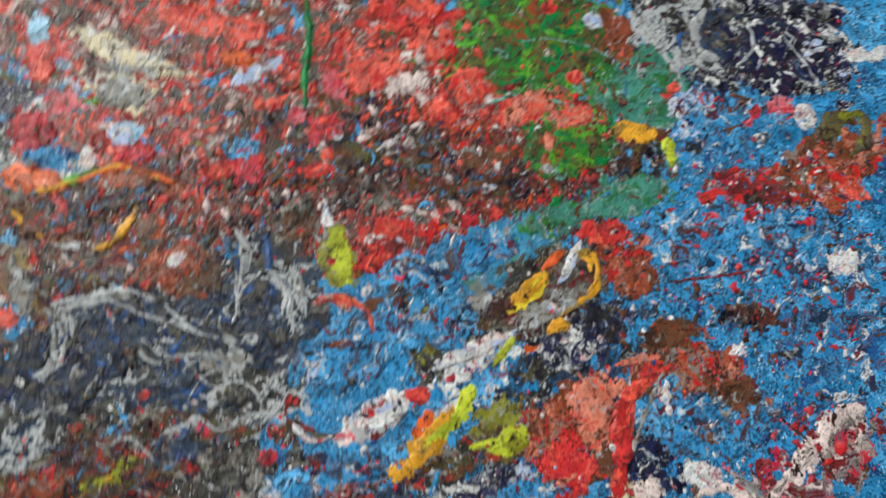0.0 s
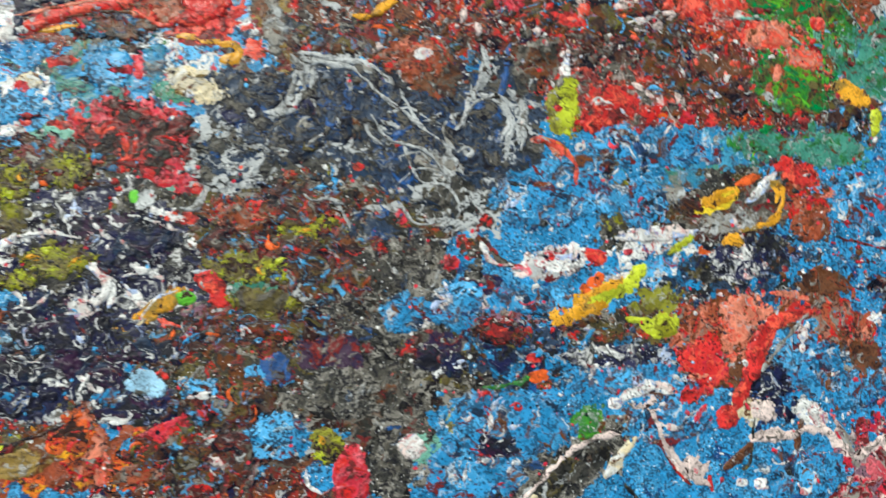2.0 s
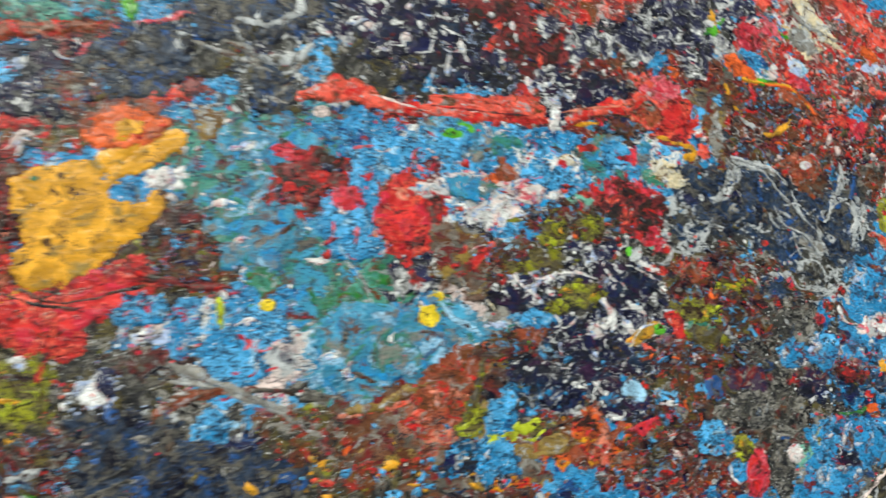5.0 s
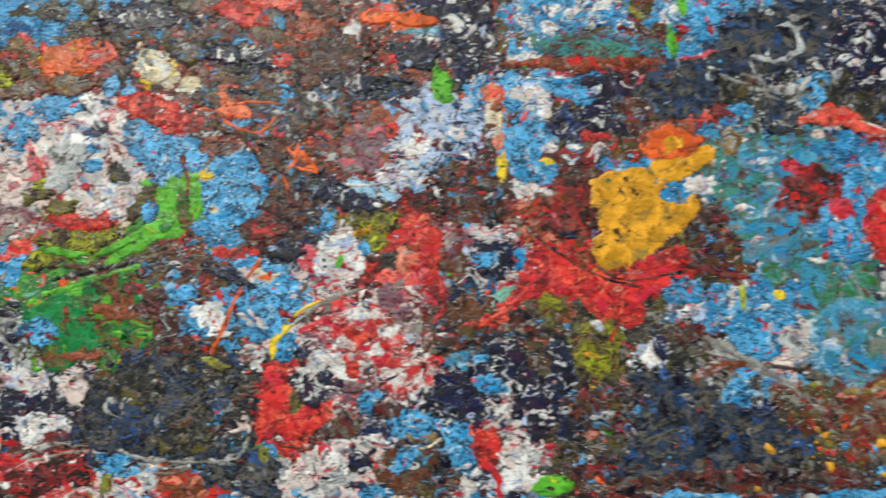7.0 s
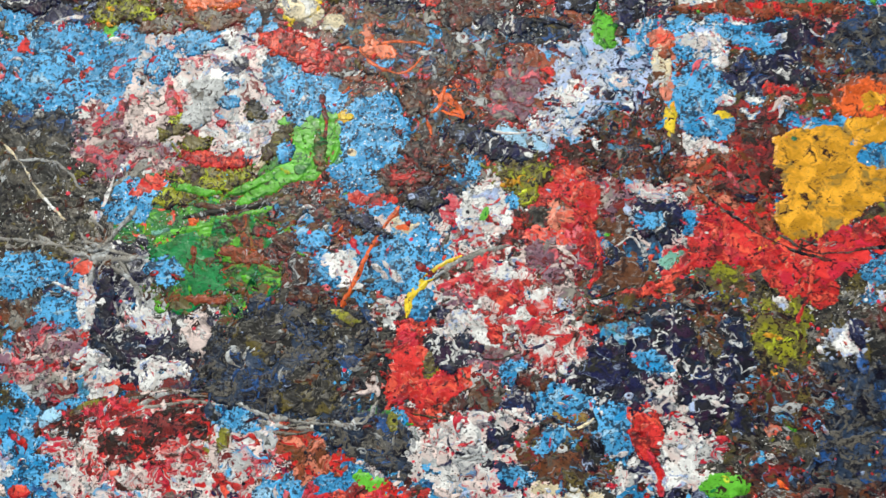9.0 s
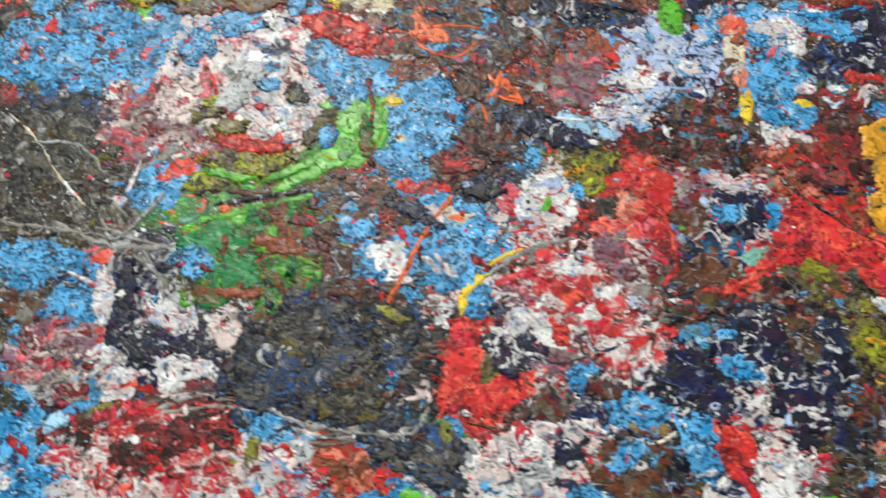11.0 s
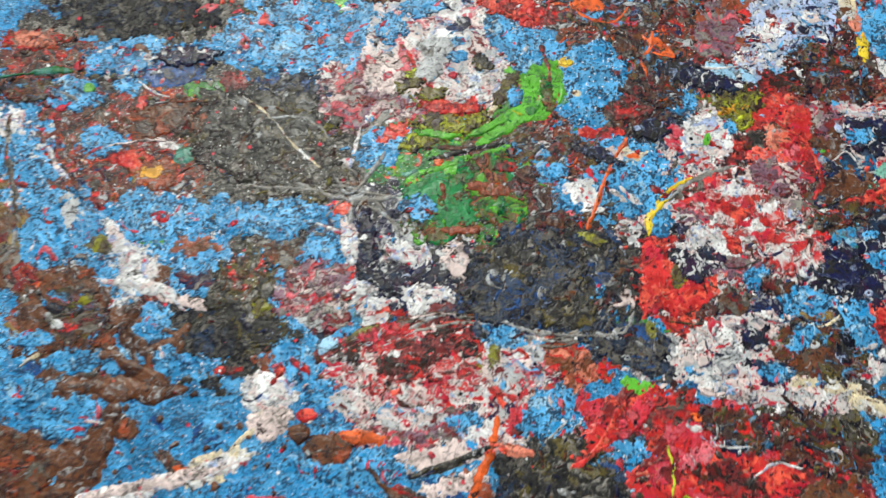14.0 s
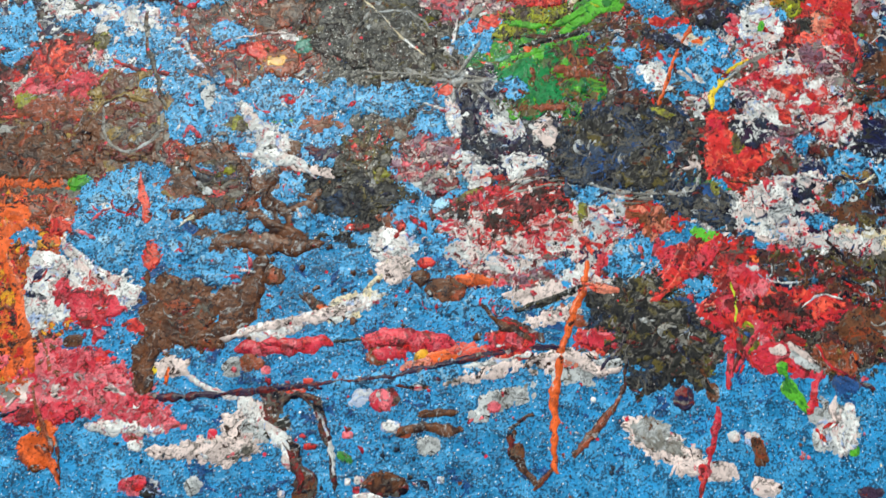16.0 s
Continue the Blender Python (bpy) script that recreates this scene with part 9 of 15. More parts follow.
patch(-0.4992, 0.0479, 0.0212, 0.0209, 0.11, "ash", 1316, 0.95)
patch(-0.5686, 0.0561, 0.0160, 0.0127, 0.11, "navy", 1317, 0.9)
patch(-0.4051, 0.1400, 0.0217, 0.0110, 0.11, "plum", 1318, 0.8)
drip("white", 0.0027, 1319, -0.4159, 0.1388, -0.4211, 0.1216)
drip("blush", 0.0049, 1320, -0.4381, 0.1644, -0.4053, 0.1624, -0.3836, 0.1706)
patch(-0.3672, 0.1667, 0.0316, 0.0093, -0.26, "ash", 1321)
drip("olive", 0.0049, 1322, -0.3836, 0.1593, -0.3511, 0.1461, -0.3244, 0.1324)
blob(-0.6374, 0.2204, 0.0112, 0.0082, 0.11, "umber", 1323, 0.5)
patch(-0.4871, 0.1589, 0.0110, 0.0079, 0.11, "leaf", 1324, 0.8)
patch(-0.6583, 0.1060, 0.0325, 0.0132, 0.11, "mauve", 1325, 0.9)
patch(-0.7090, 0.1227, 0.0272, 0.0100, -0.07, "rose", 1326, 0.9)
patch(-0.6796, 0.1601, 0.0331, 0.0170, 0.11, "red", 1327, 0.9)
patch(-0.6642, 0.1734, 0.0092, 0.0089, 1.68, "umber", 1328)
drip("white", 0.0033, 1329, -0.6602, 0.1594, -0.6536, 0.1459)
patch(-0.6449, 0.1412, 0.0435, 0.0068, -0.07, "white", 1330, 0.9)
patch(-0.5958, 0.1439, 0.0112, 0.0109, 1.68, "red", 1331, 0.8)
patch(-0.6152, 0.1108, 0.0217, 0.0077, 0.11, "white", 1332)
patch(-0.5563, 0.1230, 0.0163, 0.0121, 0.11, "sky", 1333, 0.8)
drip("silver", 0.0032, 1334, -0.5608, 0.1059, -0.5506, 0.1181, -0.5430, 0.1273)
patch(-0.5833, 0.1200, 0.0143, 0.0109, 1.68, "crimson", 1335, 0.7)
spatter(-0.7156, -0.0182, 0.3658, 0.0799, 0.11, 260, "white", 0.00167, 1336)
spatter(-0.8230, -0.0042, 0.3159, 0.1106, 0.11, 120, "crimson", 0.00211, 1337)
spatter(-0.9093, 0.0340, 0.1815, 0.0838, 0.11, 90, "brown", 0.00214, 1338)
spatter(-0.5067, -0.0254, 0.2176, 0.0594, 0.11, 60, "rose", 0.00181, 1339)
spatter(-0.4579, 0.0847, 0.1285, 0.0738, 0.11, 90, "white", 0.00161, 1340)
spatter(-0.8628, 0.4443, 0.1426, 0.0596, 0.15, 120, "coral", 0.00190, 1341)
spatter(-0.7442, 0.4572, 0.1231, 0.0639, 0.15, 90, "white", 0.00189, 1342)
spatter(-0.5381, 0.4404, 0.0460, 0.0556, 0.15, 90, "ink", 0.00115, 1343)
spatter(-0.4156, 0.3280, 0.1103, 0.0686, 0.16, 140, "red", 0.00212, 1344)
spatter(-0.4150, 0.3102, 0.1091, 0.0751, 0.16, 160, "white", 0.00210, 1345)
spatter(-0.6754, 0.2434, 0.1075, 0.0490, 0.16, 140, "white", 0.00186, 1346)
spatter(-0.6479, 0.3238, 0.0694, 0.0494, 0.16, 60, "red", 0.00152, 1347)
spatter(-0.7958, 0.2161, 0.1235, 0.0722, 0.16, 160, "sky", 0.00206, 1348)
spatter(-0.8552, 0.3397, 0.1074, 0.0576, 0.15, 50, "ochre", 0.00134, 1349)
spatter(-0.6684, 0.1714, 0.1025, 0.0373, 0.16, 120, "white", 0.00158, 1350)
spatter(-0.5658, 0.2354, 0.0935, 0.0436, 0.16, 100, "ash", 0.00163, 1351)
spatter(-0.4883, 0.5139, 0.1144, 0.0755, 0.15, 160, "ink", 0.00143, 1352)
spatter(-0.4650, 0.5232, 0.1148, 0.0656, 0.15, 100, "white", 0.00167, 1353)
spatter(-0.3409, 0.2832, 0.0736, 0.0488, 0.16, 120, "navy", 0.00184, 1354)
spatter(-0.3883, 0.2154, 0.0944, 0.0302, 0.16, 100, "navy", 0.00157, 1355)
spatter(-0.3477, 0.4441, 0.0813, 0.0782, 0.15, 100, "red", 0.00203, 1356)
spatter(0.1415, 0.6911, 0.1483, 0.0930, 0.18, 180, "white", 0.00297, 1357)
spatter(-0.2862, 0.6564, 0.1607, 0.0549, 0.19, 120, "white", 0.00278, 1358)
spatter(-0.5584, 0.5690, 0.1329, 0.0616, 0.18, 140, "white", 0.00186, 1359)
spatter(-0.2329, 0.6667, 0.0746, 0.0496, 0.19, 50, "leaf", 0.00249, 1360)
spatter(0.1020, 0.4768, 0.1677, 0.0972, 0.14, 100, "white", 0.00314, 1361)
spatter(0.0673, 0.5031, 0.1662, 0.0916, 0.14, 60, "red", 0.00312, 1362)
spatter(-0.1075, 0.3043, 0.1595, 0.0766, 0.10, 100, "silver", 0.00245, 1363)
spatter(0.1757, 0.3097, 0.0957, 0.0754, 0.10, 60, "sky", 0.00410, 1364)
spatter(-0.0658, 0.5454, 0.1449, 0.0729, 0.16, 80, "white", 0.00264, 1365)
spatter(-0.3295, 0.4863, 0.1150, 0.0845, 0.15, 100, "lav", 0.00288, 1366)
spatter(-0.1655, 0.2984, 0.0942, 0.0649, 0.10, 60, "salmon", 0.00235, 1367)
spatter(0.3022, 0.4300, 0.1045, 0.0692, -0.01, 240, "white", 0.00174, 1368)
spatter(0.2198, 0.5419, 0.0730, 0.0600, 0.04, 80, "white", 0.00203, 1369)
spatter(0.2933, 0.4913, 0.0730, 0.0482, 0.01, 90, "white", 0.00150, 1370)
spatter(0.3442, 0.5237, 0.0627, 0.0451, 0.03, 80, "red", 0.00179, 1371)
spatter(0.2623, 0.3625, 0.1088, 0.0587, -0.04, 80, "blue", 0.00230, 1372)
spatter(0.8103, 0.3246, 0.1995, 0.1003, -0.09, 160, "white", 0.00210, 1373)
spatter(0.8352, 0.3223, 0.1800, 0.1010, -0.09, 110, "crimson", 0.00238, 1374)
spatter(0.7714, 0.4389, 0.1322, 0.0509, -0.06, 90, "white", 0.00203, 1375)
spatter(0.8102, 0.5891, 0.1365, 0.0433, -0.02, 160, "red", 0.00210, 1376)
spatter(0.8102, 0.5891, 0.1365, 0.0433, -0.02, 120, "ash", 0.00184, 1377)
spatter(0.8352, 0.5838, 0.1274, 0.0436, -0.02, 80, "white", 0.00159, 1378)
spatter(0.5206, 0.3850, 0.1318, 0.0846, -0.08, 130, "grey", 0.00154, 1379)
spatter(0.3932, 0.3624, 0.1131, 0.0568, -0.09, 120, "white", 0.00141, 1380)
spatter(0.4708, 0.4569, 0.1019, 0.0509, -0.06, 90, "red", 0.00170, 1381)
spatter(0.4963, 0.5334, 0.1041, 0.0520, -0.04, 100, "slate", 0.00195, 1382)
spatter(0.6460, 0.3572, 0.0837, 0.0701, -0.09, 90, "sky", 0.00233, 1383)
spatter(0.9281, 0.4637, 0.1101, 0.0968, -0.05, 110, "white", 0.00248, 1384)
spatter(0.6092, 0.7419, 0.1565, 0.0765, -0.33, 160, "white", 0.00161, 1385)
spatter(0.6162, 0.7344, 0.1568, 0.0764, -0.33, 160, "red", 0.00254, 1386)
spatter(0.6018, 0.7188, 0.1367, 0.0755, -0.33, 90, "sky", 0.00228, 1387)
spatter(0.7845, 0.6827, 0.1272, 0.0790, -0.33, 130, "coral", 0.00269, 1388)
spatter(0.7757, 0.6592, 0.1362, 0.0828, -0.33, 120, "white", 0.00195, 1389)
spatter(0.9050, 0.6419, 0.0915, 0.0760, -0.33, 80, "coral", 0.00229, 1390)
spatter(1.0555, 0.4921, 0.1388, 0.1091, -0.34, 120, "crimson", 0.00267, 1391)
spatter(1.0555, 0.4921, 0.1388, 0.1091, -0.34, 140, "white", 0.00240, 1392)
spatter(1.0825, 0.4288, 0.1065, 0.0786, -0.35, 90, "navy", 0.00213, 1393)
patch(0.1869, 0.4564, 0.0269, 0.0165, -0.19, "ash", 1394, 0.7)
drip("grey", 0.0052, 1395, 0.1719, 0.4565, 0.1909, 0.4481, 0.2103, 0.4312, 0.2223, 0.4100)
drip("cream", 0.0034, 1396, 0.1759, 0.4482, 0.1949, 0.4356, 0.2066, 0.4229)
patch(0.2063, 0.4396, 0.0147, 0.0118, 1.19, "coal", 1397, 0.8)
patch(0.2135, 0.4627, 0.0101, 0.0051, 0.00, "blue", 1398)
drip("tblue", 0.0148, 1399, 0.1657, 0.4113, 0.1882, 0.4005, 0.2149, 0.3944)
drip("ice", 0.0074, 1400, 0.1652, 0.4285, 0.1784, 0.4201, 0.1862, 0.4076)
patch(0.1778, 0.3662, 0.0251, 0.0224, 1.53, "rust", 1401, 0.3)
drip("ochre", 0.0053, 1402, 0.2066, 0.3855, 0.2023, 0.3569, 0.1980, 0.3286)
drip("olive", 0.0062, 1403, 0.2228, 0.3808, 0.2099, 0.3566, 0.2030, 0.3242)
patch(0.1826, 0.3215, 0.0187, 0.0160, -0.06, "olive", 1404, 0.6)
patch(0.2533, 0.3054, 0.0293, 0.0150, 0.02, "rust", 1405, 0.5)
patch(0.2591, 0.3104, 0.0229, 0.0101, 0.12, "olive", 1406, 0.6)
patch(0.2611, 0.3090, 0.0173, 0.0068, 0.21, "black", 1407, 0.6)
drip("lime", 0.0035, 1408, 0.2326, 0.3101, 0.2492, 0.3181, 0.2582, 0.3208)
drip("lime", 0.0047, 1409, 0.2377, 0.3048, 0.2521, 0.3055, 0.2590, 0.3145)
patch(0.2953, 0.3059, 0.0190, 0.0185, -0.07, "rust", 1410, 0.4)
drip("ochre", 0.0078, 1411, 0.2399, 0.2899, 0.2673, 0.2944, 0.2912, 0.3028, 0.3033, 0.3181)
patch(0.2198, 0.3355, 0.0197, 0.0080, 1.15, "sky", 1412, 0.6)
patch(0.2301, 0.2971, 0.0194, 0.0049, -0.07, "sky", 1413, 0.6)
patch(0.2423, 0.3801, 0.0238, 0.0059, -0.04, "umber", 1414, 0.8)
patch(0.2903, 0.3870, 0.0249, 0.0171, -0.03, "ink", 1415, 0.95)
patch(0.3316, 0.4606, 0.0260, 0.0133, 0.00, "ink", 1416, 0.95)
patch(0.2938, 0.4388, 0.0217, 0.0167, 1.56, "black", 1417, 0.9)
patch(0.2567, 0.4735, 0.0244, 0.0129, 0.01, "olive", 1418, 0.95)
drip("white", 0.0036, 1419, 0.2663, 0.4219, 0.2818, 0.4130, 0.2901, 0.4042)
drip("white", 0.0025, 1420, 0.2819, 0.4044, 0.2740, 0.3918, 0.2761, 0.3832)
drip("white", 0.0026, 1421, 0.3403, 0.4295, 0.3576, 0.4337, 0.3686, 0.4269)
patch(0.2667, 0.6282, 0.0180, 0.0049, 1.45, "white", 1422, 0.8)
patch(0.2060, 0.6435, 0.0239, 0.0131, 0.08, "ink", 1423, 0.95)
patch(-0.1104, 0.3377, 0.0421, 0.0202, 0.11, "black", 1424, 0.9)
patch(-0.1075, 0.3043, 0.0298, 0.0221, 0.10, "ink", 1425, 0.8)
patch(-0.2053, 0.2943, 0.0377, 0.0204, 1.67, "ink", 1426, 0.9)
patch(0.0482, 0.2631, 0.0831, 0.0168, 0.09, "black", 1427, 0.9)
patch(-0.0415, 0.2275, 0.1485, 0.0076, 0.08, "umber", 1428, 0.8)
patch(-0.1384, 0.2572, 0.0290, 0.0269, 0.09, "coal", 1429, 0.9)
patch(-0.1056, 0.2823, 0.0237, 0.0165, 0.10, "slate", 1430, 0.9)
patch(-0.1849, 0.3184, 0.0231, 0.0165, 0.11, "olive", 1431, 0.9)
patch(-0.2417, 0.3675, 0.0342, 0.0166, 0.12, "olive", 1432, 0.9)
patch(-0.2803, 0.3135, 0.0329, 0.0163, 0.63, "navy", 1433, 0.8)
patch(-0.3080, 0.2731, 0.0215, 0.0158, 0.10, "ink", 1434, 0.8)
patch(-0.3872, 0.2342, 0.0203, 0.0154, 1.66, "navy", 1435, 0.9)
patch(-0.2514, 0.2100, 0.0218, 0.0104, 0.08, "white", 1436, 0.9)
patch(-0.0825, 0.3637, 0.0364, 0.0115, -0.05, "umber", 1437, 0.8)
patch(-0.0859, 0.4811, 0.0250, 0.0179, 0.14, "umber", 1438, 0.9)
drip("ink", 0.0042, 1439, -0.1429, 0.4316, -0.1115, 0.4182, -0.0929, 0.4147)
drip("black", 0.0029, 1440, -0.1958, 0.4245, -0.1655, 0.4170, -0.1294, 0.4159)
patch(0.0806, 0.6401, 0.0490, 0.0323, 0.17, "black", 1441, 0.9)
patch(0.1563, 0.6734, 0.0436, 0.0331, 0.18, "ink", 1442, 0.95)
patch(-0.0661, 0.6338, 0.0265, 0.0248, 1.21, "black", 1443, 0.7)
patch(-0.1354, 0.6214, 0.0254, 0.0124, 0.18, "coal", 1444, 0.8)
patch(-0.5542, 0.5755, 0.0312, 0.0283, 0.18, "ink", 1445, 0.95)
patch(-0.4915, 0.6167, 0.0233, 0.0216, 1.76, "umber", 1446, 0.9)
patch(-0.3449, 0.6083, 0.0238, 0.0173, 1.75, "ink", 1447, 0.9)
patch(-0.3808, 0.6627, 0.0288, 0.0121, 0.20, "navy", 1448, 0.9)
patch(-0.2891, 0.4809, 0.0172, 0.0114, 1.72, "umber", 1449, 0.8)
patch(-0.5060, 0.5040, 0.0222, 0.0208, 1.73, "umber", 1450, 0.9)
patch(-0.4778, 0.4580, 0.0219, 0.0208, 1.72, "black", 1451, 0.9)
patch(-0.5164, 0.4085, 0.0202, 0.0160, 0.14, "umber", 1452, 0.9)
patch(-0.2338, 0.5610, 0.0239, 0.0179, 0.17, "navy", 1453, 0.9)
patch(-0.2164, 0.5096, 0.0238, 0.0071, 0.15, "umber", 1454)
drip("white", 0.0035, 1455, 0.0507, 0.6878, 0.0777, 0.6996, 0.1057, 0.6994)
drip("white", 0.0036, 1456, 0.1113, 0.7332, 0.1394, 0.7456, 0.1611, 0.7415)
patch(-0.0075, 0.4437, 0.0238, 0.0128, 1.70, "teal", 1457, 0.8)
patch(0.0782, 0.4184, 0.0369, 0.0256, 1.37, "teal", 1458, 0.7)
drip("olive", 0.0040, 1459, 0.0632, 0.4530, 0.0841, 0.4313, 0.0985, 0.4088)
drip("umber", 0.0033, 1460, -0.2822, 0.3296, -0.2504, 0.3443, -0.2174, 0.3537)
patch(0.3367, 0.3836, 0.0305, 0.0120, -0.09, "ink", 1461, 0.95)
patch(0.3932, 0.3624, 0.0395, 0.0163, -0.09, "black", 1462, 0.95)
patch(0.3723, 0.3318, 0.0468, 0.0105, -0.10, "ink", 1463, 0.9)
patch(0.4210, 0.2941, 0.0400, 0.0203, -0.11, "umber", 1464, 0.9)
patch(0.4647, 0.3559, 0.0246, 0.0167, -0.09, "coal", 1465, 0.9)
patch(0.3241, 0.4372, 0.0227, 0.0162, -0.07, "ink", 1466, 0.9)
patch(0.4855, 0.4261, 0.0420, 0.0212, -0.07, "coal", 1467, 0.95)
patch(0.5254, 0.4580, 0.0257, 0.0130, -0.06, "slate", 1468, 0.95)
patch(0.5463, 0.5138, 0.0264, 0.0174, 1.53, "slate", 1469, 0.9)
patch(0.5409, 0.5627, 0.0174, 0.0133, -0.03, "slate", 1470, 0.8)
patch(0.4866, 0.5817, 0.0109, 0.0088, -0.02, "slate", 1471, 0.7)
patch(0.6203, 0.5560, 0.0137, 0.0136, -0.03, "slate", 1472, 0.7)
patch(0.6228, 0.5287, 0.0182, 0.0108, -0.04, "slate", 1473, 0.7)
patch(0.4313, 0.5528, 0.0163, 0.0086, -0.03, "navy", 1474, 0.8)
drip("silver", 0.0022, 1475, 0.5451, 0.4963, 0.5634, 0.5087, 0.5850, 0.5033, 0.5974, 0.4894)
drip("silver", 0.0022, 1476, 0.5483, 0.4785, 0.5603, 0.4647, 0.5825, 0.4679, 0.5967, 0.4805)
drip("silver", 0.0021, 1477, 0.4892, 0.4859, 0.5012, 0.4767, 0.5085, 0.4590)
drip("grey", 0.0021, 1478, 0.4721, 0.4782, 0.4744, 0.4482, 0.4813, 0.4264)
drip("grey", 0.0021, 1479, 0.5243, 0.4407, 0.5401, 0.4223, 0.5567, 0.4125)
drip("grey", 0.0017, 1480, 0.4945, 0.3701, 0.5100, 0.3518, 0.5170, 0.3299)
drip("grey", 0.0021, 1481, 0.5396, 0.4137, 0.5403, 0.3921, 0.5346, 0.3710)
drip("black", 0.0021, 1482, 0.9175, 0.5673, 0.9096, 0.5428, 0.9028, 0.5283)
drip("black", 0.0025, 1483, 0.8475, 0.2933, 0.8413, 0.2568, 0.8329, 0.2485)
drip("maroon", 0.0019, 1484, 0.7548, 0.2843, 0.7671, 0.2603, 0.7848, 0.2402)
patch(0.8001, 0.5892, 0.0304, 0.0096, -0.02, "umber", 1485, 0.9)
patch(0.8366, 0.5983, 0.0311, 0.0126, -0.02, "brown", 1486, 0.95)
patch(0.7367, 0.5998, 0.0294, 0.0142, -0.02, "umber", 1487, 0.95)
patch(0.6652, 0.6009, 0.0188, 0.0185, -0.02, "ash", 1488, 0.9)
patch(0.8492, 0.5689, 0.0208, 0.0145, -0.02, "umber", 1489, 0.9)
patch(0.9028, 0.5283, 0.0325, 0.0058, 0.28, "ash", 1490, 0.8)
patch(0.7262, 0.4785, 0.0276, 0.0144, 1.52, "coal", 1491, 0.9)
patch(0.7986, 0.4655, 0.0150, 0.0141, -0.05, "ash", 1492, 0.8)
patch(0.8668, 0.4332, 0.0313, 0.0143, -0.06, "ink", 1493, 0.95)
patch(0.8191, 0.4172, 0.0253, 0.0094, -0.06, "black", 1494, 0.95)
patch(0.9170, 0.4109, 0.0321, 0.0077, -0.06, "blue", 1495, 0.9)
patch(0.9914, 0.3472, 0.0291, 0.0166, 1.49, "blue", 1496, 0.7)
patch(0.8768, 0.3280, 0.0260, 0.0141, -0.09, "ink", 1497, 0.95)
patch(0.6561, 0.3697, 0.0184, 0.0071, -0.08, "slate", 1498, 0.9)
patch(0.6096, 0.4131, 0.0179, 0.0071, -0.07, "plum", 1499, 0.8)
patch(0.7574, 0.5568, 0.0297, 0.0047, -0.03, "orange", 1500, 0.9)
patch(0.7250, 0.5765, 0.0194, 0.0094, -0.02, "red", 1501, 0.9)
patch(0.7870, 0.5560, 0.0198, 0.0058, -0.20, "crimson", 1502, 0.8)
patch(-0.9742, 0.4790, 0.0588, 0.0346, 0.15, "ash", 1503, 0.95)
patch(-0.8842, 0.5171, 0.0496, 0.0156, 0.15, "ash", 1504, 0.95)
patch(-0.4179, 0.2753, 0.0246, 0.0107, 0.16, "mauve", 1505, 0.9)
patch(-0.4334, 0.3480, 0.0221, 0.0089, 0.34, "ash", 1506, 0.9)
patch(-0.3734, 0.2993, 0.0249, 0.0127, 0.16, "brown", 1507, 0.95)
patch(-0.4365, 0.2394, 0.0161, 0.0158, 0.16, "umber", 1508, 0.9)
patch(-0.4088, 0.2438, 0.0161, 0.0119, 0.16, "ash", 1509, 0.9)
spatter(-0.4150, 0.3102, 0.1007, 0.0751, 0.16, 200, "maroon", 0.00210, 1510)
spatter(-0.4316, 0.3076, 0.1007, 0.0750, 0.16, 120, "navy", 0.00168, 1511)
spatter(-0.6562, 0.4488, 0.0748, 0.0572, 0.15, 90, "crimson", 0.00187, 1512)
spatter(-0.7680, 0.4152, 0.0741, 0.0514, 0.15, 80, "crimson", 0.00185, 1513)
patch(-0.8190, 0.5211, 0.0296, 0.0119, 0.15, "ink", 1514, 0.8)
patch(-0.5663, 0.3700, 0.0265, 0.0077, 0.16, "umber", 1515, 0.8)
patch(-0.4989, 0.4103, 0.0225, 0.0149, 0.15, "umber", 1516, 0.9)
patch(-0.5132, 0.4710, 0.0212, 0.0140, 1.73, "black", 1517, 0.9)
patch(-0.4911, 0.5541, 0.0293, 0.0174, 0.15, "umber", 1518, 0.9)
patch(-0.3870, 0.3787, 0.0175, 0.0094, 0.16, "coral", 1519, 0.8)
drip("blush", 0.0022, 1520, -0.3911, 0.3639, -0.3740, 0.3713, -0.3612, 0.3686, -0.3484, 0.3566)
drip("blush", 0.0030, 1521, -0.3783, 0.3753, -0.3611, 0.3733, -0.3485, 0.3520)
patch(-0.3145, 0.3620, 0.0257, 0.0135, 0.16, "brown", 1522, 0.9)
patch(-0.3280, 0.3238, 0.0168, 0.0086, 0.16, "ash", 1523, 0.8)
drip("black", 0.0021, 1524, -0.4382, 0.2721, -0.4097, 0.2724, -0.3855, 0.2846, -0.3693, 0.2914)
drip("black", 0.0020, 1525, -0.4672, 0.2186, -0.4356, 0.2196, -0.4043, 0.2285)
drip("black", 0.0017, 1526, -0.3694, 0.3173, -0.3403, 0.3352, -0.3064, 0.3541)
patch(-0.7192, 0.3659, 0.0178, 0.0079, 0.55, "coral", 1527, 0.9)
patch(-0.5805, 0.3112, 0.0256, 0.0222, 0.16, "umber", 1528, 0.9)
patch(-0.6079, 0.2933, 0.0254, 0.0132, 0.16, "coal", 1529, 0.8)
drip("grey", 0.0026, 1530, -0.6674, 0.2885, -0.6438, 0.3012, -0.6181, 0.3030, -0.6002, 0.2990)
drip("ash", 0.0022, 1531, -0.6487, 0.3283, -0.6292, 0.3173, -0.6157, 0.3148)
patch(-0.6207, 0.3187, 0.0136, 0.0129, 1.73, "rust", 1532, 0.9)
patch(-0.7548, 0.2058, 0.0161, 0.0122, 1.73, "navy", 1533, 0.9)
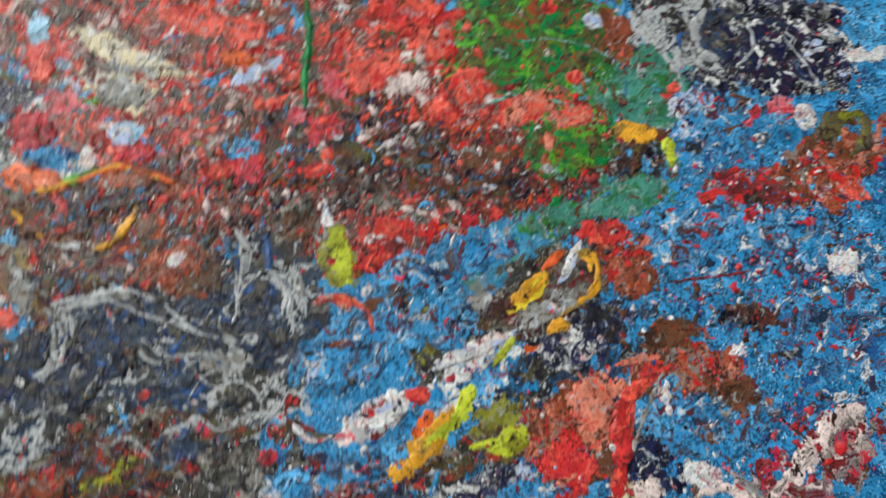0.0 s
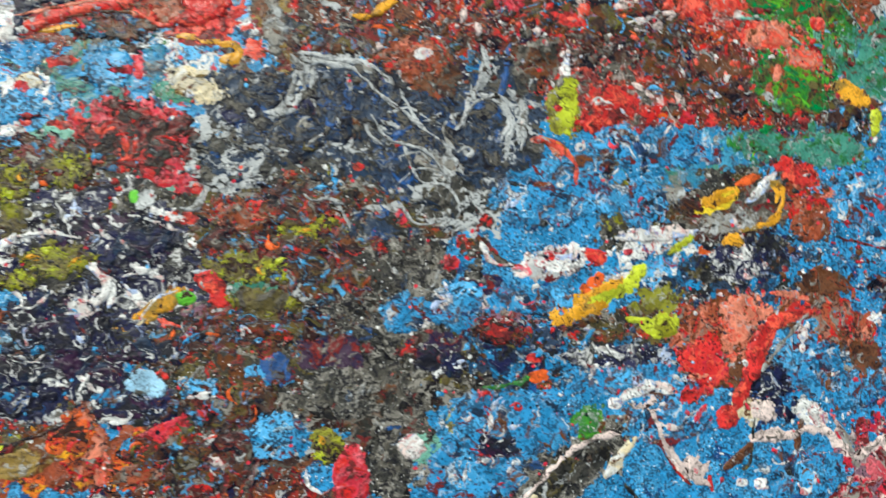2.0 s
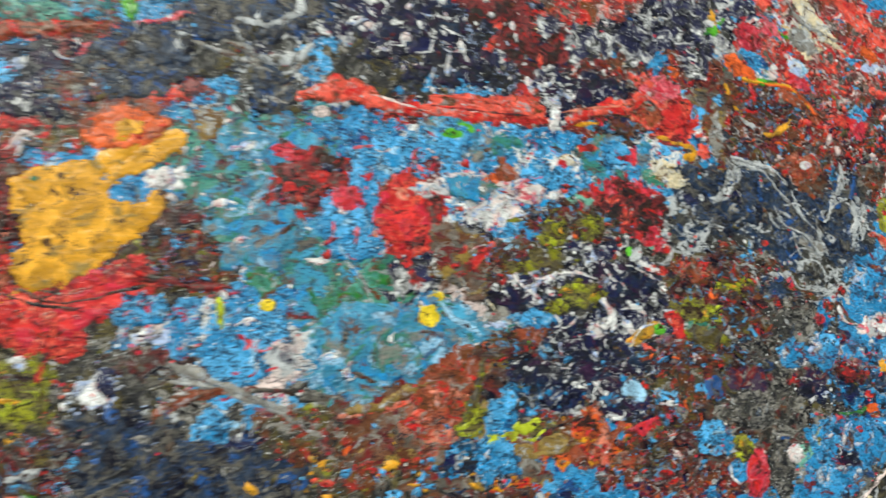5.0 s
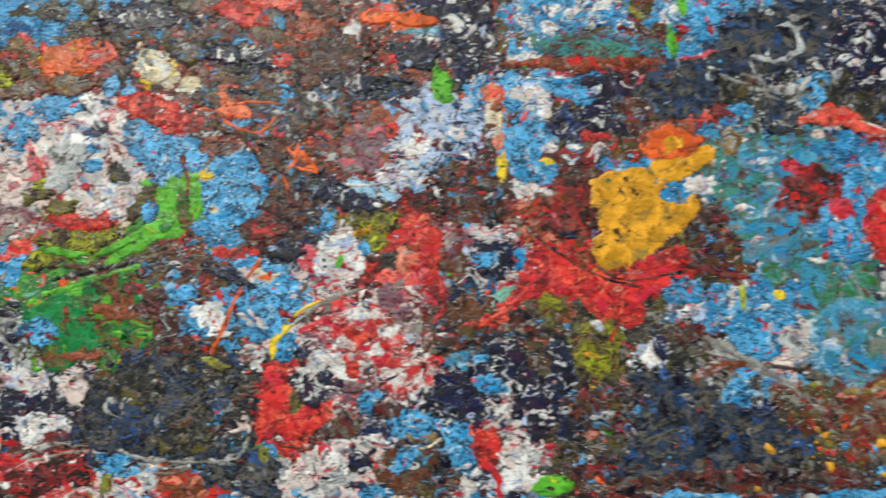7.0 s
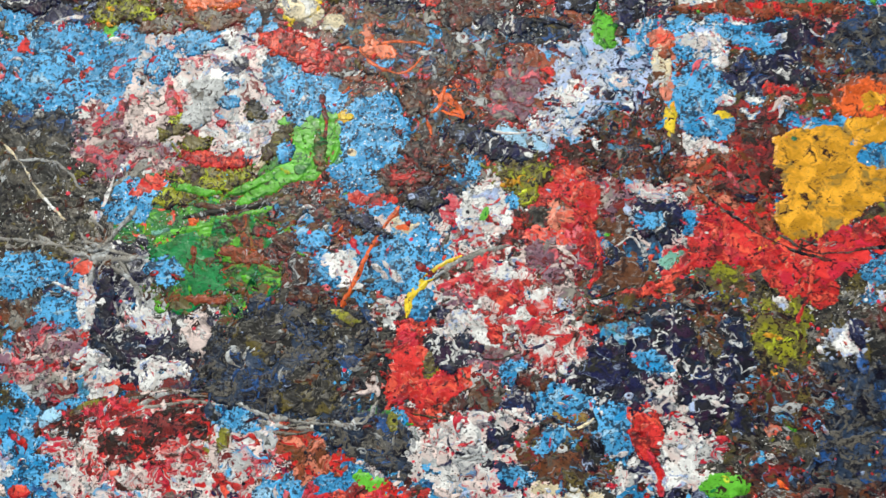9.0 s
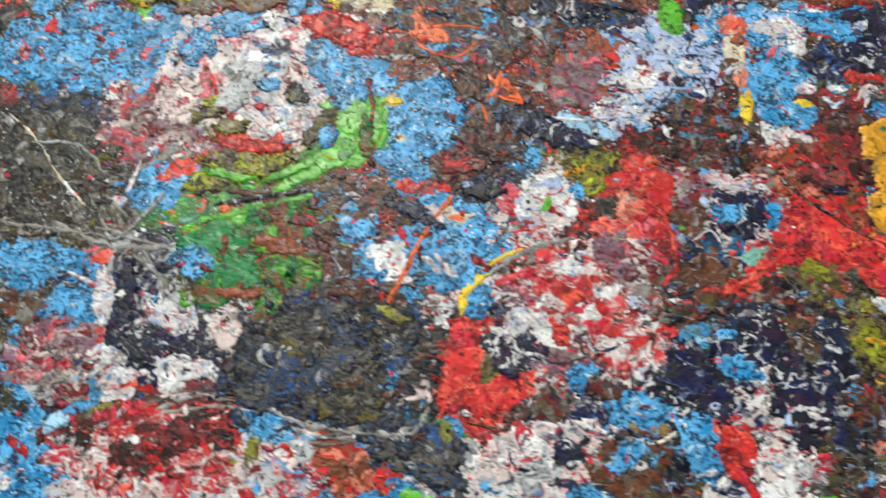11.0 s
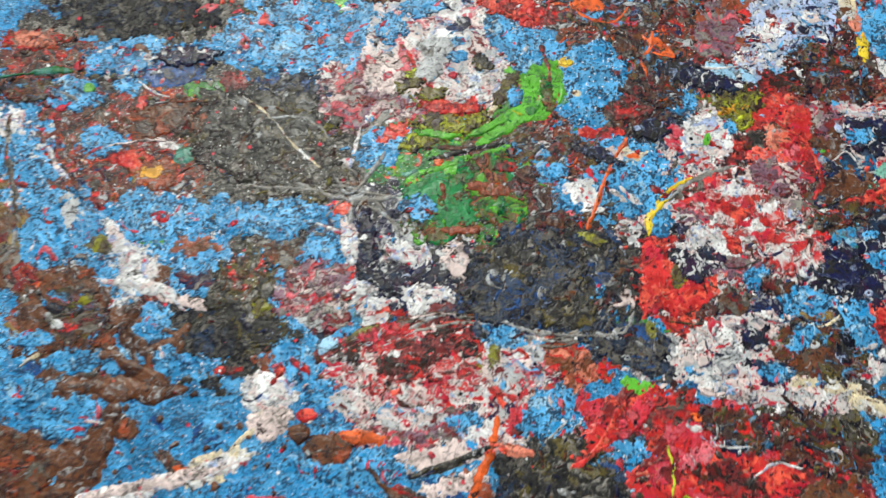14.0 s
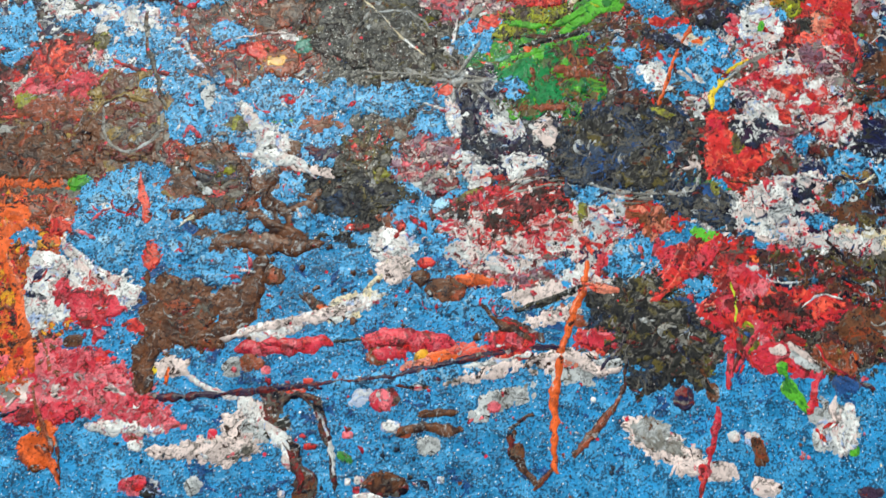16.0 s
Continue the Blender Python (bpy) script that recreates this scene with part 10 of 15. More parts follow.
patch(-0.7870, 0.2302, 0.0166, 0.0168, 0.16, "ash", 1534, 0.9)
patch(-0.7306, 0.2433, 0.0127, 0.0083, 1.73, "ash", 1535, 0.8)
drip("grey", 0.0029, 1536, -0.7469, 0.2237, -0.7306, 0.2433, -0.7110, 0.2507)
patch(-0.8609, 0.2058, 0.0247, 0.0083, 0.16, "plum", 1537, 0.9)
patch(-0.8208, 0.1872, 0.0249, 0.0078, -0.01, "olive", 1538, 0.9)
patch(-0.6273, 0.2095, 0.0322, 0.0056, 0.24, "plum", 1539, 0.8)
drip("ash", 0.0020, 1540, -0.6492, 0.1960, -0.6258, 0.2016, -0.6008, 0.1976)
patch(-0.5275, 0.2581, 0.0247, 0.0124, 0.16, "ash", 1541, 0.9)
patch(-0.6073, 0.2372, 0.0245, 0.0163, 0.16, "slate", 1542, 0.9)
patch(-0.5539, 0.2710, 0.0247, 0.0085, -0.02, "olive", 1543, 0.95)
drip("ash", 0.0028, 1544, -0.5906, 0.1836, -0.5589, 0.1847, -0.5326, 0.1966, -0.5072, 0.2203)
spatter(1.0294, 0.4377, 0.1579, 0.1242, -0.35, 260, "slate", 0.00237, 1545)
spatter(1.0188, 0.4155, 0.1567, 0.1225, -0.36, 160, "brown", 0.00235, 1546)
spatter(1.0216, 0.3631, 0.1240, 0.0929, -0.36, 120, "maroon", 0.00258, 1547)
spatter(0.7914, 0.4411, 0.1428, 0.0711, -0.37, 140, "white", 0.00190, 1548)
spatter(0.5238, 0.5436, 0.1286, 0.0594, -0.37, 160, "silver", 0.00193, 1549)
drip("black", 0.0029, 1550, 0.8694, 0.4812, 0.8990, 0.5010, 0.9273, 0.5167, 0.9582, 0.5373)
drip("maroon", 0.0025, 1551, 0.9389, 0.4453, 0.9782, 0.4358, 1.0134, 0.4279)
drip("red", 0.0026, 1552, 1.0154, 0.4797, 1.0025, 0.4580, 0.9885, 0.4579)
blob(0.8963, 0.5071, 0.0128, 0.0087, -0.35, "red", 1553, 0.4)
drip("umber", 0.0030, 1554, 0.9810, 0.3138, 1.0012, 0.2764, 1.0074, 0.2447)
drip("umber", 0.0024, 1555, 0.9502, 0.3406, 0.9393, 0.3059)
patch(0.9968, 0.3929, 0.0202, 0.0095, -0.36, "umber", 1556, 0.9)
patch(0.9568, 0.3430, 0.0148, 0.0138, -0.37, "coal", 1557, 0.9)
drip("blush", 0.0068, 1558, 0.9600, 0.2591, 0.9945, 0.2742, 1.0435, 0.2942)
patch(1.0394, 0.2859, 0.0152, 0.0092, -0.38, "blush", 1559, 0.8)
drip("yellow", 0.0063, 1560, -0.4862, 0.2968, -0.4856, 0.3102, -0.4783, 0.3258)
patch(-0.4768, 0.3058, 0.0134, 0.0107, 0.84, "blue", 1561, 0.25)
drip("yellow", 0.0059, 1562, -0.4871, 0.2980, -0.4864, 0.3101, -0.4791, 0.3252)
blob(-0.5452, 0.4418, 0.0358, 0.0276, 1.73, "sky", 1563, 0.25)
patch(-0.5699, 0.4541, 0.0074, 0.0064, 0.15, "yellow", 1564, 0.4)
blob(-0.5591, 0.4224, 0.0064, 0.0056, 0.15, "cream", 1565)
spatter(-0.5452, 0.4419, 0.0276, 0.0308, 0.15, 60, "ink", 0.00115, 1566)
drip("leaf", 0.0074, 1567, -0.5820, 0.4388, -0.5709, 0.4247, -0.5757, 0.4085)
patch(-0.4905, 0.4800, 0.0184, 0.0092, 1.52, "orange", 1568, 0.95)
drip("orange", 0.0038, 1569, -0.4937, 0.4905, -0.4971, 0.4735, -0.5031, 0.4618)
drip("orange", 0.0028, 1570, -0.4905, 0.4800, -0.4761, 0.4740, -0.4668, 0.4728)
drip("orange", 0.0037, 1571, -0.4949, 0.4523, -0.4964, 0.4363)
drip("silver", 0.0067, 1572, 0.4660, 0.5996, 0.4745, 0.5885, 0.4729, 0.5754, 0.4664, 0.5582)
drip("silver", 0.0038, 1573, 0.4745, 0.5885, 0.4917, 0.5956, 0.5109, 0.5979)
drip("silver", 0.0029, 1574, 0.4664, 0.5582, 0.4807, 0.5534, 0.4926, 0.5422, 0.5054, 0.5439)
drip("silver", 0.0037, 1575, 0.4664, 0.5582, 0.4515, 0.5500, 0.4369, 0.5441)
drip("silver", 0.0025, 1576, 0.4807, 0.5534, 0.4856, 0.5642, 0.4942, 0.5683)
drip("silver", 0.0034, 1577, 0.5072, 0.5724, 0.5194, 0.5633, 0.5230, 0.5522, 0.5399, 0.5472)
drip("silver", 0.0026, 1578, 0.5230, 0.5522, 0.5241, 0.5367, 0.5342, 0.5275)
drip("silver", 0.0039, 1579, 0.5399, 0.5472, 0.5565, 0.5356, 0.5732, 0.5238, 0.5907, 0.5209)
drip("silver", 0.0026, 1580, 0.5334, 0.5806, 0.5468, 0.5857, 0.5549, 0.5766, 0.5674, 0.5665)
drip("silver", 0.0021, 1581, 0.5244, 0.5742, 0.5292, 0.5830, 0.5337, 0.5851)
drip("silver", 0.0041, 1582, 0.6205, 0.6084, 0.6237, 0.5901, 0.6148, 0.5743, 0.6093, 0.5608)
drip("silver", 0.0032, 1583, 0.6093, 0.5608, 0.5995, 0.5498, 0.5961, 0.5342)
drip("silver", 0.0032, 1584, 0.6093, 0.5608, 0.6256, 0.5659, 0.6389, 0.5600, 0.6431, 0.5439, 0.6366, 0.5305)
drip("silver", 0.0023, 1585, 0.6366, 0.5305, 0.6249, 0.5264, 0.6159, 0.5281)
drip("silver", 0.0037, 1586, 0.6400, 0.5746, 0.6505, 0.5620, 0.6535, 0.5413, 0.6489, 0.5232)
drip("silver", 0.0047, 1587, 0.3898, 0.5246, 0.4051, 0.5134, 0.4205, 0.5021, 0.4368, 0.5056)
drip("silver", 0.0036, 1588, 0.4006, 0.5030, 0.3980, 0.4906, 0.3923, 0.4804, 0.3817, 0.4797)
drip("silver", 0.0028, 1589, 0.4368, 0.5056, 0.4495, 0.5136, 0.4574, 0.5090)
drip("silver", 0.0030, 1590, 0.5538, 0.4959, 0.5659, 0.4820, 0.5606, 0.4691, 0.5780, 0.4673, 0.5920, 0.4763)
drip("silver", 0.0026, 1591, 0.5681, 0.5129, 0.5853, 0.5077, 0.5977, 0.4938, 0.6101, 0.4798)
drip("silver", 0.0022, 1592, 0.5466, 0.5182, 0.5643, 0.5220, 0.5724, 0.5127)
drip("silver", 0.0022, 1593, 0.5863, 0.4588, 0.6043, 0.4623, 0.6187, 0.4749)
patch(0.4132, 0.5152, 0.0160, 0.0085, -0.23, "silver", 1594, 0.9)
patch(0.5882, 0.4854, 0.0133, 0.0071, -0.05, "silver", 1595, 0.9)
blob(0.8501, 0.4733, 0.0418, 0.0171, 0.24, "ash", 1596, 0.5)
patch(0.8329, 0.4542, 0.0361, 0.0085, 0.11, "umber", 1597, 0.6)
drip("yellow", 0.0110, 1598, 0.8019, 0.4748, 0.8222, 0.4757, 0.8424, 0.4890)
drip("red", 0.0020, 1599, 0.8126, 0.4814, 0.8152, 0.4717)
drip("red", 0.0020, 1600, 0.8280, 0.4830, 0.8308, 0.4753)
drip("orange", 0.0061, 1601, 0.8426, 0.4909, 0.8576, 0.4970, 0.8672, 0.4995)
drip("lav", 0.0057, 1602, 0.8516, 0.4781, 0.8671, 0.4879, 0.8822, 0.5028)
blob(0.8624, 0.4828, 0.0083, 0.0039, 0.60, "white", 1603, 0.2)
drip("amber", 0.0063, 1604, 0.8761, 0.4943, 0.8835, 0.4852, 0.8826, 0.4766)
drip("amber", 0.0051, 1605, 0.8421, 0.4547, 0.8745, 0.4587, 0.8850, 0.4687)
blob(0.8369, 0.4435, 0.0111, 0.0062, -0.22, "amber", 1606, 0.25)
blob(0.8375, 0.4606, 0.0061, 0.0048, -0.05, "white", 1607)
drip("lime", 0.0044, 1608, 0.7768, 0.4349, 0.7905, 0.4434, 0.8002, 0.4513)
drip("umber", 0.0025, 1609, 0.7934, 0.4634, 0.8127, 0.4553, 0.8279, 0.4554)
drip("black", 0.0026, 1610, 0.8840, 0.4998, 0.9066, 0.5145, 0.9357, 0.5361)
blob(0.6725, 0.4304, 0.0272, 0.0094, 0.19, "white", 1611, 0.4)
blob(0.6695, 0.4328, 0.0051, 0.0045, -0.06, "red", 1612)
patch(0.6514, 0.4259, 0.0092, 0.0045, 0.28, "blush", 1613, 0.6)
blob(0.7090, 0.4344, 0.0104, 0.0050, -0.23, "red", 1614, 0.3)
patch(0.6927, 0.3915, 0.0216, 0.0099, 0.26, "amber", 1615, 0.6)
drip("lime", 0.0085, 1616, 0.7097, 0.3970, 0.7247, 0.4060, 0.7500, 0.4194)
drip("orange", 0.0056, 1617, 0.6722, 0.3975, 0.6805, 0.3856, 0.6892, 0.3782)
drip("maroon", 0.0040, 1618, 0.6169, 0.4504, 0.6290, 0.4314, 0.6469, 0.4275)
blob(0.6890, 0.5577, 0.0176, 0.0142, 1.54, "moss", 1619, 0.4)
patch(0.6906, 0.5888, 0.0159, 0.0047, 1.47, "white", 1620, 0.5)
blob(0.6820, 0.5588, 0.0042, 0.0042, -0.03, "red", 1621)
patch(0.4002, 0.5729, 0.0288, 0.0111, -0.18, "cream", 1622, 0.4)
blob(0.5699, 0.6032, 0.0089, 0.0072, -0.02, "white", 1623, 0.3)
drip("white", 0.0026, 1624, 0.5692, 0.5933, 0.5777, 0.5887, 0.5825, 0.5931)
patch(0.5684, 0.5821, 0.0199, 0.0152, -0.02, "rust", 1625, 0.6)
patch(0.3512, 0.5303, 0.0234, 0.0206, -0.42, "maroon", 1626, 0.9)
patch(0.3697, 0.5128, 0.0238, 0.0123, -0.60, "crimson", 1627, 0.9)
patch(0.3209, 0.5356, 0.0137, 0.0066, -0.23, "red", 1628, 0.6)
drip("cream", 0.0034, 1629, 0.3505, 0.3938, 0.3626, 0.4079, 0.3786, 0.4178)
drip("amber", 0.0061, 1630, 0.3563, 0.3950, 0.3663, 0.4036, 0.3763, 0.4110)
blob(0.3841, 0.4124, 0.0066, 0.0053, -0.08, "leaf", 1631, 0.25)
patch(0.4051, 0.4241, 0.0083, 0.0071, 1.50, "red", 1632, 0.4)
blob(0.5017, 0.2735, 0.0240, 0.0129, 1.46, "crimson", 1633, 0.2)
drip("silver", 0.0029, 1634, 0.5178, 0.2771, 0.5132, 0.2714, 0.5190, 0.2644)
drip("white", 0.0024, 1635, 0.4684, 0.2806, 0.4697, 0.2681, 0.4794, 0.2607)
patch(0.6965, 0.2969, 0.0152, 0.0101, 0.80, "green", 1636, 0.7)
patch(0.6753, 0.2660, 0.0314, 0.0091, 0.57, "coal", 1637, 0.5)
drip("cream", 0.0054, 1638, 0.6411, 0.2385, 0.6602, 0.2502, 0.6890, 0.2645)
drip("cream", 0.0066, 1639, 0.7093, 0.2556, 0.7249, 0.2717, 0.7379, 0.2838)
blob(0.1026, 0.3900, 0.0616, 0.0317, -0.17, "tblue", 1640, 0.35)
patch(0.0782, 0.4184, 0.0256, 0.0161, -0.20, "teal", 1641, 0.6)
blob(0.1415, 0.4140, 0.0118, 0.0098, -0.56, "yellow", 1642, 0.25)
drip("ice", 0.0061, 1643, 0.1514, 0.4226, 0.1709, 0.4084, 0.1810, 0.3912)
drip("silver", 0.0046, 1644, 0.0629, 0.4591, 0.0802, 0.4430, 0.0927, 0.4172)
blob(-0.0025, 0.4162, 0.0076, 0.0059, 0.13, "yellow", 1645, 0.3)
drip("lime", 0.0044, 1646, -0.0401, 0.4215, -0.0376, 0.3952)
patch(0.0041, 0.3650, 0.0190, 0.0174, 0.11, "blush", 1647, 0.7)
drip("salmon", 0.0051, 1648, -0.0031, 0.4054, 0.0069, 0.3800, 0.0042, 0.3621)
drip("rust", 0.0205, 1649, 0.1817, 0.3671, 0.1613, 0.3349, 0.1548, 0.2960)
blob(0.1576, 0.3435, 0.0297, 0.0201, 0.56, "rust", 1650, 0.4)
drip("rust", 0.0072, 1651, -0.0871, 0.3165, -0.0750, 0.3303, -0.0502, 0.3410, -0.0289, 0.3439)
drip("grey", 0.0043, 1652, -0.0755, 0.3519, -0.0383, 0.3457, -0.0002, 0.3337, 0.0414, 0.3243)
drip("ash", 0.0037, 1653, -0.0258, 0.3442, 0.0180, 0.3450, 0.0693, 0.3388)
patch(-0.0405, 0.3101, 0.0147, 0.0113, 0.10, "sky", 1654, 0.5)
splash(-0.1295, 0.3379, 0.0142, "lav", 1655)
blob(-0.1219, 0.5018, 0.0110, 0.0066, -0.02, "tblue", 1656, 0.3)
drip("coral", 0.0080, 1657, 0.0051, 0.5998, 0.0378, 0.6118, 0.0749, 0.6167, 0.0960, 0.6046, 0.1444, 0.6080, 0.2010, 0.6126, 0.2441, 0.6223)
drip("blush", 0.0040, 1658, 0.0279, 0.6088, 0.0749, 0.6161, 0.0974, 0.6048, 0.1514, 0.6084, 0.2153, 0.6142)
drip("grey", 0.0053, 1659, -0.0584, 0.6610, -0.0540, 0.6456, -0.0338, 0.6395, -0.0197, 0.6258, 0.0036, 0.6234, 0.0222, 0.6495)
drip("silver", 0.0047, 1660, -0.0183, 0.7048, -0.0002, 0.6949, 0.0074, 0.6811, 0.0018, 0.6642, -0.0224, 0.6663, -0.0485, 0.6602)
patch(-0.0449, 0.7030, 0.0379, 0.0206, -0.35, "coal", 1661, 0.7)
patch(-0.0119, 0.6079, 0.0315, 0.0226, 1.74, "coal", 1662, 0.5)
patch(0.1207, 0.5107, 0.0362, 0.0264, 1.38, "red", 1663, 0.6)
drip("white", 0.0088, 1664, 0.2429, 0.4627, 0.2459, 0.4456, 0.2541, 0.4315)
drip("white", 0.0048, 1665, 0.2468, 0.4443, 0.2602, 0.4554, 0.2690, 0.4641)
drip("white", 0.0032, 1666, 0.2459, 0.4456, 0.2374, 0.4393, 0.2315, 0.4373)
drip("white", 0.0055, 1667, 0.2213, 0.4606, 0.2278, 0.4487, 0.2256, 0.4386)
drip("white", 0.0067, 1668, 0.2792, 0.6313, 0.2693, 0.6202, 0.2662, 0.6057)
drip("white", 0.0041, 1669, 0.2593, 0.6298, 0.2620, 0.6143, 0.2733, 0.6039)
drip("white", 0.0033, 1670, 0.2941, 0.4127, 0.3046, 0.4047, 0.3184, 0.4009, 0.3225, 0.4113)
drip("coral", 0.0098, 1671, 0.1605, 0.6182, 0.1909, 0.6217, 0.2262, 0.6260, 0.2586, 0.6231)
drip("rose", 0.0034, 1672, 0.1680, 0.6166, 0.1987, 0.6170, 0.2302, 0.6219, 0.2545, 0.6210)
drip("rose", 0.0042, 1673, 0.2793, 0.6236, 0.3089, 0.6289, 0.3392, 0.6358)
drip("maroon", 0.0027, 1674, 0.1834, 0.6125, 0.2144, 0.6164, 0.2424, 0.6166)
drip("brown", 0.0033, 1675, 0.2752, 0.6206, 0.3089, 0.6239, 0.3393, 0.6288, 0.3750, 0.6267)
patch(-0.3480, 0.4139, 0.0218, 0.0197, 2.25, "brown", 1676, 0.9)
patch(-0.3917, 0.3972, 0.0132, 0.0096, 0.16, "ash", 1677, 0.9)
patch(-0.3302, 0.4316, 0.0224, 0.0196, 0.15, "m_mauve", 1678, 0.95)
drip("grey", 0.0035, 1679, -0.7358, 0.3006, -0.7588, 0.3040, -0.7849, 0.3013, -0.8207, 0.3014)
drip("grey", 0.0026, 1680, -0.7358, 0.3006, -0.7487, 0.3174, -0.7646, 0.3268)
drip("grey", 0.0026, 1681, -0.7358, 0.3006, -0.7136, 0.3004, -0.6995, 0.3063)
drip("grey", 0.0030, 1682, -0.7352, 0.2984, -0.7368, 0.2776, -0.7217, 0.2599, -0.7141, 0.2459)
drip("grey", 0.0022, 1683, -0.7304, 0.2968, -0.7137, 0.2812, -0.6973, 0.2660, -0.7018, 0.2478)
drip("grey", 0.0022, 1684, -0.7400, 0.3000, -0.7591, 0.2878, -0.7683, 0.2727)
drip("grey", 0.0017, 1685, -0.7849, 0.3013, -0.8061, 0.3131, -0.8144, 0.3263)
drip("ochre", 0.0018, 1686, -0.8512, 0.3810, -0.8342, 0.3630, -0.8131, 0.3462, -0.7841, 0.3320)
drip("cream", 0.0018, 1687, -0.8401, 0.3672, -0.8211, 0.3499, -0.8098, 0.3343, -0.7882, 0.3304)
drip("grey", 0.0018, 1688, -0.9604, 0.3332, -0.9468, 0.3608, -0.9214, 0.3700)
drip("grey", 0.0018, 1689, -0.8913, 0.3799, -0.8595, 0.3693, -0.8340, 0.3785)
drip("ash", 0.0018, 1690, -0.9057, 0.2976, -0.8871, 0.3101, -0.8653, 0.2991)
drip("rust", 0.0023, 1691, -0.9496, 0.3552, -0.9251, 0.3668, -0.8980, 0.3711)
drip("white", 0.0041, 1692, -0.7399, 0.2048, -0.7296, 0.2056, -0.7233, 0.2169)
drip("white", 0.0032, 1693, -0.7216, 0.2068, -0.7002, 0.2041, -0.6851, 0.2105, -0.6687, 0.2111)
drip("white", 0.0029, 1694, -0.6835, 0.2615, -0.6742, 0.2478, -0.6732, 0.2289, -0.6603, 0.2206)
drip("white", 0.0037, 1695, -0.6886, 0.2265, -0.6866, 0.2365, -0.6745, 0.2350, -0.6745, 0.2233)
drip("white", 0.0025, 1696, -0.6628, 0.2648, -0.6501, 0.2611, -0.6500, 0.2538)
drip("white", 0.0025, 1697, -0.7756, 0.2670, -0.7545, 0.2614, -0.7352, 0.2534, -0.7254, 0.2398)
drip("white", 0.0043, 1698, -0.7520, 0.2775, -0.7430, 0.2588, -0.7432, 0.2392)
drip("blush", 0.0024, 1699, -0.6812, 0.1929, -0.6583, 0.2005, -0.6341, 0.2023)
drip("white", 0.0024, 1700, -0.6402, 0.1914, -0.6241, 0.1920, -0.6146, 0.1837)
drip("white", 0.0024, 1701, -0.6840, 0.1689, -0.6779, 0.1776, -0.6614, 0.1763)
drip("ash", 0.0024, 1702, -0.7286, 0.1689, -0.6951, 0.1820, -0.6662, 0.1993, -0.6262, 0.2036)
drip("cream", 0.0031, 1703, -0.6377, 0.3810, -0.6299, 0.4026, -0.6212, 0.4210)
drip("moss", 0.0023, 1704, -0.7379, 0.4187, -0.7132, 0.4025, -0.6848, 0.3762)
drip("crimson", 0.0028, 1705, -0.7176, 0.4457, -0.7021, 0.4307, -0.6914, 0.4101)
drip("red", 0.0029, 1706, -0.7021, 0.5094, -0.6704, 0.5026, -0.6364, 0.5033)
drip("white", 0.0030, 1707, -0.4468, 0.5923, -0.4398, 0.5787)
drip("white", 0.0023, 1708, -0.4479, 0.4650, -0.4295, 0.4652, -0.4022, 0.4721)
drip("white", 0.0021, 1709, -0.4562, 0.2993, -0.4434, 0.2926, -0.4354, 0.2982)
drip("white", 0.0020, 1710, -0.3085, 0.2924, -0.3007, 0.2853, -0.2974, 0.2693)
drip("white", 0.0022, 1711, -0.3268, 0.3833, -0.3136, 0.3949, -0.3053, 0.3867)
patch(-0.3948, 0.3366, 0.0185, 0.0084, -0.43, "white", 1712, 0.7)
patch(-0.3820, 0.3242, 0.0113, 0.0084, 1.73, "white", 1713, 0.7)
patch(-0.4427, 0.2799, 0.0206, 0.0109, 0.16, "white", 1714, 0.8)
patch(-0.4119, 0.2194, 0.0237, 0.0077, 0.16, "white", 1715, 0.8)
patch(-0.3995, 0.1945, 0.0233, 0.0074, 0.16, "blush", 1716, 0.8)
drip("lime", 0.0116, 1717, 0.7487, 0.3781, 0.7603, 0.3722, 0.7738, 0.3702)
drip("lime", 0.0043, 1718, 0.7370, 0.3827, 0.7511, 0.3775, 0.7628, 0.3729)
blob(0.7676, 0.3721, 0.0097, 0.0065, -0.33, "lime", 1719, 0.2)
drip("yellow", 0.0130, 1720, 0.8003, 0.4739, 0.8222, 0.4757, 0.8445, 0.4899)
drip("yellow", 0.0071, 1721, 0.8169, 0.4731, 0.8327, 0.4790, 0.8422, 0.4871)
drip("amber", 0.0084, 1722, 0.8751, 0.4953, 0.8845, 0.4852, 0.8825, 0.4756)
drip("lav", 0.0072, 1723, 0.8504, 0.4772, 0.8670, 0.4879, 0.8833, 0.5037)
drip("amber", 0.0071, 1724, 0.8399, 0.4538, 0.8745, 0.4587, 0.8861, 0.4696)
drip("lime", 0.0059, 1725, 0.7747, 0.4331, 0.7905, 0.4434, 0.8013, 0.4522)
patch(0.7318, 0.4875, 0.0277, 0.0125, 1.52, "olive", 1726, 0.9)
patch(0.7342, 0.5153, 0.0140, 0.0097, 1.53, "m_teal", 1727, 0.9)
patch(0.7867, 0.4991, 0.0200, 0.0066, -0.04, "tblue", 1728, 0.8)
patch(0.7532, 0.5099, 0.0245, 0.0140, -0.04, "blue", 1729, 0.8)
spatter(0.9203, 0.3913, 0.1318, 0.0764, -0.07, 160, "brown", 0.00247, 1730)
spatter(0.8425, 0.3968, 0.1154, 0.0655, -0.07, 140, "slate", 0.00236, 1731)
spatter(0.9267, 0.3524, 0.1093, 0.0666, -0.08, 120, "rust", 0.00273, 1732)
spatter(0.7892, 0.6500, 0.1584, 0.0768, 0.07, 220, "coral", 0.00330, 1733)
spatter(0.7885, 0.6334, 0.1579, 0.0873, 0.06, 140, "white", 0.00263, 1734)
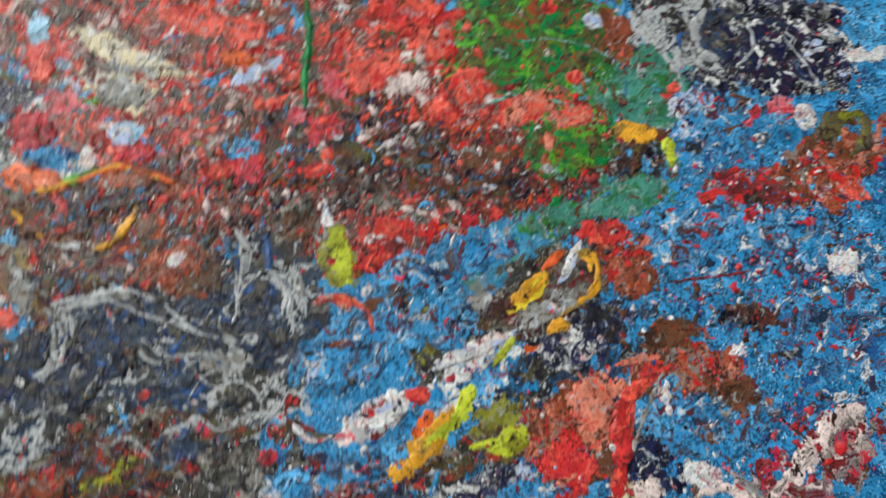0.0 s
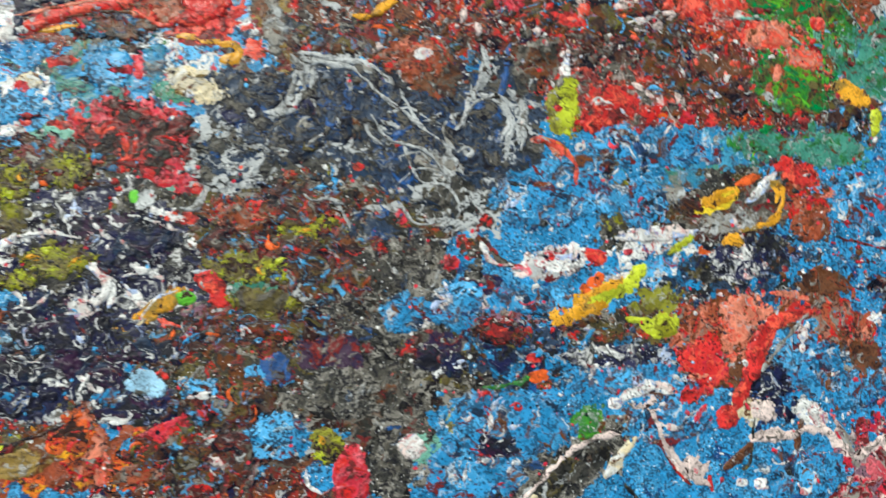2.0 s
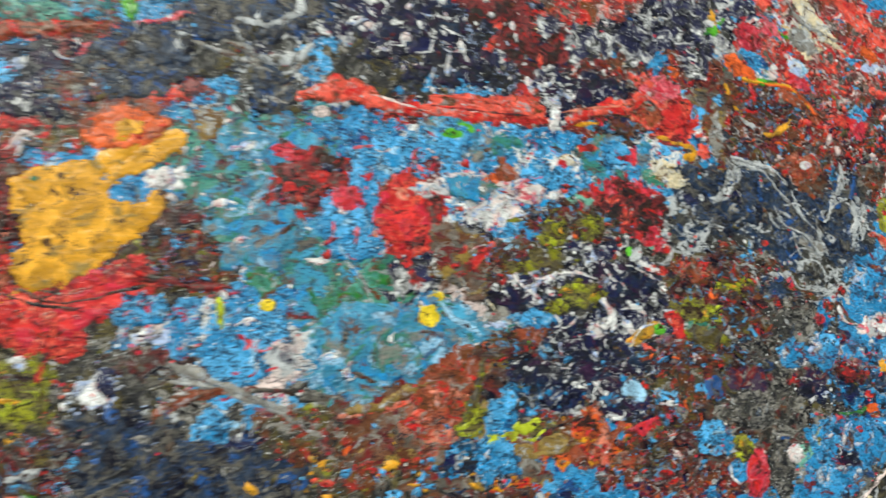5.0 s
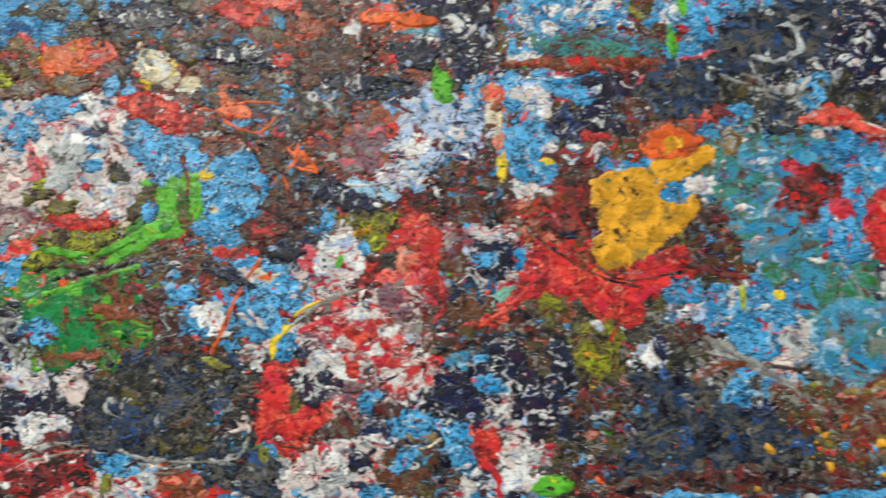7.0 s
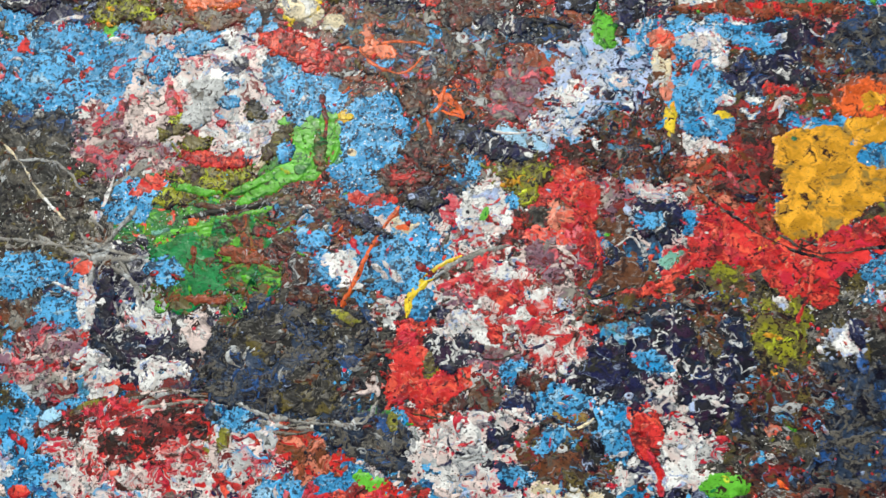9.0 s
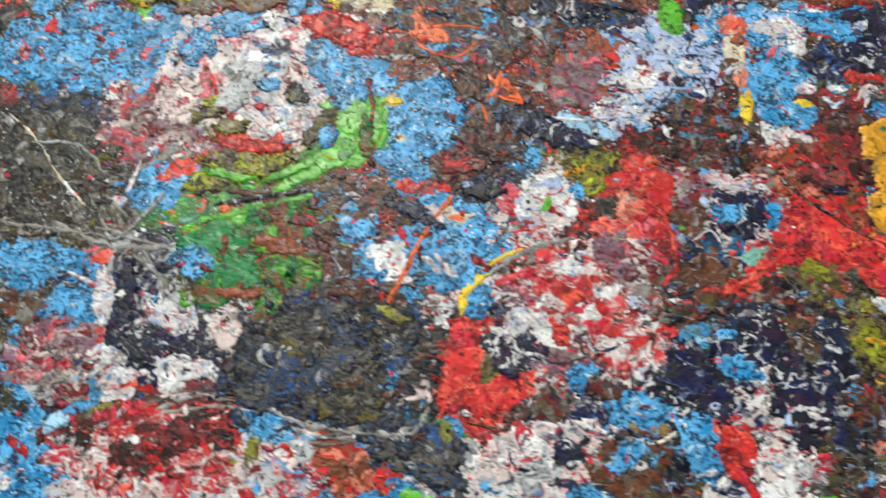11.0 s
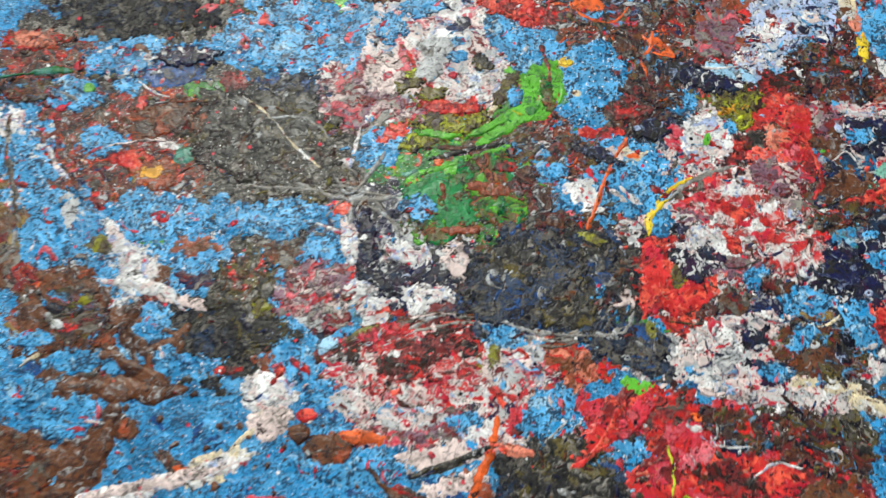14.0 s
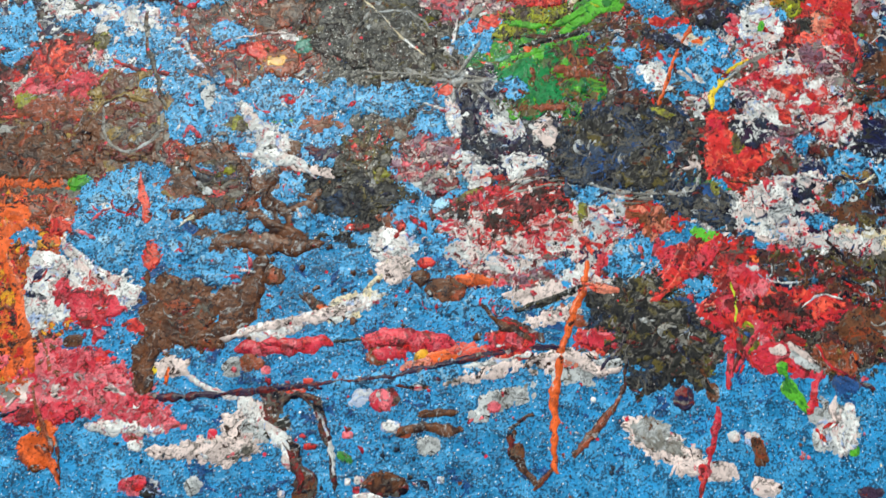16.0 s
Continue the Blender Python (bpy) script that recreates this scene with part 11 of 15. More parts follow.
spatter(0.7589, 0.6589, 0.1551, 0.0653, 0.07, 120, "ash", 0.00291, 1735)
patch(-1.0913, 0.0463, 0.0334, 0.0157, -0.23, "white", 1736, 0.7)
patch(-1.0682, 0.0161, 0.0189, 0.0112, -0.39, "crimson", 1737, 0.8)
patch(-1.1061, -0.0307, 0.0263, 0.0207, 0.11, "rose", 1738, 0.8)
patch(-1.0638, -0.0520, 0.0377, 0.0148, -0.30, "rose", 1739, 0.8)
patch(-1.1001, -0.0561, 0.0209, 0.0102, 0.11, "blush", 1740, 0.8)
patch(-1.1218, -0.0325, 0.0207, 0.0137, 1.68, "orange", 1741, 0.9)
drip("rust", 0.0043, 1742, -1.1159, 0.0108, -1.0930, -0.0292, -1.0811, -0.0694)
drip("ink", 0.0036, 1743, -1.1256, -0.0820, -1.0911, -0.0715, -1.0514, -0.0599, -1.0104, -0.0538)
drip("crimson", 0.0158, 1744, -0.9172, 0.0021, -0.8885, 0.0064, -0.8625, 0.0109, -0.8357, 0.0176)
drip("crimson", 0.0148, 1745, -0.8025, 0.0213, -0.7736, 0.0246, -0.7420, 0.0281, -0.7183, 0.0308)
drip("plum", 0.0047, 1746, -1.0103, -0.0543, -0.9436, -0.0437, -0.9026, -0.0365, -0.8619, -0.0273, -0.8207, -0.0196, -0.7799, -0.0088, -0.7392, 0.0041)
patch(-0.9074, -0.0084, 0.0086, 0.0082, -0.23, "rust", 1747, 0.7)
drip("white", 0.0106, 1748, -0.9277, 0.0158, -0.8962, 0.0204, -0.8710, 0.0307, -0.8517, 0.0458)
patch(-0.8206, 0.0548, 0.0234, 0.0076, 0.56, "cream", 1749, 0.8)
patch(-0.7828, 0.0975, 0.0165, 0.0141, 2.22, "blush", 1750, 0.9)
patch(-0.4050, 0.1234, 0.0324, 0.0164, 0.11, "crimson", 1751, 0.7)
patch(-0.4371, 0.1088, 0.0216, 0.0216, 0.11, "red", 1752, 0.8)
patch(-0.4644, 0.1278, 0.0217, 0.0110, 0.11, "maroon", 1753, 0.8)
patch(-0.3620, 0.1282, 0.0318, 0.0145, -0.07, "umber", 1754, 0.9)
patch(-0.3888, 0.0924, 0.0214, 0.0107, 0.11, "crimson", 1755, 0.8)
drip("red", 0.0086, 1756, -0.5332, 0.0936, -0.5152, 0.1121, -0.4982, 0.1323, -0.4842, 0.1535)
drip("crimson", 0.0064, 1757, -0.4579, 0.0846, -0.4583, 0.0578, -0.4599, 0.0365, -0.4614, 0.0155)
drip("crimson", 0.0064, 1758, -0.4364, 0.0709, -0.4486, 0.0483, -0.4556, 0.0317)
drip("blush", 0.0064, 1759, -0.4072, 0.0662, -0.3887, 0.0523, -0.3703, 0.0439)
drip("white", 0.0047, 1760, -0.7080, 0.0087, -0.6771, 0.0174, -0.6463, 0.0287)
patch(-0.6865, 0.0058, 0.0317, 0.0052, 0.32, "blush", 1761, 0.9)
patch(-0.6280, 0.0656, 0.0216, 0.0064, 0.37, "blush", 1762, 0.9)
drip("plum", 0.0037, 1763, -0.6985, 0.0192, -0.6675, 0.0280, -0.6364, 0.0367, -0.6097, 0.0355)
spatter(-0.5210, 0.0614, 0.0639, 0.0473, 0.11, 120, "ash", 0.00213, 1764)
spatter(-0.5210, 0.0614, 0.0639, 0.0473, 0.11, 80, "slate", 0.00266, 1765)
spatter(-0.9643, 0.0387, 0.1392, 0.0741, 0.11, 120, "brown", 0.00214, 1766)
spatter(-0.7794, 0.0703, 0.1076, 0.0535, 0.11, 90, "brown", 0.00242, 1767)
spatter(-0.6666, 0.0186, 0.1055, 0.0311, 0.11, 60, "blush", 0.00211, 1768)
drip("grey", 0.0035, 1769, -0.0856, 0.2566, -0.0688, 0.2692, -0.0501, 0.2598, -0.0543, 0.2374)
drip("grey", 0.0030, 1770, -0.0688, 0.2692, -0.0462, 0.2881, -0.0156, 0.2882)
drip("grey", 0.0029, 1771, -0.1310, 0.3019, -0.1115, 0.2817, -0.1148, 0.2539)
patch(-0.1884, 0.2960, 0.0271, 0.0229, 1.67, "black", 1772, 0.9)
patch(-0.1415, 0.2898, 0.0292, 0.0219, 0.10, "olive", 1773, 0.95)
patch(0.0033, 0.2816, 0.0374, 0.0168, 0.09, "coal", 1774, 0.9)

# ---- later pours, lying over the older coats ----
pool("w_earth", 2001, 0.8, (-0.5290, 0.5300, 0.0620, 0.0326, 0.18), (-0.4810, 0.5560, 0.0304, 0.0273, 0.17))
pool("w_pink", 2002, 0.8, (-0.7040, 0.4600, 0.0600, 0.0492, 0.18), (-0.6500, 0.4220, 0.0245, 0.0204, 0.21))
pool("m_mauve", 2003, 0.8, (-0.7680, 0.3910, 0.0294, 0.0310, 0.17), (-0.7610, 0.4240, 0.0192, 0.0155, 0.16))
pool("w_blue", 2004, 0.6, (-0.8350, 0.4370, 0.0365, 0.0260, 0.17), (-0.8300, 0.4760, 0.0294, 0.0133, 0.17))
pool("w_blue", 2005, 0.6, (-0.7770, 0.4580, 0.0220, 0.0391, 0.00), (-0.7720, 0.4860, 0.0153, 0.0136, 0.20))
pool("white", 2006, 0.5, (-0.6850, 0.4990, 0.0173, 0.0165, 0.17), (-0.6910, 0.4680, 0.0153, 0.0104, 0.20))
pool("silver", 2007, 0.5, (-0.6920, 0.4520, 0.0202, 0.0155, 0.15))
pool("blush", 2008, 0.5, (-0.7360, 0.4150, 0.0192, 0.0184, 0.16))
pool("white", 2009, 0.5, (-0.6520, 0.4190, 0.0190, 0.0155, -0.32))
pool("navy", 2010, 0.5, (-0.6730, 0.4820, 0.0127, 0.0078, 0.79), (-0.6840, 0.4750, 0.0051, 0.0030, 0.20))
pool("w_blue", 2011, 0.5, (-0.6400, 0.4800, 0.0112, 0.0215, 0.46), (-0.6240, 0.4640, 0.0081, 0.0133, 0.12))
pool("w_blue", 2012, 0.5, (-0.6060, 0.4540, 0.0120, 0.0232, 0.08))
pool("w_blue", 2013, 0.5, (-0.6740, 0.4630, 0.0092, 0.0061, 0.22))
pool("red", 2014, 0.6, (-0.6330, 0.5110, 0.0280, 0.0120, 0.00), (-0.6100, 0.4990, 0.0153, 0.0092, 0.20))
pool("yellow", 2015, 0.6, (-0.6290, 0.5510, 0.0149, 0.0114, -0.34), (-0.6380, 0.5350, 0.0061, 0.0061, 0.17))
pool("orange", 2016, 0.7, (-0.7190, 0.5460, 0.0261, 0.0103, 0.57), (-0.7110, 0.5330, 0.0184, 0.0041, 0.22))
drip("orange", 0.0041, 2017, -0.5730, 0.5170, -0.5550, 0.5040, -0.5290, 0.5030, -0.5170, 0.5210)
drip("orange", 0.0041, 2018, -0.5590, 0.5250, -0.5340, 0.5320, -0.5160, 0.5320)
pool("orange", 2019, 0.8, (-0.5530, 0.5200, 0.0180, 0.0091, 0.00), (-0.5670, 0.5290, 0.0051, 0.0141, 0.20))
pool("w_earth", 2020, 0.8, (-0.4910, 0.4610, 0.0233, 0.0294, -1.40))
drip("orange", 0.0046, 2021, -0.5000, 0.4700, -0.4940, 0.4790, -0.4920, 0.4980)
drip("orange", 0.0036, 2022, -0.4930, 0.4740, -0.4720, 0.4720, -0.4820, 0.4840)
drip("orange", 0.0032, 2023, -0.4990, 0.4330, -0.4960, 0.4490, -0.5020, 0.4640)
pool("w_moss", 2024, 0.6, (-0.6740, 0.3740, 0.0294, 0.0143, 0.17), (-0.6950, 0.3580, 0.0184, 0.0103, 0.51), (-0.6470, 0.3860, 0.0143, 0.0092, 0.21))
pool("w_green", 2025, 0.6, (-0.6300, 0.3310, 0.0427, 0.0215, 0.36), (-0.6620, 0.2790, 0.0335, 0.0143, 0.18), (-0.6140, 0.3020, 0.0243, 0.0194, 0.17))
pool("emerald", 2026, 0.5, (-0.6700, 0.3050, 0.0292, 0.0160, -0.10), (-0.6560, 0.2850, 0.0192, 0.0102, 0.16), (-0.6930, 0.3080, 0.0122, 0.0051, 0.17))
pool("leaf", 2027, 0.5, (-0.6130, 0.3900, 0.0222, 0.0094, 0.63), (-0.6330, 0.3680, 0.0149, 0.0057, 0.74))
pool("leaf", 2028, 0.5, (-0.6020, 0.4330, 0.0148, 0.0161, 1.08), (-0.5830, 0.4290, 0.0081, 0.0163, 0.12), (-0.6180, 0.4380, 0.0102, 0.0051, 0.20))
pool("leaf", 2029, 0.4, (-0.6370, 0.3280, 0.0040, 0.0051, 0.00))
pool("w_blue", 2030, 0.5, (-0.6870, 0.2930, 0.0151, 0.0133, 0.13))
pool("w_blue", 2031, 0.4, (-0.6120, 0.4450, 0.0091, 0.0102, 0.11))
pool("yellow", 2032, 0.3, (-0.5680, 0.4530, 0.0050, 0.0041, 0.00))
drip("maroon", 0.0062, 2033, -0.5970, 0.4690, -0.5850, 0.4390, -0.5830, 0.4080, -0.5740, 0.3940)
drip("coal", 0.0046, 2034, -0.6860, 0.3390, -0.6540, 0.3520, -0.6230, 0.3650, -0.6010, 0.3820)
pool("red", 2035, 0.6, (-0.6730, 0.3910, 0.0271, 0.0081, 0.07), (-0.6950, 0.3990, 0.0061, 0.0104, 0.17), (-0.6530, 0.4010, 0.0058, 0.0064, 1.03))
drip("red", 0.0061, 2036, -0.7210, 0.4470, -0.7090, 0.4280, -0.6920, 0.4100)
pool("w_earth", 2037, 0.8, (-0.5670, 0.3600, 0.0338, 0.0149, 0.33), (-0.5980, 0.3650, 0.0192, 0.0133, 0.16))
pool("w_earth", 2038, 0.8, (-0.5490, 0.3180, 0.0220, 0.0237, -0.52))
pool("w_blue", 2039, 0.6, (-0.5230, 0.3370, 0.0286, 0.0216, 0.64), (-0.5570, 0.3220, 0.0117, 0.0242, 0.54), (-0.5780, 0.3430, 0.0192, 0.0122, 0.16), (-0.4980, 0.3320, 0.0222, 0.0245, 0.14))
pool("white", 2040, 0.5, (-0.5450, 0.3240, 0.0141, 0.0153, 0.14), (-0.5610, 0.3280, 0.0061, 0.0063, 0.17))
pool("blush", 2041, 0.5, (-0.5210, 0.3630, 0.0100, 0.0092, 0.10))
drip("orange", 0.0045, 2042, -0.5110, 0.3800, -0.5220, 0.3570, -0.5310, 0.3260, -0.5390, 0.2910)
pool("m_lav", 2043, 0.7, (-0.3660, 0.5130, 0.0444, 0.0313, 0.54))
pool("white", 2044, 0.6, (-0.3810, 0.5130, 0.0184, 0.0114, 0.71), (-0.3430, 0.5310, 0.0110, 0.0081, 0.09))
drip("navy", 0.0050, 2045, -0.3630, 0.4940, -0.3500, 0.5080, -0.3290, 0.5060)
pool("navy", 2046, 0.6, (-0.3480, 0.5160, 0.0071, 0.0060, 0.14))
pool("mauve", 2047, 0.7, (-0.4310, 0.5040, 0.0224, 0.0263, 0.18))
pool("salmon", 2048, 0.4, (-0.3120, 0.5780, 0.0112, 0.0091, 0.18))
pool("cream", 2049, 0.4, (-0.3090, 0.5530, 0.0082, 0.0201, 0.24))
pool("rust", 2050, 0.6, (-0.3080, 0.5650, 0.0071, 0.0071, 0.14))
pool("yellow", 2051, 0.6, (-0.2940, 0.5070, 0.0040, 0.0120, 0.00))
pool("w_navy", 2052, 0.7, (-0.1930, 0.5910, 0.0345, 0.0301, 0.17))
pool("w_blue", 2053, 0.6, (-0.2710, 0.5380, 0.0214, 0.0201, 0.19), (-0.2600, 0.5070, 0.0214, 0.0130, 0.19))
pool("white", 2054, 0.5, (-0.2710, 0.5840, 0.0202, 0.0082, 0.35), (-0.2590, 0.5730, 0.0073, 0.0130, 0.28))
pool("w_blue", 2055, 0.5, (-0.2410, 0.5960, 0.0260, 0.0100, 0.00), (-0.2190, 0.5890, 0.0132, 0.0081, 0.15))
pool("white", 2056, 0.5, (-0.2580, 0.4840, 0.0220, 0.0070, 0.00))
pool("white", 2057, 0.5, (-0.2500, 0.5310, 0.0092, 0.0051, 0.22))
drip("blush", 0.0041, 2058, -0.2110, 0.5270, -0.1990, 0.5430, -0.1880, 0.5340, -0.2010, 0.5370)
pool("w_slate", 2059, 0.7, (-0.1210, 0.6150, 0.0418, 0.0301, 0.19))
pool("w_earth", 2060, 0.8, (-0.1660, 0.5840, 0.0265, 0.0160, 0.19))
pool("m_rust", 2061, 0.7, (-0.2420, 0.4580, 0.0370, 0.0261, -0.03), (-0.2090, 0.4320, 0.0143, 0.0150, 0.21))
pool("orange", 2062, 0.5, (-0.1230, 0.5560, 0.0301, 0.0182, 0.27))
pool("amber", 2063, 0.4, (-0.1230, 0.5560, 0.0133, 0.0081, 0.23))
pool("amber", 2064, 0.3, (-0.1770, 0.4900, 0.0284, 0.0231, 0.18), (-0.1620, 0.4660, 0.0316, 0.0251, 0.19), (-0.1430, 0.4850, 0.0275, 0.0281, 0.18), (-0.1660, 0.5120, 0.0364, 0.0112, 0.28), (-0.1800, 0.4370, 0.0182, 0.0181, 0.17), (-0.1410, 0.4490, 0.0326, 0.0106, 0.70), (-0.1120, 0.4800, 0.0297, 0.0106, 0.83), (-0.1060, 0.5350, 0.0324, 0.0094, 0.59))
pool("blue", 2065, 0.4, (-0.1230, 0.5010, 0.0120, 0.0081, 0.00))
pool("teal", 2066, 0.4, (-0.1880, 0.5070, 0.0040, 0.0030, 0.00))
pool("w_red", 2067, 0.5, (-0.1670, 0.4040, 0.0649, 0.0140, 0.17), (-0.2330, 0.4130, 0.0306, 0.0245, -0.20), (-0.1290, 0.4280, 0.0309, 0.0126, 0.43), (-0.2590, 0.3830, 0.0252, 0.0089, 0.59), (-0.1700, 0.3860, 0.0243, 0.0150, 0.17))
drip("red", 0.0071, 2068, -0.2550, 0.3890, -0.2810, 0.3620, -0.3090, 0.3420, -0.3360, 0.3250)
drip("red", 0.0050, 2069, -0.1620, 0.4000, -0.1640, 0.3740, -0.1720, 0.3480)
drip("umber", 0.0036, 2070, -0.2660, 0.4480, -0.2290, 0.4260, -0.1870, 0.4100, -0.1470, 0.4050)
drip("umber", 0.0030, 2071, -0.1930, 0.4200, -0.1580, 0.4100, -0.0990, 0.4280)
pool("w_moss", 2072, 0.6, (-0.4100, 0.4310, 0.0234, 0.0136, 0.35), (-0.4070, 0.4120, 0.0081, 0.0081, 0.12))
pool("w_red", 2073, 0.6, (-0.3650, 0.4130, 0.0198, 0.0234, -0.71), (-0.3480, 0.3830, 0.0103, 0.0201, 0.51))
pool("salmon", 2074, 0.5, (-0.3760, 0.4030, 0.0112, 0.0153, -0.18))
pool("white", 2075, 0.6, (-0.4410, 0.3920, 0.0202, 0.0171, 0.15))
pool("leaf", 2076, 0.3, (-0.4390, 0.3900, 0.0041, 0.0081, -0.24))
pool("w_redw", 2077, 0.7, (-0.4010, 0.3240, 0.0406, 0.0242, 0.17), (-0.4220, 0.3450, 0.0243, 0.0153, 0.17))
pool("m_mauve", 2078, 0.7, (-0.3690, 0.3540, 0.0224, 0.0222, 0.18))
drip("blush", 0.0051, 2079, -0.4040, 0.3580, -0.3770, 0.3730, -0.3560, 0.3660)
drip("red", 0.0046, 2080, -0.3840, 0.4220, -0.3500, 0.3970, -0.3360, 0.3650, -0.3430, 0.3440)
pool("white", 2081, 0.5, (-0.4380, 0.2930, 0.0194, 0.0163, 0.21), (-0.4120, 0.3440, 0.0122, 0.0071, 0.17), (-0.3850, 0.3310, 0.0117, 0.0058, 0.54))
pool("red", 2082, 0.5, (-0.4130, 0.3240, 0.0163, 0.0073, -0.19), (-0.3960, 0.3390, 0.0063, 0.0040, 0.32))
pool("red", 2083, 0.4, (-0.4120, 0.2920, 0.0061, 0.0071, 0.17))
pool("w_red", 2084, 0.5, (-0.4780, 0.2630, 0.0114, 0.0256, 0.27), (-0.4550, 0.2380, 0.0242, 0.0125, 0.43), (-0.4810, 0.2390, 0.0122, 0.0163, 0.17), (-0.4400, 0.2500, 0.0092, 0.0112, 0.22))
drip("yellow", 0.0066, 2085, -0.4860, 0.2920, -0.4860, 0.3070, -0.4790, 0.3200, -0.4700, 0.3290)
pool("blue", 2086, 0.25, (-0.4760, 0.2990, 0.0076, 0.0076, -0.40))
drip("grey", 0.0045, 2087, -0.4700, 0.3270, -0.4560, 0.3440, -0.4290, 0.3610, -0.4110, 0.3690)
drip("blush", 0.0061, 2088, -0.5040, 0.2350, -0.4980, 0.2290, -0.5050, 0.2390, -0.4950, 0.2270)
pool("w_navy", 2089, 0.7, (-0.3140, 0.2740, 0.0306, 0.0216, -0.20), (-0.2770, 0.3210, 0.0222, 0.0222, 0.14))
pool("w_navy", 2090, 0.7, (-0.2150, 0.3170, 0.0143, 0.0373, 0.43), (-0.2290, 0.2810, 0.0122, 0.0191, 0.17))
pool("w_earth", 2091, 0.8, (-0.2560, 0.3540, 0.0243, 0.0151, 0.17))
pool("w_moss", 2092, 0.6, (-0.1850, 0.3340, 0.0212, 0.0241, 0.14), (-0.1680, 0.3590, 0.0122, 0.0100, 0.17))
pool("white", 2093, 0.6, (-0.1270, 0.3390, 0.0102, 0.0104, -0.20))
pool("navy", 2094, 0.6, (-0.1230, 0.3470, 0.0081, 0.0120, 0.12))
pool("white", 2095, 0.5, (-0.1270, 0.3370, 0.0081, 0.0073, -0.12))
pool("m_white", 2096, 0.7, (-0.2570, 0.2760, 0.0202, 0.0282, -0.35), (-0.2430, 0.2370, 0.0232, 0.0231, 0.13))
pool("w_blue", 2097, 0.6, (-0.2830, 0.2950, 0.0173, 0.0095, -0.17), (-0.2960, 0.3170, 0.0073, 0.0041, 0.28))
pool("w_blue", 2098, 0.6, (-0.3500, 0.2510, 0.0192, 0.0112, -0.16), (-0.3050, 0.2360, 0.0114, 0.0231, 0.27), (-0.3620, 0.2030, 0.0192, 0.0094, 0.49))
pool("m_white", 2099, 0.7, (-0.4160, 0.1940, 0.0345, 0.0171, 0.17), (-0.3930, 0.2250, 0.0233, 0.0103, 0.54), (-0.3770, 0.2100, 0.0141, 0.0132, 0.14))
pool("w_navy", 2100, 0.6, (-0.3960, 0.2160, 0.0112, 0.0081, 0.18))
pool("w_blue", 2101, 0.6, (-0.4390, 0.1860, 0.0122, 0.0102, 0.17), (-0.3940, 0.2630, 0.0099, 0.0085, 0.79))
pool("red", 2102, 0.5, (-0.2830, 0.2370, 0.0122, 0.0191, 0.17))
drip("crimson", 0.0066, 2103, -0.2800, 0.2260, -0.2680, 0.2100, -0.2620, 0.1930)
pool("w_bark", 2104, 0.5, (-0.3510, 0.1940, 0.0275, 0.0094, 0.58))
drip("cream", 0.0030, 2105, -0.3560, 0.2320, -0.3370, 0.2300, -0.3240, 0.2420)
pool("leaf", 2106, 0.35, (-0.2170, 0.2090, 0.0173, 0.0091, 0.17))
pool("leaf", 2107, 0.5, (-0.1700, 0.2700, 0.0050, 0.0122, 0.64))
pool("w_slate", 2108, 0.7, (-0.1090, 0.2870, 0.0470, 0.0372, 0.00), (-0.1290, 0.2370, 0.0284, 0.0180, 0.18))
pool("w_earth", 2109, 0.8, (-0.1910, 0.2870, 0.0243, 0.0181, 0.17), (-0.1760, 0.2290, 0.0284, 0.0130, 0.18))
pool("w_slate", 2110, 0.7, (-0.5790, 0.2310, 0.0579, 0.0338, 0.32), (-0.5460, 0.2560, 0.0284, 0.0233, 0.18), (-0.6070, 0.2500, 0.0275, 0.0133, 0.18))
pool("m_smoke", 2111, 0.7, (-0.5670, 0.2620, 0.0385, 0.0184, 0.16))
drip("grey", 0.0032, 2112, -0.7010, 0.1670, -0.6680, 0.1860, -0.6190, 0.1970, -0.5700, 0.1890, -0.5340, 0.1960, -0.5190, 0.2160)
pool("m_dark", 2113, 0.8, (-0.8130, 0.3170, 0.0265, 0.0582, 0.19), (-0.7760, 0.3090, 0.0233, 0.0247, 0.17))
pool("w_slate", 2114, 0.7, (-0.8230, 0.3920, 0.0294, 0.0206, 0.17))
drip("grey", 0.0062, 2115, -0.7990, 0.3020, -0.7680, 0.2950, -0.7430, 0.2940, -0.7110, 0.3000)
drip("grey", 0.0041, 2116, -0.7680, 0.3150, -0.7510, 0.2980, -0.7350, 0.3210, -0.7260, 0.3420)
drip("grey", 0.0045, 2117, -0.7480, 0.2940, -0.7460, 0.2700, -0.7530, 0.2590)
drip("grey", 0.0036, 2118, -0.7370, 0.2910, -0.7090, 0.2760, -0.6990, 0.2540)
drip("cream", 0.0020, 2119, -0.8310, 0.3490, -0.8070, 0.3330, -0.7970, 0.3150, -0.8130, 0.3170)
drip("cream", 0.0021, 2120, -0.8070, 0.3330, -0.7930, 0.3360, -0.7870, 0.3320)
pool("w_navy", 2121, 0.6, (-0.7260, 0.2440, 0.0108, 0.0233, 0.38))
pool("w_navy", 2122, 0.7, (-0.6820, 0.2230, 0.0345, 0.0175, 0.17))
pool("white", 2123, 0.6, (-0.6930, 0.2500, 0.0163, 0.0091, -0.19), (-0.6790, 0.2100, 0.0112, 0.0155, 0.18), (-0.6620, 0.2180, 0.0141, 0.0073, 0.14))
pool("blush", 2124, 0.5, (-0.6480, 0.2480, 0.0081, 0.0175, 0.12))
drip("white", 0.0051, 2125, -0.7420, 0.1990, -0.7450, 0.1900, -0.7290, 0.2020)
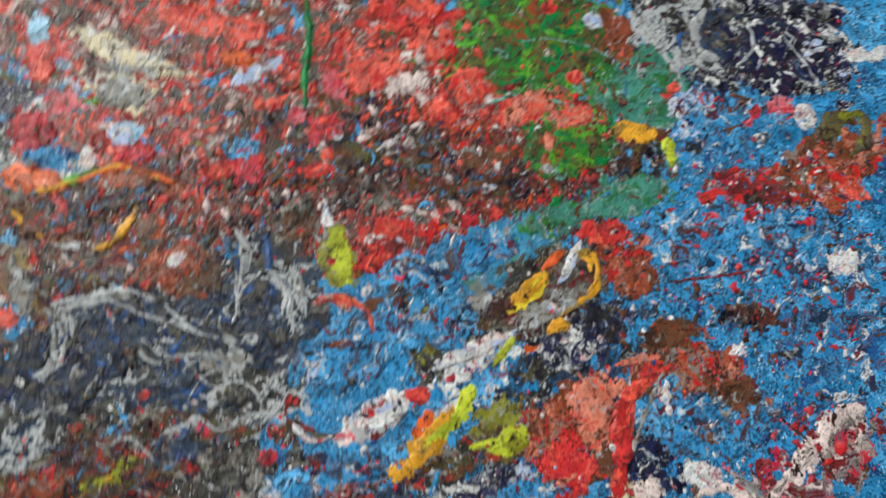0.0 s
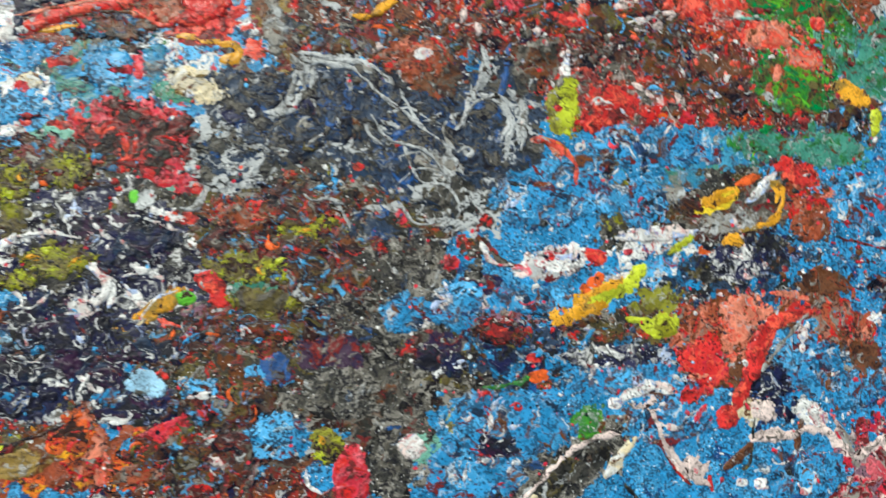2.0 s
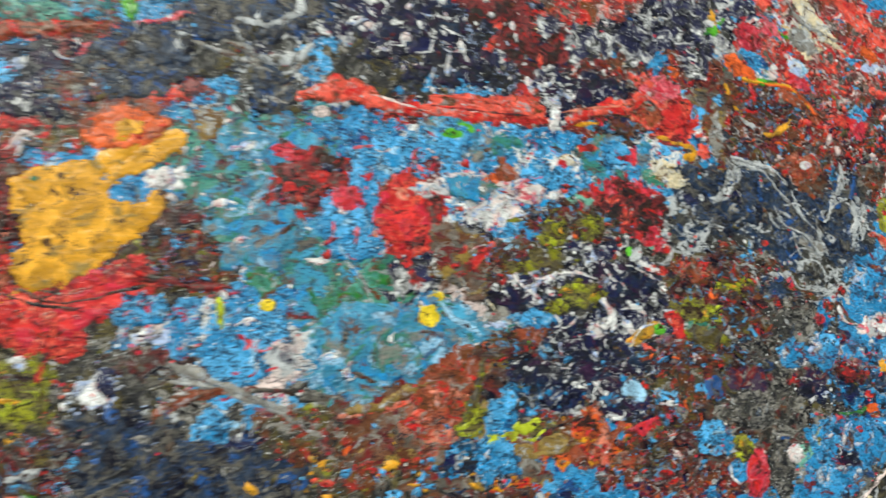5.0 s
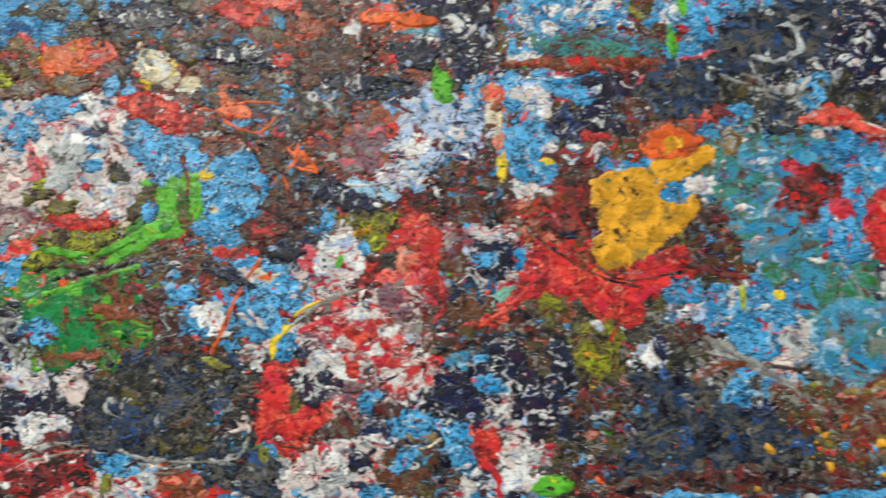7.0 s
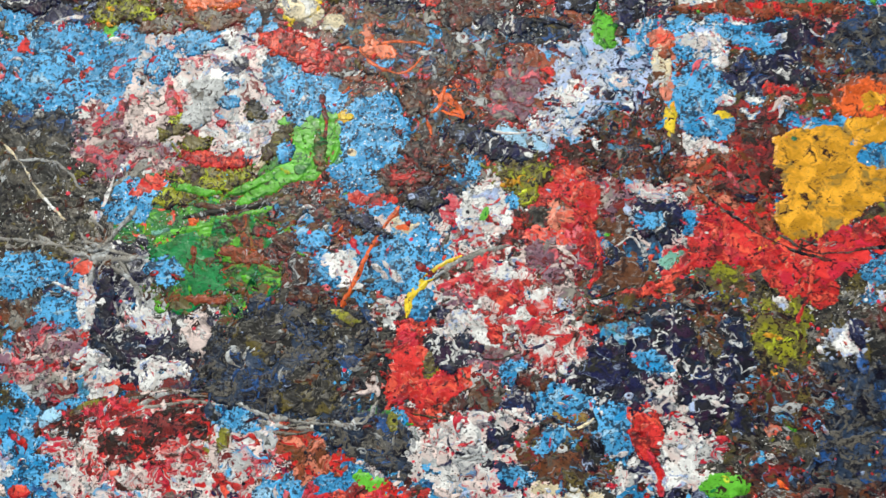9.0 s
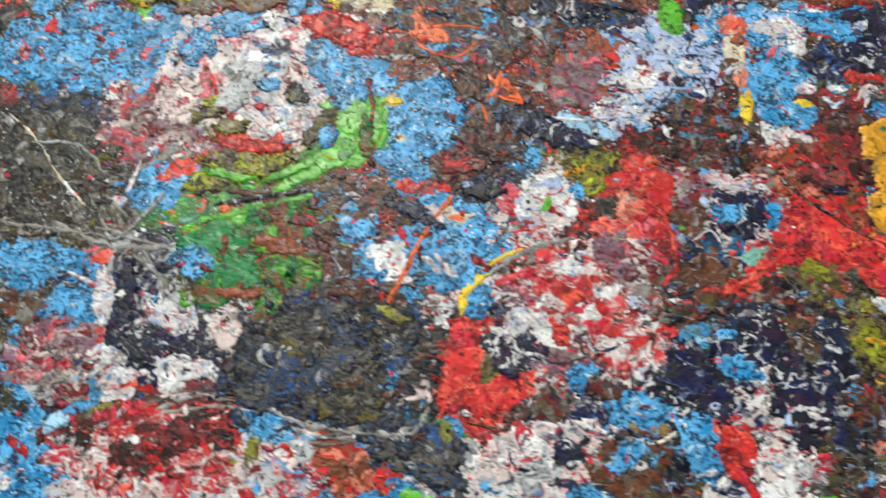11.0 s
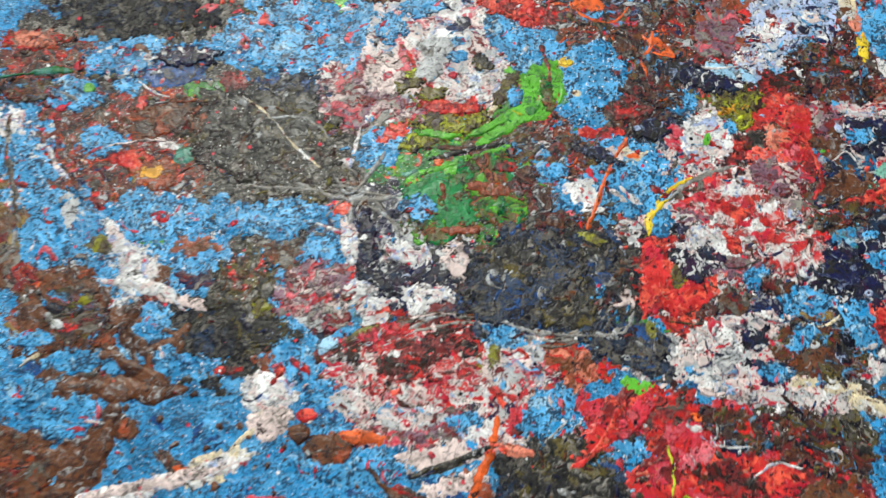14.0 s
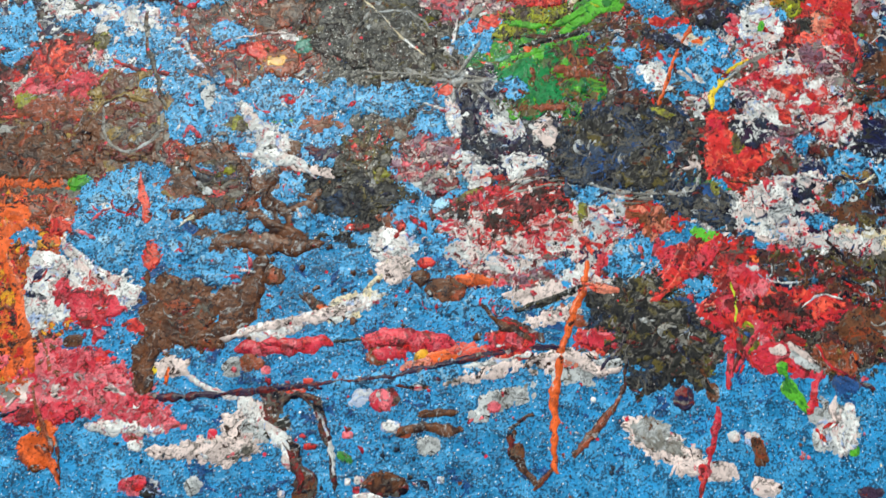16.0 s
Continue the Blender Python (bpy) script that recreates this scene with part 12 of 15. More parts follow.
pool("m_mauve", 2126, 0.7, (-0.7710, 0.1990, 0.0275, 0.0177, 0.18), (-0.7520, 0.2160, 0.0194, 0.0136, 0.21))
pool("w_redw", 2127, 0.8, (-0.6600, 0.1520, 0.0628, 0.0199, 0.24))
pool("crimson", 2128, 0.7, (-0.6980, 0.1750, 0.0222, 0.0112, 0.14), (-0.6640, 0.1670, 0.0273, 0.0082, 0.15))
pool("maroon", 2129, 0.7, (-0.6400, 0.1660, 0.0204, 0.0082, 0.20))
pool("w_blue", 2130, 0.6, (-0.6060, 0.1800, 0.0190, 0.0120, 0.00), (-0.7330, 0.1800, 0.0117, 0.0072, 0.54))
pool("w_blue", 2131, 0.6, (-0.7740, 0.1440, 0.0202, 0.0175, 0.15), (-0.7410, 0.1230, 0.0182, 0.0104, 0.17))
pool("moss", 2132, 0.6, (-0.6150, 0.1660, 0.0091, 0.0104, 0.11))
pool("w_slate", 2133, 0.6, (-0.4960, 0.1950, 0.0324, 0.0163, 0.15))
pool("deep", 2134, 0.6, (-0.4980, 0.2030, 0.0190, 0.0090, 0.00))
pool("moss", 2135, 0.5, (-0.4800, 0.2090, 0.0061, 0.0081, 0.17))
pool("w_blue", 2136, 0.6, (-0.7670, 0.2400, 0.0184, 0.0170, 0.71), (-0.8020, 0.2600, 0.0163, 0.0136, 0.19))
pool("m_smoke", 2137, 0.7, (-0.9850, 0.4530, 0.0765, 0.0238, 0.12))
pool("m_dark", 2138, 0.7, (-0.8420, 0.3490, 0.0701, 0.0460, -0.06), (-0.7970, 0.3050, 0.0303, 0.0214, 0.13))
pool("coal", 2139, 0.7, (-0.8240, 0.3630, 0.0413, 0.0284, 0.12))
drip("cream", 0.0032, 2140, -0.8650, 0.3810, -0.8340, 0.3620, -0.8080, 0.3370, -0.7790, 0.3180)
drip("grey", 0.0036, 2141, -0.8390, 0.3610, -0.8030, 0.3660, -0.7740, 0.3470)
drip("grey", 0.0036, 2142, -0.8410, 0.2940, -0.8010, 0.2960, -0.7600, 0.2990)
pool("w_bark", 2143, 0.7, (-0.9310, 0.3470, 0.0359, 0.0168, 0.22))
pool("rust", 2144, 0.6, (-0.9260, 0.2940, 0.0210, 0.0140, -0.05))
pool("amber", 2145, 0.6, (-0.9300, 0.2960, 0.0132, 0.0073, 0.15))
pool("red", 2146, 0.5, (-0.9520, 0.3030, 0.0133, 0.0061, -0.23))
drip("blush", 0.0032, 2147, -0.9760, 0.3150, -0.9470, 0.3250, -0.9220, 0.3280)
pool("w_blue", 2148, 0.6, (-1.0270, 0.3640, 0.0322, 0.0177, 0.12), (-0.9830, 0.3200, 0.0181, 0.0114, 0.11))
pool("leaf", 2149, 0.2, (-1.0080, 0.3710, 0.0061, 0.0061, 0.17))
drip("teal", 0.0062, 2150, -1.0940, 0.3700, -1.0640, 0.3800, -1.0280, 0.3870)
drip("grey", 0.0057, 2151, -1.0900, 0.3590, -1.0550, 0.3690, -1.0140, 0.3570)
pool("m_rust", 2152, 0.6, (-1.0740, 0.4150, 0.0322, 0.0114, 0.12))
pool("w_blue", 2153, 0.6, (-0.9140, 0.2520, 0.0354, 0.0206, 0.14), (-1.0090, 0.2300, 0.0191, 0.0291, 0.10))
pool("w_blue", 2154, 0.6, (-0.8200, 0.2670, 0.0443, 0.0136, 0.32))
drip("white", 0.0134, 2155, -0.9590, 0.2490, -0.9400, 0.2280, -0.9210, 0.2100)
pool("white", 2156, 0.5, (-0.9190, 0.2070, 0.0161, 0.0146, 0.12))
drip("white", 0.0098, 2157, -0.9490, 0.1930, -0.9240, 0.1940, -0.8930, 0.1880, -0.8700, 0.1760)
pool("m_swirl", 2158, 0.5, (-0.9510, 0.1560, 0.0171, 0.0095, -0.36))
pool("w_bark", 2159, 0.5, (-0.9810, 0.0370, 0.0201, 0.0199, 0.10))
pool("w_bark", 2160, 0.4, (-0.8960, 0.0740, 0.0081, 0.0092, 0.12))
pool("w_blue", 2161, 0.5, (-0.9170, 0.1270, 0.0175, 0.0091, -0.23), (-0.8770, 0.1320, 0.0100, 0.0102, 0.10), (-0.8960, 0.1610, 0.0100, 0.0092, 0.10))
pool("black", 2162, 0.8, (-0.8310, 0.1960, 0.0277, 0.0283, -0.22), (-0.8140, 0.1640, 0.0373, 0.0143, 0.13))
pool("m_olive", 2163, 0.7, (-0.8290, 0.2110, 0.0192, 0.0194, 0.16))
pool("m_smoke", 2164, 0.8, (-0.8420, 0.1550, 0.0242, 0.0165, 0.12))
pool("white", 2165, 0.35, (-0.7910, 0.1200, 0.0178, 0.0106, 0.67), (-0.7960, 0.1120, 0.0110, 0.0122, 0.09))
pool("blush", 2166, 0.6, (-0.8230, 0.0530, 0.0192, 0.0067, 0.49), (-0.8690, 0.0340, 0.0215, 0.0045, 0.38))
pool("w_bark", 2167, 0.35, (-0.7320, 0.0770, 0.0150, 0.0120, 0.00))
pool("w_bark", 2168, 0.35, (-0.7570, 0.0890, 0.0081, 0.0073, 0.12))
pool("red", 2169, 0.4, (-0.7540, 0.1030, 0.0071, 0.0051, 0.14))
pool("orange", 2170, 0.5, (-0.7130, 0.0910, 0.0100, 0.0041, -0.10))
drip("coal", 0.0041, 2171, -0.6580, 0.0700, -0.6280, 0.0840, -0.5980, 0.0990)
drip("orange", 0.0050, 2172, -0.6000, 0.1230, -0.6020, 0.0990, -0.6080, 0.0720, -0.6090, 0.0590)
drip("salmon", 0.0046, 2173, -0.6110, 0.0930, -0.5890, 0.0980, -0.5680, 0.0970)
pool("w_redw", 2174, 0.8, (-0.6550, 0.1560, 0.0510, 0.0280, 0.04))
pool("m_crim", 2175, 0.7, (-0.6440, 0.1760, 0.0379, 0.0133, 0.21), (-0.6790, 0.1530, 0.0242, 0.0141, 0.12))
pool("w_pink", 2176, 0.6, (-0.7110, 0.1180, 0.0322, 0.0091, -0.12), (-0.6640, 0.1130, 0.0283, 0.0102, 0.14))
pool("w_pink", 2177, 0.7, (-0.5960, 0.1680, 0.0277, 0.0235, -0.22))
pool("w_blue", 2178, 0.6, (-0.6050, 0.1880, 0.0210, 0.0110, -0.05), (-0.6270, 0.1150, 0.0141, 0.0081, 0.14))
pool("moss", 2179, 0.5, (-0.6080, 0.1710, 0.0061, 0.0120, 0.17))
pool("w_blue", 2180, 0.6, (-0.5640, 0.1300, 0.0233, 0.0149, 0.82), (-0.7120, 0.0670, 0.0500, 0.0130, 0.04))
pool("w_slate", 2181, 0.7, (-0.5090, 0.1980, 0.0298, 0.0165, -0.24), (-0.4840, 0.1820, 0.0262, 0.0098, -0.31))
drip("grey", 0.0041, 2182, -0.6090, 0.2020, -0.5750, 0.1950, -0.5370, 0.1970, -0.5040, 0.2040, -0.4960, 0.2240)
drip("blush", 0.0045, 2183, -0.5170, 0.2240, -0.5010, 0.2310, -0.5040, 0.2450)
pool("m_white", 2184, 0.7, (-0.4240, 0.1990, 0.0373, 0.0230, 0.13), (-0.3640, 0.1740, 0.0490, 0.0182, -0.04))
pool("w_navy", 2185, 0.7, (-0.3970, 0.2130, 0.0140, 0.0100, 0.07))
pool("w_earth", 2186, 0.8, (-0.3500, 0.2090, 0.0344, 0.0225, 0.45))
pool("w_bark", 2187, 0.4, (-0.3500, 0.1990, 0.0261, 0.0089, 0.57))
pool("w_blue", 2188, 0.6, (-0.3550, 0.2180, 0.0180, 0.0086, 0.59), (-0.3080, 0.2240, 0.0161, 0.0140, 0.12))
pool("w_red", 2189, 0.5, (-0.5070, 0.1310, 0.0122, 0.0294, -0.61), (-0.4320, 0.1160, 0.0490, 0.0202, -0.04), (-0.4660, 0.0880, 0.0262, 0.0170, 0.11), (-0.5210, 0.1090, 0.0136, 0.0058, 0.63), (-0.3870, 0.1000, 0.0403, 0.0130, 0.12))
pool("crimson", 2190, 0.5, (-0.4450, 0.1210, 0.0216, 0.0180, -0.23), (-0.4620, 0.0950, 0.0181, 0.0110, 0.11))
pool("w_navy", 2191, 0.7, (-0.4050, 0.1310, 0.0220, 0.0132, -0.05))
pool("black", 2192, 0.8, (-0.5420, 0.0840, 0.0383, 0.0160, 0.13), (-0.5440, 0.1060, 0.0232, 0.0110, 0.13))
drip("lime", 0.0045, 2193, -0.4630, 0.1170, -0.4580, 0.1000, -0.4570, 0.0790)
drip("red", 0.0060, 2194, -0.4920, 0.1580, -0.5090, 0.1280, -0.5250, 0.1000, -0.5380, 0.0890)
pool("w_earth", 2195, 0.8, (-0.3380, 0.1330, 0.0379, 0.0206, -0.32))
pool("cream", 2196, 0.7, (-0.3410, 0.1820, 0.0320, 0.0071, 0.03), (-0.3010, 0.1690, 0.0175, 0.0063, -0.23))
pool("m_crim", 2197, 0.95, (0.3550, 0.5320, 0.0290, 0.0270, -0.03), (0.3280, 0.5270, 0.0190, 0.0160, -0.05))
pool("tblue", 2198, 0.5, (0.3330, 0.5860, 0.0160, 0.0160, 0.00), (0.3660, 0.5910, 0.0070, 0.0140, 0.00))
pool("w_earth", 2199, 0.8, (0.5360, 0.6120, 0.0700, 0.0150, -0.01))
pool("w_slate", 2200, 0.6, (0.4630, 0.5330, 0.0290, 0.0180, -0.03), (0.4400, 0.5660, 0.0293, 0.0122, 0.14), (0.4980, 0.5600, 0.0260, 0.0261, -0.04), (0.5340, 0.5810, 0.0255, 0.0146, -0.20), (0.5710, 0.5490, 0.0349, 0.0247, -0.23), (0.6130, 0.5520, 0.0160, 0.0200, -0.06), (0.6110, 0.5180, 0.0200, 0.0160, -0.05))
pool("m_greyweb", 2201, 0.9, (0.4210, 0.5110, 0.0303, 0.0151, 0.13))
pool("m_greyweb", 2202, 0.9, (0.5840, 0.4900, 0.0270, 0.0220, -0.04))
drip("silver", 0.0050, 2203, 0.4710, 0.6000, 0.5000, 0.5950, 0.5260, 0.5920, 0.5460, 0.5760)
drip("silver", 0.0050, 2204, 0.4750, 0.6000, 0.4650, 0.5740, 0.4600, 0.5560, 0.4440, 0.5530)
drip("silver", 0.0040, 2205, 0.4830, 0.5910, 0.4810, 0.5650, 0.4930, 0.5420, 0.4750, 0.5260)
drip("silver", 0.0040, 2206, 0.5080, 0.5860, 0.5150, 0.5640, 0.5320, 0.5500, 0.5480, 0.5410)
drip("silver", 0.0041, 2207, 0.6020, 0.5430, 0.6080, 0.5660, 0.6280, 0.5650, 0.6410, 0.5490, 0.6320, 0.5310)
drip("silver", 0.0040, 2208, 0.6220, 0.6060, 0.6180, 0.5840, 0.6100, 0.5660)
drip("silver", 0.0040, 2209, 0.6400, 0.5740, 0.6530, 0.5600, 0.6510, 0.5320)
drip("silver", 0.0040, 2210, 0.5500, 0.5720, 0.5660, 0.5440, 0.5870, 0.5260, 0.5990, 0.5030)
drip("silver", 0.0041, 2211, 0.3970, 0.5030, 0.4210, 0.5190, 0.4420, 0.5270, 0.4620, 0.5220)
drip("silver", 0.0031, 2212, 0.5520, 0.5270, 0.5630, 0.5000, 0.5850, 0.4950, 0.5970, 0.4760)
drip("silver", 0.0030, 2213, 0.5240, 0.5630, 0.5400, 0.5540, 0.5580, 0.5580, 0.5710, 0.5490)
pool("w_navy", 2214, 0.6, (0.4850, 0.5600, 0.0130, 0.0090, 0.00), (0.5960, 0.5890, 0.0110, 0.0091, -0.09))
pool("cream", 2215, 0.5, (0.4000, 0.5730, 0.0265, 0.0112, -0.19), (0.3830, 0.5800, 0.0108, 0.0063, -0.38))
pool("w_bark", 2216, 0.5, (0.5800, 0.5870, 0.0202, 0.0225, -0.57))
pool("white", 2217, 0.3, (0.5700, 0.6030, 0.0080, 0.0070, 0.00))
pool("m_red", 2218, 0.8, (0.7490, 0.5710, 0.0539, 0.0238, -0.19))
pool("red", 2219, 0.6, (0.7340, 0.5650, 0.0265, 0.0155, -0.19), (0.7130, 0.5470, 0.0170, 0.0080, -0.06))
pool("lime", 2220, 0.5, (0.6920, 0.5640, 0.0091, 0.0261, -0.11))
pool("red", 2221, 0.3, (0.6840, 0.5580, 0.0040, 0.0040, 0.00))
drip("coral", 0.0065, 2222, 0.6600, 0.5340, 0.6790, 0.5290, 0.6940, 0.5130, 0.6970, 0.4940)
drip("amber", 0.0036, 2223, 0.6700, 0.5340, 0.6880, 0.5240, 0.6980, 0.5080)
pool("w_sea", 2224, 0.5, (0.7720, 0.5260, 0.0550, 0.0200, -0.04))
pool("w_sea", 2225, 0.5, (0.6700, 0.4860, 0.0433, 0.0272, 0.12), (0.7100, 0.5070, 0.0290, 0.0140, -0.03))
pool("w_sea", 2226, 0.5, (0.7560, 0.4770, 0.0240, 0.0181, -0.04))
pool("teal", 2227, 0.6, (0.9350, 0.5250, 0.0330, 0.0140, 0.03), (0.8770, 0.5290, 0.0370, 0.0100, -0.03))
pool("w_earth", 2228, 0.9, (0.7250, 0.5110, 0.0080, 0.0151, 0.00))
pool("rust", 2229, 0.6, (0.6660, 0.4950, 0.0100, 0.0030, 0.00))
pool("w_sea", 2230, 0.6, (0.5820, 0.3980, 0.0361, 0.0155, -0.25), (0.6500, 0.4010, 0.0371, 0.0120, -0.05))
pool("w_pink", 2231, 0.5, (0.6710, 0.4290, 0.0282, 0.0112, 0.11))
pool("white", 2232, 0.5, (0.6800, 0.4310, 0.0190, 0.0091, -0.05))
pool("red", 2233, 0.3, (0.6710, 0.4350, 0.0040, 0.0040, 0.00))
pool("sky", 2234, 0.5, (0.5980, 0.4100, 0.0160, 0.0071, 0.06))
drip("white", 0.0045, 2235, 0.6380, 0.4290, 0.6200, 0.4320, 0.6130, 0.4490)
pool("amber", 2236, 0.5, (0.6930, 0.3890, 0.0256, 0.0063, 0.36), (0.7130, 0.4040, 0.0184, 0.0058, 0.51))
pool("lime", 2237, 0.4, (0.7130, 0.4010, 0.0152, 0.0041, 0.40), (0.7450, 0.4170, 0.0125, 0.0042, 0.50))
pool("lime", 2238, 0.35, (0.7680, 0.3740, 0.0130, 0.0100, 0.08))
drip("lime", 0.0041, 2239, 0.7330, 0.3820, 0.7470, 0.3800, 0.7660, 0.3770)
pool("w_earth", 2240, 0.7, (0.6940, 0.3800, 0.0146, 0.0045, 0.28))
pool("grey", 2241, 0.6, (0.8370, 0.4610, 0.0332, 0.0091, 0.12))
pool("amber", 2242, 0.5, (0.8260, 0.4810, 0.0218, 0.0063, 0.28), (0.8150, 0.4770, 0.0091, 0.0050, -0.11))
pool("yellow", 2243, 0.5, (0.8340, 0.4850, 0.0114, 0.0032, 0.27))
drip("white", 0.0081, 2244, 0.8540, 0.4800, 0.8680, 0.4910, 0.8800, 0.5030)
drip("amber", 0.0045, 2245, 0.8740, 0.4980, 0.8880, 0.4880, 0.8840, 0.4710, 0.8700, 0.4600)
pool("amber", 2246, 0.4, (0.8380, 0.4440, 0.0095, 0.0073, -0.32))
pool("white", 2247, 0.2, (0.8380, 0.4610, 0.0050, 0.0040, 0.00))
pool("red", 2248, 0.6, (0.9060, 0.5020, 0.0150, 0.0091, -0.07))
pool("rust", 2249, 0.6, (0.9160, 0.4570, 0.0190, 0.0120, -0.05))
pool("amber", 2250, 0.5, (0.9630, 0.5770, 0.0179, 0.0081, -0.46))
pool("lime", 2251, 0.5, (0.9890, 0.5510, 0.0051, 0.0117, -0.20))
pool("m_navyw", 2252, 0.7, (0.8380, 0.4260, 0.0261, 0.0170, -0.08))
pool("w_bark", 2253, 0.6, (0.9230, 0.4060, 0.0261, 0.0122, -0.08))
pool("salmon", 2254, 0.7, (0.8390, 0.3780, 0.0190, 0.0191, -0.05))
pool("w_red", 2255, 0.6, (0.8020, 0.3390, 0.0247, 0.0187, -0.24), (0.7860, 0.3270, 0.0130, 0.0140, -0.08))
pool("w_sea", 2256, 0.5, (0.8880, 0.3510, 0.0228, 0.0219, 0.40))
drip("red", 0.0171, 2257, 0.9120, 0.3820, 0.8770, 0.3750, 0.8570, 0.3530, 0.8410, 0.3220)
drip("red", 0.0086, 2258, 0.8430, 0.3310, 0.8320, 0.3090, 0.8220, 0.2930)
pool("red", 2259, 0.2, (0.8220, 0.2930, 0.0100, 0.0081, -0.10))
drip("grey", 0.0045, 2260, 0.9150, 0.3890, 0.8800, 0.3560, 0.8570, 0.3300)
pool("m_rust", 2261, 0.7, (0.9440, 0.3610, 0.0271, 0.0150, -0.07), (0.9580, 0.3350, 0.0160, 0.0120, -0.06))
pool("w_sea", 2262, 0.5, (0.6280, 0.3020, 0.0553, 0.0261, -0.11), (0.5990, 0.2660, 0.0403, 0.0191, -0.12), (0.7380, 0.3310, 0.0532, 0.0130, -0.09), (0.7680, 0.2920, 0.0392, 0.0181, -0.10))
pool("w_sea", 2263, 0.5, (0.9350, 0.3230, 0.0482, 0.0292, -0.08), (0.8940, 0.2420, 0.0423, 0.0191, -0.12))
pool("m_navyw", 2264, 0.6, (0.7250, 0.3500, 0.0431, 0.0091, -0.07))
pool("w_navy", 2265, 0.7, (0.8660, 0.3200, 0.0114, 0.0150, -0.66))
pool("w_navy", 2266, 0.6, (0.6180, 0.2850, 0.0201, 0.0091, -0.10))
pool("coal", 2267, 0.5, (0.6850, 0.2650, 0.0362, 0.0103, 0.49), (0.6610, 0.2500, 0.0153, 0.0072, 0.55))
drip("blush", 0.0041, 2268, 0.6370, 0.2420, 0.6670, 0.2670, 0.6960, 0.2840, 0.7240, 0.2870)
drip("blush", 0.0050, 2269, 0.7520, 0.3050, 0.7620, 0.2790, 0.7790, 0.2540, 0.8020, 0.2380)
drip("blush", 0.0061, 2270, 0.8410, 0.2730, 0.8770, 0.2740, 0.9090, 0.2780, 0.9280, 0.2620)
pool("blush", 2271, 0.7, (0.7870, 0.2540, 0.0132, 0.0091, -0.15), (0.8540, 0.2970, 0.0139, 0.0081, -0.37))
pool("crimson", 2272, 0.3, (0.5030, 0.2680, 0.0130, 0.0201, -0.08))
pool("w_navy", 2273, 0.6, (0.3400, 0.4570, 0.0291, 0.0170, -0.07), (0.3180, 0.4620, 0.0150, 0.0120, -0.07))
drip("white", 0.0046, 2274, 0.3100, 0.4590, 0.3240, 0.4330, 0.3310, 0.4250, 0.3190, 0.4050)
drip("white", 0.0035, 2275, 0.3450, 0.4750, 0.3640, 0.4700, 0.3790, 0.4630)
drip("white", 0.0030, 2276, 0.3010, 0.4150, 0.3150, 0.4040, 0.3260, 0.4070)
pool("white", 2277, 0.5, (0.3110, 0.4080, 0.0100, 0.0060, -0.10))
pool("w_earth", 2278, 0.8, (0.4860, 0.4350, 0.0512, 0.0301, -0.08), (0.4300, 0.4590, 0.0330, 0.0160, -0.03))
pool("w_moss", 2279, 0.8, (0.4290, 0.4340, 0.0321, 0.0120, -0.06), (0.4760, 0.4650, 0.0240, 0.0100, -0.04))
pool("m_grey", 2280, 0.8, (0.5070, 0.3730, 0.0341, 0.0331, -0.09), (0.5490, 0.4260, 0.0311, 0.0261, -0.06))
pool("w_earth", 2281, 0.8, (0.4020, 0.3740, 0.0552, 0.0160, -0.09), (0.4300, 0.3920, 0.0371, 0.0100, -0.08))
pool("plum", 2282, 0.6, (0.4860, 0.3670, 0.0191, 0.0170, -0.10))
pool("w_navy", 2283, 0.7, (0.3210, 0.3610, 0.0221, 0.0200, -0.09), (0.3420, 0.3350, 0.0191, 0.0120, -0.10))
pool("amber", 2284, 0.5, (0.3660, 0.4080, 0.0197, 0.0058, 0.53))
drip("white", 0.0027, 2285, 0.3530, 0.3990, 0.3630, 0.4120, 0.3790, 0.4190)
pool("leaf", 2286, 0.4, (0.3820, 0.4140, 0.0061, 0.0040, -0.17))
pool("red", 2287, 0.5, (0.4020, 0.4240, 0.0112, 0.0063, -0.46), (0.4080, 0.4110, 0.0071, 0.0051, -0.14))
pool("m_olive", 2288, 0.7, (0.4120, 0.3520, 0.0442, 0.0200, -0.09))
pool("w_sea", 2289, 0.6, (0.4500, 0.3070, 0.0181, 0.0160, -0.11), (0.3310, 0.3440, 0.0110, 0.0070, -0.09), (0.4440, 0.3540, 0.0171, 0.0090, -0.12))
pool("ice", 2290, 0.5, (0.3560, 0.3520, 0.0134, 0.0085, -0.46))
pool("m_rust", 2291, 0.6, (0.3110, 0.3100, 0.0150, 0.0210, -0.07))
pool("orange", 2292, 0.6, (0.3070, 0.3150, 0.0100, 0.0120, -0.10))
pool("w_earth", 2293, 0.7, (0.3850, 0.2860, 0.0352, 0.0180, -0.11))
pool("m_rust", 2294, 0.6, (0.3510, 0.2860, 0.0170, 0.0071, 0.06))
pool("w_moss", 2295, 0.6, (0.4860, 0.2950, 0.0140, 0.0100, -0.07))
pool("m_grey", 2296, 0.7, (0.5320, 0.2990, 0.0126, 0.0381, -0.32))
pool("white", 2297, 0.5, (0.5490, 0.2910, 0.0102, 0.0091, -0.20))
pool("w_blue", 2298, 0.5, (-1.0660, 0.1050, 0.0318, 0.0516, 0.49), (-1.0500, 0.1360, 0.0221, 0.0286, 0.09))
pool("w_bark", 2299, 0.6, (-1.1420, 0.1700, 0.0533, 0.0267, 0.11))
pool("m_swirl", 2300, 0.5, (-1.0670, 0.2050, 0.0395, 0.0290, -0.15))
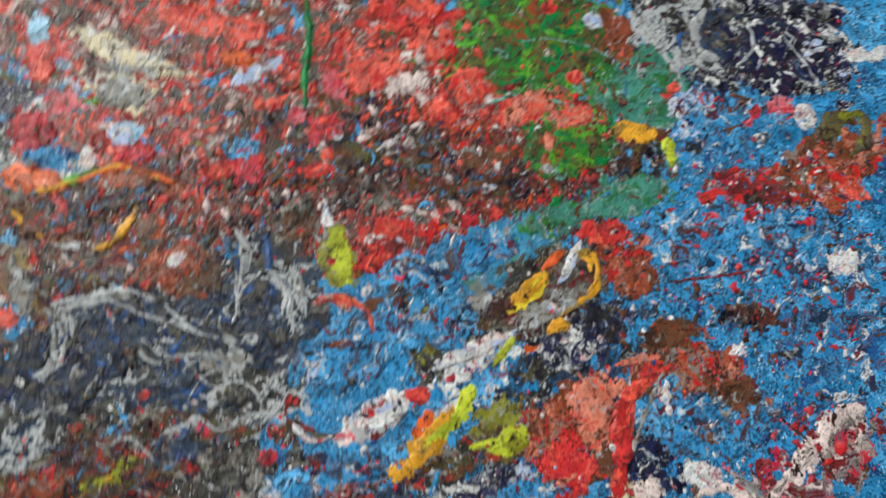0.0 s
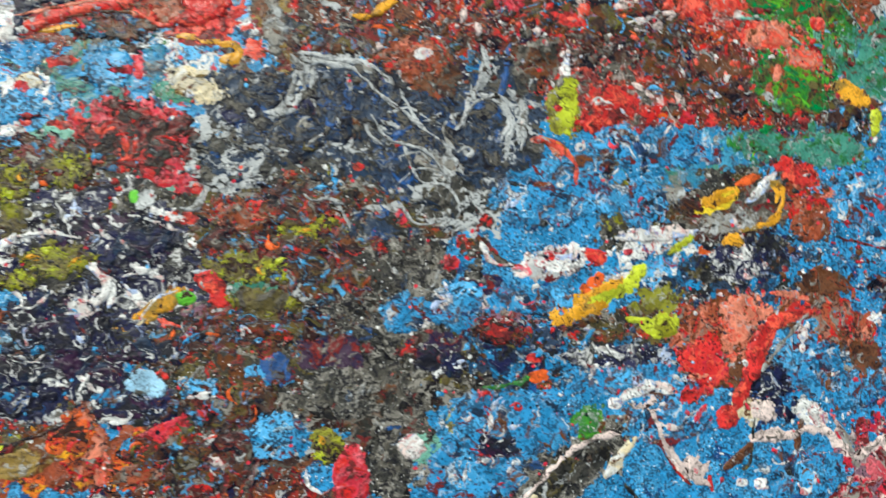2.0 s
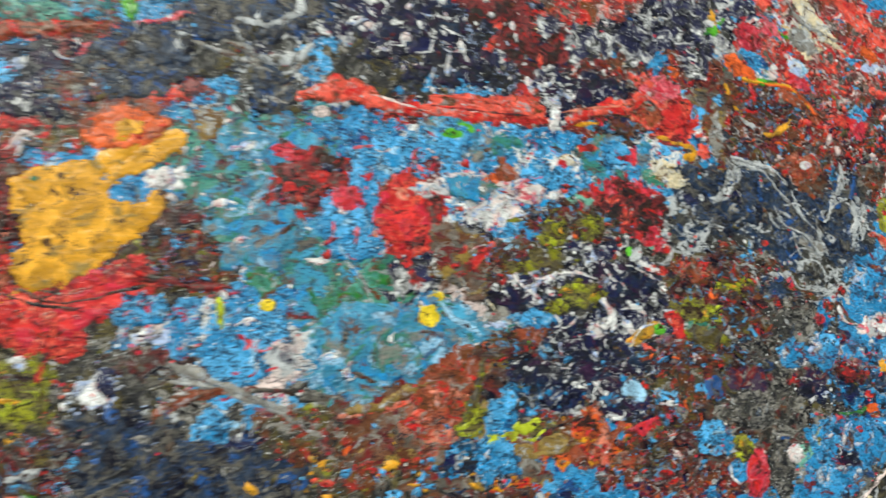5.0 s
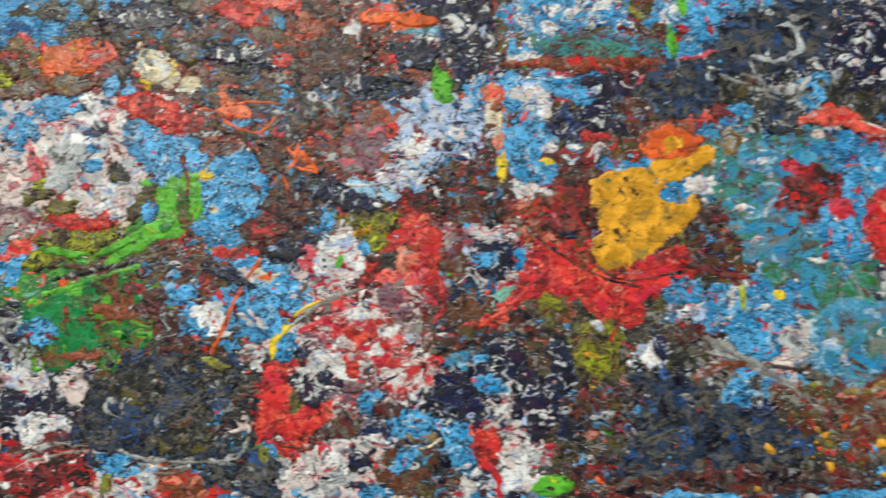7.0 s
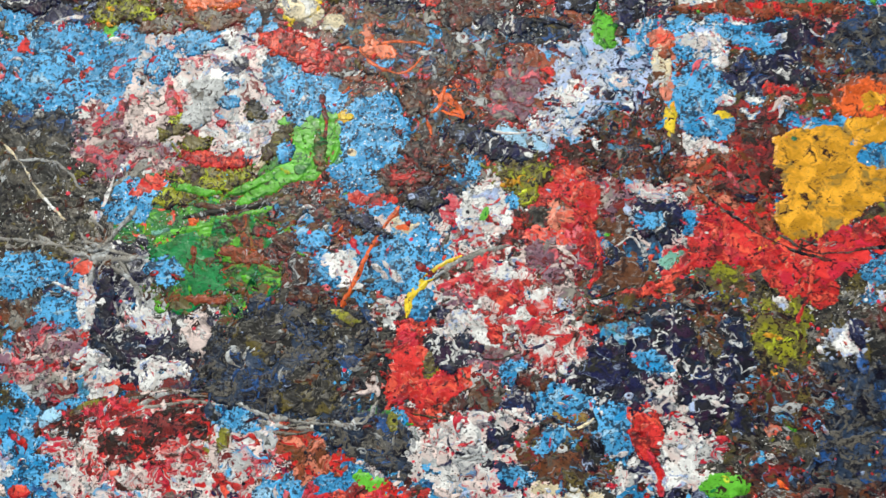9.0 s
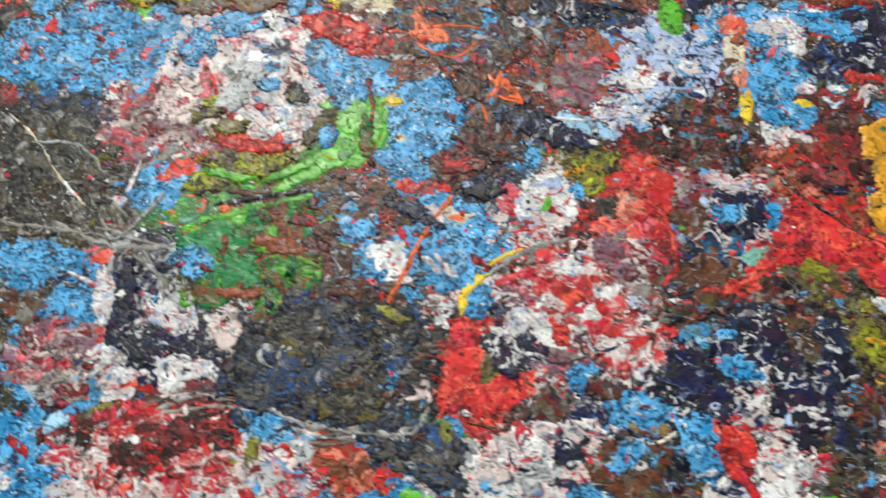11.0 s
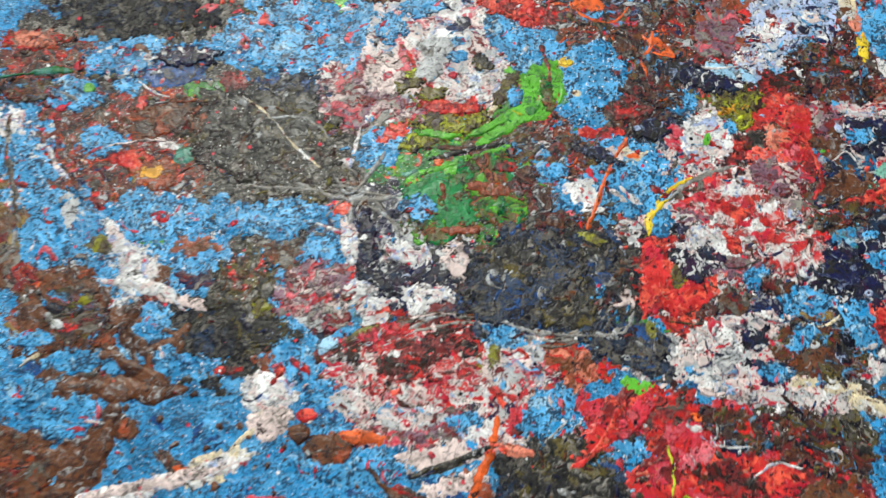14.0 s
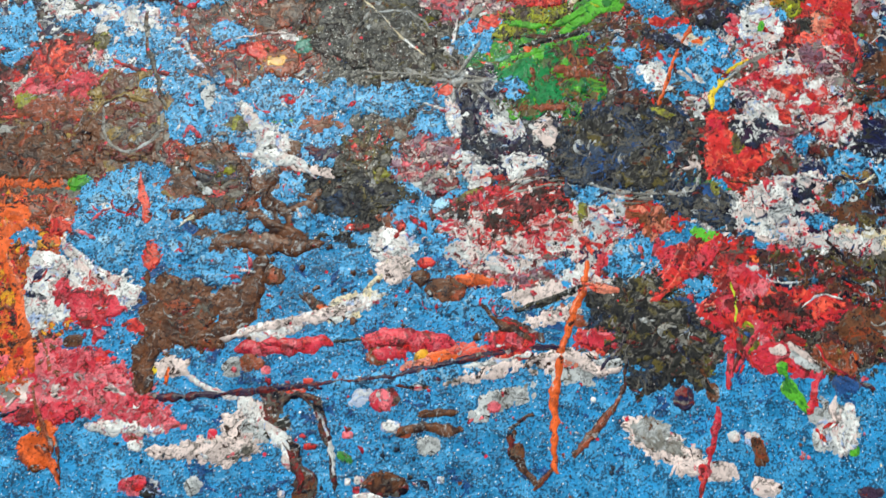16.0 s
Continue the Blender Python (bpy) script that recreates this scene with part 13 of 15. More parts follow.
pool("m_swirl", 2301, 0.5, (-1.0880, 0.2490, 0.0282, 0.0112, 0.40))
drip("grey", 0.0051, 2302, -1.0950, 0.2260, -1.0840, 0.1910, -1.0590, 0.1820, -1.0350, 0.2030, -1.0340, 0.2270)
drip("ochre", 0.0051, 2303, -1.1090, 0.2000, -1.0980, 0.2260, -1.0800, 0.2400, -1.0530, 0.2370)
pool("leaf", 2304, 0.3, (-1.1030, 0.1470, 0.0112, 0.0071, 0.18))
pool("m_rust", 2305, 0.6, (-1.1210, 0.1140, 0.0281, 0.0150, -0.07))
pool("red", 2306, 0.5, (-1.1100, 0.1000, 0.0122, 0.0104, 0.17))
pool("white", 2307, 0.6, (-1.1080, 0.0340, 0.0282, 0.0314, 0.48), (-1.1150, 0.0060, 0.0160, 0.0216, 0.06))
pool("w_redw", 2308, 0.6, (-1.0600, 0.0500, 0.0170, 0.0110, -0.06))
drip("white", 0.0051, 2309, -1.1070, 0.0890, -1.0910, 0.0690, -1.0850, 0.0530)
drip("white", 0.0046, 2310, -1.1000, 0.0840, -1.0740, 0.0650, -1.0450, 0.0460)
pool("crimson", 2311, 0.5, (-1.0630, 0.0280, 0.0281, 0.0150, -0.07), (-1.0950, 0.0380, 0.0091, 0.0153, 0.11), (-1.0540, 0.0120, 0.0061, 0.0133, 0.17))
pool("rose", 2312, 0.6, (-1.0590, -0.0510, 0.0469, 0.0240, 0.19), (-1.0090, -0.0610, 0.0289, 0.0132, -0.24))
pool("crimson", 2313, 0.6, (-1.0800, -0.0740, 0.0408, 0.0095, 0.20), (-1.0590, -0.0250, 0.0262, 0.0122, 0.11), (-1.0020, -0.0580, 0.0216, 0.0091, -0.23))
pool("m_fire", 2314, 0.6, (-1.1440, 0.0300, 0.0160, 0.0444, 0.06), (-1.1220, -0.0110, 0.0125, 0.0225, 0.50))
drip("orange", 0.0111, 2315, -1.1570, 0.0670, -1.1370, 0.0300, -1.1220, -0.0000, -1.1040, -0.0410)
pool("orange", 2316, 0.5, (-1.0870, -0.1080, 0.0161, 0.0143, 0.12), (-1.0820, -0.0900, 0.0081, 0.0102, 0.12))
drip("orange", 0.0050, 2317, -1.0840, -0.1050, -1.0700, -0.1190, -1.0580, -0.1370)
drip("rust", 0.0067, 2318, -1.1020, -0.0510, -1.0890, -0.0800, -1.0700, -0.1090)
drip("coral", 0.0096, 2319, -1.0440, 0.1630, -1.0360, 0.1380, -1.0290, 0.1120)
pool("coral", 2320, 0.5, (-1.0170, 0.0800, 0.0081, 0.0122, 0.12))
pool("w_bark", 2321, 0.45, (-0.9760, 0.0270, 0.0292, 0.0245, 0.10), (-0.9940, 0.0520, 0.0130, 0.0122, 0.08), (-0.9530, 0.0080, 0.0181, 0.0081, 0.11))
drip("brown", 0.0232, 2322, -0.9090, 0.0950, -0.9180, 0.0550, -0.9400, 0.0230, -0.9640, 0.0070)
drip("brown", 0.0172, 2323, -1.0060, 0.0070, -1.0040, -0.0190, -1.0000, -0.0500)
drip("brown", 0.0141, 2324, -0.9860, 0.0970, -0.9380, 0.1030, -0.8940, 0.1050, -0.8540, 0.1120)
drip("brown", 0.0116, 2325, -0.9330, 0.1380, -0.9080, 0.1230, -0.8730, 0.1160)
drip("brown", 0.0091, 2326, -0.9110, 0.1750, -0.9180, 0.1510, -0.8970, 0.1240)
pool("w_bark", 2327, 0.5, (-0.9760, 0.1790, 0.0273, 0.0233, 0.15), (-0.9550, 0.1410, 0.0322, 0.0202, 0.12))
pool("m_swirl", 2328, 0.4, (-0.9560, 0.1610, 0.0171, 0.0151, 0.12))
pool("w_blue", 2329, 0.5, (-0.9160, 0.1250, 0.0161, 0.0100, 0.12), (-0.8790, 0.1350, 0.0100, 0.0112, 0.10))
pool("w_bark", 2330, 0.3, (-0.8980, 0.0750, 0.0071, 0.0081, 0.14))
drip("crimson", 0.0142, 2331, -0.9230, 0.0030, -0.8790, 0.0100, -0.8310, 0.0160)
drip("crimson", 0.0121, 2332, -0.8050, 0.0220, -0.7740, 0.0250, -0.7210, 0.0320)
pool("crimson", 2333, 0.5, (-0.7780, 0.0140, 0.0151, 0.0071, 0.13), (-0.6660, 0.0370, 0.0230, 0.0090, 0.04))
pool("crimson", 2334, 0.5, (-0.5840, 0.0490, 0.0190, 0.0080, 0.05))
drip("blush", 0.0077, 2335, -0.9380, 0.0090, -0.8920, 0.0250, -0.8510, 0.0410, -0.8100, 0.0560)
pool("white", 2336, 0.6, (-0.8150, 0.0560, 0.0233, 0.0067, 0.44))
pool("white", 2337, 0.5, (-0.7910, 0.1190, 0.0170, 0.0166, 0.49))
pool("w_bark", 2338, 0.35, (-0.7320, 0.0790, 0.0190, 0.0130, 0.00))
pool("orange", 2339, 0.5, (-0.7140, 0.0900, 0.0110, 0.0041, -0.09))
drip("salmon", 0.0056, 2340, -0.6040, 0.1010, -0.5870, 0.0980, -0.5680, 0.0990)
drip("orange", 0.0070, 2341, -0.6030, 0.0960, -0.6160, 0.0460, -0.6200, 0.0030, -0.6190, -0.0480, -0.6140, -0.0770)
drip("rust", 0.0056, 2342, -0.5600, -0.0010, -0.5790, -0.0330, -0.6000, -0.0610)
drip("coal", 0.0041, 2343, -0.6630, 0.0670, -0.6350, 0.0810, -0.6030, 0.0980)
drip("brown", 0.0076, 2344, -0.6980, 0.0690, -0.6810, 0.0540, -0.6470, 0.0420)
pool("black", 2345, 0.7, (-0.5310, 0.0600, 0.0474, 0.0260, 0.13), (-0.5530, 0.0740, 0.0262, 0.0160, 0.11), (-0.4990, 0.0530, 0.0212, 0.0180, 0.14))
drip("black", 0.0060, 2346, -0.5090, 0.0360, -0.4880, 0.0230, -0.4740, 0.0090)
drip("blush", 0.0076, 2347, -0.6510, 0.0200, -0.6140, 0.0300, -0.5820, 0.0180, -0.5610, 0.0250)
drip("plum", 0.0041, 2348, -0.5820, 0.0200, -0.5670, 0.0400, -0.5600, 0.0520)
pool("w_blue", 2349, 0.5, (-0.7690, -0.0090, 0.0786, 0.0071, 0.20))
drip("plum", 0.0051, 2350, -0.9850, -0.0510, -0.9240, -0.0390, -0.8420, -0.0220, -0.7700, -0.0060, -0.6930, 0.0210)
pool("grey", 2351, 0.6, (-0.5290, -0.0330, 0.0206, 0.0126, -0.24), (-0.5110, -0.0410, 0.0121, 0.0067, -0.43))
pool("blush", 2352, 0.6, (-0.4800, -0.0570, 0.0233, 0.0071, -0.17))
pool("white", 2353, 0.6, (-0.3620, -0.0120, 0.0191, 0.0160, 0.10))
pool("white", 2354, 0.3, (-0.4550, -0.0260, 0.0050, 0.0050, 0.00))
drip("leaf", 0.0065, 2355, -0.4140, 0.0420, -0.4010, 0.0220, -0.3880, 0.0060)
pool("w_bark", 2356, 0.4, (-0.4320, -0.0350, 0.0058, 0.0121, 0.54))
drip("brown", 0.0081, 2357, -0.7630, -0.0600, -0.7430, -0.0490, -0.7070, -0.0490)
drip("brown", 0.0050, 2358, -0.7450, -0.0390, -0.7240, -0.0350, -0.7090, -0.0320)
pool("w_bark", 2359, 0.4, (-0.7680, -0.1020, 0.0171, 0.0091, 0.12))
pool("w_bark", 2360, 0.3, (-0.6510, -0.0620, 0.0061, 0.0070, 0.17))
drip("brown", 0.0050, 2361, -0.6510, -0.0620, -0.6420, -0.0780, -0.6310, -0.0890)
drip("maroon", 0.0192, 2362, -0.8620, -0.0750, -0.8490, -0.0940, -0.8450, -0.1200)
drip("white", 0.0100, 2363, -0.9120, -0.0430, -0.8880, -0.0630, -0.8640, -0.0810, -0.8560, -0.1000)
drip("white", 0.0096, 2364, -1.0470, -0.0830, -1.0160, -0.0810, -0.9790, -0.0810)
pool("blush", 2365, 0.6, (-0.9200, -0.0890, 0.0362, 0.0092, 0.11), (-0.9650, -0.0970, 0.0201, 0.0051, 0.10))
drip("umber", 0.0071, 2366, -0.8800, -0.0470, -0.8560, -0.0340, -0.8380, -0.0470, -0.8230, -0.0760)
drip("white", 0.0036, 2367, -0.8320, -0.0520, -0.8210, -0.0760, -0.8140, -0.1000)
pool("rose", 2368, 0.3, (-0.7800, -0.0300, 0.0100, 0.0100, 0.10))
pool("rose", 2369, 0.3, (-0.6760, -0.0240, 0.0061, 0.0051, 0.17))
pool("plum", 2370, 0.3, (-0.5020, 0.0010, 0.0081, 0.0080, 0.12))
drip("crimson", 0.0050, 2371, -0.4700, -0.0010, -0.4750, -0.0370, -0.4830, -0.0800)
pool("crimson", 2372, 0.3, (-0.4810, -0.0590, 0.0071, 0.0071, 0.14))
drip("crimson", 0.0045, 2373, -0.3750, 0.0430, -0.3830, 0.0190, -0.3880, 0.0010)
drip("maroon", 0.0071, 2374, -0.4580, 0.0790, -0.4520, 0.0560, -0.4580, 0.0320)
pool("rust", 2375, 0.5, (-0.3620, 0.0550, 0.0220, 0.0132, -0.05))
drip("crimson", 0.0065, 2376, -0.3800, 0.0670, -0.3670, 0.0470, -0.3520, 0.0430)
pool("w_bark", 2377, 0.6, (-0.3350, 0.0880, 0.0292, 0.0160, 0.10))
pool("white", 2378, 0.4, (-0.7690, -0.0520, 0.0071, 0.0050, 0.14))
pool("white", 2379, 0.5, (-0.9970, -0.0950, 0.0070, 0.0051, 0.00))
pool("crimson", 2380, 0.5, (-0.9900, -0.1270, 0.0091, 0.0061, 0.11))
pool("ink", 2381, 0.4, (-0.9760, -0.1330, 0.0081, 0.0051, 0.12))
spatter(-0.7100, -0.0680, 0.3089, 0.0301, 0.11, 60, "white", 0.00100, 2382)
spatter(-0.7610, -0.0740, 0.3602, 0.0342, 0.11, 90, "pore", 0.00200, 2383)
pool("m_red", 2384, 0.8, (0.6010, 0.7920, 0.1012, 0.0301, -0.32))
pool("coral", 2385, 0.6, (0.6480, 0.7870, 0.0244, 0.0130, -0.61), (0.6280, 0.8010, 0.0187, 0.0085, -0.27))
pool("coral", 2386, 0.4, (0.6850, 0.7660, 0.0146, 0.0104, -0.28))
pool("orange", 2387, 0.5, (0.6660, 0.7480, 0.0152, 0.0063, -0.40))
pool("cream", 2388, 0.6, (0.5700, 0.7940, 0.0262, 0.0106, -0.70), (0.5940, 0.7680, 0.0316, 0.0108, -0.61))
drip("grey", 0.0046, 2389, 0.5460, 0.7940, 0.5710, 0.7700, 0.6040, 0.7570, 0.6270, 0.7540)
pool("grey", 2390, 0.6, (0.5710, 0.7470, 0.0177, 0.0126, -0.29))
pool("coral", 2391, 0.6, (0.5200, 0.7980, 0.0136, 0.0238, -0.30))
pool("ice", 2392, 0.6, (0.5260, 0.8170, 0.0095, 0.0155, -0.32))
pool("crimson", 2393, 0.6, (0.4980, 0.7370, 0.0168, 0.0136, -0.30), (0.5650, 0.6970, 0.0171, 0.0073, -0.36))
pool("lav", 2394, 0.5, (0.5610, 0.7130, 0.0104, 0.0095, -0.29))
pool("blue", 2395, 0.6, (0.5030, 0.7160, 0.0171, 0.0063, -0.36))
pool("orange", 2396, 0.5, (0.4880, 0.7000, 0.0233, 0.0081, -0.54), (0.5010, 0.6870, 0.0063, 0.0032, -0.32))
pool("leaf", 2397, 0.3, (0.5220, 0.6900, 0.0170, 0.0040, -0.06))
drip("rust", 0.0074, 2398, 0.5420, 0.6900, 0.5630, 0.6830, 0.5810, 0.6690, 0.5960, 0.6580)
drip("emerald", 0.0051, 2399, 0.7380, 0.7790, 0.7320, 0.7490, 0.7160, 0.7170, 0.7070, 0.6880)
pool("emerald", 2400, 0.4, (0.6960, 0.6790, 0.0073, 0.0041, 0.28))
pool("coral", 2401, 0.6, (0.7730, 0.7000, 0.0156, 0.0150, -0.69))
pool("coral", 2402, 0.6, (0.8330, 0.7020, 0.0126, 0.0126, -0.32), (0.8270, 0.7400, 0.0202, 0.0098, -0.35))
pool("red", 2403, 0.6, (0.8190, 0.7260, 0.0149, 0.0117, -0.34), (0.8160, 0.6430, 0.0136, 0.0076, -0.30))
pool("coral", 2404, 0.6, (0.8490, 0.6610, 0.0157, 0.0094, -0.46), (0.8830, 0.6280, 0.0199, 0.0098, -0.31))
pool("crimson", 2405, 0.6, (0.7110, 0.6590, 0.0177, 0.0142, -0.75))
pool("salmon", 2406, 0.6, (0.9200, 0.6070, 0.0114, 0.0085, -0.27), (0.8990, 0.6280, 0.0104, 0.0073, -0.29))
pool("w_green", 2407, 0.6, (0.9230, 0.6860, 0.0662, 0.0341, -0.50), (0.8780, 0.6680, 0.0348, 0.0206, -0.32))
pool("teal", 2408, 0.6, (1.0080, 0.6240, 0.0151, 0.0257, -0.13), (0.9750, 0.6130, 0.0212, 0.0152, -0.34))
pool("w_green", 2409, 0.6, (0.9030, 0.5780, 0.0375, 0.0216, -0.16))
pool("salmon", 2410, 0.3, (0.8900, 0.5930, 0.0054, 0.0095, -0.38))
pool("silver", 2411, 0.5, (0.8800, 0.5710, 0.0067, 0.0054, -0.46))
pool("lav", 2412, 0.2, (0.9700, 0.6820, 0.0095, 0.0085, -0.32))
pool("rust", 2413, 0.6, (0.9940, 0.6680, 0.0091, 0.0133, -0.11))
drip("mint", 0.0032, 2414, 0.9010, 0.6850, 0.9310, 0.6770, 0.9570, 0.6610, 0.9720, 0.6450)
drip("mint", 0.0032, 2415, 0.8570, 0.6420, 0.8870, 0.6380, 0.9170, 0.6190)
pool("red", 2416, 0.3, (0.9370, 0.7060, 0.0082, 0.0076, -0.24))
pool("coral", 2417, 0.3, (0.9350, 0.6390, 0.0076, 0.0063, -0.40))
pool("w_slate", 2418, 0.7, (1.0850, 0.6270, 0.0532, 0.0280, -0.49))
pool("w_navy", 2419, 0.7, (1.1260, 0.6020, 0.0488, 0.0361, -0.49))
drip("silver", 0.0097, 2420, 1.0130, 0.6730, 1.0170, 0.6380, 1.0260, 0.6130)
drip("silver", 0.0141, 2421, 1.0760, 0.6590, 1.0540, 0.6430, 1.0500, 0.6270, 1.0660, 0.6110)
drip("silver", 0.0059, 2422, 1.1070, 0.6370, 1.1010, 0.6100, 1.0780, 0.6010)
drip("silver", 0.0049, 2423, 1.1340, 0.6170, 1.1420, 0.5850, 1.1480, 0.5600)
pool("m_lav", 2424, 0.7, (1.0260, 0.5820, 0.0192, 0.0151, 0.16))
pool("w_sea", 2425, 0.6, (1.0580, 0.5570, 0.0424, 0.0255, -0.34), (1.0710, 0.4390, 0.0310, 0.0304, -0.36), (0.9880, 0.4690, 0.0310, 0.0295, -0.36))
pool("amber", 2426, 0.5, (0.9660, 0.5730, 0.0188, 0.0081, -0.44))
pool("w_earth", 2427, 0.8, (0.9600, 0.5530, 0.0202, 0.0162, -0.35))
pool("lime", 2428, 0.4, (0.9890, 0.5480, 0.0041, 0.0117, -0.24))
pool("coral", 2429, 0.5, (1.0150, 0.6010, 0.0063, 0.0054, -0.32))
drip("olive", 0.0115, 2430, 1.1260, 0.5140, 1.1470, 0.5270, 1.1690, 0.5220, 1.1670, 0.5000, 1.1440, 0.4910)
drip("coral", 0.0092, 2431, 1.1210, 0.4910, 1.1270, 0.4750, 1.1460, 0.4480)
pool("white", 2432, 0.4, (1.1220, 0.5370, 0.0085, 0.0112, -0.36))
pool("white", 2433, 0.5, (1.0960, 0.4070, 0.0139, 0.0114, -0.53))
pool("w_bark", 2434, 0.7, (0.9550, 0.3390, 0.0215, 0.0143, -0.38))
drip("blush", 0.0137, 2435, 0.9650, 0.2620, 1.0020, 0.2760, 1.0550, 0.2920)
pool("white", 2436, 0.5, (0.9020, 0.2920, 0.0161, 0.0092, -0.52))
spatter(1.0300, 0.4380, 0.1044, 0.0729, -0.35, 120, "crimson", 0.00224, 2437)
spatter(1.0010, 0.2860, 0.0602, 0.0358, -0.37, 60, "crimson", 0.00316, 2438)
spatter(1.0560, 0.4920, 0.0955, 0.0752, -0.34, 80, "sky", 0.00200, 2439)
spatter(0.7670, 0.7050, 0.1720, 0.0446, -0.33, 120, "coral", 0.00316, 2440)
pool("w_earth", 2441, 0.9, (0.7650, 0.6290, 0.0424, 0.0193, -0.34))
pool("w_earth", 2442, 0.9, (0.8110, 0.5790, 0.0528, 0.0108, -0.33))
pool("w_earth", 2443, 0.9, (0.6490, 0.6470, 0.0402, 0.0095, -0.33))
drip("amber", 0.0049, 2444, 0.4650, 0.6810, 0.4720, 0.6690, 0.4830, 0.6530)
drip("amber", 0.0049, 2445, 0.5140, 0.6320, 0.5290, 0.6310, 0.5510, 0.6450)
pool("w_earth", 2446, 0.8, (0.5270, 0.6690, 0.0602, 0.0210, 0.08))
pool("w_navy", 2447, 0.7, (0.2960, 0.6500, 0.0493, 0.0180, 0.10), (0.2660, 0.6310, 0.0171, 0.0160, 0.12))
pool("tblue", 2448, 0.6, (0.1730, 0.5820, 0.0522, 0.0170, 0.08), (0.1500, 0.5960, 0.0190, 0.0090, 0.05))
pool("w_blue", 2449, 0.6, (0.2550, 0.5540, 0.0330, 0.0140, 0.03), (0.3320, 0.5850, 0.0170, 0.0150, 0.06))
drip("coral", 0.0135, 2450, 0.1340, 0.6180, 0.1720, 0.6200, 0.2120, 0.6180, 0.2530, 0.6220)
drip("blush", 0.0021, 2451, 0.1380, 0.6170, 0.1760, 0.6170, 0.2120, 0.6170, 0.2450, 0.6230)
drip("coral", 0.0130, 2452, 0.2750, 0.6170, 0.3090, 0.6280, 0.3450, 0.6390, 0.3680, 0.6510)
drip("red", 0.0110, 2453, 0.3820, 0.6220, 0.4060, 0.6290, 0.4160, 0.6440, 0.3960, 0.6520)
pool("m_rust", 2454, 0.5, (0.3680, 0.6330, 0.0221, 0.0132, -0.09))
drip("coral", 0.0040, 2455, 0.3500, 0.6290, 0.3730, 0.6190, 0.3920, 0.6320)
pool("w_red", 2456, 0.6, (0.4060, 0.6410, 0.0170, 0.0150, 0.06))
pool("rose", 2457, 0.5, (0.3960, 0.6590, 0.0100, 0.0060, 0.10))
pool("white", 2458, 0.6, (0.2640, 0.6200, 0.0060, 0.0210, 0.00), (0.2590, 0.6330, 0.0091, 0.0051, 0.11))
pool("leaf", 2459, 0.4, (0.1690, 0.5930, 0.0120, 0.0060, -0.08))
pool("rust", 2460, 0.5, (0.2140, 0.5540, 0.0117, 0.0095, -0.35))
drip("rust", 0.0050, 2461, 0.2050, 0.5710, 0.2110, 0.5600, 0.2220, 0.5500)
pool("w_pink", 2462, 0.6, (0.2260, 0.5390, 0.0330, 0.0110, 0.03))
pool("maroon", 2463, 0.6, (0.1450, 0.5230, 0.0090, 0.0250, 0.00))
pool("w_earth", 2464, 0.8, (0.2850, 0.5140, 0.0480, 0.0170, 0.04))
pool("w_moss", 2465, 0.8, (0.2680, 0.5010, 0.0210, 0.0160, 0.00), (0.3060, 0.5110, 0.0180, 0.0120, 0.00))
pool("w_navy", 2466, 0.7, (0.3380, 0.4570, 0.0452, 0.0161, -0.09))
pool("w_navy", 2467, 0.7, (0.2990, 0.3990, 0.0355, 0.0190, -0.38), (0.2660, 0.3650, 0.0423, 0.0130, -0.12))
pool("w_moss", 2468, 0.8, (0.2990, 0.4430, 0.0260, 0.0110, 0.00))
drip("white", 0.0060, 2469, 0.2220, 0.4600, 0.2340, 0.4480, 0.2530, 0.4370)
drip("white", 0.0060, 2470, 0.2520, 0.4560, 0.2440, 0.4390, 0.2470, 0.4320)
pool("white", 2471, 0.6, (0.2410, 0.4480, 0.0090, 0.0130, 0.00))
pool("white", 2472, 0.6, (0.3100, 0.4080, 0.0130, 0.0063, -0.39))
drip("white", 0.0030, 2473, 0.3160, 0.4390, 0.3290, 0.4250, 0.3340, 0.4160)
drip("white", 0.0035, 2474, 0.2690, 0.4610, 0.2900, 0.4640, 0.3110, 0.4590)
pool("red", 2475, 0.4, (0.1900, 0.4730, 0.0170, 0.0050, 0.70), (0.1960, 0.4790, 0.0112, 0.0054, 0.46))
drip("white", 0.0030, 2476, 0.1780, 0.4750, 0.1860, 0.4810, 0.1950, 0.4840)
drip("umber", 0.0040, 2477, 0.1640, 0.4500, 0.1730, 0.4600, 0.1840, 0.4670)
pool("tblue", 2478, 0.5, (0.1610, 0.4180, 0.0291, 0.0121, -0.46), (0.1820, 0.4060, 0.0199, 0.0061, -0.31))
pool("ice", 2479, 0.5, (0.1780, 0.4220, 0.0099, 0.0042, -0.79))
pool("yellow", 2480, 0.3, (0.1500, 0.4280, 0.0106, 0.0086, -0.72))
pool("tblue", 2481, 0.5, (0.1490, 0.3860, 0.0110, 0.0170, -0.09))
pool("w_blue", 2482, 0.6, (0.2410, 0.4170, 0.0200, 0.0070, 0.00))
pool("rust", 2483, 0.6, (0.1640, 0.3610, 0.0285, 0.0212, 0.32), (0.1500, 0.3370, 0.0150, 0.0200, -0.07))
pool("w_moss", 2484, 0.6, (0.1800, 0.3270, 0.0184, 0.0202, 1.06))
drip("olive", 0.0080, 2485, 0.1980, 0.3840, 0.1910, 0.3510, 0.1770, 0.3190)
pool("w_blue", 2486, 0.6, (0.2110, 0.3340, 0.0082, 0.0212, -0.24), (0.2160, 0.2960, 0.0130, 0.0080, -0.08))
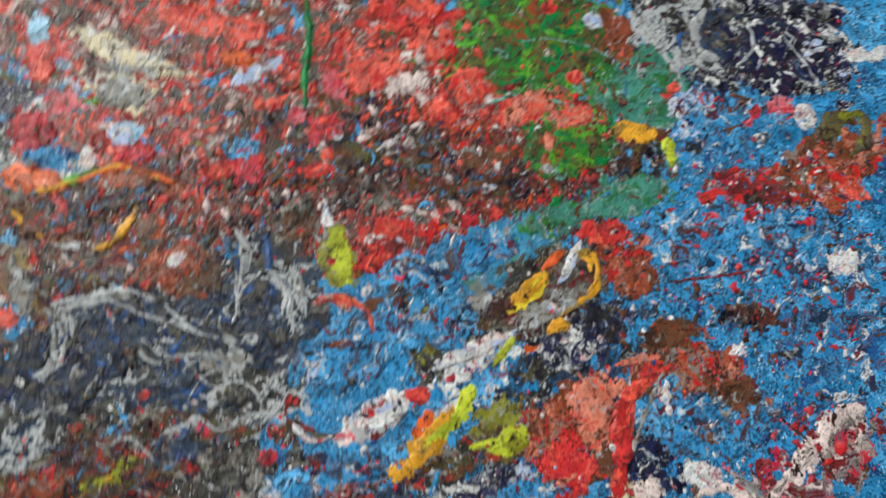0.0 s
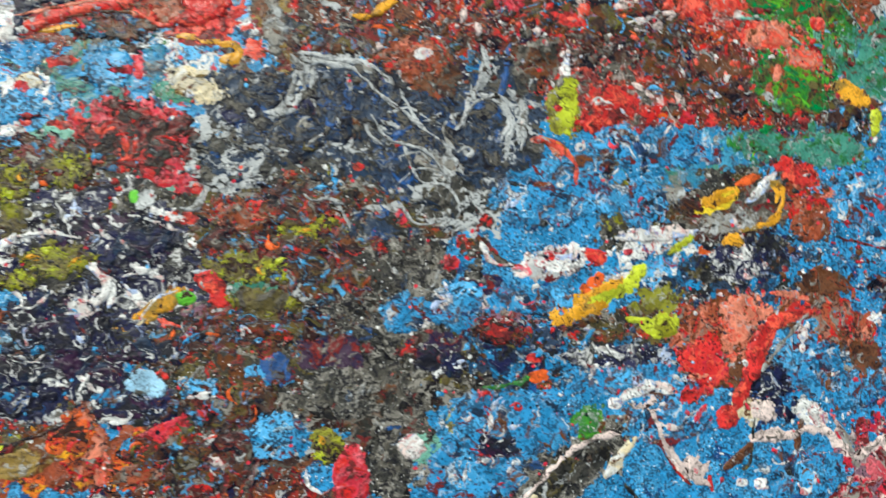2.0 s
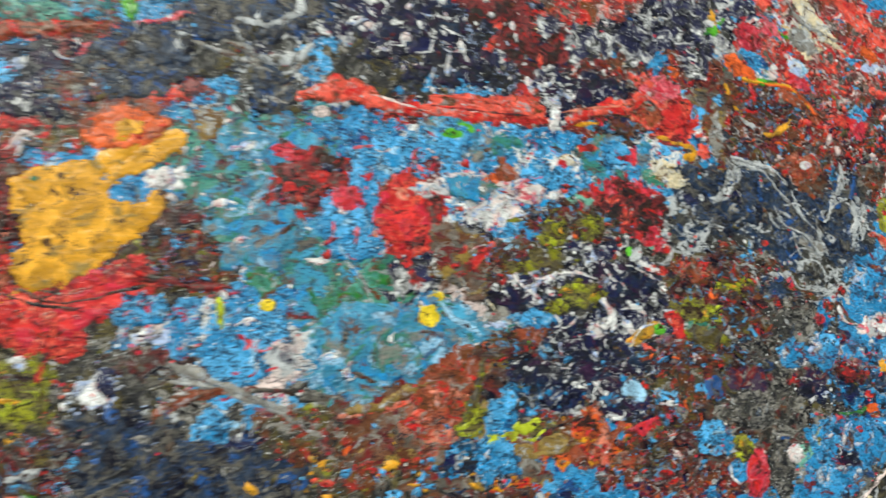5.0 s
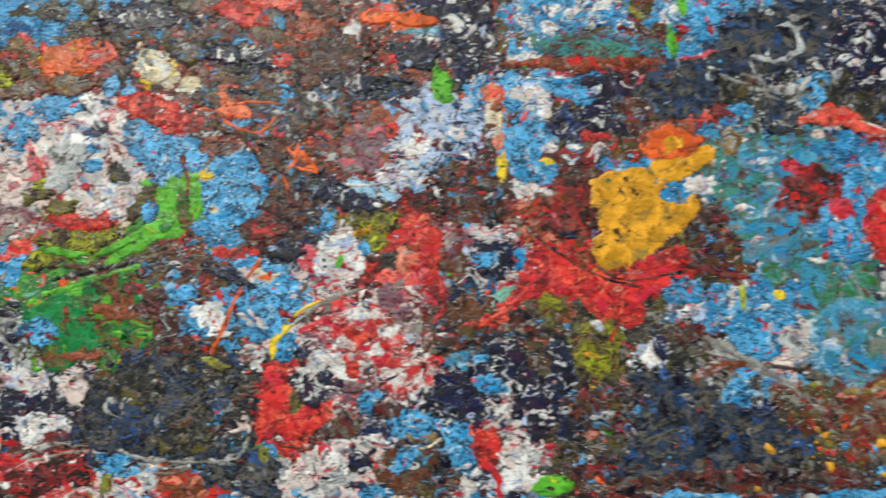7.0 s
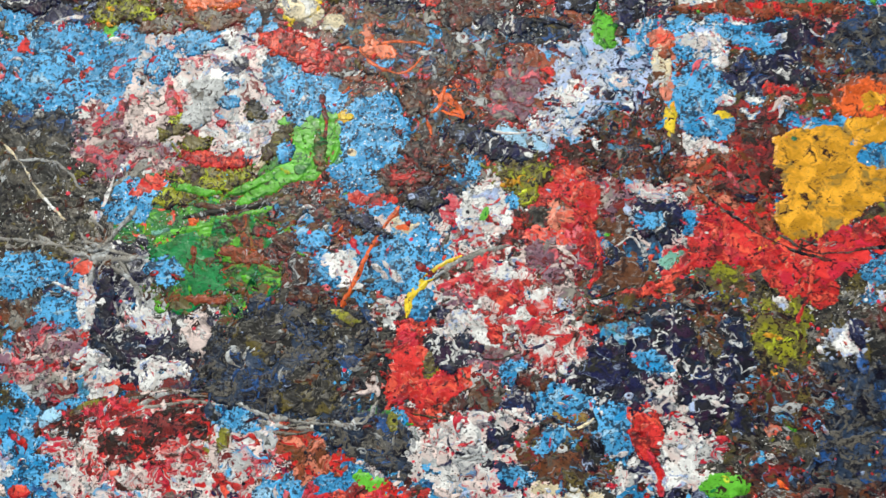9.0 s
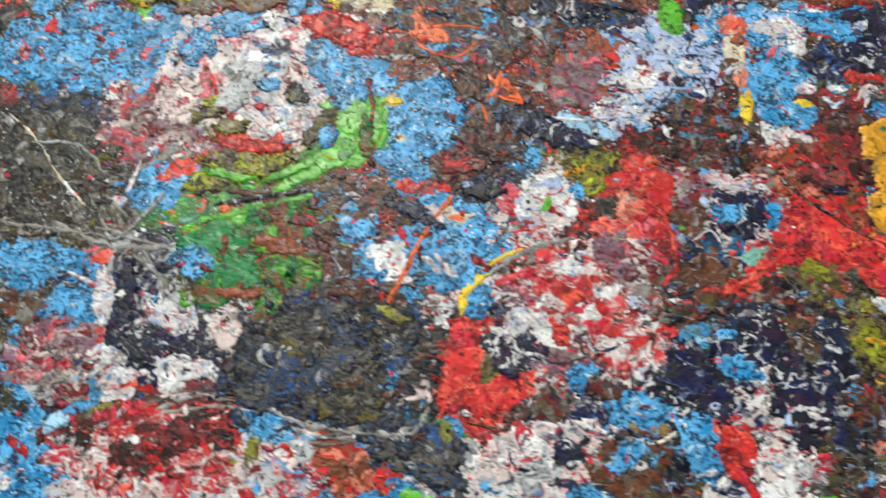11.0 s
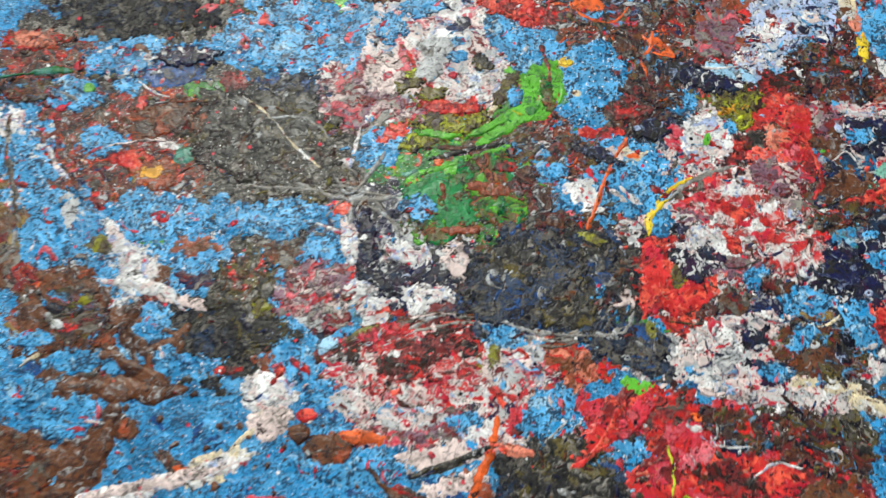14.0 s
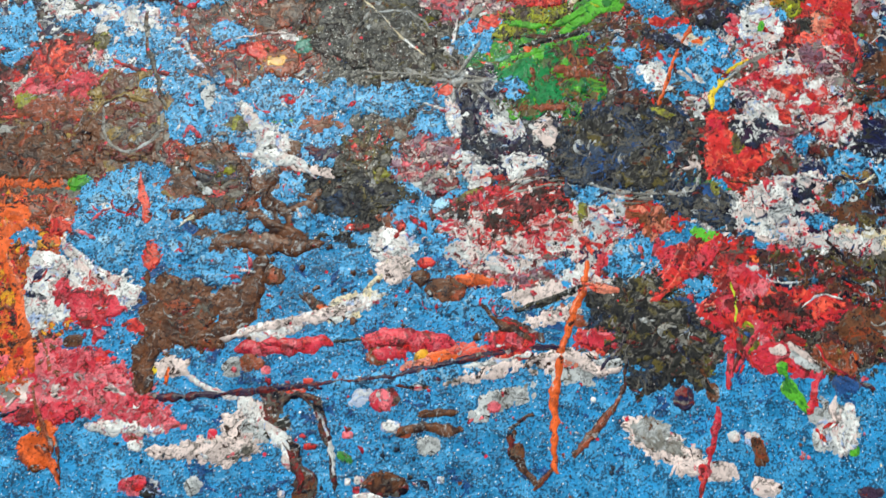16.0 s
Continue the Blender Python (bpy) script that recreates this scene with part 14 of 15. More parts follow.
pool("ochre", 2487, 0.5, (0.2710, 0.3030, 0.0204, 0.0082, 0.20), (0.2390, 0.2950, 0.0120, 0.0060, -0.08))
pool("m_fire", 2488, 0.6, (0.3050, 0.3140, 0.0130, 0.0200, -0.08))
drip("umber", 0.0040, 2489, 0.2510, 0.3040, 0.2750, 0.3180, 0.3000, 0.3250)
pool("lime", 2490, 0.4, (0.2410, 0.3170, 0.0132, 0.0061, 0.15))
pool("black", 2491, 0.5, (0.2390, 0.3220, 0.0073, 0.0032, 0.28))
pool("w_earth", 2492, 0.7, (0.3700, 0.2990, 0.0271, 0.0130, -0.07))
pool("crimson", 2493, 0.6, (0.3700, 0.3170, 0.0215, 0.0067, 0.48))
pool("w_blue", 2494, 0.6, (0.4440, 0.3080, 0.0170, 0.0160, -0.06), (0.3920, 0.3470, 0.0140, 0.0090, -0.07))
pool("deep", 2495, 0.6, (0.4490, 0.3560, 0.0110, 0.0100, 0.00))
pool("ice", 2496, 0.5, (0.3540, 0.3510, 0.0139, 0.0073, -0.37))
pool("w_earth", 2497, 0.8, (0.4110, 0.3320, 0.0430, 0.0150, -0.05))
pool("w_earth", 2498, 0.8, (-0.6230, 0.5860, 0.0610, 0.0284, 0.18), (-0.5200, 0.5940, 0.0479, 0.0283, 0.19))
pool("w_navy", 2499, 0.7, (-0.3580, 0.6650, 0.0355, 0.0252, 0.17), (-0.3410, 0.6280, 0.0224, 0.0242, 0.18))
pool("m_bluew", 2500, 0.7, (-0.2460, 0.6740, 0.0682, 0.0282, 0.19))
pool("m_teal", 2501, 0.7, (-0.2000, 0.6480, 0.0632, 0.0140, 0.19), (-0.2490, 0.6450, 0.0306, 0.0112, 0.20))
pool("w_blue", 2502, 0.6, (-0.0870, 0.7020, 0.0412, 0.0286, 0.51))
pool("leaf", 2503, 0.5, (-0.1310, 0.6640, 0.0051, 0.0160, 0.20), (-0.1230, 0.7080, 0.0051, 0.0130, 0.20))
pool("w_slate", 2504, 0.6, (-0.0170, 0.6890, 0.0783, 0.0383, 0.44), (-0.1040, 0.6340, 0.0386, 0.0160, 0.18), (-0.0110, 0.6050, 0.0182, 0.0190, 0.17), (0.0150, 0.7280, 0.0347, 0.0260, 0.20))
drip("silver", 0.0095, 2505, 0.0030, 0.7030, 0.0090, 0.6810, -0.0150, 0.6660, -0.0450, 0.6640)
drip("silver", 0.0071, 2506, -0.0480, 0.6600, -0.0300, 0.6370, 0.0040, 0.6340, 0.0230, 0.6530)
drip("silver", 0.0056, 2507, -0.0180, 0.7020, -0.0040, 0.7080, 0.0100, 0.6940)
drip("grey", 0.0050, 2508, -0.0790, 0.6380, -0.0460, 0.6310, -0.0120, 0.6210)
pool("w_navy", 2509, 0.7, (0.1060, 0.6990, 0.0620, 0.0501, 0.18), (0.1510, 0.6530, 0.0426, 0.0240, 0.17))
spatter(0.1060, 0.7120, 0.0947, 0.0600, 0.19, 130, "white", 0.00412, 2510)
spatter(0.0770, 0.7270, 0.0714, 0.0400, 0.20, 60, "blush", 0.00316, 2511)
pool("m_rust", 2512, 0.7, (-0.2220, 0.6260, 0.0804, 0.0070, 0.19))
pool("red", 2513, 0.6, (-0.5610, 0.6150, 0.0265, 0.0122, -0.19))
pool("m_rust", 2514, 0.6, (-0.5010, 0.6090, 0.0248, 0.0178, 0.76))
pool("red", 2515, 0.5, (-0.5200, 0.5760, 0.0112, 0.0081, 0.18))
pool("white", 2516, 0.5, (-0.4590, 0.6160, 0.0082, 0.0153, -0.24))
pool("orange", 2517, 0.6, (-0.4010, 0.6410, 0.0261, 0.0071, 0.08), (-0.4390, 0.6360, 0.0133, 0.0071, 0.23))
drip("ink", 0.0046, 2518, -0.4650, 0.5690, -0.4250, 0.5740, -0.3920, 0.5760)
pool("leaf", 2519, 0.5, (-0.3630, 0.5780, 0.0089, 0.0175, 0.46))
pool("cream", 2520, 0.5, (-0.6340, 0.5500, 0.0190, 0.0153, -0.32), (-0.5990, 0.5360, 0.0092, 0.0102, 0.22))
pool("red", 2521, 0.5, (-0.6390, 0.5100, 0.0200, 0.0120, -0.05), (-0.6180, 0.5000, 0.0151, 0.0082, 0.13))
pool("tblue", 2522, 0.6, (-0.0170, 0.4910, 0.0363, 0.0451, 0.14), (-0.0010, 0.5560, 0.0395, 0.0250, 0.15))
pool("w_blue", 2523, 0.6, (0.0680, 0.4910, 0.0303, 0.0371, 0.13), (0.0990, 0.5590, 0.0414, 0.0190, 0.15), (0.1530, 0.5800, 0.0284, 0.0160, 0.18))
pool("w_blue", 2524, 0.6, (-0.0210, 0.3710, 0.0342, 0.0200, 0.12), (-0.0040, 0.3970, 0.0191, 0.0180, 0.10))
pool("maroon", 2525, 0.7, (0.0230, 0.5310, 0.0365, 0.0281, 0.17))
pool("crimson", 2526, 0.6, (0.0610, 0.5150, 0.0161, 0.0130, 0.12), (0.0050, 0.5510, 0.0163, 0.0082, -0.19))
drip("coral", 0.0146, 2527, 0.0120, 0.6030, 0.0620, 0.6160, 0.1030, 0.6080, 0.1660, 0.6090, 0.2450, 0.6200)
drip("blush", 0.0036, 2528, 0.0550, 0.6150, 0.0890, 0.6120, 0.1310, 0.6060, 0.2020, 0.6130)
pool("leaf", 2529, 0.4, (0.1580, 0.5860, 0.0112, 0.0060, 0.18))
pool("w_red", 2530, 0.6, (0.1140, 0.5040, 0.0272, 0.0330, 0.11))
pool("w_pink", 2531, 0.6, (0.1550, 0.5380, 0.0357, 0.0102, 0.31))
pool("m_white", 2532, 0.6, (0.0170, 0.3720, 0.0222, 0.0170, 0.14))
pool("m_swirl", 2533, 0.6, (0.1850, 0.4630, 0.0292, 0.0264, -0.39))
pool("tblue", 2534, 0.7, (0.1000, 0.3850, 0.0711, 0.0296, 0.24), (0.1520, 0.4150, 0.0344, 0.0180, 0.15))
pool("yellow", 2535, 0.3, (0.1420, 0.4140, 0.0112, 0.0104, -0.18))
drip("ice", 0.0065, 2536, 0.1520, 0.4280, 0.1660, 0.4140, 0.1940, 0.3990)
pool("yellow", 2537, 0.3, (-0.0010, 0.4160, 0.0071, 0.0051, 0.14))
pool("red", 2538, 0.4, (0.1790, 0.4620, 0.0192, 0.0057, 0.67))
pool("m_rust", 2539, 0.5, (0.1460, 0.3190, 0.0267, 0.0370, -0.23), (0.1680, 0.3510, 0.0170, 0.0240, 0.06))
pool("m_swirl", 2540, 0.6, (0.1050, 0.2910, 0.0456, 0.0124, 0.27))
drip("ochre", 0.0071, 2541, 0.0700, 0.3280, 0.1030, 0.3350, 0.1410, 0.3540)
pool("w_earth", 2542, 0.8, (-0.0680, 0.4540, 0.0313, 0.0271, 0.13))
drip("maroon", 0.0060, 2543, -0.1070, 0.4370, -0.0690, 0.4300, -0.0310, 0.4290)
pool("w_blue", 2544, 0.6, (-0.1010, 0.4070, 0.0232, 0.0120, 0.13))
pool("white", 2545, 0.5, (-0.0930, 0.3890, 0.0098, 0.0063, 0.42))
pool("w_slate", 2546, 0.7, (-0.0440, 0.2710, 0.0924, 0.0301, 0.10), (-0.0940, 0.2950, 0.0292, 0.0281, 0.10))
pool("m_olive", 2547, 0.7, (0.0330, 0.3070, 0.0440, 0.0221, -0.05), (0.0800, 0.2720, 0.0381, 0.0170, 0.08))
drip("rust", 0.0081, 2548, -0.0870, 0.3150, -0.0740, 0.3330, -0.0320, 0.3450)
drip("grey", 0.0060, 2549, -0.0760, 0.3650, -0.0260, 0.3470, 0.0130, 0.3280, 0.0530, 0.3060)
pool("w_blue", 2550, 0.6, (-0.0390, 0.3170, 0.0121, 0.0125, 0.43))
pool("navy", 2551, 0.6, (-0.0100, 0.3030, 0.0140, 0.0091, 0.07))
drip("umber", 0.0145, 2552, -0.1570, 0.2150, -0.0710, 0.2320, 0.0500, 0.2450, 0.1450, 0.2490, 0.2520, 0.2550)
pool("w_blue", 2553, 0.6, (0.1200, 0.2310, 0.0522, 0.0081, 0.08), (-0.0700, 0.2120, 0.0361, 0.0051, 0.06))
spatter(-0.0500, 0.3390, 0.1268, 0.0683, 0.11, 40, "white", 0.00300, 2554)
spatter(0.1440, 0.2780, 0.0943, 0.0351, 0.08, 40, "sky", 0.00400, 2555)
spatter(0.0990, 0.2730, 0.0924, 0.0341, 0.10, 24, "amber", 0.00412, 2556)
pool("white", 2557, 0.5, (-0.0920, 0.5170, 0.0134, 0.0072, 0.46))
pool("w_moss", 2558, 0.8, (-0.7140, 0.4160, 0.0149, 0.0113, 0.74), (-0.6910, 0.4050, 0.0122, 0.0073, 0.17))
pool("m_mauve", 2559, 0.8, (-0.7010, 0.3820, 0.0173, 0.0091, -0.17))
pool("w_blue", 2560, 0.7, (-0.7130, 0.4970, 0.0202, 0.0108, 0.35), (-0.7400, 0.4700, 0.0132, 0.0155, 0.15))
pool("w_blue", 2561, 0.6, (-0.6730, 0.4470, 0.0102, 0.0071, 0.20))
pool("m_swirl", 2562, 0.7, (-0.7120, 0.5160, 0.0306, 0.0114, 0.20), (-0.7510, 0.5070, 0.0202, 0.0102, 0.15))
pool("coal", 2563, 0.7, (-0.6500, 0.4430, 0.0114, 0.0073, -0.27))
pool("olive", 2564, 0.7, (-0.6240, 0.4170, 0.0076, 0.0206, -0.40))
pool("blush", 2565, 0.6, (-0.7360, 0.4230, 0.0173, 0.0175, 0.17))
pool("rose", 2566, 0.5, (-0.7220, 0.4390, 0.0054, 0.0157, 0.38))
pool("crimson", 2567, 0.4, (-0.6750, 0.4270, 0.0051, 0.0041, 0.20))
pool("silver", 2568, 0.6, (-0.6970, 0.4300, 0.0135, 0.0106, 0.73))
pool("white", 2569, 0.5, (-0.6520, 0.4220, 0.0153, 0.0103, -0.55))
pool("red", 2570, 0.6, (-0.6810, 0.3920, 0.0220, 0.0071, 0.00), (-0.6530, 0.3930, 0.0095, 0.0041, 0.32))
pool("w_moss", 2571, 0.7, (-0.6750, 0.3770, 0.0301, 0.0102, 0.07))
pool("leaf", 2572, 0.6, (-0.6820, 0.3650, 0.0220, 0.0040, 0.00), (-0.6400, 0.3750, 0.0194, 0.0042, 0.60))
pool("w_blue", 2573, 0.6, (-0.6150, 0.4130, 0.0081, 0.0102, 0.12))
pool("w_green", 2574, 0.6, (-0.5860, 0.4180, 0.0061, 0.0204, 0.17))
pool("rust", 2575, 0.6, (-0.6270, 0.3190, 0.0240, 0.0070, 0.00), (-0.6520, 0.2760, 0.0214, 0.0041, 0.19))
pool("umber", 2576, 0.6, (-0.6000, 0.3290, 0.0122, 0.0192, -0.17))
pool("maroon", 2577, 0.6, (-0.6170, 0.3410, 0.0102, 0.0051, 0.20))
pool("w_slate", 2578, 0.8, (-0.5880, 0.2730, 0.0330, 0.0140, -0.03))
pool("m_smoke", 2579, 0.8, (-0.6070, 0.2270, 0.0283, 0.0235, 0.14))
pool("black", 2580, 0.7, (-0.5510, 0.2320, 0.0232, 0.0214, 0.13))
pool("w_earth", 2581, 0.8, (-0.8380, 0.5240, 0.0549, 0.0124, 0.18))
pool("w_moss", 2582, 0.8, (-0.7830, 0.5120, 0.0345, 0.0112, 0.17))
pool("w_navy", 2583, 0.8, (-0.8710, 0.5120, 0.0224, 0.0187, 0.18))
pool("umber", 2584, 0.8, (-0.4850, 0.5770, 0.0265, 0.0214, 0.19))
pool("w_navy", 2585, 0.7, (-0.4520, 0.5660, 0.0310, 0.0110, 0.00))
pool("ink", 2586, 0.7, (-0.4890, 0.3940, 0.0173, 0.0102, 0.17), (-0.5380, 0.3650, 0.0245, 0.0071, -0.21))
pool("maroon", 2587, 0.7, (-0.5070, 0.4110, 0.0192, 0.0112, 0.16))
pool("w_navy", 2588, 0.7, (-0.4330, 0.4500, 0.0270, 0.0110, 0.00))
pool("w_earth", 2589, 0.8, (-0.4810, 0.4360, 0.0194, 0.0151, 0.21))
pool("w_earth", 2590, 0.8, (-0.3230, 0.4540, 0.0350, 0.0130, 0.00))
pool("w_navy", 2591, 0.7, (-0.2980, 0.4170, 0.0253, 0.0202, 0.16))
pool("w_blue", 2592, 0.6, (-0.3020, 0.4110, 0.0141, 0.0091, 0.14), (-0.2680, 0.4170, 0.0071, 0.0100, 0.14))
pool("w_pink", 2593, 0.7, (-0.3050, 0.4360, 0.0245, 0.0073, -0.21))
pool("mauve", 2594, 0.7, (-0.3860, 0.3660, 0.0153, 0.0112, 0.20))
pool("w_earth", 2595, 0.8, (-0.3170, 0.3330, 0.0295, 0.0095, 0.42))
pool("w_navy", 2596, 0.7, (-0.4440, 0.2730, 0.0214, 0.0182, 0.19))
pool("w_redw", 2597, 0.7, (-0.3660, 0.2960, 0.0294, 0.0192, 0.17))
pool("w_blue", 2598, 0.6, (-0.3920, 0.2650, 0.0106, 0.0071, 0.85))
pool("umber", 2599, 0.7, (-0.3800, 0.2600, 0.0190, 0.0080, 0.00))
pool("w_navy", 2600, 0.7, (-0.3870, 0.1860, 0.0232, 0.0100, 0.13))
pool("ink", 2601, 0.7, (-0.3200, 0.2100, 0.0091, 0.0184, -0.11))
pool("w_earth", 2602, 0.8, (-0.3230, 0.1960, 0.0282, 0.0112, 0.48))
drip("brown", 0.0091, 2603, -0.9330, 0.1340, -0.9040, 0.1240, -0.8700, 0.1120)
pool("w_blue", 2604, 0.6, (-0.9540, 0.1220, 0.0232, 0.0104, 0.13), (-0.9920, 0.1360, 0.0192, 0.0073, 0.16))
pool("w_earth", 2605, 0.7, (-0.9640, 0.1590, 0.0277, 0.0231, -0.22))
pool("m_swirl", 2606, 0.5, (-0.9510, 0.1550, 0.0149, 0.0092, -0.34))
pool("w_blue", 2607, 0.6, (-0.9800, 0.0950, 0.0232, 0.0104, 0.13), (-0.9460, 0.0770, 0.0272, 0.0187, 0.11))
pool("m_crim", 2608, 0.8, (-0.4130, 0.0970, 0.0301, 0.0132, -0.07))
pool("rose", 2609, 0.6, (-0.4400, 0.1110, 0.0180, 0.0081, 0.59))
drip("white", 0.0030, 2610, -0.4460, 0.1320, -0.4230, 0.1220, -0.3960, 0.1250)
drip("white", 0.0025, 2611, -0.3960, 0.0990, -0.3780, 0.1140, -0.3560, 0.1130)
drip("umber", 0.0065, 2612, -0.3730, 0.1690, -0.3420, 0.1450, -0.3020, 0.1200)
pool("w_earth", 2613, 0.8, (-0.4100, 0.1370, 0.0348, 0.0139, -0.32))
pool("crimson", 2614, 0.5, (-0.4910, 0.1350, 0.0094, 0.0230, -0.56))
pool("w_pink", 2615, 0.7, (-0.4050, 0.1740, 0.0222, 0.0140, 0.14))
pool("w_blue", 2616, 0.6, (-0.3780, 0.1870, 0.0140, 0.0080, 0.07))
pool("w_earth", 2617, 0.8, (-1.0590, 0.3630, 0.0313, 0.0114, 0.13))
pool("w_navy", 2618, 0.7, (-0.9260, 0.4150, 0.0324, 0.0102, 0.15))
pool("m_bluew", 2619, 0.7, (-0.9830, 0.4020, 0.0373, 0.0133, 0.13))
pool("m_mauve", 2620, 0.7, (-0.7700, 0.2140, 0.0191, 0.0224, 0.10), (-0.7460, 0.1870, 0.0161, 0.0141, 0.12))
pool("w_navy", 2621, 0.7, (-0.7040, 0.2270, 0.0240, 0.0120, -0.04))
pool("white", 2622, 0.6, (-0.7430, 0.2530, 0.0073, 0.0202, 0.28), (-0.7260, 0.2140, 0.0140, 0.0061, 0.00))
pool("w_navy", 2623, 0.6, (-0.7290, 0.2600, 0.0073, 0.0260, 0.28))
pool("w_earth", 2624, 0.9, (0.7090, 0.6570, 0.0693, 0.0330, 0.09))
pool("coral", 2625, 0.7, (0.7660, 0.6970, 0.0221, 0.0163, -0.09), (0.8290, 0.7070, 0.0201, 0.0150, 0.10))
pool("coral", 2626, 0.7, (0.8460, 0.6620, 0.0173, 0.0166, -0.17), (0.8130, 0.6490, 0.0120, 0.0081, 0.00))
pool("salmon", 2627, 0.7, (0.8890, 0.6280, 0.0281, 0.0120, 0.07), (0.9160, 0.6060, 0.0150, 0.0081, 0.07))
pool("crimson", 2628, 0.6, (0.7150, 0.6660, 0.0197, 0.0130, 0.53), (0.6490, 0.6530, 0.0150, 0.0120, 0.07))
pool("blush", 2629, 0.7, (0.7910, 0.6810, 0.0261, 0.0082, -0.08), (0.7460, 0.6490, 0.0120, 0.0051, 0.08))
pool("rose", 2630, 0.6, (0.7350, 0.6980, 0.0091, 0.0160, 0.11), (0.6980, 0.6840, 0.0081, 0.0081, 0.12))
pool("red", 2631, 0.6, (0.6960, 0.6350, 0.0151, 0.0071, -0.13), (0.6260, 0.6590, 0.0140, 0.0080, 0.07))
pool("w_blue", 2632, 0.7, (0.6500, 0.6710, 0.0141, 0.0100, 0.14), (0.6790, 0.6600, 0.0081, 0.0050, 0.12))
pool("m_rust", 2633, 0.7, (0.5640, 0.5990, 0.0301, 0.0140, 0.07))
pool("white", 2634, 0.3, (0.5700, 0.6020, 0.0091, 0.0060, 0.11))
pool("rust", 2635, 0.6, (0.5540, 0.6760, 0.0267, 0.0076, -0.23))
drip("amber", 0.0041, 2636, 0.4860, 0.6900, 0.5120, 0.6880, 0.5490, 0.6890, 0.5810, 0.6680)
pool("leaf", 2637, 0.4, (0.5270, 0.6900, 0.0120, 0.0030, -0.08))
drip("orange", 0.0060, 2638, 0.5170, 0.6880, 0.5540, 0.6870, 0.5870, 0.6610)
pool("grey", 2639, 0.6, (0.4540, 0.6220, 0.0080, 0.0221, 0.00))
pool("w_earth", 2640, 0.8, (0.4960, 0.6660, 0.0311, 0.0150, 0.10))
spatter(0.7400, 0.6650, 0.1595, 0.0440, 0.08, 160, "coral", 0.00412, 2641)
spatter(0.7390, 0.6540, 0.1736, 0.0550, 0.08, 110, "blush", 0.00412, 2642)
spatter(0.6770, 0.6060, 0.1243, 0.0420, 0.06, 120, "ash", 0.00300, 2643)
pool("w_earth", 2644, 0.9, (0.2160, 0.4730, 0.0282, 0.0168, 0.40))
pool("w_navy", 2645, 0.8, (0.2360, 0.4390, 0.0330, 0.0170, 0.00))
pool("w_moss", 2646, 0.8, (0.2280, 0.4650, 0.0160, 0.0070, 0.00), (0.2690, 0.4300, 0.0130, 0.0070, 0.00))
drip("white", 0.0050, 2647, 0.2220, 0.4580, 0.2340, 0.4480, 0.2530, 0.4350)
drip("white", 0.0050, 2648, 0.2540, 0.4560, 0.2440, 0.4410, 0.2470, 0.4300)
pool("m_swirl", 2649, 0.7, (0.1610, 0.4850, 0.0230, 0.0170, 0.04), (0.1620, 0.4600, 0.0220, 0.0130, 0.00))
pool("red", 2650, 0.4, (0.1910, 0.4740, 0.0170, 0.0050, 0.70))
drip("white", 0.0020, 2651, 0.1780, 0.4750, 0.1860, 0.4810, 0.1950, 0.4840)
pool("tblue", 2652, 0.6, (0.1780, 0.5370, 0.0280, 0.0110, 0.04))
pool("w_earth", 2653, 0.8, (0.2170, 0.3880, 0.0281, 0.0112, 0.07))
pool("w_navy", 2654, 0.7, (0.2460, 0.3660, 0.0290, 0.0110, -0.03))
pool("umber", 2655, 0.7, (0.2070, 0.3550, 0.0117, 0.0187, -0.35))
drip("coral", 0.0041, 2656, 0.1340, 0.6200, 0.1720, 0.6230, 0.2120, 0.6210, 0.2530, 0.6250)
drip("maroon", 0.0030, 2657, 0.1340, 0.6110, 0.1800, 0.6120, 0.2370, 0.6140)
drip("salmon", 0.0030, 2658, 0.2700, 0.6220, 0.3090, 0.6320, 0.3500, 0.6410)
pool("w_slate", 2659, 0.8, (0.4350, 0.5770, 0.0301, 0.0110, 0.07))
pool("w_slate", 2660, 0.7, (0.5050, 0.5560, 0.0310, 0.0200, 0.03))
pool("m_greyweb", 2661, 0.9, (0.4160, 0.5140, 0.0260, 0.0170, 0.00))
drip("silver", 0.0050, 2662, 0.4540, 0.5490, 0.4720, 0.5640, 0.4750, 0.5990)
drip("silver", 0.0040, 2663, 0.4750, 0.5940, 0.5110, 0.5890, 0.5360, 0.5670, 0.5680, 0.5430)
drip("silver", 0.0045, 2664, 0.5950, 0.5390, 0.6130, 0.5630, 0.6350, 0.5670, 0.6430, 0.5410)
drip("silver", 0.0035, 2665, 0.5260, 0.5520, 0.5410, 0.5320, 0.5680, 0.5230, 0.5890, 0.4980)
pool("w_earth", 2666, 0.9, (0.4640, 0.4810, 0.0400, 0.0190, 0.02))
pool("m_rust", 2667, 0.9, (0.4300, 0.4760, 0.0190, 0.0120, 0.00))
pool("w_navy", 2668, 0.7, (0.3510, 0.4570, 0.0230, 0.0120, 0.00))
pool("plum", 2669, 0.7, (0.4980, 0.3660, 0.0200, 0.0160, 0.00))
pool("m_grey", 2670, 0.8, (0.4980, 0.3380, 0.0301, 0.0190, -0.07))
pool("w_navy", 2671, 0.8, (-0.6510, 0.5980, 0.0406, 0.0143, 0.17), (-0.5590, 0.5750, 0.0360, 0.0110, 0.00))
pool("umber", 2672, 0.8, (-0.4710, 0.5910, 0.0326, 0.0232, 0.19))
pool("ink", 2673, 0.7, (-0.3960, 0.6050, 0.0224, 0.0173, 0.18))
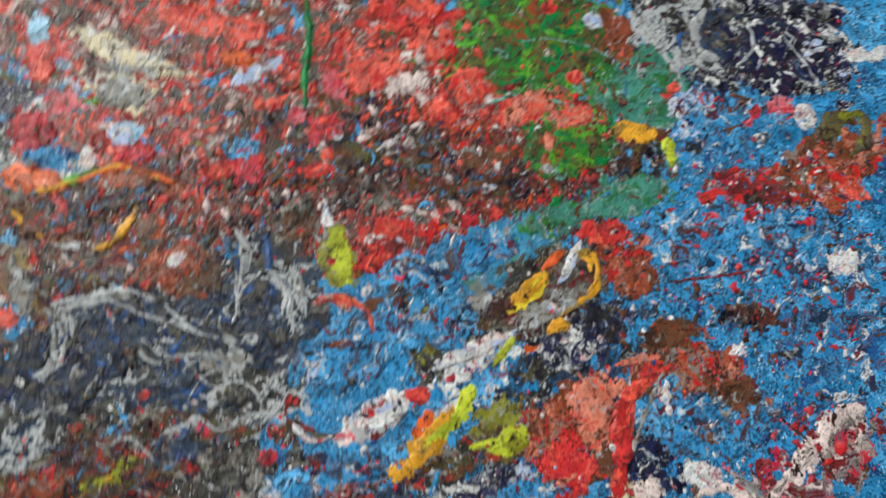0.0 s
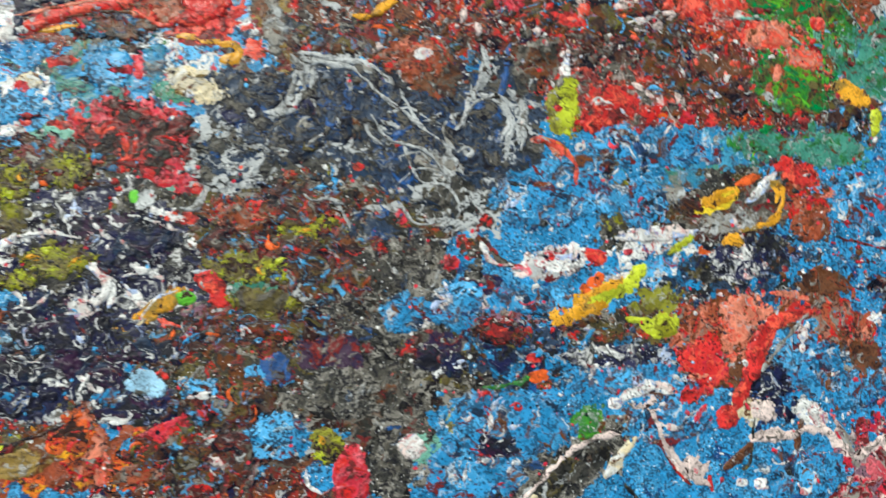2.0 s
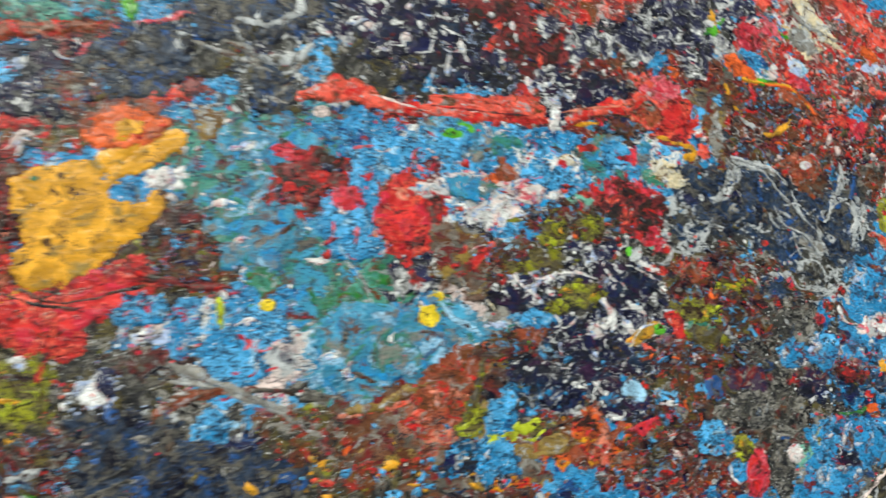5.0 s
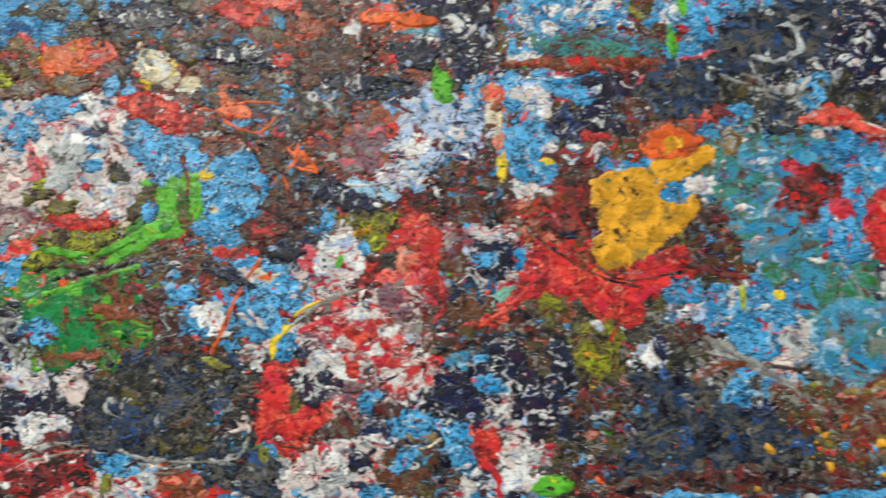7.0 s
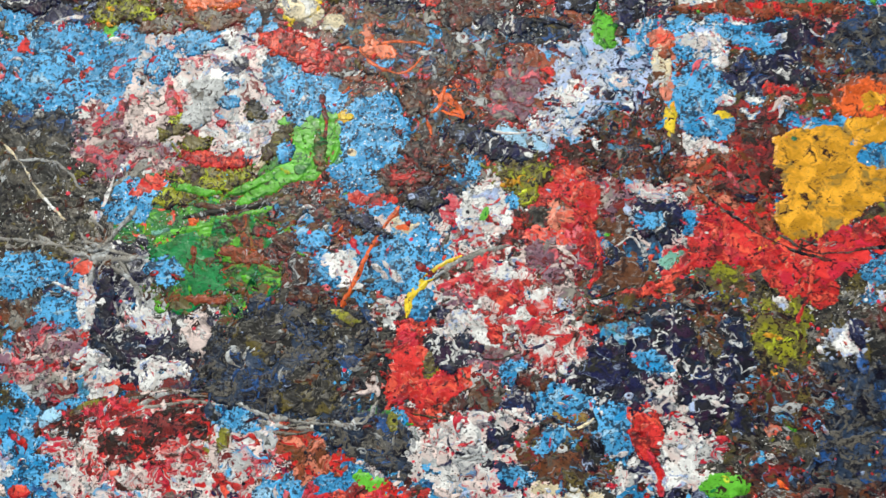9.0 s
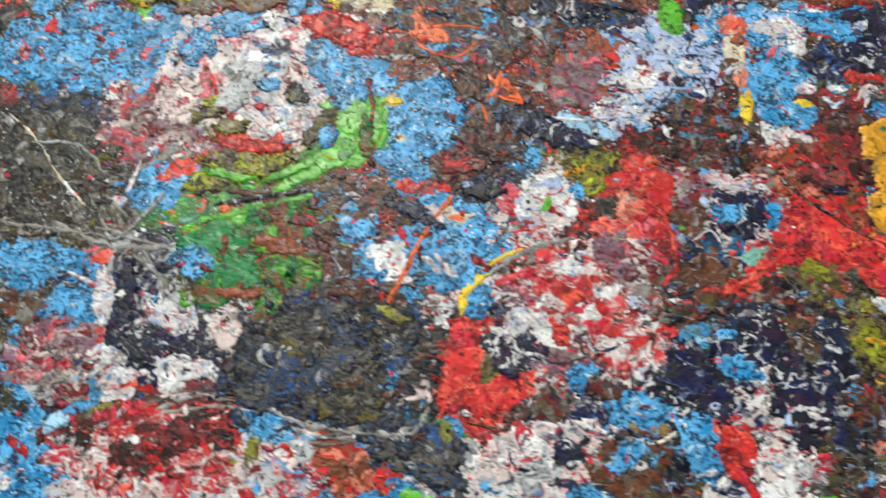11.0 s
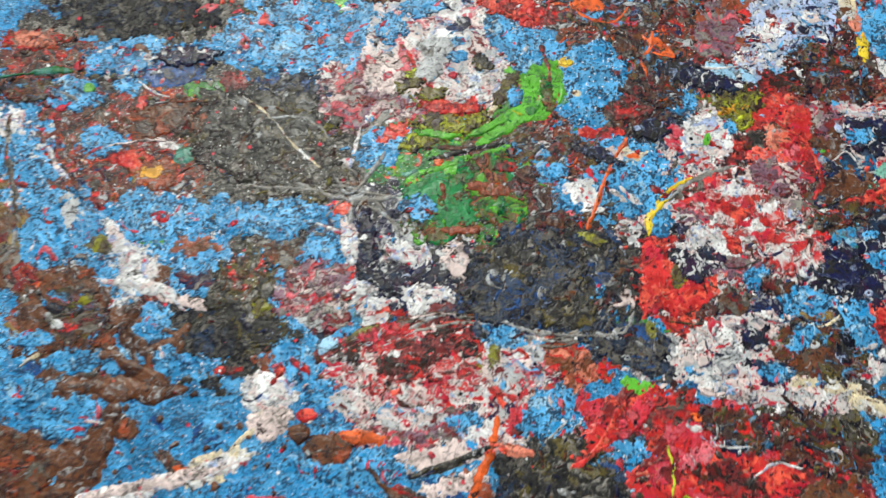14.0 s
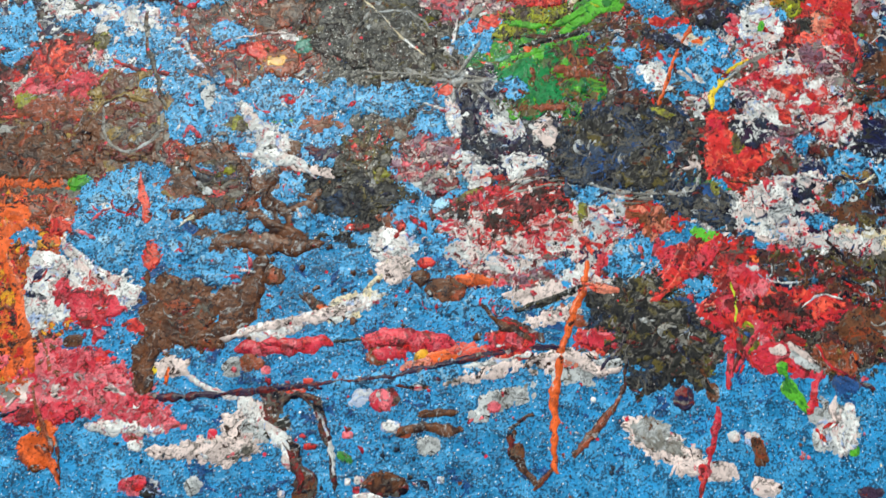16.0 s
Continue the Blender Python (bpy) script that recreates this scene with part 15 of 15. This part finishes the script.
pool("umber", 2674, 0.7, (-0.4950, 0.4340, 0.0212, 0.0163, 0.14), (-0.5130, 0.4810, 0.0132, 0.0173, 0.15))
pool("ink", 2675, 0.7, (-0.4670, 0.4570, 0.0212, 0.0100, 0.14))
pool("w_slate", 2676, 0.7, (-0.5850, 0.2360, 0.0514, 0.0307, 0.24))
pool("black", 2677, 0.7, (-0.5970, 0.2540, 0.0282, 0.0192, 0.11), (-0.5530, 0.2190, 0.0231, 0.0173, 0.09))
pool("w_navy", 2678, 0.7, (-0.2430, 0.2800, 0.0165, 0.0326, 0.24))
pool("ink", 2679, 0.7, (-0.3200, 0.2830, 0.0221, 0.0161, 0.09))
pool("w_earth", 2680, 0.8, (-0.1640, 0.2880, 0.0341, 0.0221, 0.09))
pool("w_earth", 2681, 0.8, (-0.3280, 0.4750, 0.0337, 0.0226, -0.21))
pool("maroon", 2682, 0.7, (-0.2290, 0.4610, 0.0322, 0.0171, 0.12))
pool("w_earth", 2683, 0.9, (0.3360, 0.6150, 0.0310, 0.0091, -0.03))
pool("w_sea", 2684, 0.7, (0.7270, 0.4830, 0.0190, 0.0140, -0.05))
pool("w_earth", 2685, 0.9, (0.7900, 0.4710, 0.0196, 0.0073, 0.26))
pool("white", 2686, 0.6, (0.7630, 0.4510, 0.0350, 0.0050, 0.03))
pool("w_sea", 2687, 0.6, (0.5470, 0.3920, 0.0191, 0.0130, -0.10))
pool("w_earth", 2688, 0.9, (0.6250, 0.3770, 0.0269, 0.0102, -0.26))
pool("maroon", 2689, 0.7, (0.6250, 0.3770, 0.0140, 0.0100, -0.07))
pool("w_navy", 2690, 0.7, (0.5750, 0.3550, 0.0196, 0.0114, -0.26))
pool("white", 2691, 0.6, (0.7420, 0.3220, 0.0184, 0.0054, 0.39), (0.7660, 0.3220, 0.0091, 0.0061, -0.11))
spatter(0.7840, 0.2990, 0.1798, 0.0543, -0.09, 70, "white", 0.00200, 2692)
spatter(0.7130, 0.3150, 0.1727, 0.0532, -0.09, 60, "crimson", 0.00200, 2693)
pool("w_earth", 2694, 0.9, (0.4550, 0.3900, 0.0451, 0.0120, -0.07))
pool("w_navy", 2695, 0.7, (0.3590, 0.3740, 0.0231, 0.0090, -0.09))
pool("olive", 2696, 0.7, (0.4430, 0.4080, 0.0251, 0.0090, -0.08))
